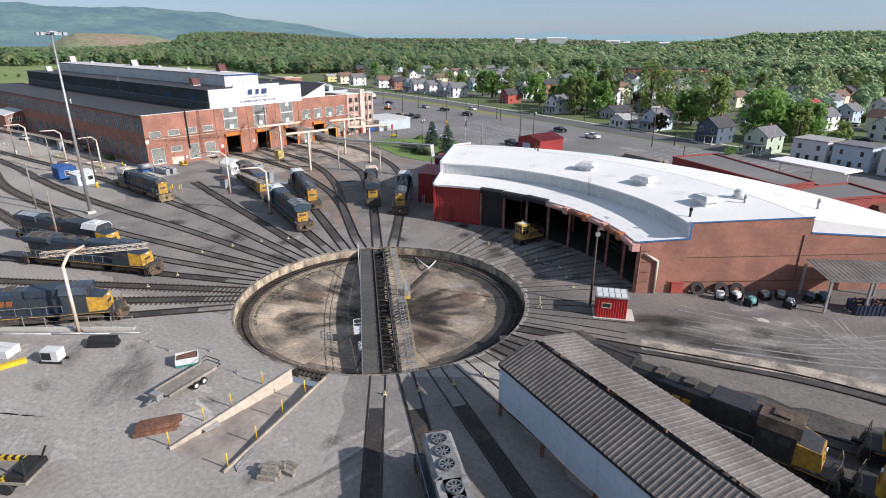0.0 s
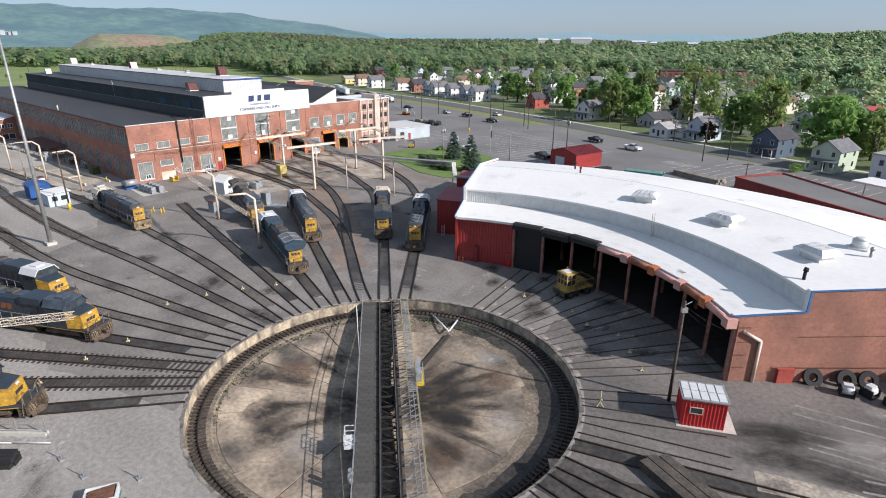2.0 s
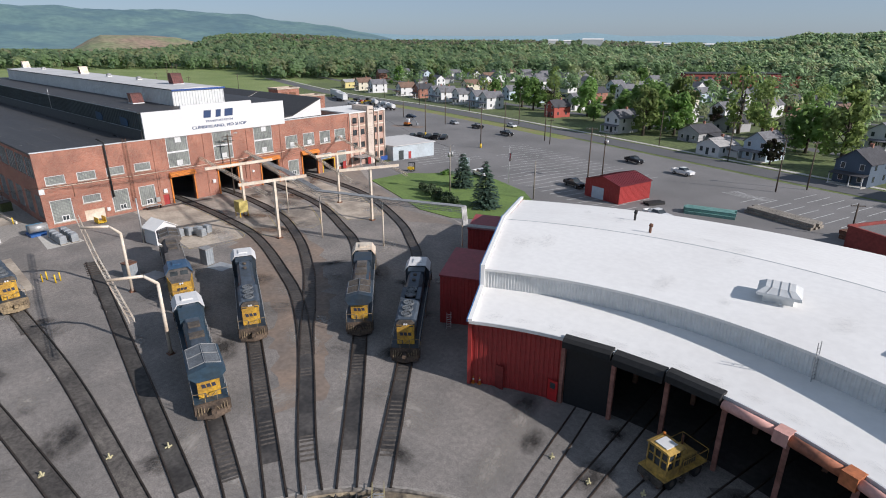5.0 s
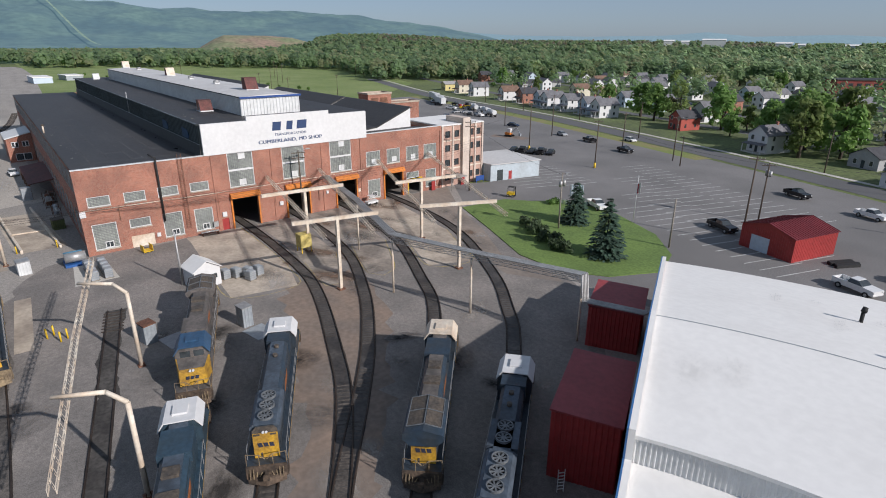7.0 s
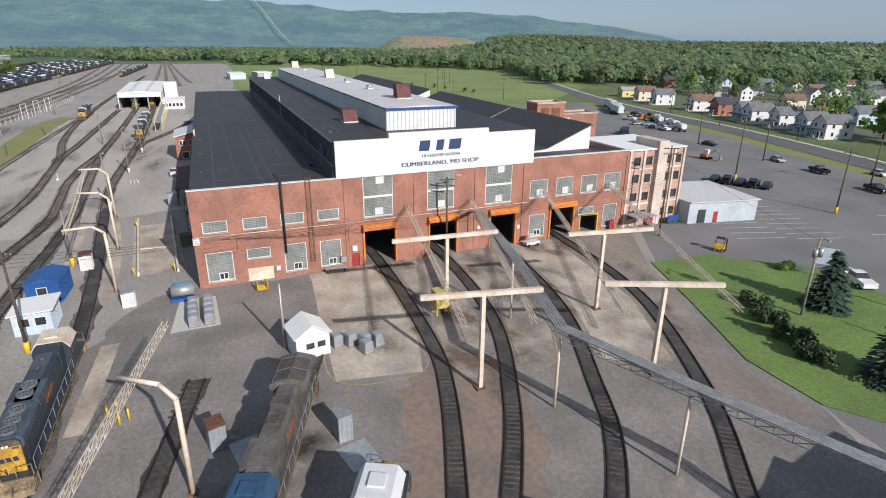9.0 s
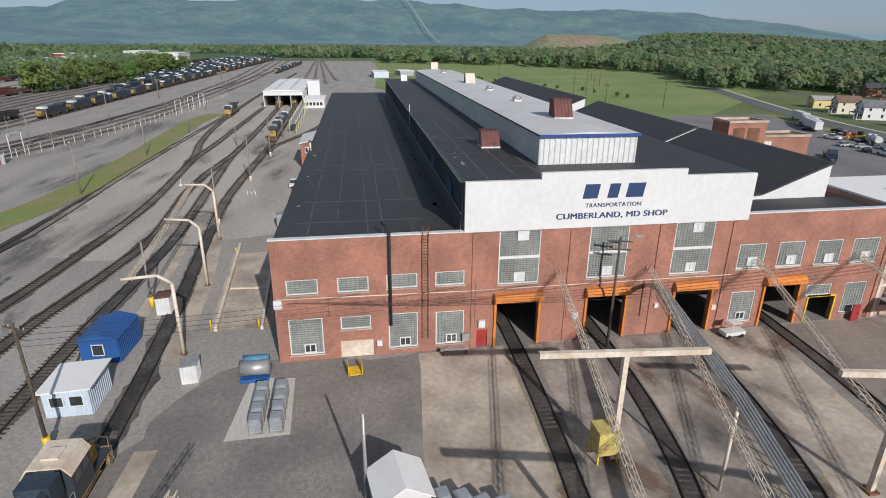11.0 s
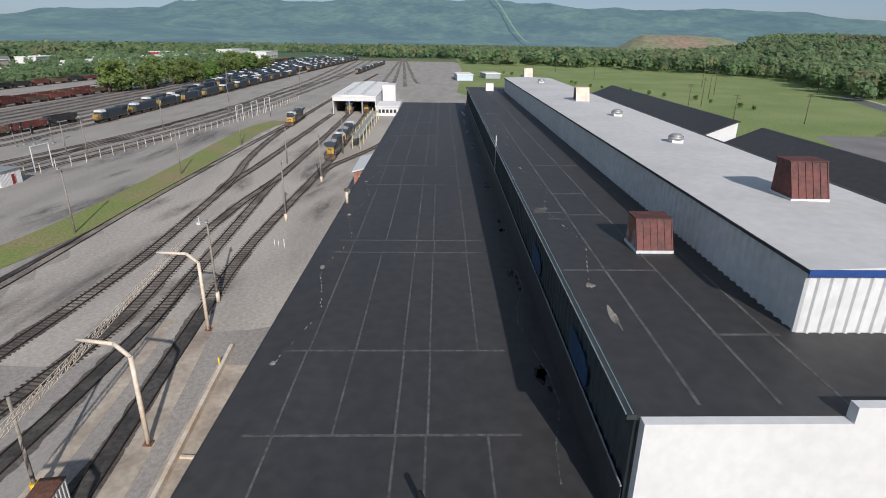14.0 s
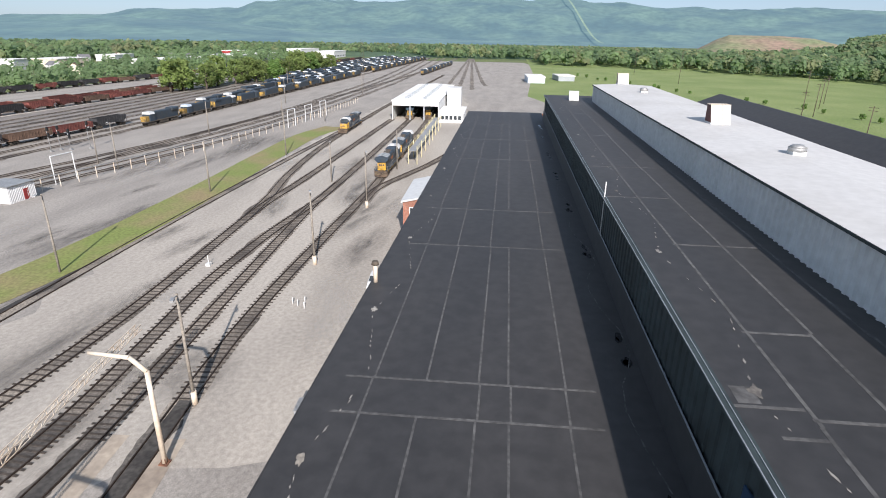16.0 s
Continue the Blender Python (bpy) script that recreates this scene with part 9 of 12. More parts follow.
for k, (a, b, c) in enumerate((((-60, 8), (-52, 14), (-46, 28)), ((-66, 26), (-56, 17), (-40, 10)), ((-34, 8), (-32, 16), (-30, 28)), ((-70, 18), (-58, 12), (-50, 2)), ((-28, 30), (-30, 18), (-38, 6)))):
    for o in (0.0, 1.7):
        bm = B()
        ribbon(bm, smooth_line([(a[0] + o, a[1] + o * 0.4), (b[0] + o, b[1] + o * 0.4), (c[0] + o, c[1] + o * 0.4)], 1.5), 0.22, 0.004 + 0.0006 * k)
        thing("tyre_track", bm, "gravel_track", "darker worn wheel track in the gravel", "tyre track", "wheel tracks", "structure")
rng = random.Random(31)
for k in range(26):
    x, y = rng.uniform(-72, -28), rng.uniform(6, 27)
    if -43.5 < x < -34.5 and y > 14:
        continue
    thing("gravel_patch", blotch(x, y, 0.003 + 0.0001 * k, rng.uniform(0.5, 1.6), 1, rng, rng.uniform(1.0, 2.2)), "gravel_track" if k % 3 else "gravel_pale", "worn patch in the gravel", "stain", "gravel patches", "structure")
stack("timber_stack", "long row of dark grease-blackened crates beside the shed", -20.5, 53.0, -24, 3, 0.8, 6.0, "loco_frame", 1)
thing("white_blotch", blotch(-7.0, 72.6, 0.02, 0.5, 1, random.Random(3), 2.2), "path", "spilled patch of pale cement", "stain", kind="structure")

# stains on the apron and the gravel yard
rng = random.Random(52)
for k in range(70):
    a, r = rng.uniform(125, 200), rng.uniform(22, 75)
    x, y = polar(r, a)
    stain(x, y, 0.0135 + 0.0001 * (k % 9), rng.uniform(0.8, 2.6), rng.choice(("oil_stain", "grime_stain", "dust_stain", "dust_stain")), rng.uniform(1, 2.4), rng.uniform(0, 180))
for k in range(24):
    a, r = rng.uniform(45, 112), rng.uniform(20, 33)
    x, y = polar(r, a)
    stain(x, y, 0.0135 + 0.0001 * (k % 9), rng.uniform(0.6, 1.8), rng.choice(("oil_stain", "oil_stain", "dust_stain")), rng.uniform(1, 2.4), a)
for k in range(36):
    x, y = rng.uniform(-72, -28), rng.uniform(4, 27)
    if -43.5 < x < -34.5 and y > 14:
        continue
    stain(x, y, 0.0062 + 0.0001 * (k % 9), rng.uniform(0.6, 2.4), rng.choice(("grime_stain", "chalk_stain", "chalk_stain", "grime_stain")), rng.uniform(1, 3), rng.uniform(0, 180))
for k in range(40):
    x, y = rng.uniform(-148, -112), rng.uniform(84, 126)
    stain(x, y, 0.0165 + 0.0001 * (k % 9), rng.uniform(0.8, 2.6), rng.choice(("grime_stain", "rust_stain", "grime_stain", "chalk_stain")), rng.uniform(1, 2.6), rng.uniform(-40, 40))
for k in range(60):
    x = rng.uniform(-330, -152)
    y = rng.uniform(-10, 62)
    stain(x, y, 0.0035 + 0.0001 * (k % 9), rng.uniform(1.5, 5.0), rng.choice(("grime_stain", "chalk_stain", "grime_stain", "grime_stain")), rng.uniform(1.5, 5), rng.uniform(-12, 12))
for k in range(24):
    x, y = rng.uniform(-18, 14), rng.uniform(60, 80)
    stain(x, y, 0.0135 + 0.0001 * (k % 9), rng.uniform(0.8, 2.5), rng.choice(("oil_stain", "dust_stain", "chalk_stain")), rng.uniform(1, 3), rng.uniform(0, 60))

for k in range(5):
    bm = B()
    x0, y0 = -78 + 2.6 * k, 11.6 + 2.1 * k
    tube(bm, (x0, y0, 0.1 + 0.02 * k), (x0 + 5.0, y0 + 4.0, 0.1 + 0.02 * k), 0.1, n=8)
    thing("long_pipe", bm, "white_metal" if k % 2 else "steel", "long pale pipe lying beside the fence kerb", "pipe", "pipes along the fence")

# ---- gantries, poles, pipe racks ----
def truss(bm, p, q, w=0.6, h=0.6, n=None, bar=0.045):
    """A lattice girder of square section."""
    p, q = Vector(p), Vector(q)
    d = (q - p)
    n = n or max(2, int(d.length / 1.1))
    s = Vector((-d.y, d.x, 0)).normalized() * w / 2
    u = Vector((0, 0, h))
    for o in (-s, s, -s + u, s + u):
        beam(bm, p + o, q + o, bar)
    for k in range(n):
        a, b = p + d * k / n, p + d * (k + 1) / n
        for o in (-s, s):
            beam(bm, a + o, b + o + u, bar * 0.7)
            beam(bm, a + o, a + o + u, bar * 0.7)
        beam(bm, a - s, b + s, bar * 0.7)
        beam(bm, a - s + u, b + s + u, bar * 0.7)


def gooseneck(x, y, tip, label="cream gooseneck steel post carrying an overhead line", h=9.2):
    """A tall post whose arm leans over to the tip."""
    g = holder("gooseneck_post", label, "post", "gooseneck posts", at=pose(x, y, 0))
    v = Vector((tip[0] - x, tip[1] - y, 0))
    u = v.normalized()
    bm = B()
    tube(bm, (0, 0, -0.1), (0, 0, h - 1.0), 0.21, 0.18, 8)
    tube(bm, (0, 0, h - 1.0), tuple(u * 1.2 + Vector((0, 0, h))), 0.18, 0.17, 8)
    tube(bm, tuple(u * 1.2 + Vector((0, 0, h))), tuple(v + Vector((0, 0, h + 0.05))), 0.17, 0.15, 8)
    part("post", bm, "cream", g)
    bm = B()
    box(bm, -0.35, 0.35, -0.35, 0.35, -0.05, 0.12)
    for k in range(4):
        a = math.pi / 4 + math.pi / 2 * k
        beam(bm, (0.3 * math.cos(a), 0.3 * math.sin(a), 0.1), (0.12 * math.cos(a), 0.12 * math.sin(a), 0.7), 0.06)
    part("base", bm, "rust", g)
    return g


for b, t in (((-110.3, 66.3), (-113.0, 62.7)), ((-90.7, 62.3), (-92.7, 58.3)), ((-152.2, 57.5), (-151.3, 53.2)), ((-170.2, 56.1), (-171.0, 51.8)), ((-189.3, 54.0), (-189.6, 49.6)), ((-68.6, 19.9), (-70.6, 23.0))):
    gooseneck(*b, t)
for name, pts in (("overhead_truss", [(-84.4, 57.2), (-103.5, 61.0), (-122.8, 65.3)]), ("overhead_truss", [(-154.0, 52.9), (-172.0, 51.7), (-195.5, 49.5)])):
    bm = B()
    for p, q in zip(pts, pts[1:]):
        truss(bm, (*p, 7.9), (*q, 7.9), 0.42, 0.45)
    tr = thing(name, bm, "cream", "pale lattice truss hung below gooseneck posts", "truss", "overhead trusses")
bm = B()
truss(bm, (-75.5, 20.0, 7.6), (-68.9, 29.4, 7.6), 0.55, 0.55)
thing("overhead_truss", bm, "cream", "pale lattice truss over the storage tracks", "truss", "overhead trusses")


def tpost(x, y, p, q, h=10.0):
    t = holder("crossbeam_post", "cream steel post with a long crossbeam", "post", "crossbeam posts", at=pose(x, y, 0))
    bm = B()
    box(bm, -0.2, 0.2, -0.2, 0.2, -0.1, h - 0.2)
    part("post", bm, "cream", t)
    bm = B()
    beam(bm, (p[0] - x, p[1] - y, h), (q[0] - x, q[1] - y, h), 0.4, 0.45)
    part("crossbeam", bm, "cream", t)
    bm = B()
    box(bm, -0.45, 0.45, -0.45, 0.45, -0.05, 0.2)
    part("footing", bm, "rust", t)
    return t


tpost(-114.2, 91.8, (-115.5, 86.2), (-113.0, 97.3))
tpost(-130.2, 95.2, (-130.6, 88.6), (-129.3, 101.4))
tpost(-124.0, 112.9, (-125.2, 110.4 - 1.8), (-123.1, 119.5))
tpost(-109.9, 109.0, (-111.9, 103.4), (-107.3, 113.7))
for p, q in (((-148.8, 96.9, 8.2), (-111.8, 88.8, 8.4)), ((-148.8, 107.3, 8.2), (-110.0, 94.7, 8.4)), ((-148.8, 120.5, 8.2), (-108.2, 103.2, 8.4)), ((-148.8, 133.5, 8.2), (-104.8, 113.3, 8.4))):
    bm = B()
    truss(bm, p, q, 0.42, 0.42)
    tr = thing("lattice_boom", bm, "cream", "pale lattice boom from the workshop over a track", "truss", "lattice booms")
# steam and air pipes from the workshop to the roundhouse
pr = holder("pipe_bridge", "bundle of pale pipes on a lattice bridge and posts", "pipe rack")
for k in range(5):
    bm = B()
    o = -0.5 + 0.25 * k
    pts = [(-148.6, 107.5 + o, 6.5), (-143, 105.5 + o, 8.4), (-125.8, 101.6 + o, 8.4), (-109.0, 96.8 + o, 8.2), (-97, 101.0 + o, 8.1), (-85.3, 105.4 + o, 8.1), (-84.6, 105.0 + o, 5.4), (-78.6, 107.4 + o, 5.4)]
    for p, q in zip(pts, pts[1:]):
        tube(bm, p, q, 0.09, n=7)
    part("pipe", bm, "steel", pr)
bm = B()
truss(bm, (-109.0, 96.8, 7.2), (-85.3, 105.5, 7.2), 0.9, 0.6)
truss(bm, (-143, 105.5, 7.6), (-109.0, 96.8, 7.3), 0.9, 0.6)
part("bridge", bm, "steel", pr)
for x, y, h in ((-108.9, 96.7, 7.3), (-98.0, 100.6, 7.3), (-85.4, 105.3, 7.4), (-125.8, 101.7, 7.4)):
    bm = B()
    tube(bm, (x, y, -0.1), (x, y, h), 0.13, n=8)
    part("post", bm, "cream", pr)
# yellow lift box beside a door track
lb = holder("sand_tower", "yellow sanding cabinet on a column", "cabinet", at=pose(-130.6, 94.6, 0))
bm = B()
box(bm, -0.9, 0.9, -0.9, 0.9, 0.9, 3.0)
part("cabinet", bm, mat("dull_yellow", (0.55, 0.44, 0.14), 0.7, var=0.2), lb)
bm = B()
for a in (-0.8, 0.8):
    for b in (-0.8, 0.8):
        box(bm, a - 0.06, a + 0.06, b - 0.06, b + 0.06, -0.05, 0.95)
part("leg", bm, "yellow", lb)


def pole(x, y, h, label="weathered wooden utility pole with crossarm", arms=1, lamp=False, material="wood", rz=20, trans=False, base=None, name="utility_pole", cat="pole"):
    p = holder(name, label, cat, "yard and street poles", at=pose(x, y, 0, 0, 0, rz))
    bm = B()
    tube(bm, (0, 0, -0.2), (0, 0, h), 0.17, 0.11, 8)
    part("shaft", bm, material, p)
    for k in range(arms):
        bm = B()
        box(bm, -1.2, 1.2, -0.06, 0.06, h - 0.5 - 0.9 * k, h - 0.36 - 0.9 * k)
        arm = part("crossarm", bm, "wood", p)
        for x0 in (-1.1, -0.55, 0.55, 1.1) if x > -240 else ():
            bm = B()
            tube(bm, (x0, 0, h - 0.36 - 0.9 * k), (x0, 0, h - 0.15 - 0.9 * k), 0.05, n=6)
            part("insulator", bm, "steel", arm)
    if lamp:
        bm = B()
        beam(bm, (0, 0, h - 0.2), (1.6, 0, h + 0.2), 0.07)
        box(bm, 1.4, 2.1, -0.15, 0.15, h + 0.12, h + 0.3)
        part("lamp_head", bm, "steel", p)
    if trans:
        bm = B()
        tube(bm, (0.0, 0.42, h - 2.4), (0.0, 0.42, h - 1.3), 0.3, n=12)
        tube(bm, (0.35, -0.35, h - 2.4), (0.35, -0.35, h - 1.4), 0.28, n=12)
        part("transformer", bm, "steel", p, "grey pole transformer")
    if base:
        bm = B()
        tube(bm, (0, 0, -0.1), (0, 0, 1.3), 0.3, n=10)
        part("base_guard", bm, base, p)
    return p


pole(-25.3, 63.6, 10.4, "plain weathered pole with a small transformer before the roundhouse", 0, rz=40)
bm = B()
box(bm, -0.22, 0.3, -0.16, 0.16, 9.3, 9.75)
beam(bm, (0, 0, 10.0), (0.7, 0.2, 10.25), 0.06)
part("bracket_box", bm, "steel", bpy.data.objects["utility_pole"], "small grey bracket box")
pole(-129.0, 75.7, 7.6, "thin grey pole beside the white hut", 0, material="steel")
pole(-138.4, 50.5, 11.5, arms=1, base="yellow", rz=60)
pole(-164.6, 50.8, 8.5, "pale timber pole with a yellow foot", 0, material="grey_wood", base="yellow")
pole(-112.8, 135.0, 10.2, "lawn pole with a flat lamp head and transformer", 0, lamp=True, material="grey_wood", trans=True, rz=-30)
pole(-146.7, 102.4, 12.8, "dark wooden pole with twin crossarms and a lamp before the workshop", 2, lamp=True, rz=75)
pole(-140.5, 182.9, 12.4, base="yellow", rz=50)
pole(-169.0, 188.6, 14.0, base="yellow", rz=50)
for x, y, h, tr in ((-152.2, 212.7, 11, 0), (-202.6, 256.3, 12, 0), (-210.5, 219.9, 10, 0), (-182.8, 215.4, 14, 0), (-88.9, 153.0, 14.5, 0), (-92.3, 167.5, 11, 1), (-132.4, 207.6, 12.2, 0), (-160.5, 234.6, 12.2, 0),
                    (-57.9, 182.5, 12.3, 0), (-53.0, 189.3, 11, 0), (-127.5, 202.7, 8, 0), (-41.0, 156.4, 6, 0), (-240, 262, 12, 0), (-280, 275, 12, 0), (-100, 224, 11, 0), (-76, 212, 11, 0), (-20, 190, 11, 0), (5, 176, 11, 0)):
    pole(x, y, h, rz=random.Random(int(x)).uniform(0, 90), trans=bool(tr))
pole(-95.2, 141.5, 8.2, "slim grey pole at the lawn edge", 0, material="grey_wood")
for x, y, h in ((-196.7, 52.5, 10.8), (-229.6, 53.2, 11), (-258.3, 54.4, 10.8), (-291.5, 54.6, 9.5), (-277, 42.3, 9), (-222.4, 20.0, 11), (-264.9, 20.2, 10.5), (-303.6, 22.3, 11.5), (-281, -10.4, 11), (-330, -12.3, 10.5), (-286, -18.9, 9),
                (-371, -3.5, 8), (-367, 14.4, 8), (-129.5, 35.6, 9.6), (-100.9, 29.6, 9.5), (-420, -20, 11), (-470, 5, 11), (-480, -40, 12), (-560, -15, 12)):
    pole(x, y, h, "pale grey timber yard pole", 0, lamp=(x < -190 and int(h * 10) % 2 == 0), material="grey_wood", base="cream" if -260 < x < -190 and y > 40 else None)
# tall floodlight mast
fm = holder("floodlight_mast", "very tall thin floodlight mast with ring of lamps", "mast", at=pose(-118.1, 41.0, 0))
bm = B()
tube(bm, (0, 0, -0.2), (0, 0, 33), 0.34, 0.14, 10)
part("shaft", bm, "steel", fm)
bm = B()
tube(bm, (0, 0, 32.6), (0, 0, 32.9), 0.9, n=14)
for k in range(6):
    a = math.pi / 3 * k
    beam(bm, (0, 0, 32.7), (2.0 * math.cos(a), 2.0 * math.sin(a), 32.6), 0.1)
    box(bm, 2.0 * math.cos(a) - 0.35, 2.0 * math.cos(a) + 0.35, 2.0 * math.sin(a) - 0.3, 2.0 * math.sin(a) + 0.3, 32.2, 32.7)
part("lamp_ring", bm, "grey_metal", fm)
bm = B()
box(bm, -0.7, 0.7, -0.7, 0.7, -0.2, 0.5)
part("footing", bm, "path", fm)
# overhead wires
M["wire"] = mat("black_wire", (0.02, 0.02, 0.02), 0.6)


def wire(p, q, sag=0.8, r=0.018, n=10):
    cu = B()
    p, q = Vector(p), Vector(q)
    prev = None
    for k in range(n + 1):
        f = k / n
        c = p + (q - p) * f - Vector((0, 0, sag * 4 * f * (1 - f)))
        s = Vector((-(q - p).y, (q - p).x, 0)).normalized() * r
        cur = [cu.verts.new(c + o) for o in (s, Vector((0, 0, r)), -s, Vector((0, 0, -r)))]
        if prev:
            for j in range(4):
                cu.faces.new((prev[j], prev[(j + 1) % 4], cur[(j + 1) % 4], cur[j]))
        prev = cur
    return thing("overhead_wire", cu, "wire", "thin black overhead wire with slight sag", "wire", "overhead wires")


for k in range(4):
    wire((-138.4 + 0.3 * k, 50.5, 11.0 - 0.35 * k), (-148.7, 76 + 10 * k, 7.4), 0.5)
for k in range(5):
    wire((-148.5, 69 + 2 * k, 6.9 - 0.2 * k), (-146.0 - 0.2 * k, 143.8, 10.5 - 0.6 * k), 1.6, n=16)
wire((-145.9, 143.8, 13.8), (-112.8, 135.0, 9.8), 0.8)
wire((-145.9, 143.8, 13.4), (-169, 188.6, 13.6), 1.0)
wire((-88.9, 153, 14.1), (-92.3, 167.5, 10.7), 0.3)
wire((-92.3, 167.5, 10.7), (-140.5, 182.9, 12), 1.2)
wire((-88.9, 153, 14.0), (-57.9, 182.5, 12), 1.0)
wire((-25.3, 63.6, 10.0), (-22.5, 71.0, 5.2), 0.3)
wire((-25.3, 63.6, 9.7), (-23.5, 71.8, 4.2), 0.3)

# ---- between tracks near the workshop ----
wh = holder("white_hut", "small white clapboard hut with a pitched white roof", "hut", at=pose(-127.6, 78.0, 0, 0, 0, 8))
bm = B()
box(bm, -1.7, 1.7, -1.8, 1.8, 0, 2.6)
extrude(bm, [(-1.8, 2.6), (1.8, 2.6), (0, 3.7)], -1.7, 1.7)
part("wall", bm, "white", wh)
for s in (-1, 1):
    bm = B()
    v = [(-1.95, s * 2.05, 2.5), (1.95, s * 2.05, 2.5), (1.95, 0, 3.76), (-1.95, 0, 3.76)]
    a, b = [bm.verts.new(p) for p in v], [bm.verts.new((p[0], p[1], p[2] + 0.1)) for p in v]
    bm.faces.new(b)
    bm.faces.new(a[::-1])
    for i in range(4):
        bm.faces.new((a[i], a[(i + 1) % 4], b[(i + 1) % 4], b[i]))
    part("roof_slope", bm, "roof_white", wh)
for y in (-0.75, 0.45):
    bm = B()
    box(bm, 1.7, 1.73, y, y + 0.85, 1.1, 1.75)
    part("window", bm, "glass", wh)
tk = None
for k, (x, y) in enumerate([(-127.5, 81.0), (-127.1, 82.4), (-126.4, 83.8), (-126.0, 85.2), (-124.9, 83.6)] + [(-138.3 - 1.62 * i, 66.7 + 1.75 * j) for i in range(4) for j in range(2)]):
    if tk is None:
        tk = holder("lube_tank", "pale grey ribbed plastic tank on a pallet", "tank", "oil totes", at=pose(x, y, 0, 0, 0, 10))
        bm = B()
        box(bm, -0.6, 0.6, -0.5, 0.5, 0.15, 1.35)
        box(bm, -0.5, 0.5, -0.4, 0.4, 1.35, 1.42)
        part("tank_body", bm, "grey_metal", tk)
        bm = B()
        for z in (0.3, 0.6, 0.9, 1.2):
            for a, b, c, d2 in ((-0.64, 0.64, -0.54, -0.5), (-0.64, 0.64, 0.5, 0.54), (-0.64, -0.6, -0.5, 0.5), (0.6, 0.64, -0.5, 0.5)):
                box(bm, a, b, c, d2, z, z + 0.05)
        part("cage", bm, "steel", tk)
        bm = B()
        box(bm, -0.65, 0.65, -0.55, 0.55, 0, 0.15)
        part("pallet", bm, "grey_wood", tk)
    else:
        copy_thing(tk, pose(x, y, 0.014, 0, 0, 10 + 7 * (k % 3) if k < 5 else 2 * (k % 3) - 1))


def hut(name, label, x, y, rz, l, w, h, wall, roof, flat=True, win=None, over=0.35):
    o = holder(name, label, "hut", at=pose(x, y, 0, 0, 0, rz))
    bm = B()
    for p, q in (((-l / 2, -w / 2), (l / 2, -w / 2)), ((l / 2, -w / 2), (l / 2, w / 2)), ((l / 2, w / 2), (-l / 2, w / 2)), ((-l / 2, w / 2), (-l / 2, -w / 2))):
        ribbed(bm, p, q, 0, h, 0.35, 0.04)
    part("wall", bm, wall, o)
    bm = B()
    if flat:
        extrude(bm, [(-w / 2 - over, h - 0.05), (w / 2 + over, h + 0.15 * over / 0.35), (w / 2 + over, h + 0.12 + 0.15 * over / 0.35), (-w / 2 - over, h + 0.07)], -l / 2 - over, l / 2 + over)
    else:
        extrude(bm, [(-w / 2 - 0.15, h - 0.05), (w / 2 + 0.15, h - 0.05), (0, h + 0.55)], -l / 2 - 0.1, l / 2 + 0.1)
    part("roof", bm, roof, o)
    for sx, y0, wd, z0, hh in win or ():
        bm = B()
        xx = sx * (l / 2 + 0.045)
        box(bm, min(xx, xx + 0.03 * sx), max(xx, xx + 0.03 * sx), y0, y0 + wd, z0, z0 + hh)
        wi = part("window", bm, "white", o)
        bm = B()
        xx += 0.032 * sx
        box(bm, min(xx, xx + 0.02 * sx), max(xx, xx + 0.02 * sx), y0 + 0.1, y0 + wd - 0.1, z0 + 0.1, z0 + hh - 0.1)
        part("pane", bm, "glass", wi)
    return o


M["hut_blue"] = mat("container_blue", (0.025, 0.10, 0.30), 0.5, var=0.12, big=0.4, small=3)
hut("blue_container", "bright blue metal container hut with a white window", -154.2, 49.9, -4, 5.2, 3.8, 2.8, "hut_blue", "hut_blue", False, [(1, -0.7, 1.2, 0.9, 1.3)])
hut("pale_hut", "pale blue yard hut with a flat white roof", -145.0, 50.3, 0, 4.4, 3.8, 2.6, "pale_blue", "roof_white", True, [(1, -1.4, 1.2, 1.0, 1.1), (1, 0.2, 1.2, 1.0, 1.1)])
hut("control_box", "white equipment cabinet beside the track", -147.3, 59.4, 5, 1.8, 1.5, 1.9, "white_metal", "steel", over=0.06)
hut("control_box", "white open equipment cabinet beside the inspection track", -163.0, 52.8, 5, 2.0, 1.6, 2.2, "white_metal", "rust", over=0.06)
hut("sand_box", "grey steel sand box with a rusty lid", -115.3, 68.2, 12, 1.6, 1.3, 2.2, "grey_metal", "rust", over=0.06)
hut("sand_box", "grey steel sand box with a hose on a pad", -112.4, 78.0, 8, 1.6, 1.2, 2.4, "grey_metal", "steel", over=0.06)
for x, y in ((-113.6, 70.6), (-109.6, 78.6)):
    bm = B()
    box(bm, -1.6, 1.6, -1.3, 1.3, 0.02, 0.06)
    thing("steel_plate", bm, "grey_metal", "flat grey steel plate on the asphalt", "plate", "ground plates", at=pose(x, y, 0, 0, 0, 12))
tkb = holder("fuel_tanks", "blue and silver tanks beside the workshop corner", "tank", at=pose(-147.0, 65.4, 0, 0, 0, 90))
bm = B()
tube(bm, (-1.0, 0.8, 1.1), (1.4, 0.8, 1.1), 0.65, n=14)
part("blue_tank", bm, mat("tank_blue", (0.10, 0.28, 0.42), 0.5, var=0.15), tkb, "light blue horizontal tank")
bm = B()
tube(bm, (-1.1, -0.7, 1.3), (1.6, -0.7, 1.3), 0.72, n=14)
part("silver_tank", bm, "steel", tkb, "silver horizontal tank")
bm = B()
box(bm, -1.2, 1.5, -1.4, 1.5, 0, 0.4)
part("saddle", bm, "hut_blue", tkb)
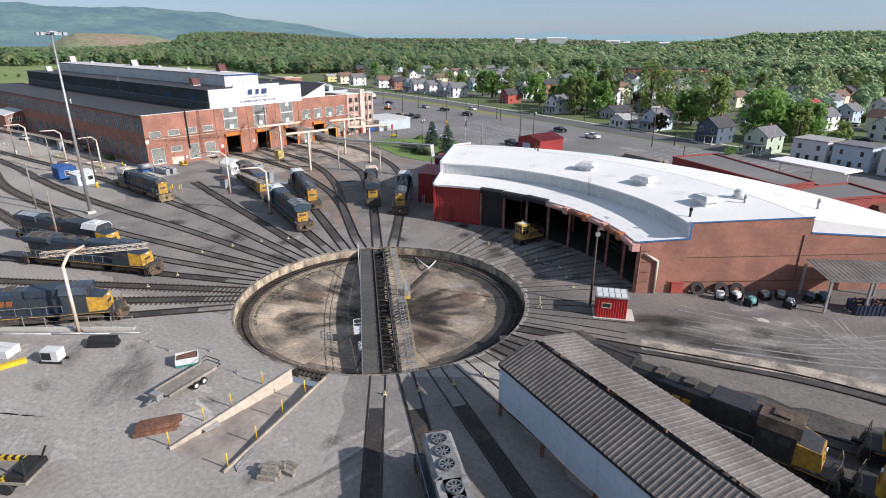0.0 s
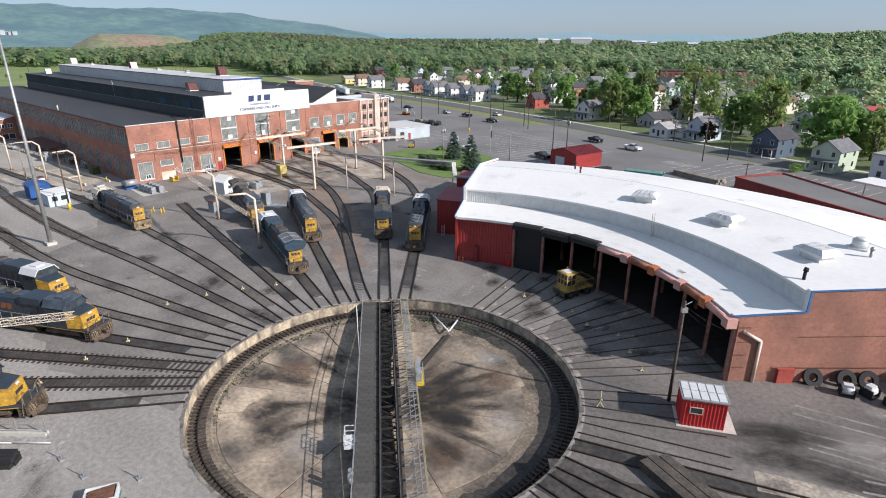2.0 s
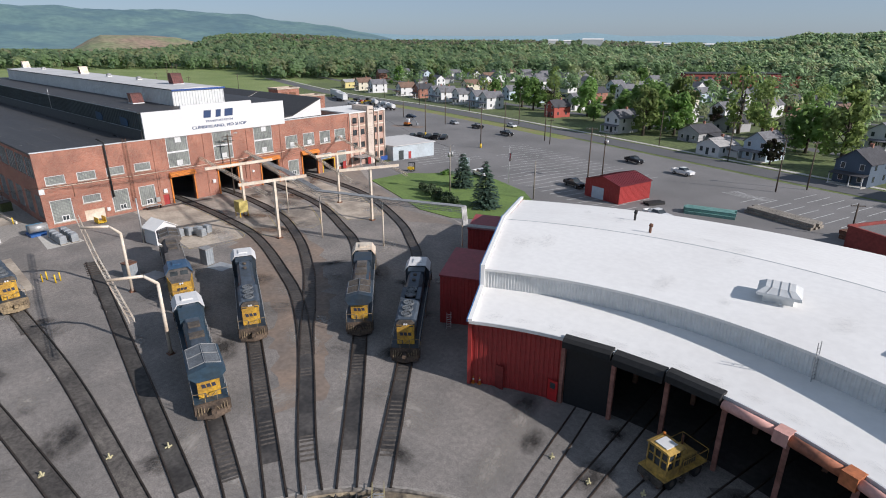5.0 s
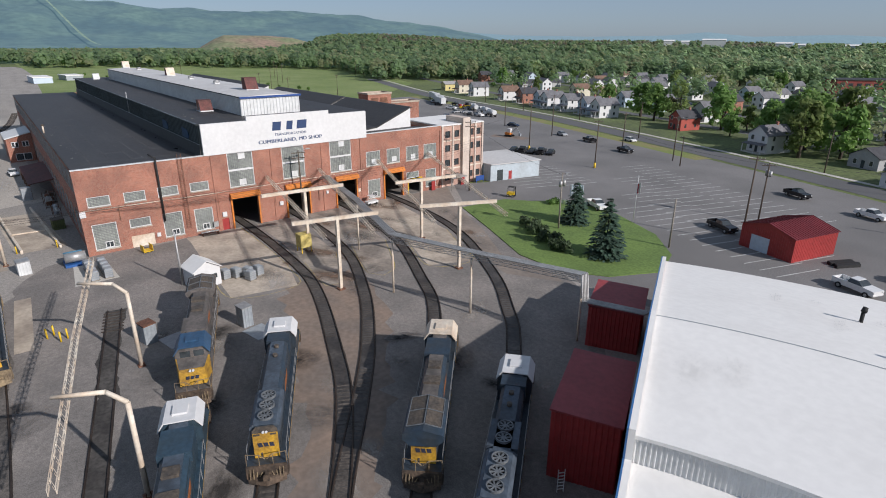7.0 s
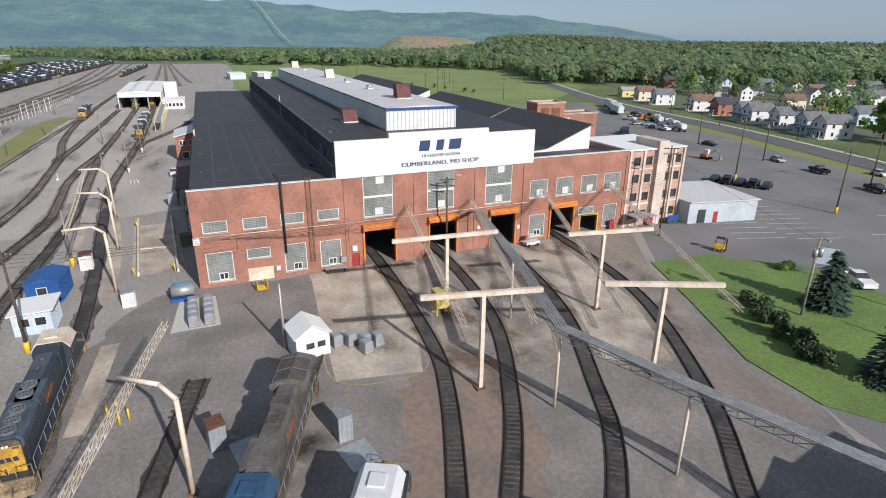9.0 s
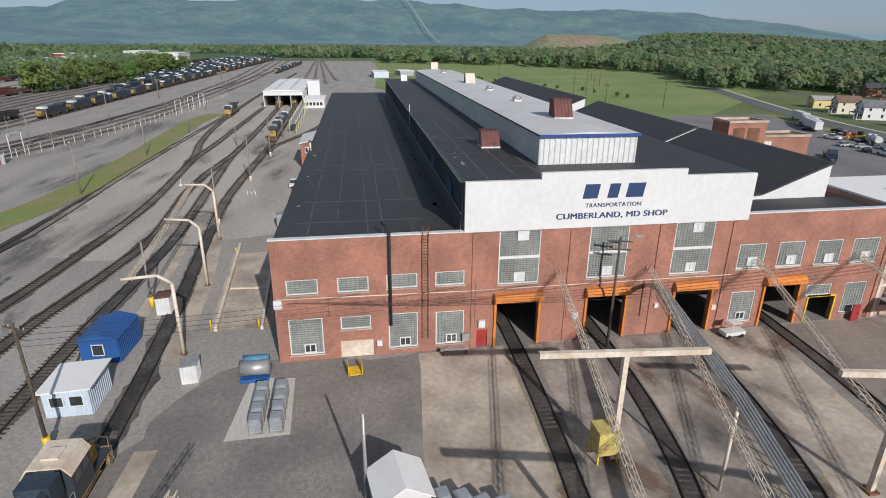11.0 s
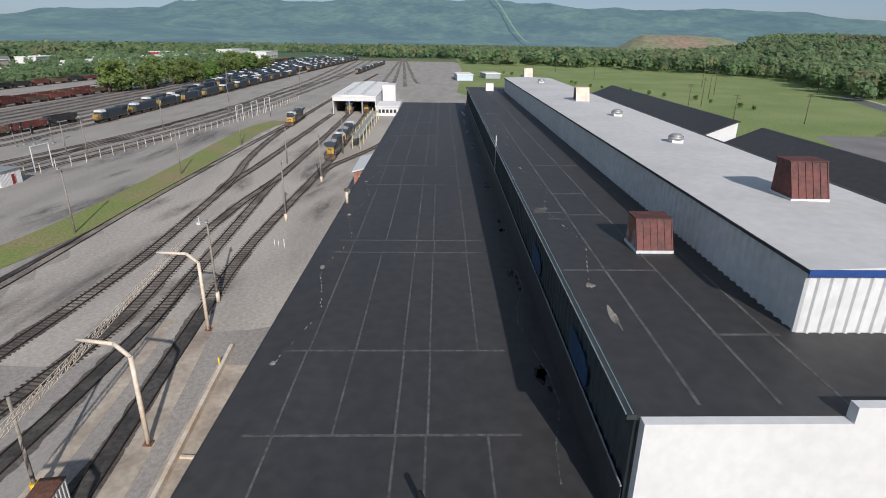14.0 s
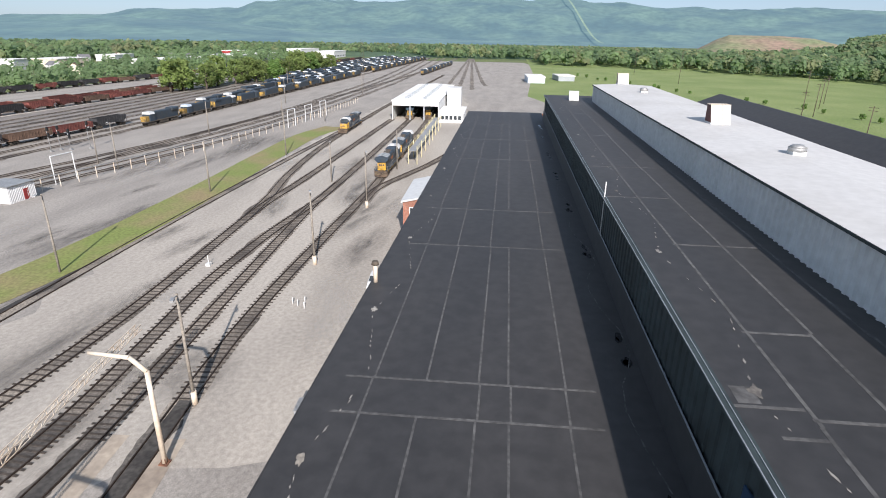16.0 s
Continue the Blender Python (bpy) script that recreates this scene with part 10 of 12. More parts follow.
yb = holder("yellow_skip", "small bright yellow tipping skip", "bin", at=pose(-146.0, 75.2, 0, 0, 0, 5))
bm = B()
for a, b, c, d2 in ((-0.8, 0.8, -0.7, -0.62), (-0.8, 0.8, 0.62, 0.7), (-0.8, -0.72, -0.55, 0.55), (0.72, 0.8, -0.55, 0.55), (-0.72, 0.72, -0.55, 0.55)):
    box(bm, a, b, c, d2, 0.15, 1.15 if abs(a) + abs(c) > 1.35 else 0.25)
part("tub", bm, "yellow", yb)
bm = B()
box(bm, -0.7, 0.7, -0.5, -0.3, 0, 0.15)
box(bm, -0.7, 0.7, 0.3, 0.5, 0, 0.15)
part("skid", bm, "black", yb)
be = holder("bench", "grey steel bench against the brick wall", "bench", at=pose(-148.0, 85.7, 0, 0, 0, 90))
bm = B()
box(bm, -1.5, 1.5, -0.25, 0.25, 0.55, 0.68)
part("seat", bm, "steel", be)
for x in (-1.3, 1.3):
    bm = B()
    box(bm, x - 0.08, x + 0.08, -0.25, 0.25, -0.02, 0.55)
    part("leg", bm, "rust", be)
for x, y in ((-122.9, 59.5), (-121.6, 61.3), (-121.2, 60.6), (-123.4, 60.2), (-181.4, 58.0), (-157.3, 59.2), (-157.0, 64.5)):
    bm = B()
    tube(bm, (0, 0, -0.1), (0, 0, 1.2), 0.1, n=8)
    tube(bm, (0, 0, 1.2), (0, 0, 1.28), 0.1, 0.02, 8)
    thing("bollard", bm, "yellow", "yellow steel bollard near the tracks", "bollard", "yellow bollards", at=pose(x, y, 0))
thing("dock_kerb", (lambda b: (beam(b, (-185.2, 58.0, 0.3), (-156.8, 59.8, 0.3), 0.35, 0.6), beam(b, (-185.5, 63.4, 0.25), (-156.5, 64.9, 0.25), 0.3, 0.5), beam(b, (-168.6, 59.3, 0.1), (-168.2, 64.0, 0.1), 0.25, 0.2), b)[3])(B()), "cream", "long cream concrete kerbs round a sunken loading dock", "kerb", kind="structure")
for x, y in ((-216.4, 55.2), (-217.3, 55.8), (-215.8, 56.2), (-216.9, 54.4)):
    bm = B()
    tube(bm, (0, 0, -0.1), (0, 0, 0.9), 0.07, n=8)
    thing("stub_pipe", bm, "white", "short white stub pipe in the gravel", "pipe", "gravel stubs", at=pose(x, y, 0))
sw = holder("switch_stand", "small pale switch stand beside the rails", "switch", at=pose(-227.3, 38.6, 0))
bm = B()
beam(bm, (0, 0, 0), (0, 0, 1.5), 0.1)
box(bm, -0.4, 0.4, -0.3, 0.3, 0, 0.4)
part("stand", bm, "white_metal", sw)
bs = holder("stub_ties", "bare dark ties at the end of the stub track", "track end", at=pose(*polar(80.5, BRIDGE + 4 * FAN), 0, 0, 0, BRIDGE + 4 * FAN))
for k in range(7):
    bm = B()
    box(bm, -6.2 + 0.85 * k, -5.95 + 0.85 * k, -1.15, 1.15, 0.03, 0.09)
    part("sleeper", bm, "tie", bs)
# concrete walk strips beside the inspection pit
for pts, h in (([(-150, 56.6), (-170, 55.6), (-192, 53.2)], 1.0), ([(-137, 58.3), (-128, 57.7), (-121, 57.2)], 0.9), ([(-150, 50.6), (-170, 50.0), (-192, 48.6)], 0.8)):
    bm = B()
    ribbon(bm, smooth_line(pts, 3), h, 0.026)
    thing("pit_walk", bm, "concrete", "worn concrete strip beside the inspection track", "pavement", kind="structure")
for pts in ([(-140, 54.8), (-161, 54.0), (-187, 52.2), (-197, 51.6)], [(-161, 45.4), (-178, 46.4), (-190, 46.55)]):
    bm = B()
    ribbon(bm, smooth_line(pts, 3), 0.68, 0.045)
    thing("inspection_pit", bm, "shade_tar", "oily black inspection pit between the rails", "pit", kind="structure")
# sheds and stored gear in the shade of the south wall
ax = holder("wall_annex", "small red brick annex with white windows against the workshop", "building", kind="structure")
bm = B()
extrude(bm, [(64.0, -0.1), (69.8, -0.1), (69.8, 7.6), (64.0, 6.2)], -256.0, -242.0)
part("wall", bm, "brick", ax)
bm = B()
extrude(bm, [(63.7, 6.15), (69.8, 7.62), (69.8, 7.85), (63.7, 6.4)], -256.3, -241.6)
part("roof", bm, "white_metal", ax, "pale sloping sheet roof")
for y0, y1, z0, z1 in ((65.0, 66.6, 3.9, 5.4), (67.4, 68.9, 4.0, 5.5), (65.4, 69.0, 0.4, 2.3)):
    bm = B()
    box(bm, -241.995, -241.93, y0, y1, z0, z1)
    wn = part("window", bm, "white", ax, "white window frame")
    for k in range(2):
        bm = B()
        w_ = (y1 - y0) / 2
        box(bm, -241.928, -241.9, y0 + w_ * k + 0.12, y0 + w_ * (k + 1) - 0.12, z0 + 0.15, z1 - 0.15)
        part("pane", bm, "glass", wn)
ln = holder("lean_to", "open lean-to with a dark maroon sheet roof", "shelter", kind="structure")
bm = B()
extrude(bm, [(64.4, 2.9), (69.3, 3.6), (69.3, 3.75), (64.4, 3.05)], -217.0, -194.6)
part("roof", bm, "vent_rust", ln, "dark maroon sheet roof")
for k in range(5):
    bm = B()
    box(bm, -216.8 + 5.5 * k, -216.6 + 5.5 * k, 64.5, 64.7, -0.1, 2.95)
    part("post", bm, "rust", ln)
def gear_rack(x, y, l, w, h, shelf, box_m, label):
    """A steel rack: four posts, two shelves and loads of several sizes."""
    r_ = holder("gear_rack", label, "rack", "stored gear by the wall", at=pose(x, y, 0))
    g_ = random.Random(int(-x * 3))
    for a in (-l / 2, l / 2):
        for b in (-w / 2, w / 2):
            bm = B()
            box(bm, a - 0.05, a + 0.05, b - 0.05, b + 0.05, 0, h)
            part("post", bm, "rust", r_)
    for z in (0.25, shelf):
        bm = B()
        box(bm, -l / 2 + 0.05, l / 2 - 0.05, -w / 2 + 0.05, w / 2 - 0.05, z, z + 0.08)
        part("shelf", bm, "steel", r_)
        a = -l / 2 + 0.2
        while a < l / 2 - 0.7:
            d_ = g_.uniform(0.4, 0.9)
            bm = B()
            if g_.random() < 0.4:
                tube(bm, (a + d_ / 2, 0, z + 0.08), (a + d_ / 2, 0, z + 0.08 + d_), d_ * 0.42, n=10)
            else:
                box(bm, a, a + d_, -w * 0.35, w * 0.35, z + 0.08, z + g_.uniform(0.4, 1.0))
            part("load", bm, g_.choice(box_m), r_)
            a += d_ + 0.15


gear_rack(-186.5, 66.6, 4.2, 1.4, 2.4, 1.3, ("grey_metal", "steel", "rust"), "steel rack of grey machine parts in shade")
gear_rack(-190.2, 67.6, 3.2, 1.2, 2.1, 1.2, ("rust", "loco_frame", "steel"), "rusty rack of stored parts beside the wall")
gear_rack(-177.5, 66.9, 2.8, 1.2, 1.9, 1.1, ("loco_frame", "grey_metal", "white_metal"), "low rack with dark crates beside the wall")
hut("parts_cabinet", "grey steel machine cabinet on the asphalt", -194.3, 63.7, 3, 1.7, 1.7, 2.5, "grey_metal", "steel", over=0.06)
hut("green_skip", "olive green steel bin against the wall", -168.4, 66.1, 4, 2.0, 1.8, 1.7, mat("olive_paint", (0.10, 0.12, 0.04), 0.7, var=0.2), "loco_frame", over=0.04)
hut("teal_container", "dark teal metal container beside the workshop wall", -266.0, 67.6, 1, 16.0, 4.6, 3.0, mat("dark_teal_paint", (0.04, 0.085, 0.085), 0.6, var=0.15), "dark_cladding", over=0.1)
# doors, canopy and sign at the foot of the offices
cn2 = holder("entry_canopy", "grey flat canopy on posts over the office door", "canopy")
bm = B()
box(bm, -148.3, -145.2, 137.4, 142.0, 2.7, 2.84)
part("roof", bm, "steel", cn2)
for y in (137.6, 141.8):
    bm = B()
    tube(bm, (-145.4, y, -0.05), (-145.4, y, 2.7), 0.06, n=8)
    part("post", bm, "steel", cn2)
for y, m, l in ((134.2, "red_metal", "bright red door in the brick wall"), (142.9, "red_metal", "bright red door beside the canopy")):
    bm = B()
    box(bm, -148.35, -148.2, y, y + 1.0, 0.0, 2.1)
    box(bm, -148.2, -148.12, y + 0.8, y + 0.86, 1.0, 1.12)
    thing("red_door", bm, m, l, "door", "red doors")
bm = B()
box(bm, -147.6, -147.5, 146.8, 149.4, 0.4, 1.6)
for y in (147.0, 149.2):
    box(bm, -147.62, -147.48, y - 0.05, y + 0.05, -0.02, 0.4)
thing("blue_banner", bm, "blue", "dark blue banner panel on short posts", "banner")
ct = holder("utility_cart", "small white utility cart beside the wall", "cart", at=pose(-147.0, 117.6, 0.02, 0, 0, 95))
bm = B()
box(bm, -1.3, 1.3, -0.6, 0.6, 0.35, 0.8)
part("body", bm, "white_metal", ct)
bm = B()
for x in (-0.5, 0.5):
    for y in (-0.5, 0.5):
        beam(bm, (x, y, 0.8), (x, y, 1.8), 0.05)
box(bm, -0.6, 0.6, -0.6, 0.6, 1.8, 1.86)
part("canopy", bm, "white", ct)
for x in (-0.85, 0.85):
    for y in (-0.55, 0.55):
        bm = B()
        tube(bm, (x, y - 0.09, 0.26), (x, y + 0.09, 0.26), 0.26, n=12)
        part("wheel", bm, "black", ct)

# ---- town ----
protos = [broadleaf(11, "broad green street tree in full leaf", 12, 10, "leaf", 34, 38, 0.66), broadleaf(12, "tall pale green tree in spring leaf", 13, 9, "leaf_pale"),
          broadleaf(13, "round green garden tree near houses", 10, 8.5, "leaf", 32, 36, 0.66), broadleaf(14, "dark purple-leaved tree beside a house", 10, 7, "leaf_dark"),
          broadleaf(15, "sparse tree in young brownish leaf", 13, 9.5, "leaf_pale", 20, 26), broadleaf(16, "large spreading green tree by the street", 14, 14, "leaf", 40, 60, 0.72)]
HOUSE_WALL = {"white": "white", "cream": mat("cream_siding", (0.62, 0.57, 0.45), 0.7, var=0.06), "pale_green": mat("pale_green_siding", (0.45, 0.52, 0.40), 0.7, var=0.06), "navy": mat("slate_blue_siding", (0.07, 0.10, 0.14), 0.7, var=0.08),
              "light_blue": mat("light_blue_siding", (0.45, 0.53, 0.60), 0.7, var=0.06), "red": mat("barn_red_siding", (0.36, 0.07, 0.05), 0.7, var=0.1), "brick": "brick", "grey": mat("grey_siding", (0.36, 0.36, 0.36), 0.7, var=0.08),
              "yellow": mat("yellow_siding", (0.62, 0.52, 0.22), 0.7, var=0.06)}
HOUSE_ROOF = {"grey": mat("grey_shingle", (0.17, 0.17, 0.18), 0.9, var=0.2, big=0.5, small=4), "dark": mat("dark_shingle", (0.065, 0.065, 0.072), 0.9, var=0.2, big=0.5, small=4),
              "brown": mat("brown_shingle", (0.20, 0.125, 0.09), 0.9, var=0.2, big=0.5, small=4), "red": mat("red_roof_sheet", (0.40, 0.05, 0.06), 0.6, var=0.12), "pale": mat("pale_shingle", (0.36, 0.35, 0.34), 0.9, var=0.15, big=0.5, small=4)}


def house(l, w, eave, rise, wall, roof, porch=True, label="", wing=False, flat=False, plain=False):
    """A small house: walls with gables, overhanging roof, windows, door, porch and chimney. The gable end faces -y."""
    h = holder("house", label, "house", "houses of the town")
    wm, rm = HOUSE_WALL[wall], HOUSE_ROOF[roof]
    bm = B()
    box(bm, -w / 2, w / 2, -l / 2, l / 2, -0.3, eave)
    if not flat:
        extrude(bm, [(-w / 2, eave), (w / 2, eave), (0, eave + rise)], -l / 2, l / 2, "y")
    part("wall", bm, wm, h)
    if flat:
        bm = B()
        box(bm, -w / 2 - 0.25, w / 2 + 0.25, -l / 2 - 0.35, l / 2 + 0.2, eave, eave + 0.3)
        part("roof", bm, rm, h)
    else:
        o = 0.35
        k = rise / (w / 2)
        for s in (-1, 1):
            bm = B()
            v = [(s * (w / 2 + o), -l / 2 - o, eave - o * k + 0.02), (s * (w / 2 + o), l / 2 + o, eave - o * k + 0.02), (0, l / 2 + o, eave + rise + 0.02), (0, -l / 2 - o, eave + rise + 0.02)]
            a, b = [bm.verts.new(p) for p in v], [bm.verts.new((p[0], p[1], p[2] + 0.16)) for p in v]
            bm.faces.new(a)
            bm.faces.new(b)
            for i in range(4):
                bm.faces.new((a[i], a[(i + 1) % 4], b[(i + 1) % 4], b[i]))
            part("roof", bm, rm, h)
    storeys = 2 if eave > 4 else 1
    for st in range(storeys):
        z = 0.95 + 2.75 * st
        for x in (-w * 0.27, w * 0.27):
            for y, sgn in ((-l / 2, -1), (l / 2, 1)):
                bm = B()
                box(bm, x - 0.52, x + 0.52, min(y, y + 0.05 * sgn), max(y, y + 0.05 * sgn), z, z + 1.45)
                if plain:
                    if sgn < 0:
                        part("window", bm, "glass", h)
                    else:
                        bm.free()
                    continue
                wd = part("window", bm, "white" if wall != "white" else "grey_metal", h)
                bm = B()
                box(bm, x - 0.42, x + 0.42, min(y + 0.052 * sgn, y + 0.07 * sgn), max(y + 0.052 * sgn, y + 0.07 * sgn), z + 0.1, z + 1.35)
                part("pane", bm, "glass", wd)
        for y in ((0.0,) if st else ()) if plain else (-l * 0.25, l * 0.25):
            for x, sgn in ((-w / 2, -1), (w / 2, 1)):
                bm = B()
                box(bm, min(x + 0.003 * sgn, x + 0.06 * sgn), max(x + 0.003 * sgn, x + 0.06 * sgn), y - 0.42, y + 0.42, z + 0.1, z + 1.4)
                part("window", bm, "glass", h)
    if not plain:
        bm = B()
        box(bm, -0.45, 0.45, -l / 2 - 0.06, -l / 2 - 0.01, 0.2, 2.2)
        part("door", bm, "dark_cladding", h)
    if porch:
        bm = B()
        extrude(bm, [(-l / 2 - 2.3, 2.55), (-l / 2 - 0.02, 2.9), (-l / 2 - 0.02, 3.05), (-l / 2 - 2.3, 2.7)], -w / 2, w / 2)
        pr_ = part("porch_roof", bm, rm, h)
        for x in () if plain else (-w / 2 + 0.2, 0.9, w / 2 - 0.2):
            bm = B()
            box(bm, x - 0.09, x + 0.09, -l / 2 - 2.15, -l / 2 - 1.97, 0.25, 2.6)
            part("porch_post", bm, "white", pr_)
        if not plain:
            bm = B()
            box(bm, -w / 2, w / 2, -l / 2 - 2.3, -l / 2 - 0.02, -0.2, 0.25)
            part("porch_floor", bm, "path", h)
    if wing:
        bm = B()
        box(bm, w / 2 + 0.01, w / 2 + 3.5, -1, l / 2 - 0.5, -0.3, eave * 0.6)
        part("wing", bm, wm, h)
        bm = B()
        extrude(bm, [(w / 2 + 0.01, eave * 0.6 + 0.9), (w / 2 + 3.8, eave * 0.6), (w / 2 + 3.8, eave * 0.6 + 0.14), (w / 2 + 0.01, eave * 0.6 + 1.04)], -1.3, l / 2 - 0.2, "y")
        part("wing_roof", bm, rm, h)
    if not flat and not plain:
        bm = B()
        box(bm, -0.35, 0.35, l * 0.15, l * 0.15 + 0.6, eave + rise - 0.6, eave + rise + 0.9)
        part("chimney", bm, "brick", h)
    return h


H = [house(10, 7.0, 5.4, 2.6, "white", "grey", True, "two-storey white clapboard house with grey roof"), house(9, 7.5, 2.9, 1.9, "white", "pale", False, "low white bungalow with a pale roof", True),
     house(10, 7.5, 5.4, 2.8, "navy", "dark", True, "two-storey slate-blue house with a white-posted porch"), house(9.5, 7, 5.3, 2.4, "pale_green", "grey", True, "two-storey pale green house by the street"),
     house(9, 7, 5.2, 2.6, "light_blue", "grey", True, "light blue two-storey house with a porch"), house(9, 6.5, 4.6, 2.6, "red", "dark", False, "red gabled barn-like house among trees"),
     house(9, 9, 6.2, 0.3, "white", "pale", False, "flat-roofed white row house", False, True), house(9, 9, 6.2, 0.3, "light_blue", "grey", False, "flat-roofed grey-blue row house", False, True),
     house(10, 7.5, 5.2, 2.6, "brick", "dark", True, "two-storey brick house with a dark roof"), house(10, 7, 5.3, 2.5, "cream", "brown", True, "cream two-storey house with a brown roof"),
     house(11, 8, 3.2, 2.2, "grey", "dark", False, "grey single-storey house with a dark roof", True), house(10, 7, 5.0, 2.6, "white", "brown", True, "white house with a rusty brown roof"),
     house(12, 9, 4.4, 2.4, "white", "red", False, "white house with a bright red roof"), house(12, 8, 4.0, 1.6, "yellow", "pale", False, "long yellow building with pale roof")]
NF = len(H)
H += [house(10, 7.0, 5.4, 2.6, "white", "grey", False, "white clapboard house further back in town", plain=True), house(9, 7.5, 2.9, 1.9, "white", "pale", False, "small white bungalow further back in town", plain=True),
      house(10, 7, 5.3, 2.5, "cream", "brown", False, "cream house further back in town", plain=True), house(10, 7.5, 5.2, 2.6, "brick", "dark", False, "brick house further back in town", plain=True),
      house(10, 8, 3.4, 2.2, "grey", "dark", False, "grey house further back in town", plain=True), house(10, 7, 5.0, 2.6, "light_blue", "grey", False, "pale blue house further back in town", plain=True)]
RD = -19.0
placed = [(1, -82, 222, RD), (10, -94, 243, RD), (4, -69.5, 222, RD), (2, -45, 206, RD), (3, -28.8, 195.5, RD), (6, -14.5, 189.5, RD), (7, -4.5, 186, RD), (6, 6, 182.5, RD), (7, 16, 179, RD), (0, -122, 244, RD),
          (5, -162, 267, RD), (0, -168, 297, RD), (9, -72, 273, RD), (0, -102, 300, RD), (0, -226, 281, RD), (4, -213, 277.5, RD), (0, -203, 274, RD), (8, -265, 292, RD), (4, -248, 286, RD), (0, -240, 283, RD), (11, -282, 295, RD),
          (0, -310, 298, RD), (13, -352, 312, RD), (9, -330, 304, RD), (12, -30, 308, RD), (0, -20, 262, RD), (4, -14, 292, RD), (0, -45, 268, RD)]
rng = random.Random(77)
for i in range(27):
    for j in range(6):
        x = -420 + i * 22 + rng.uniform(-4, 4)
        y = 236 - 0.36 * (x + 110) + 46 + j * 30 + rng.uniform(-5, 5)
        if rng.random() < 0.25 or any(abs(x - p[1]) < 12 and abs(y - p[2]) < 15 for p in placed) or y > 580:
            continue
        placed.append((rng.choice((NF, NF, NF, NF + 1, NF + 2, NF + 3, NF + 4, NF + 5, NF, 12 if rng.random() < 0.2 else NF)), x, y, RD + rng.choice((0, 0, 90)) + rng.uniform(-4, 4)))
seen = set()
for i, x, y, rz in placed:
    m = pose(x, y, 0, 0, 0, rz)
    if i in seen:
        copy_thing(H[i], m)
    else:
        seen.add(i)
        H[i].matrix_basis = m
sc = holder("school", "long red brick school block with rows of windows", "building", at=pose(-157, 500, 0, 0, 0, 42))
bm = B()
box(bm, -34, 34, -9, 9, -0.5, 9.5)
box(bm, 34, 60, -8, 10, -0.5, 8)
part("wall", bm, "brick_red", sc)
bm = B()
box(bm, -34.5, 34.5, -9.5, 9.5, 9.5, 10.1)
part("roof", bm, "roof_black", sc)
for k in range(14):
    for z in (1.5, 5.5):
        bm = B()
        box(bm, -32 + 4.7 * k, -29.4 + 4.7 * k, -9.08, -9.0, z, z + 2.3)
        part("window", bm, "glass", sc)
# trees of the town
spots = [(5, -62, 240, 1.05), (5, -34, 222, 1.1), (1, -112, 240, 1.25), (0, -104, 248, 1.15), (5, -22, 224, 0.95), (1, -52, 232, 1.1), (5, -116, 256, 1.15), (1, -108, 262, 1.1), (0, -128, 262, 1.0), (3, -66, 214, 0.75), (3, -101, 285, 1.0), (0, -152, 276, 1.1), (4, -174, 284, 1.2), (0, -183, 281, 1.0),
         (3, -186, 300, 1.1), (4, -88, 268, 1.3), (4, -79, 262, 1.2), (1, -22, 215, 0.7), (1, -10, 205, 0.65), (0, 6, 205, 0.8), (4, -216, 286, 0.8), (0, -194, 288, 1.0), (2, -143, 264, 0.8), (2, -100, 246, 0.6)]
for k in range(160):
    x = rng.uniform(-430, 170)
    y = 236 - 0.36 * (x + 110) + rng.uniform(30, 300)
    if any(abs(x - p[1]) < 7.5 and abs(y - p[2]) < 8 for p in placed):
        continue
    spots.append((rng.choice((0, 1, 2, 0, 2, 4, 3 if rng.random() < 0.4 else 0)), x, y, rng.uniform(0.45, 0.9)))
seen = set()
for i, x, y, s in spots:
    m = Matrix.LocRotScale((x, y, 0), Euler((0, 0, rng.uniform(0, 6.28))), (s, s, s * rng.uniform(0.9, 1.1)))
    if i in seen:
        copy_thing(protos[i], m)
    else:
        seen.add(i)
        protos[i].matrix_basis = m
# lawns among the houses
sheet("town_lawn", [(-330, 282), (-232, 262), (-170, 246), (-110, 226), (-60, 208), (-5, 191), (60, 173), (190, 132), (330, 330), (100, 620), (-300, 640), (-480, 420)], 0.004, "garden", None, "green gardens and lots between houses", category="grass")
for k in range(5):
    bm = B()
    o = 42 + 38 * k
    ribbon(bm, smooth_line([(x + o * 0.33, y + o) for x, y in ROAD], 12), 3.0, 0.014)
    thing("side_street", bm, "road", "narrow back street among houses", "road", kind="structure")

# ---- lawn planting ----
blank_at(spruce(31, "tall blue-green spruce on the lawn", 7.6), -113.2, 139.9, 1.3, 0, 1.0)
blank_at(spruce(32, "tall blue-green spruce at the lawn edge", 9.4), -99.3, 129.9, 1.25, 0, 1.0)
for k in range(8):
    shrub(40 + k, 1.25 + 0.15 * (k % 3), 2.1 + 0.15 * (k % 2), "rounded dark evergreen shrub in a hedge", "hedge").matrix_basis = pose(-117.5 + 1.95 * k, 131.5 - 0.95 * k + (k % 2) * 1.3, 0.1)
shrub(60, 1.3, 1.6, "small round green shrub by the sign", "leaf").matrix_basis = pose(-124, 146.5, 0.1)
shrub(61, 2.4, 2.6, "large round clipped green bush", "leaf").matrix_basis = pose(-35.3, 184.5, 0)
fp = holder("flag_pole", "slim white pole with a hanging striped flag", "flag pole", at=pose(-106.5, 148.6, 0.0))
bm = B()
tube(bm, (0, 0, -0.1), (0, 0, 9.0), 0.07, 0.04, 8)
part("shaft", bm, "white", fp)
bm = B()
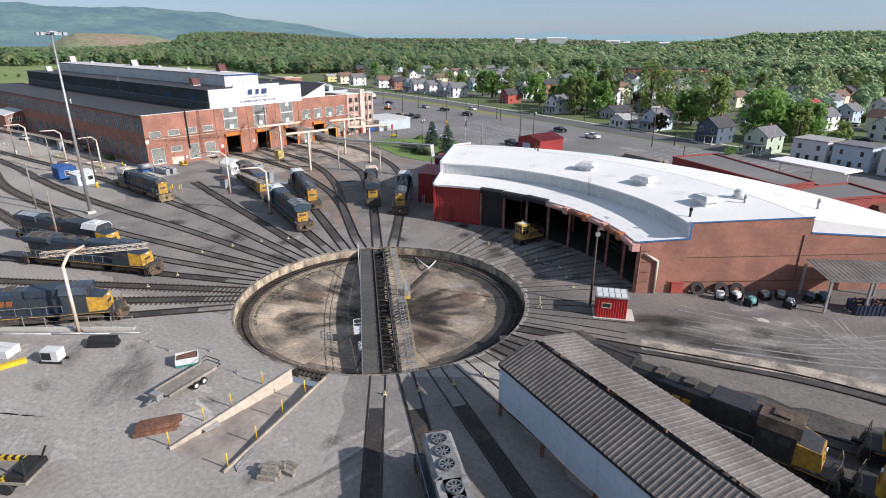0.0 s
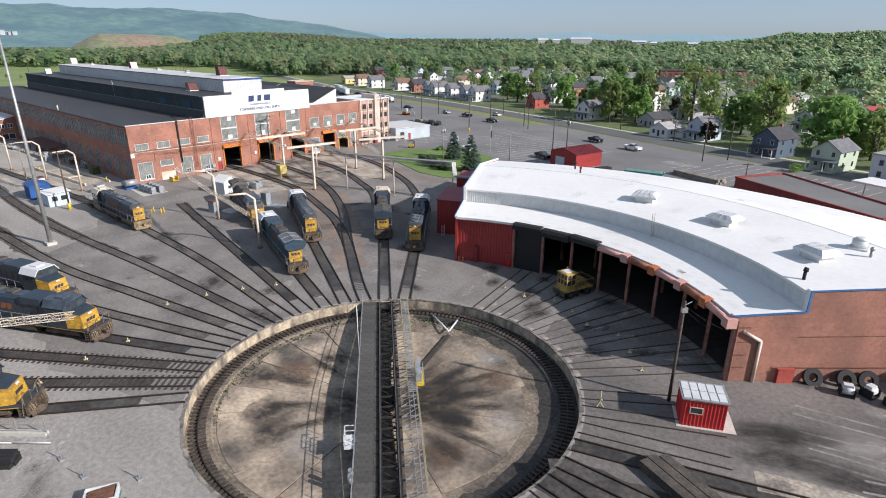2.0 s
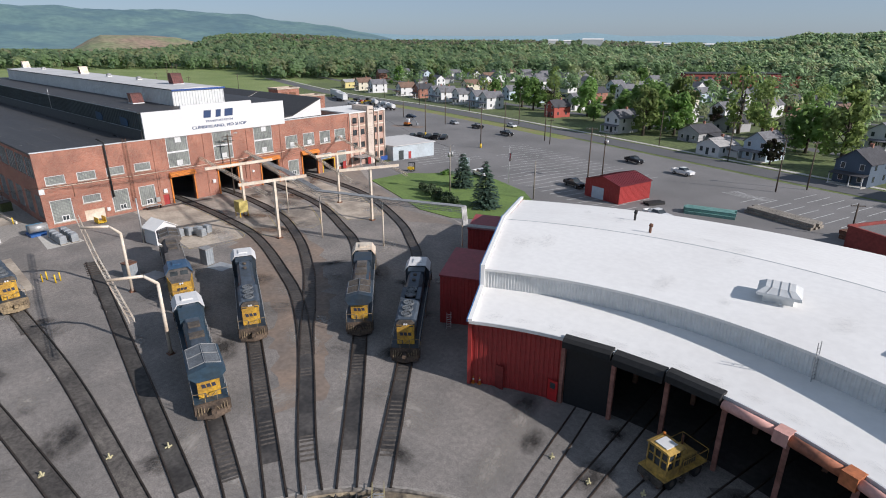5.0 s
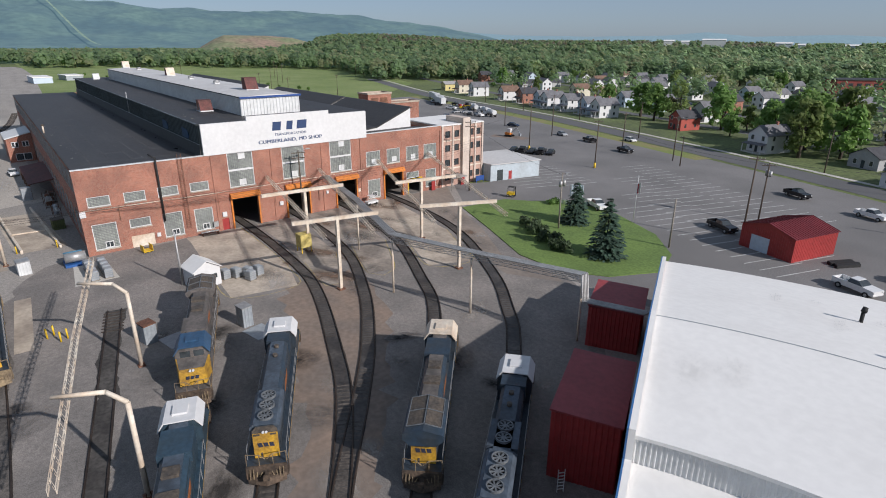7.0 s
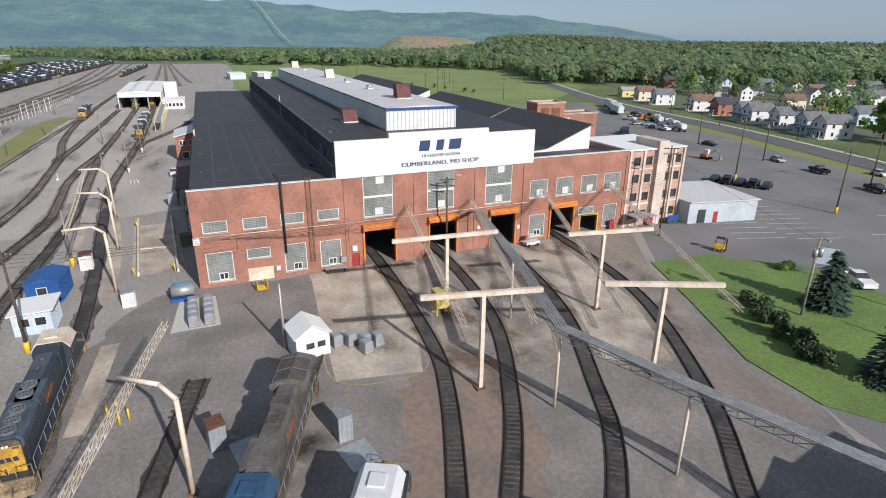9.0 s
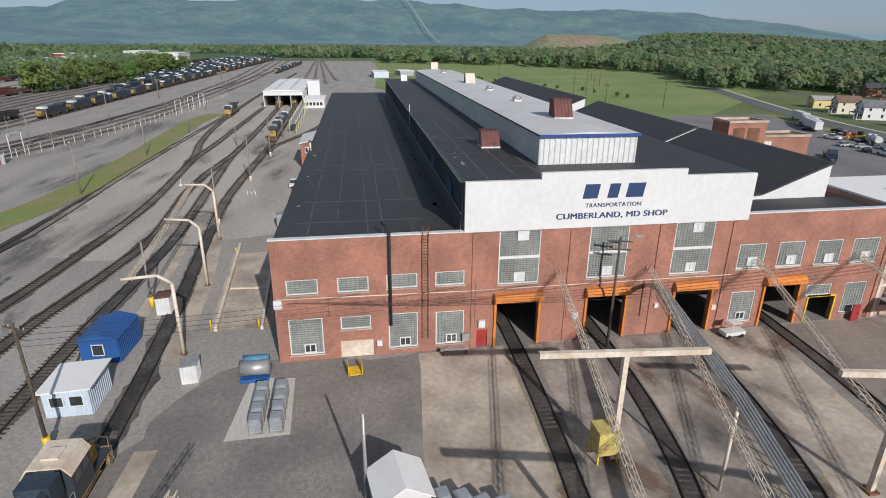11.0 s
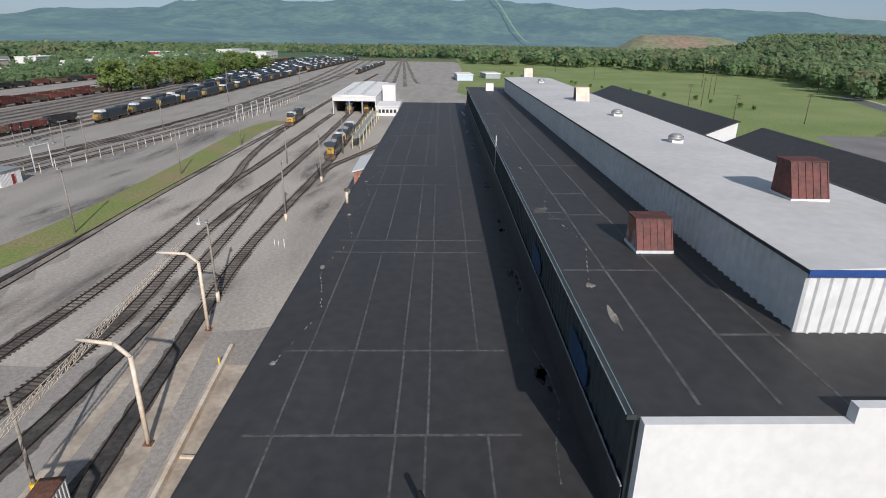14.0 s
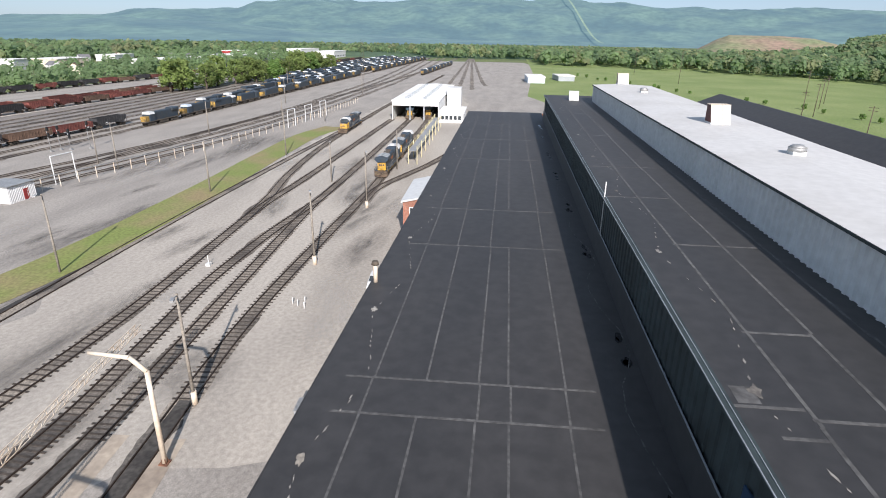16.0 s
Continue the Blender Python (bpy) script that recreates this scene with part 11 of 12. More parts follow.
for k in range(7):
    x = 0.06 + 0.02 * math.sin(k)
    box(bm, x, x + 0.22, -0.05 + 0.05 * (k % 2), 0.0 + 0.05 * (k % 2), 7.4 - 0.26 * k - 0.23, 7.4 - 0.26 * k)
part("red_stripes", bm, mat("flag_red", (0.45, 0.04, 0.05), 0.8), fp)
bm = B()
box(bm, 0.06, 0.62, 0.06, 0.09, 5.6, 7.6)
part("white_cloth", bm, "white", fp)
sg = holder("yard_sign", "pale blue sign panel on two posts", "sign", at=pose(-119.5, 148.3, 0.1, 0, 0, 40))
bm = B()
box(bm, -1.3, 1.3, -0.05, 0.05, 2.2, 4.6)
part("panel", bm, "pale_blue", sg)
for x in (-1.1, 1.1):
    bm = B()
    box(bm, x - 0.06, x + 0.06, -0.12, -0.051, -0.1, 4.6)
    part("post", bm, "steel", sg)
pf = holder("picket_fence", "short white picket fence on the lawn", "fence", at=pose(-122.6, 148.2, 0.12, 0, 0, 15))
for k in range(12):
    bm = B()
    box(bm, -1.6 + 0.28 * k, -1.48 + 0.28 * k, -0.02, 0.02, 0, 0.95)
    part("picket", bm, "white", pf)
bm = B()
box(bm, -1.65, 1.75, 0.021, 0.06, 0.3, 0.38)
box(bm, -1.65, 1.75, 0.021, 0.06, 0.7, 0.78)
part("rail", bm, "white", pf)
# red garage in the car park
M["garage_roof"] = mat("garage_maroon_roof", (0.17, 0.024, 0.03), 0.55, var=0.12, big=0.3, small=2)
rg = holder("red_garage", "red metal garage with a maroon ribbed roof", "garage", at=pose(-83.0, 155.5, 0, 0, 0, -15) @ Matrix.Scale(0.94, 4))
bm = B()
l, w, h = 9.8, 10.6, 4.0
for p, q in (((-l / 2, -w / 2), (l / 2, -w / 2)), ((l / 2, -w / 2), (l / 2, w / 2)), ((l / 2, w / 2), (-l / 2, w / 2)), ((-l / 2, w / 2), (-l / 2, -w / 2))):
    ribbed(bm, p, q, 0, h, 0.4, 0.04)
extrude(bm, [(-l / 2, h), (l / 2, h), (0, h + 1.3)], -w / 2 + 0.01, w / 2 - 0.01, "y")
part("wall", bm, "red_metal", rg)
for s in (-1, 1):
    bm = B()
    v = [bm.verts.new(p) for p in ((s * (l / 2 + 0.25), -w / 2 - 0.25, h - 0.03), (s * (l / 2 + 0.25), w / 2 + 0.25, h - 0.03), (0, w / 2 + 0.25, h + 1.38), (0, -w / 2 - 0.25, h + 1.38))]
    bm.faces.new(v)
    slope = part("roof_slope", bm, "garage_roof", rg)
    for k in range(19):
        bm = B()
        y = -w / 2 - 0.2 + (w + 0.4) * k / 18
        beam(bm, (s * (l / 2 + 0.2), y, h + 0.02), (0, y, h + 1.42), 0.07, 0.08)
        part("roof_rib", bm, "garage_roof", slope)
bm = B()
box(bm, -2.8, 0.6, -w / 2 - 0.07, -w / 2 - 0.045, 0.05, 2.7)
part("garage_door", bm, "pale_blue", rg, "pale roller door")


# ---- vehicles ----
def wheels(parent, xs, y, r=0.36, rims=True):
    for x in xs:
        for s in (-1, 1):
            bm = B()
            tube(bm, (x, s * y - 0.12, r), (x, s * y + 0.12, r), r, n=14)
            wv = part("wheel", bm, "black", parent)
            if not rims:
                continue
            bm = B()
            tube(bm, (x, s * y - 0.125, r), (x, s * y + 0.125, r), r * 0.55, n=10)
            part("rim", bm, "steel", wv)


def car(colour, label):
    c = holder("car", label, "car", "parked cars")
    bm = B()
    extrude(bm, [(-2.3, 0.45), (-2.25, 0.85), (-1.7, 0.98), (0.9, 0.98), (2.1, 0.82), (2.35, 0.6), (2.3, 0.35), (-2.2, 0.32)], -0.9, 0.9, "y")
    part("body", bm, colour, c)
    bm = B()
    v = [(-1.9, -0.84, 0.98), (1.0, -0.84, 0.96), (1.0, 0.84, 0.96), (-1.9, 0.84, 0.98), (-1.3, -0.66, 1.45), (0.2, -0.66, 1.47), (0.2, 0.66, 1.47), (-1.3, 0.66, 1.45)]
    v = [bm.verts.new(p) for p in v]
    for f in ((0, 1, 5, 4), (1, 2, 6, 5), (2, 3, 7, 6), (3, 0, 4, 7)):
        bm.faces.new([v[i] for i in f])
    part("cabin", bm, "glass", c, "dark glazed cabin")
    bm = B()
    box(bm, -1.32, 0.22, -0.68, 0.68, 1.44, 1.5)
    part("roof", bm, colour, c)
    wheels(c, (-1.4, 1.45), 0.85, rims=False)
    return c


def pickup(colour, label):
    c = holder("pickup_truck", label, "pickup truck", "parked pickups")
    bm = B()
    box(bm, -2.9, 2.9, -0.98, 0.98, 0.55, 0.78)
    extrude(bm, [(0.9, 0.78), (2.85, 0.78), (2.85, 1.2), (1.3, 1.32), (0.9, 1.32)], -0.97, 0.97, "y")
    box(bm, -0.75, 0.9, -0.97, 0.97, 0.78, 1.32)
    for s in (-1, 1):
        box(bm, -2.85, -0.75, min(s * 0.88, s * 0.97), max(s * 0.88, s * 0.97), 0.78, 1.3)
    box(bm, -2.87, -2.78, -0.88, 0.88, 0.78, 1.28)
    part("body", bm, colour, c)
    bm = B()
    v = [(-0.75, -0.93, 1.32), (1.25, -0.93, 1.32), (1.25, 0.93, 1.32), (-0.75, 0.93, 1.32), (-0.6, -0.75, 1.85), (0.5, -0.75, 1.87), (0.5, 0.75, 1.87), (-0.6, 0.75, 1.85)]
    v = [bm.verts.new(p) for p in v]
    for f in ((0, 1, 5, 4), (1, 2, 6, 5), (2, 3, 7, 6), (3, 0, 4, 7)):
        bm.faces.new([v[i] for i in f])
    part("cabin", bm, "glass", c, "dark glazed cabin")
    bm = B()
    box(bm, -0.62, 0.52, -0.77, 0.77, 1.84, 1.92)
    part("roof", bm, colour, c)
    bm = B()
    for s in (-0.8, 0.8):
        box(bm, 2.86, 2.9, s - 0.15, s + 0.15, 0.9, 1.1)
    part("headlight", bm, "white_metal", c)
    wheels(c, (-1.8, 1.9), 0.92, 0.42)
    return c


CARP = {k: mat("car_" + k, v, 0.25, 0.1, var=0.04) for k, v in {"black": (0.012, 0.012, 0.014), "blue": (0.02, 0.035, 0.07), "silver": (0.4, 0.41, 0.42), "white": (0.75, 0.75, 0.74), "red": (0.3, 0.02, 0.02)}.items()}
pw = pickup(CARP["white"], "white pickup truck parked on asphalt")
pw.matrix_basis = pose(-79.6, 186.2, 0.02, 0, 0, -20)
pk = pickup(CARP["black"], "black pickup truck parked on asphalt")
pk.matrix_basis = pose(-94.8, 192.2, 0.02, 0, 0, -25)
for m in (pose(-116.6, 151.3, 0.02, 0, 0, -25), pose(-70.2, 145.2, 0.02, 0, 0, -20)):
    copy_thing(pw, m)
for m in (pose(-94.2, 157.2, 0.02, 0, 0, -25), pose(-148.2, 208.2, 0.02, 0, 0, -20), pose(-166.4, 215.2, 0.02, 0, 0, 160)):
    copy_thing(pk, m)
cb_ = car(CARP["black"], "black car parked in a row")
cb_.matrix_basis = pose(-169.6, 182.4, 0.02, 0, 0, -64)
for k in range(1, 5):
    copy_thing((cb_, pk, cb_, pk, cb_)[k], pose(-169.6 + 2.45 * k, 182.4 + 1.35 * k, 0.02, 0, 0, (-62, 118, -66, 116, -64)[k]))
cs_ = car(CARP["silver"], "silver car parked beside the street")
cs_.matrix_basis = pose(-180.6, 218.4, 0.02, 0, 0, -20)
cw_ = car(CARP["white"], "white car parked beside the street")
cw_.matrix_basis = pose(-158.5, 226.6, 0.02, 0, 0, -20)
cbl = car(CARP["blue"], "dark blue car parked near houses")
cbl.matrix_basis = pose(-207, 221, 0.02, 0, 0, 10)
for k in range(27):
    x = rng.uniform(-330, 40)
    y = 236 - 0.36 * (x + 110) + rng.choice((7, 40, 46, 80, 120)) + rng.uniform(-1, 1)
    copy_thing(rng.choice((cb_, cs_, cw_, cbl)), pose(x, y, 0.03, 0, 0, RD + rng.choice((0, 180))))
for k in range(12):
    copy_thing(rng.choice((pw, cb_, pk, cs_)), pose(-236 - 6 * k + rng.uniform(-2, 2), 226 + 2.6 * k + rng.uniform(-4, 10), 0.03, 0, 0, rng.uniform(0, 180)))
copy_thing(cw_, pose(-223.6, 63.3, 0.02, 0, 0, 4))["label"] = "white car parked beside the workshop lean-to"
tlr = holder("box_trailer", "long white box trailer parked in a row", "trailer", "box trailers", at=pose(-308, 262, 0, 0, 0, -22))
bm = B()
box(bm, -6.5, 6.5, -1.25, 1.25, 1.1, 3.9)
part("box", bm, "white_metal", tlr)
wheels(tlr, (-5.2, -4.0), 1.1, 0.5)
bm = B()
for y in (-0.9, 0.9):
    box(bm, 4.0, 4.2, y - 0.08, y + 0.08, 0, 1.1)
part("leg", bm, "steel", tlr)
for k in range(1, 4):
    copy_thing(tlr, pose(-300 + 5.0 * k, 258 - 3.4 * k, 0, 0, 0, -24))
fk = holder("forklift", "small yellow forklift on the asphalt", "forklift", at=pose(-133.4, 144.2, 0.1, 0, 0, 30))
bm = B()
box(bm, -0.9, 0.7, -0.55, 0.55, 0.35, 1.0)
part("body", bm, "yellow", fk)
bm = B()
for x in (-0.7, 0.5):
    for y in (-0.5, 0.5):
        beam(bm, (x, y, 1.0), (x, y, 2.1), 0.06)
box(bm, -0.75, 0.55, -0.55, 0.55, 2.1, 2.18)
beam(bm, (0.85, -0.3, 0.1), (0.85, -0.3, 2.3), 0.1)
beam(bm, (0.85, 0.3, 0.1), (0.85, 0.3, 2.3), 0.1)
part("guard", bm, "black", fk)
wheels(fk, (-0.6, 0.5), 0.5, 0.28)
# car park lines
M["line"] = mat("faded_white_line", (0.55, 0.55, 0.53), 0.8, var=0.2, big=1, small=4)
bm = B()
e = Vector((math.cos(radians(RD)), math.sin(radians(RD))))
nn = Vector((-e.y, e.x))
for row, (ox, oy, cnt) in enumerate(((-112, 158, 14), (-118, 168, 16), (-128, 180, 18), (-135, 193, 20), (-60, 172, 12), (-52, 182, 14), (-150, 172, 8), (-146, 160, 5))):
    for k in range(cnt):
        c = Vector((ox, oy)) + e * (2.8 * k)
        p, q = c - nn * 4.3, c + nn * 4.3
        d = e * 0.095
        bm.faces.new([bm.verts.new((*v, 0.014)) for v in (p - d, p + d, q + d, q - d)])
for k in range(10):
    c = Vector((-66, 176)) + e * (0.9 * k)
    d = e * 0.09
    bm.faces.new([bm.verts.new((*v, 0.014)) for v in (c - nn * 2 - d, c - nn * 2 + d, c + nn * 2 + e * 1.2 + d, c + nn * 2 + e * 1.2 - d)])
for k in range(12):
    c = Vector((-141.5, 162)) + Vector((0.6, 0.8)) * (1.1 * k)
    d = Vector((0.05, 0))
    bm.faces.new([bm.verts.new((*v, 0.014)) for v in (c - d, c + d, c + Vector((3.4, -1.2)) + d, c + Vector((3.4, -1.2)) - d)])
thing("parking_lines", bm, "line", "faded white parking bay lines on asphalt", "road marking", kind="structure")
# stacked rails and old cars behind the roundhouse
stack("rail_stack", "long stack of grey weathered steel frames", -52, 160, -22, 6, 0.6, 13, "grey_wood", 2)
stack("rail_stack", "stack of teal green steel frames", -63.5, 154.5, 12, 5, 0.6, 9, mat("teal_frames", (0.16, 0.33, 0.29), 0.6, var=0.2), 2)
stack("rail_stack", "rusty stack of old steel beams", -38, 155, -25, 6, 0.7, 8, "rust", 2)
stack("beam_stack", "dark scrap timbers beside the red garage", -74.5, 155, 60, 4, 0.5, 4, "black", 1)
stack("frame_stack", "rusty steel frames stacked near the store", 4, 140, 50, 5, 0.6, 9, "rust", 3)
# distant pale buildings on the skyline
for k, (az, r, l, w, h) in enumerate(((25.0, 1380, 46, 26, 11), (27.3, 1370, 20, 12, 7), (28.7, 1370, 22, 12, 8), (19.6, 1370, 30, 14, 8), (18.3, 1370, 13, 10, 6), (14.8, 1370, 24, 12, 5))):
    x, y = bearing(az, r)
    b = holder("hilltop_building", "pale flat building on the wooded skyline", "building", "hilltop buildings", at=pose(x, y, near_h(az, r) + 2, 0, 0, az))
    bm = B()
    box(bm, -l / 2, l / 2, -w / 2, w / 2, -8, h)
    part("wall", bm, "white", b)
    bm = B()
    extrude(bm, [(-w / 2 - 0.5, h), (w / 2 + 0.5, h), (0, h + 2.5)], -l / 2 - 0.5, l / 2 + 0.5)
    part("roof", bm, "roof_white", b)
# brick boiler house by the car park
bh = holder("boiler_house", "red brick stair tower with a yellow gallery and a lower wing", "building", kind="structure")
bm = B()
box(bm, -202.2, -197, 149, 157.2, -0.2, 16.4)
part("tower_wall", bm, "brick", bh)
bm = B()
box(bm, -203, -197.6, 157.21, 168, -0.2, 13.4)
part("wing_wall", bm, "brick", bh)
for x0, x1, y0, y1, z in ((-202.4, -196.8, 148.8, 157.4, 16.4), (-203.2, -197.4, 157.45, 168.2, 13.4)):
    for a, b, c, d in ((x0, x1, y0, y0 + 0.45), (x0, x1, y1 - 0.45, y1), (x0, x0 + 0.45, y0 + 0.45, y1 - 0.45), (x1 - 0.45, x1, y0 + 0.45, y1 - 0.45)):
        bm = B()
        box(bm, a, b, c, d, z, z + 0.45)
        part("coping", bm, "concrete", bh)
for y in (150.0, 153.2):
    bm = B()
    box(bm, -197, -196.94, y, y + 2.6, 12.6, 15.4)
    part("window", bm, "rust", bh)
bm = B()
box(bm, -196.95, -195.3, 149.6, 157.0, 11.9, 12.05)
part("gallery_floor", bm, "yellow", bh)
bm = B()
railing(bm, [(-196.9, 149.6, 12.05), (-195.3, 149.6, 12.05), (-195.3, 157.0, 12.05), (-196.9, 157.0, 12.05)], h=1.1)
part("gallery_rail", bm, "yellow", bh)
bm = B()
box(bm, -197.58, -197.5, 157.8, 159.4, 10.6, 12.6)
part("door", bm, "white", bh)


# ---- lorries and machines beyond the car park ----
def lorry(name, label, cab_m, load_m, tank=False, at=None):
    t = holder(name, label, "truck", "yard trucks", at=at)
    bm = B()
    box(bm, -5.5, 3.4, -0.5, 0.5, 0.8, 1.1)
    part("chassis", bm, "loco_frame", t)
    bm = B()
    extrude(bm, [(1.4, 0.7), (4.6, 0.7), (4.6, 1.7), (3.3, 1.9), (2.9, 2.9), (1.4, 3.0)], -1.15, 1.15, "y")
    cb = part("cab", bm, cab_m, t)
    for sx in (-1, 1):
        bm = B()
        box(bm, 1.8, 2.9, min(sx * 1.15, sx * 1.17), max(sx * 1.15, sx * 1.17), 1.9, 2.6)
        part("side_window", bm, "glass", cb)
    bm = B()
    beam(bm, (3.32, 0, 1.95), (2.96, 0, 2.8), 1.9, 0.04)
    part("windscreen", bm, "glass", cb)
    bm = B()
    if tank:
        tube(bm, (-5.4, 0, 2.0), (0.9, 0, 2.0), 1.05, n=14)
    else:
        box(bm, -5.5, 1.0, -1.2, 1.2, 1.1, 1.25)
        box(bm, 0.8, 1.0, -1.2, 1.2, 1.25, 2.4)
    part("tank" if tank else "flatbed", bm, load_m, t)
    wheels(t, (-4.4, -3.2, 3.6), 1.0, 0.5)
    return t


lorry("flatbed_lorry", "dark blue flatbed lorry parked on asphalt", CARP["blue"], "rust", at=pose(-236, 211, 0.02, 0, 0, -35))
wt = lorry("tank_lorry", "white tank lorry parked in the yard", CARP["white"], "white_metal", True, at=pose(-236, 236, 0.02, 0, 0, 160))
copy_thing(wt, pose(-244, 240, 0.02, 0, 0, 165))
copy_thing(wt, pose(-256, 245, 0.02, 0, 0, 150))
ex = holder("mini_excavator", "small white and orange excavator on rubble", "excavator", at=pose(-190.5, 202, 0, 0, 0, 15))
for sy in (-0.8, 0.8):
    bm = B()
    extrude(bm, [(-1.3, 0.1), (1.3, 0.1), (1.6, 0.4), (1.3, 0.7), (-1.3, 0.7), (-1.6, 0.4)], sy - 0.2, sy + 0.2, "y")
    part("crawler", bm, "black", ex)
bm = B()
box(bm, -1.4, 0.6, -0.9, 0.9, 0.75, 1.5)
part("body", bm, "orange", ex)
bm = B()
box(bm, -0.6, 0.7, -0.7, 0.5, 1.5, 2.8)
part("cab", bm, "white", ex)
bm = B()
beam(bm, (0.6, 0.2, 1.3), (2.6, 0.2, 3.2), 0.25)
beam(bm, (2.6, 0.2, 3.2), (4.0, 0.2, 1.2), 0.2)
box(bm, 3.7, 4.3, -0.2, 0.6, 0.5, 1.3)
part("boom", bm, "grey_metal", ex)
bm = B()
ribbon(bm, smooth_line([(-196, 199), (-189, 202), (-183, 203)], 2), 2.6, 0.012)
thing("rubble_patch", bm, "rust_dirt", "patch of rusty rubble at the car park edge", "rubble", kind="structure")
ldr = holder("wheel_loader", "yellow wheel loader with a raised bucket", "loader", at=pose(-262, 246, 0, 0, 0, 200))
bm = B()
box(bm, -2.2, 1.2, -0.9, 0.9, 0.9, 1.9)
part("body", bm, "yellow", ldr)
bm = B()
box(bm, -0.6, 0.8, -0.75, 0.75, 1.9, 3.1)
part("cab", bm, "black", ldr)
bm = B()
beam(bm, (0.9, 0, 1.5), (3.0, 0, 0.9), 0.4)
box(bm, 2.9, 3.7, -1.3, 1.3, 0.3, 1.2)
part("bucket", bm, "yellow", ldr)
wheels(ldr, (-1.4, 1.2), 0.95, 0.65)
for k, (x, y) in enumerate(((-272, 250), (-270, 251.5), (-274, 252))):
    bm = B()
    box(bm, -0.9, 0.9, -0.5, 0.5, 0, 1.1)
    box(bm, -0.8, 0.8, -0.4, 0.4, 1.1, 1.2)
    thing("barrier_block", bm, "red_metal", "red plastic road barrier block", "barrier", "barrier blocks", at=pose(x, y, 0.01, 0, 0, 20 * k))

# ---- service shed and far yard ----
ss = holder("service_shed", "long white open-ended service shed over two tracks", "building", kind="structure")
SX, SE_, SY0, SY1, SHT = -376.0, -452.0, 38.6, 56.0, 7.2
bm = B()
box(bm, SE_, SX, SY0 - 0.3, SY0, -0.1, SHT)
box(bm, SE_, SX, SY1, SY1 + 0.3, -0.1, SHT)
box(bm, SX - 0.4, SX, SY0, SY1, 5.4, SHT)
part("wall", bm, "white", ss)
bm = B()
extrude(bm, [(SY0 - 0.6, SHT), (SY1 + 0.6, SHT), (SY1 + 0.6, SHT + 0.2), ((SY0 + SY1) / 2, SHT + 0.8), (SY0 - 0.6, SHT + 0.2)], SE_, SX + 0.3)
part("roof", bm, "roof_white", ss)
for y in (45.2, 50.6):
    bm = B()
    box(bm, SX - 0.5, SX - 0.1, y - 0.25, y + 0.25, -0.1, 5.4)
    part("post", bm, "grey_metal", ss)
for k in range(12):
    for y in (43, 50):
        bm = B()
        box(bm, SX - 4 - 5.8 * k, SX - 2.6 - 5.8 * k, y, y + 1.2, SHT + 0.4, SHT + 1.2)
        part("roof_vent", bm, "grey_metal", ss)
of = holder("shed_office", "low white office beside the service shed", "building", kind="structure")
bm = B()
box(bm, -392, -372, 56.6, 66, -0.1, 3.6)
box(bm, -412, -404, 57, 63, -0.1, 10)
part("wall", bm, "white", of)
bm = B()
box(bm, -392.3, -371.7, 56.5, 66.3, 3.6, 3.85)
part("roof", bm, "roof_white", of)
for k in range(5):
    bm = B()
    box(bm, -371.98, -371.92, 57.6 + 1.6 * k, 58.7 + 1.6 * k, 1.2, 2.6)
    part("window", bm, "glass", of)
# yellow service platform
sp = holder("service_platform", "yellow steel service gantry beside the track", "platform")
for k in range(8):
    for y in (56.4, 58.6):
        bm = B()
        tube(bm, (-298 - 9 * k, y, -0.1), (-298 - 9 * k, y, 4.6), 0.12, n=6)
        part("post", bm, "marker", sp)
bm = B()
railing(bm, [(-298, 56.4, 3.4), (-361, 56.4, 3.4)], h=1.1)
railing(bm, [(-298, 58.6, 3.4), (-361, 58.6, 3.4)], h=1.1)
part("railing", bm, "marker", sp)
bm = B()
box(bm, -361, -298, 56.4, 58.6, 3.3, 3.4)
part("deck", bm, "steel", sp)
# long post-and-rail pipe fence
pfn = holder("pipe_rack_fence", "long white post-and-rail pipe rack beside the yard road", "fence", kind="structure")
line = smooth_line([(-257, -14.4), (-268.7, -11.2), (-282, -7.7), (-295.5, -4.4), (-318, 0.6), (-345, 5.2), (-385, 9.5), (-430, 12)], 3.6)
for p in line:
    bm = B()
    tube(bm, (*p, -0.1), (*p, 2.5), 0.085, n=6)
    part("post", bm, "cream", pfn)
for z, o in ((2.5, -0.12), (1.7, -0.4), (2.5, -0.7)):
    bm = B()
    for p, q in zip(line, line[1:]):
        tube(bm, (p[0], p[1] + o, z), (q[0], q[1] + o, z), 0.055, n=6)
    part("pipe", bm, "steel", pfn)
for x0, y0 in ((-268.4, -13.8), (-352, 7), (-366, 8.6), (-380, 10)):
    ga = holder("pipe_portal", "pale steel pipe portal over the rack", "portal", "pipe portals", at=pose(x0, y0, 0, 0, 0, -7))
    for dx in (-2.8, 2.8):
        bm = B()
        tube(bm, (dx, 0, -0.1), (dx, 0, 6.0), 0.12, n=6)
        part("post", bm, "white_metal", ga)
    bm = B()
    tube(bm, (-2.8, 0, 6.0), (2.8, 0, 6.0), 0.14, n=6)
    part("beam", bm, "white_metal", ga)
hut("pump_hut", "white block hut with a dark red door", -254.2, -14.9, -4, 6, 6.6, 3.1, "white", "steel", True)
bm = B()
box(bm, -255.4, -254.2, -11.57, -11.5, 0.1, 2.2)
part("door", bm, "red_metal", bpy.data.objects["pump_hut"]).matrix_parent_inverse = bpy.data.objects["pump_hut"].matrix_basis.inverted()
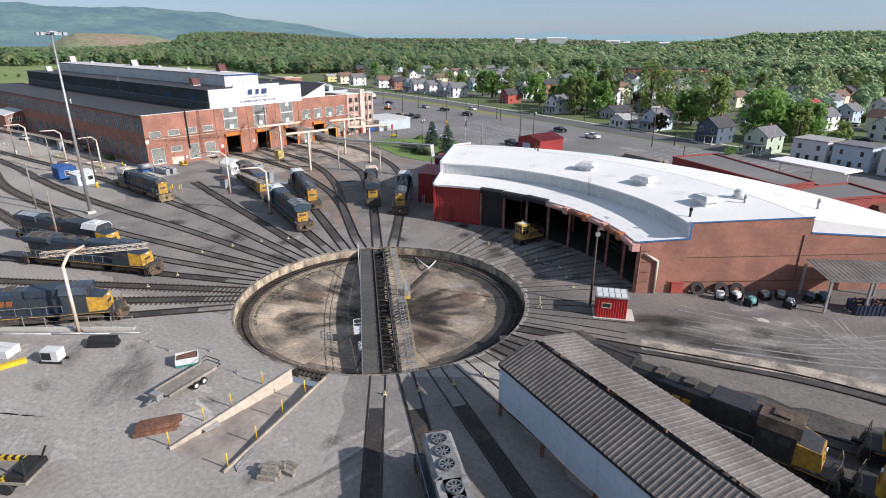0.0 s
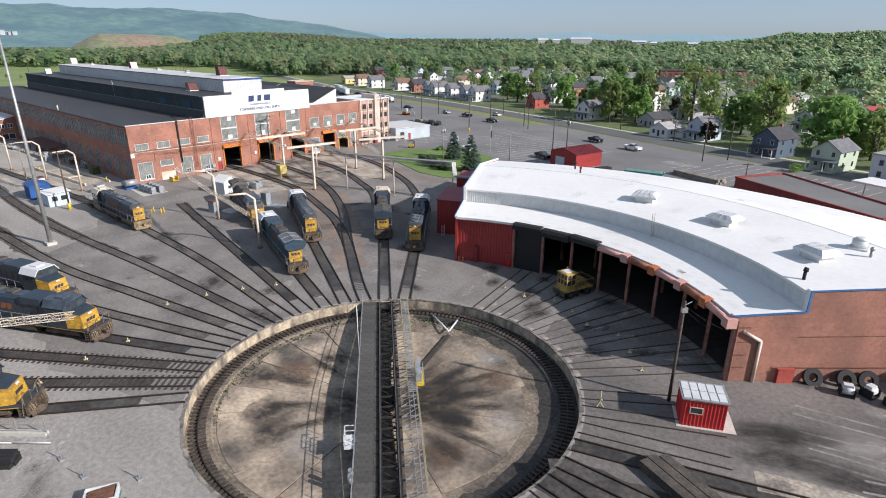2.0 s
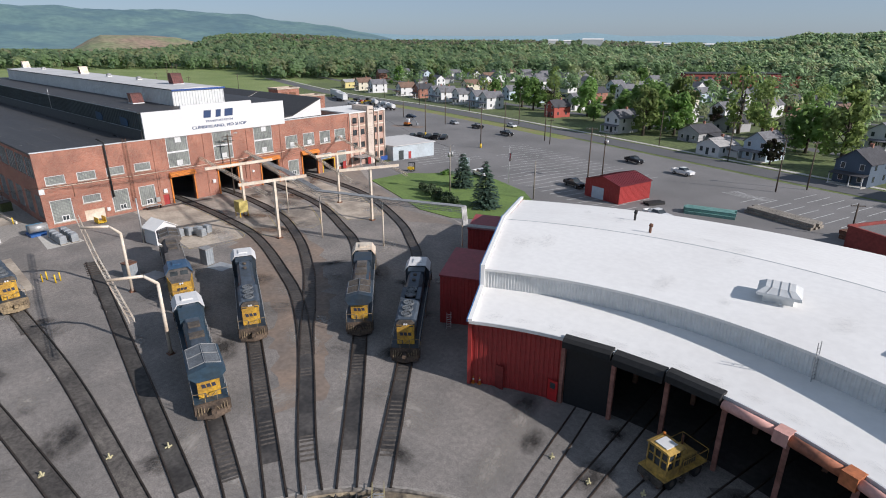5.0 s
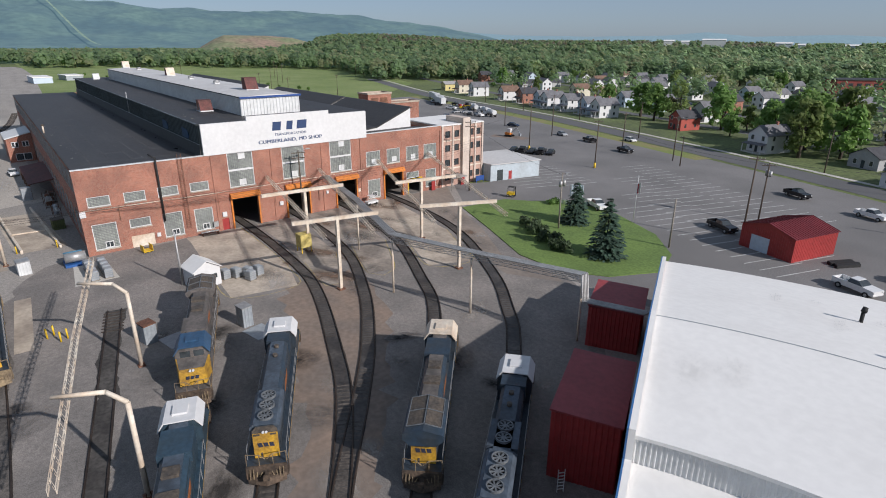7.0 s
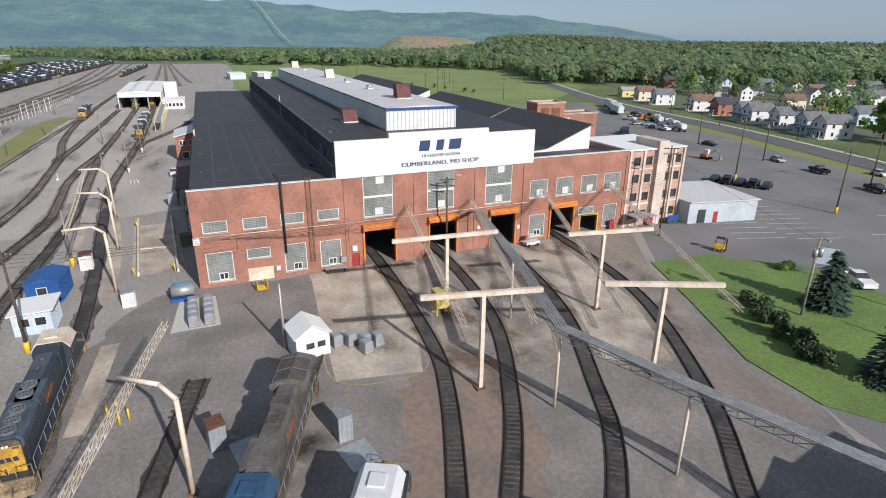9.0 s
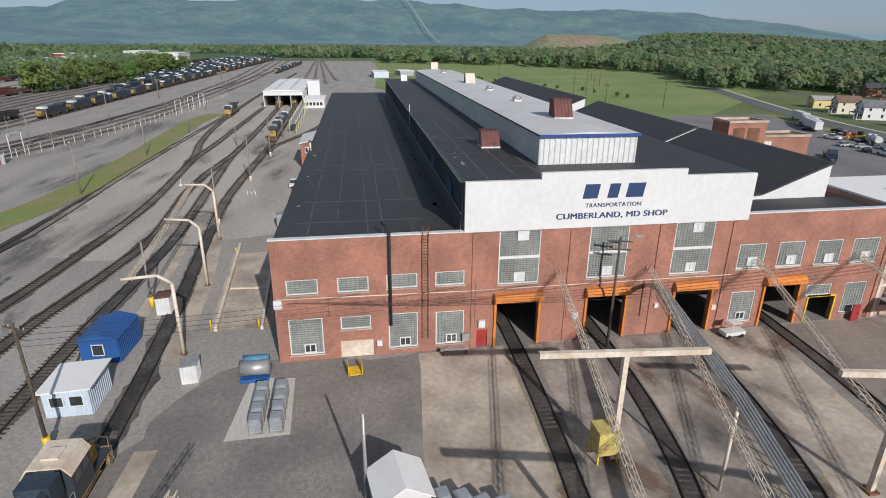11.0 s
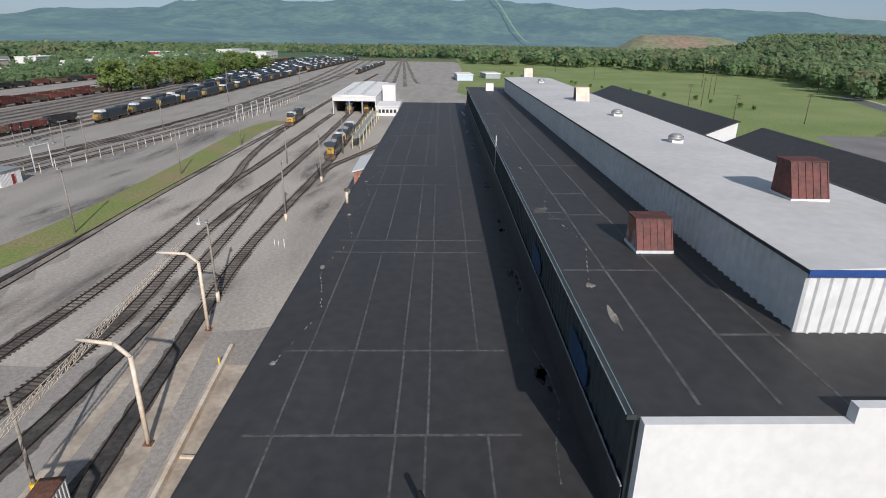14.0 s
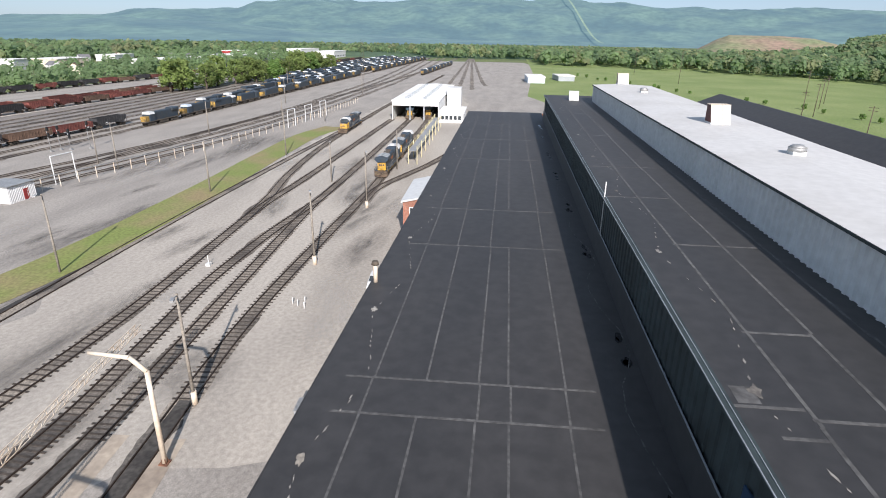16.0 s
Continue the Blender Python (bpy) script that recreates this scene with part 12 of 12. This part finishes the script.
for x, y, h in ((-297.3, -40.0, 6.4), (-300.4, -39.6, 6.3), (-300.9, -37.1, 5.4), (-303.2, -33.0, 7.3)):
    sm = holder("signal_mast", "slim pale signal mast with dark lamp heads", "signal", "signal masts", at=pose(x, y, 0, 0, 3))
    bm = B()
    tube(bm, (0, 0, -0.1), (0, 0, h), 0.1, 0.07, 8)
    box(bm, -0.3, 0.3, -0.3, 0.3, -0.1, 0.5)
    part("mast", bm, "steel", sm)
    for z in (h - 0.7, h - 2.2):
        bm = B()
        box(bm, -0.3, 0.3, 0.1, 0.5, z, z + 1.0)
        part("lamp_head", bm, "black", sm)


M["dull_yellow"] = mat("dull_loco_yellow", (0.36, 0.22, 0.045), 0.6, var=0.3, big=1, small=4, col2=(0.12, 0.08, 0.03), rand=0.3)


def far_loco(kind, label, roof):
    L = holder("locomotive", label, "locomotive", "stored locomotives")
    bm = B()
    box(bm, -10.4, 10.4, -1.45, 1.45, 1.3, 1.55)
    box(bm, -2.6, 2.6, -1.3, 1.3, 0.4, 1.3)
    part("underframe", bm, "loco_frame", L)
    for c in (-6.6, 6.6):
        bm = B()
        box(bm, c - 2.3, c + 2.3, -1.15, 1.15, 0.45, 1.1)
        for a in (-1.7, 0, 1.7):
            tube(bm, (c + a, -1.2, 0.6), (c + a, 1.2, 0.6), 0.5, n=8)
        part("truck", bm, "loco_frame", L)
    bm = B()
    extrude(bm, [(-0.95, 1.55), (0.95, 1.55), (0.95, 4.1), (0.65, 4.4), (-0.65, 4.4), (-0.95, 4.1)], -9.4, 5.0)
    if kind:
        extrude(bm, [(-1.0, 3.4), (1.0, 3.4), (1.5, 3.9), (1.5, 4.5), (1.0, 4.75), (-1.0, 4.75), (-1.5, 4.5), (-1.5, 3.9)], -9.3, -5.6)
    else:
        for x in (-8.3, -7.0, -5.7):
            tube(bm, (x, 0, 4.4), (x, 0, 4.6), 0.6, n=10)
    part("hood", bm, "loco_blue", L)
    bm = B()
    extrude(bm, [(-1.48, 1.55), (1.48, 1.55), (1.48, 3.9), (1.05, 4.45), (-1.05, 4.45), (-1.48, 3.9)], 5.0, 7.7)
    cb = part("cab", bm, "loco_blue", L)
    bm = B()
    extrude(bm, [(-1.58, 3.85), (1.58, 3.85), (1.1, 4.56), (-1.1, 4.56)], 4.9, 7.9)
    part("cab_roof", bm, roof, cb)
    bm = B()
    box(bm, 7.71, 9.6, -1.0, 1.0, 1.55, 3.2)
    part("nose", bm, "dull_yellow", L)
    bm = B()
    box(bm, -9.6, -9.41, -0.96, 0.96, 1.55, 3.5)
    part("hood_end", bm, "dull_yellow", L)
    return L


fl_ = [far_loco(1, "stored dark blue diesel locomotive with pale cab roof", "white_metal"), far_loco(0, "stored dark diesel locomotive with roof fans", "loco_top"), far_loco(0, "stored blue and yellow diesel locomotive", "pale_blue")]
rng = random.Random(4)
used = set()
for k in range(7):
    y = -42 - 6.6 * k
    start = (-352, -398, -455, -500, -540, -580, -620)[k]
    line = smooth_line([(-180, y - 14), (-341, y), (-560, y + 9 - k), (-866, y + 22 - 2 * k), (-1000, y + 26 - 2 * k)], 1.0)
    want = start
    for p, q in zip(line, line[1:]):
        if p[0] <= want and p[0] > -930:
            i = rng.choice((0, 0, 1, 2))
            m = pose(p[0], p[1], 0, 0, 0, math.degrees(math.atan2(q[1] - p[1], q[0] - p[0])) + rng.choice((0, 180)))
            if i in used:
                copy_thing(fl_[i], m)
            else:
                used.add(i)
                fl_[i].matrix_basis = m
            want = p[0] - 22.6 - (40 if rng.random() < 0.03 else 0)
for i in range(8):
    copy_thing(fl_[i % 3], pose(-640 - 23 * i, 18 + 1.2 * i, 0, 0, 0, 177))


def wagon(kind, mat_, label):
    w = holder("freight_wagon", label, "freight wagon", "freight wagons")
    bm = B()
    if kind == "hopper":
        v = [(-6.4, 3.6), (6.4, 3.6), (6.4, 2.6), (4.4, 1.0), (1.5, 1.6), (-1.5, 1.6), (-4.4, 1.0), (-6.4, 2.6)]
        a, b = [bm.verts.new((x, -1.5, z)) for x, z in v], [bm.verts.new((x, 1.5, z)) for x, z in v]
        for i in range(1, 8):
            bm.faces.new((a[i], a[(i + 1) % 8], b[(i + 1) % 8], b[i]))
        bm.faces.new(a)
        bm.faces.new(b)
    else:
        for a, b, c, d in ((-7, 7, -1.5, -1.42), (-7, 7, 1.42, 1.5), (-7, -6.9, -1.42, 1.42), (6.9, 7, -1.42, 1.42), (-6.9, 6.9, -1.42, 1.42)):
            box(bm, a, b, c, d, 1.2, 3.0 if abs(a) + abs(c) > 8.35 or c > 1 else 1.3)
    for k in range(13):
        x = -6.2 + 1.03 * k
        for s in (-1.5, 1.5):
            box(bm, x - 0.06, x + 0.06, min(s, s * 1.06), max(s, s * 1.06), 1.5, 3.4 if kind == "hopper" else 2.9)
    part("body", bm, mat_, w)
    for c in (-5.0, 5.0):
        bm = B()
        box(bm, c - 1.2, c + 1.2, -1.0, 1.0, 0.45, 1.0)
        for a in (-0.9, 0.9):
            tube(bm, (c + a, -0.9, 0.6), (c + a, 0.9, 0.6), 0.45, n=8)
        part("truck", bm, "loco_frame", w)
    return w


M["wagon_red"] = mat("wagon_oxide_red", (0.16, 0.05, 0.04), 0.8, var=0.25, big=0.5, small=3, rand=0.35)
M["wagon_black"] = mat("wagon_black", (0.03, 0.03, 0.032), 0.8, var=0.25, big=0.5, small=3, rand=0.4)
M["wagon_tan"] = mat("wagon_rust_tan", (0.13, 0.08, 0.055), 0.85, var=0.25, big=0.5, small=3, rand=0.35)
wg = [wagon("gondola", "wagon_red", "oxide red open freight wagon"), wagon("hopper", "wagon_black", "black steel hopper wagon with ribs"), wagon("gondola", "wagon_tan", "rusty tan open freight wagon"), wagon("hopper", "wagon_red", "dark red hopper wagon with ribs")]
used = set()
for row, (xa, xb, ya, yb, kinds) in enumerate(((-340, -250, -52.5, -66, (1, 1, 2, 1)), (-300, -480, -112, -97, (0, 2, 0)), (-290, -470, -121, -108, (0, 3)), (-330, -600, -176, -147, (1, 1, 3)), (-560, -900, -120, -92, (1, 3, 1)), (-250, -300, -72, -66, (1, 1)))):
    n = int(abs(xb - xa) / 14.9)
    for k in range(n):
        f = k / n
        i = kinds[k % len(kinds)] if rng.random() < 0.8 else rng.randrange(4)
        m = pose(xa + (xb - xa) * f, ya + (yb - ya) * f, 0, 0, 0, math.degrees(math.atan2(yb - ya, xb - xa)))
        if i in used:
            copy_thing(wg[i], m)
        else:
            used.add(i)
            wg[i].matrix_basis = m
# pale ballast strips between the far tracks
for y in (-104, -134):
    bm = B()
    ribbon(bm, smooth_line([(-200, y - 14), (-398, y), (-560, y + 10), (-900, y + 30)], 20), 2.4, 0.018)
    thing("ballast_strip", bm, mat("pale_ballast", (0.5, 0.46, 0.4), 0.95, var=0.12), "pale ballast strip between far tracks", "ballast", kind="structure")
bm = B()
ribbon(bm, smooth_line([(-230, -90), (-420, -84), (-700, -62), (-1000, -40)], 20), 26, 0.010)
thing("dark_yard_bed", bm, "apron", "dark cinder ground under the stored locomotives", "ground", kind="structure")
# town buildings beyond the yard
for k, (x, y, l, w, h, m) in enumerate(((-700, -235, 90, 30, 6, "white"), (-820, -215, 110, 34, 7, "white"), (-640, -300, 40, 24, 7, "cream"), (-560, -420, 60, 22, 13, "white"), (-520, -450, 30, 20, 16, "brick_red"), (-960, -150, 50, 24, 8, "white"),
                                         (-900, -260, 34, 20, 8, "red_metal"), (-760, -330, 40, 20, 6, "white"), (-1050, -220, 60, 24, 8, "white"), (-680, -180, 60, 14, 4, "grey_metal"),                                          (-590, 105, 30, 12, 4, "pale_blue"), (-612, 128, 22, 12, 3.5, "grey_metal"), (-610, -360, 26, 14, 8, "white"), (-655, -390, 22, 14, 9, "cream"), (-720, -410, 24, 14, 8, "white"), (-590, -300, 18, 12, 8, "white"))):
    b = holder("town_building", "pale flat-roofed building beyond the railway yard", "building", "town buildings", at=pose(x, y, 0, 0, 0, -8 + 5 * (k % 4)))
    bm = B()
    box(bm, -l / 2, l / 2, -w / 2, w / 2, -0.3, h)
    part("wall", bm, m, b)
    bm = B()
    box(bm, -l / 2 - 0.4, l / 2 + 0.4, -w / 2 - 0.4, w / 2 + 0.4, h, h + 0.5)
    part("roof", bm, "roof_white" if m != "brick_red" else "roof_black", b)
    for j in range(int(l / 7)):
        bm = B()
        box(bm, -l / 2 + 2 + 7 * j, -l / 2 + 5 + 7 * j, w / 2, w / 2 + 0.08, 1.4, 3.2)
        if h > 10:
            box(bm, -l / 2 + 2 + 7 * j, -l / 2 + 5 + 7 * j, w / 2, w / 2 + 0.08, 5.4, 7.2)
        part("window", bm, "glass", b)
for k in range(26):
    x, y = rng.uniform(-900, -420), rng.uniform(-520, -210)
    copy_thing(H[NF + rng.choice((0, 1, 2, 0, 5))], pose(x, y, 0, 0, 0, rng.uniform(0, 180)))
# tall lattice of pylons and lone poles
for x, y, h in ((-511, 342, 27), (-505, 330, 24), (-420, 215, 14), (-455, 235, 14), (-390, 195, 13), (-480, 250, 14), (-540, 270, 14), (-600, 210, 22), (-340, 190, 13), (-700, 200, 22), (-360, 230, 12), (-820, 160, 22), (-760, -60, 24), (-640, -150, 22), (-880, -90, 24)):
    pole(x, y, h, "tall dark line pole with crossarms", 2, rz=50)
# bushes and young trees on the meadow
for k in range(17):
    s = rng.uniform(0.28, 0.42)
    copy_thing(protos[2], Matrix.LocRotScale((-400 - 16 * k + rng.uniform(-6, 6), 238 - 6 * k + rng.uniform(-5, 5), 0), Euler((0, 0, k)), (s, s, s)))
for k in range(34):
    s = rng.uniform(0.7, 1.05)
    copy_thing(protos[rng.choice((1, 1, 4, 0))], Matrix.LocRotScale((-458 - 6.0 * k + rng.uniform(-4, 4), -90 + 0.62 * k + rng.uniform(-7, 5), -0.6), Euler((0, 0, k)), (s * 1.4, s * 1.4, s * 1.05)))

# ---- woods ----
def woods_leaf(name, col, col2):
    """Leaves whose tone wanders from stand to stand, tree to tree and spray to spray."""
    m = mat(name, col, 0.85, var=0.22, big=0.016, small=0.11, col2=col2)
    nt = m.node_tree
    geo, mr, mx = nt.nodes.new("ShaderNodeNewGeometry"), nt.nodes.new("ShaderNodeMapRange"), nt.nodes.new("ShaderNodeMix")
    mr.inputs["To Min"].default_value, mr.inputs["To Max"].default_value = 0.85, 1.15
    nt.links.new(geo.outputs["Random Per Island"], mr.inputs["Value"])
    mx.data_type, mx.blend_type = "RGBA", "MULTIPLY"
    mx.inputs["Factor"].default_value = 1.0
    b = nt.nodes["Principled BSDF"]
    nt.links.new(b.inputs["Base Color"].links[0].from_socket, mx.inputs["A"])
    nt.links.new(mr.outputs["Result"], mx.inputs["B"])
    nt.links.new(mx.outputs["Result"], b.inputs["Base Color"])
    leafy(m, 0.72)
    return m


# Leaf tones are raised and blued to paint the haze over the woods.
M["woods"] = woods_leaf("woods_leaf", (0.285, 0.39, 0.20), (0.225, 0.32, 0.17))
M["woods_pale"] = woods_leaf("young_woods_leaf", (0.37, 0.43, 0.225), (0.32, 0.345, 0.205))
M["woods_bare"] = woods_leaf("bare_woods_leaf", (0.30, 0.27, 0.21), (0.24, 0.26, 0.165))
M["woods_dark"] = woods_leaf("dark_woods_leaf", (0.195, 0.285, 0.16), (0.165, 0.245, 0.145))


def woods(name, pts, label, cards, size, seed, material="woods", hmin=9, hmax=16):
    """Many crowns of leaf sprays as one mesh. pts: x, y, ground."""
    g = np.random.default_rng(seed)
    P = np.array(pts)
    n = len(P)
    hgt = g.uniform(hmin, hmax, n)
    rad = hgt * g.uniform(0.26, 0.40, n)
    d = g.normal(size=(n, cards, 3))
    d[:, :, 2] = np.abs(d[:, :, 2]) * 1.1 - 0.45
    d /= np.linalg.norm(d, axis=2, keepdims=True)
    lump = g.uniform(0.6, 1.12, (n, cards, 1))
    c = P[:, None, :] + np.concatenate([d[:, :, :2] * rad[:, None, None] * lump, (hgt[:, None, None] * 0.56 + d[:, :, 2:] * hgt[:, None, None] * 0.44 * lump)], axis=2)
    # Sprays are turned toward the sun, which evens the crowns' shading.
    nrm = d * 0.6 + np.array([0.42, 0.1, 0.5]) + g.normal(scale=0.28, size=d.shape)
    nrm /= np.linalg.norm(nrm, axis=2, keepdims=True)
    t = np.cross(nrm, g.normal(size=d.shape))
    t /= np.linalg.norm(t, axis=2, keepdims=True)
    b = np.cross(nrm, t)
    s = (size * 1.2 * g.uniform(0.6, 1.35, (n, cards, 1))) * (hgt / 12)[:, None, None]
    quad = np.stack([c - t * s - b * s * 0.5, c + t * s * 0.15 - b * s * 0.75, c + t * s + b * s * 0.15, c - t * s * 0.15 + b * s * 0.8], axis=2).reshape(-1, 3)
    me = bpy.data.meshes.new(name)
    me.vertices.add(len(quad))
    me.vertices.foreach_set("co", quad.astype(np.float32).ravel())
    m = len(quad) // 4
    me.loops.add(4 * m)
    me.loops.foreach_set("vertex_index", np.arange(4 * m, dtype=np.int32))
    me.polygons.add(m)
    me.polygons.foreach_set("loop_start", np.arange(0, 4 * m, 4, dtype=np.int32))
    me.update(calc_edges=True)
    me.materials.append(M[material])
    return tagged(new(name, me), label, "woods", kind="stuff")


g = np.random.default_rng(12)


def forest(n, r0, r1, a0=-28, a1=142):
    out = []
    while len(out) < n:
        az, r = g.uniform(a0, a1), math.sqrt(g.uniform(r0 * r0, r1 * r1))
        x, y = bearing(az, r)
        edge = np.interp(az, (-28, 10, 40, 50, 55, 59, 64, 70, 78, 88, 95, 99, 112, 120, 142), (470, 480, 480, 450, 450, 620, 660, 700, 740, 780, 950, 1100, 1100, 800, 620))
        if r < edge * g.uniform(0.97, 1.05) or (62 < az < 74 and r > 1120):
            continue
        if -1000 < x < -300 and -165 < y < 128:
            continue
        if r > 1080 and any(abs(az - c) < w for c, w in ((25.0, 1.0), (27.3, 0.45), (28.7, 0.5), (19.6, 0.7), (18.3, 0.32), (14.8, 0.5))):
            continue
        out.append((x, y, near_h(az, r) - 0.5))
    return out


def mixed(name, pts, label, cards, size, seed, hmin, hmax):
    """Three kinds of trees mixed through one stand."""
    kind = g.uniform(size=len(pts))
    for tone, lo, hi, word in (("woods", 0.0, 0.58, "green"), ("woods_pale", 0.58, 0.8, "pale young"), ("woods_dark", 0.8, 1.01, "dark green")):
        woods(name, [q for q, k in zip(pts, kind) if lo <= k < hi], word + " " + label, cards, size, seed, tone, hmin, hmax)


mixed("near_woods", forest(4700, 430, 700), "deciduous trees in the woods behind the town", 68, 1.0, 1, 7, 18)
mixed("far_woods", forest(10200, 700, 1080), "trees in dense woods further out", 29, 1.75, 2, 7, 18)
hill = forest(12500, 1080, 1560)
bare = []
for q in hill[:]:
    az = math.degrees(math.atan2(EYE0.x - q[0], q[1] - EYE0.y))
    if 20 < az < 56 and noise.noise(Vector((q[0] * 0.008, q[1] * 0.008, 3.0))) + 0.25 * g.normal() > 0.02:
        bare.append(q)
        hill.remove(q)
woods("bare_woods", bare, "brown-grey trees in thin young leaf on the rise", 17, 2.2, 13, "woods_bare", 6, 12)
mixed("hill_woods", hill, "trees on the wooded rise at the horizon", 19, 2.6, 3, 6, 12)
grove = []
while len(grove) < 880:
    x = g.uniform(-470, 190)
    y = 236 - 0.36 * (x + 110) + 30 + 300 * g.uniform() ** 0.8
    if all(abs(x - q[1]) > 8.5 or abs(y - q[2]) > 9 for q in placed):
        grove.append((x, y, -0.3))
mixed("garden_trees", grove, "garden trees and bushes between the houses of the town", 56, 0.9, 8, 5, 14)
woods("yard_woods", [(g.uniform(-900, -330), g.uniform(-215, -165) - 0.0, 0) for _ in range(420)], "belt of trees beyond the freight tracks", 36, 1.2, 5, hmin=5, hmax=12)
woods("town_woods", [(x, y, 0) for x, y in ((g.uniform(-1000, -330), g.uniform(-620, -215)) for _ in range(900)) if g.uniform() < 0.75], "trees scattered among far town buildings", 26, 1.4, 6, hmin=5, hmax=12)

pole(-142.9, 140.6, 15.5, "tall dark utility pole beside the office block", 2, rz=70)
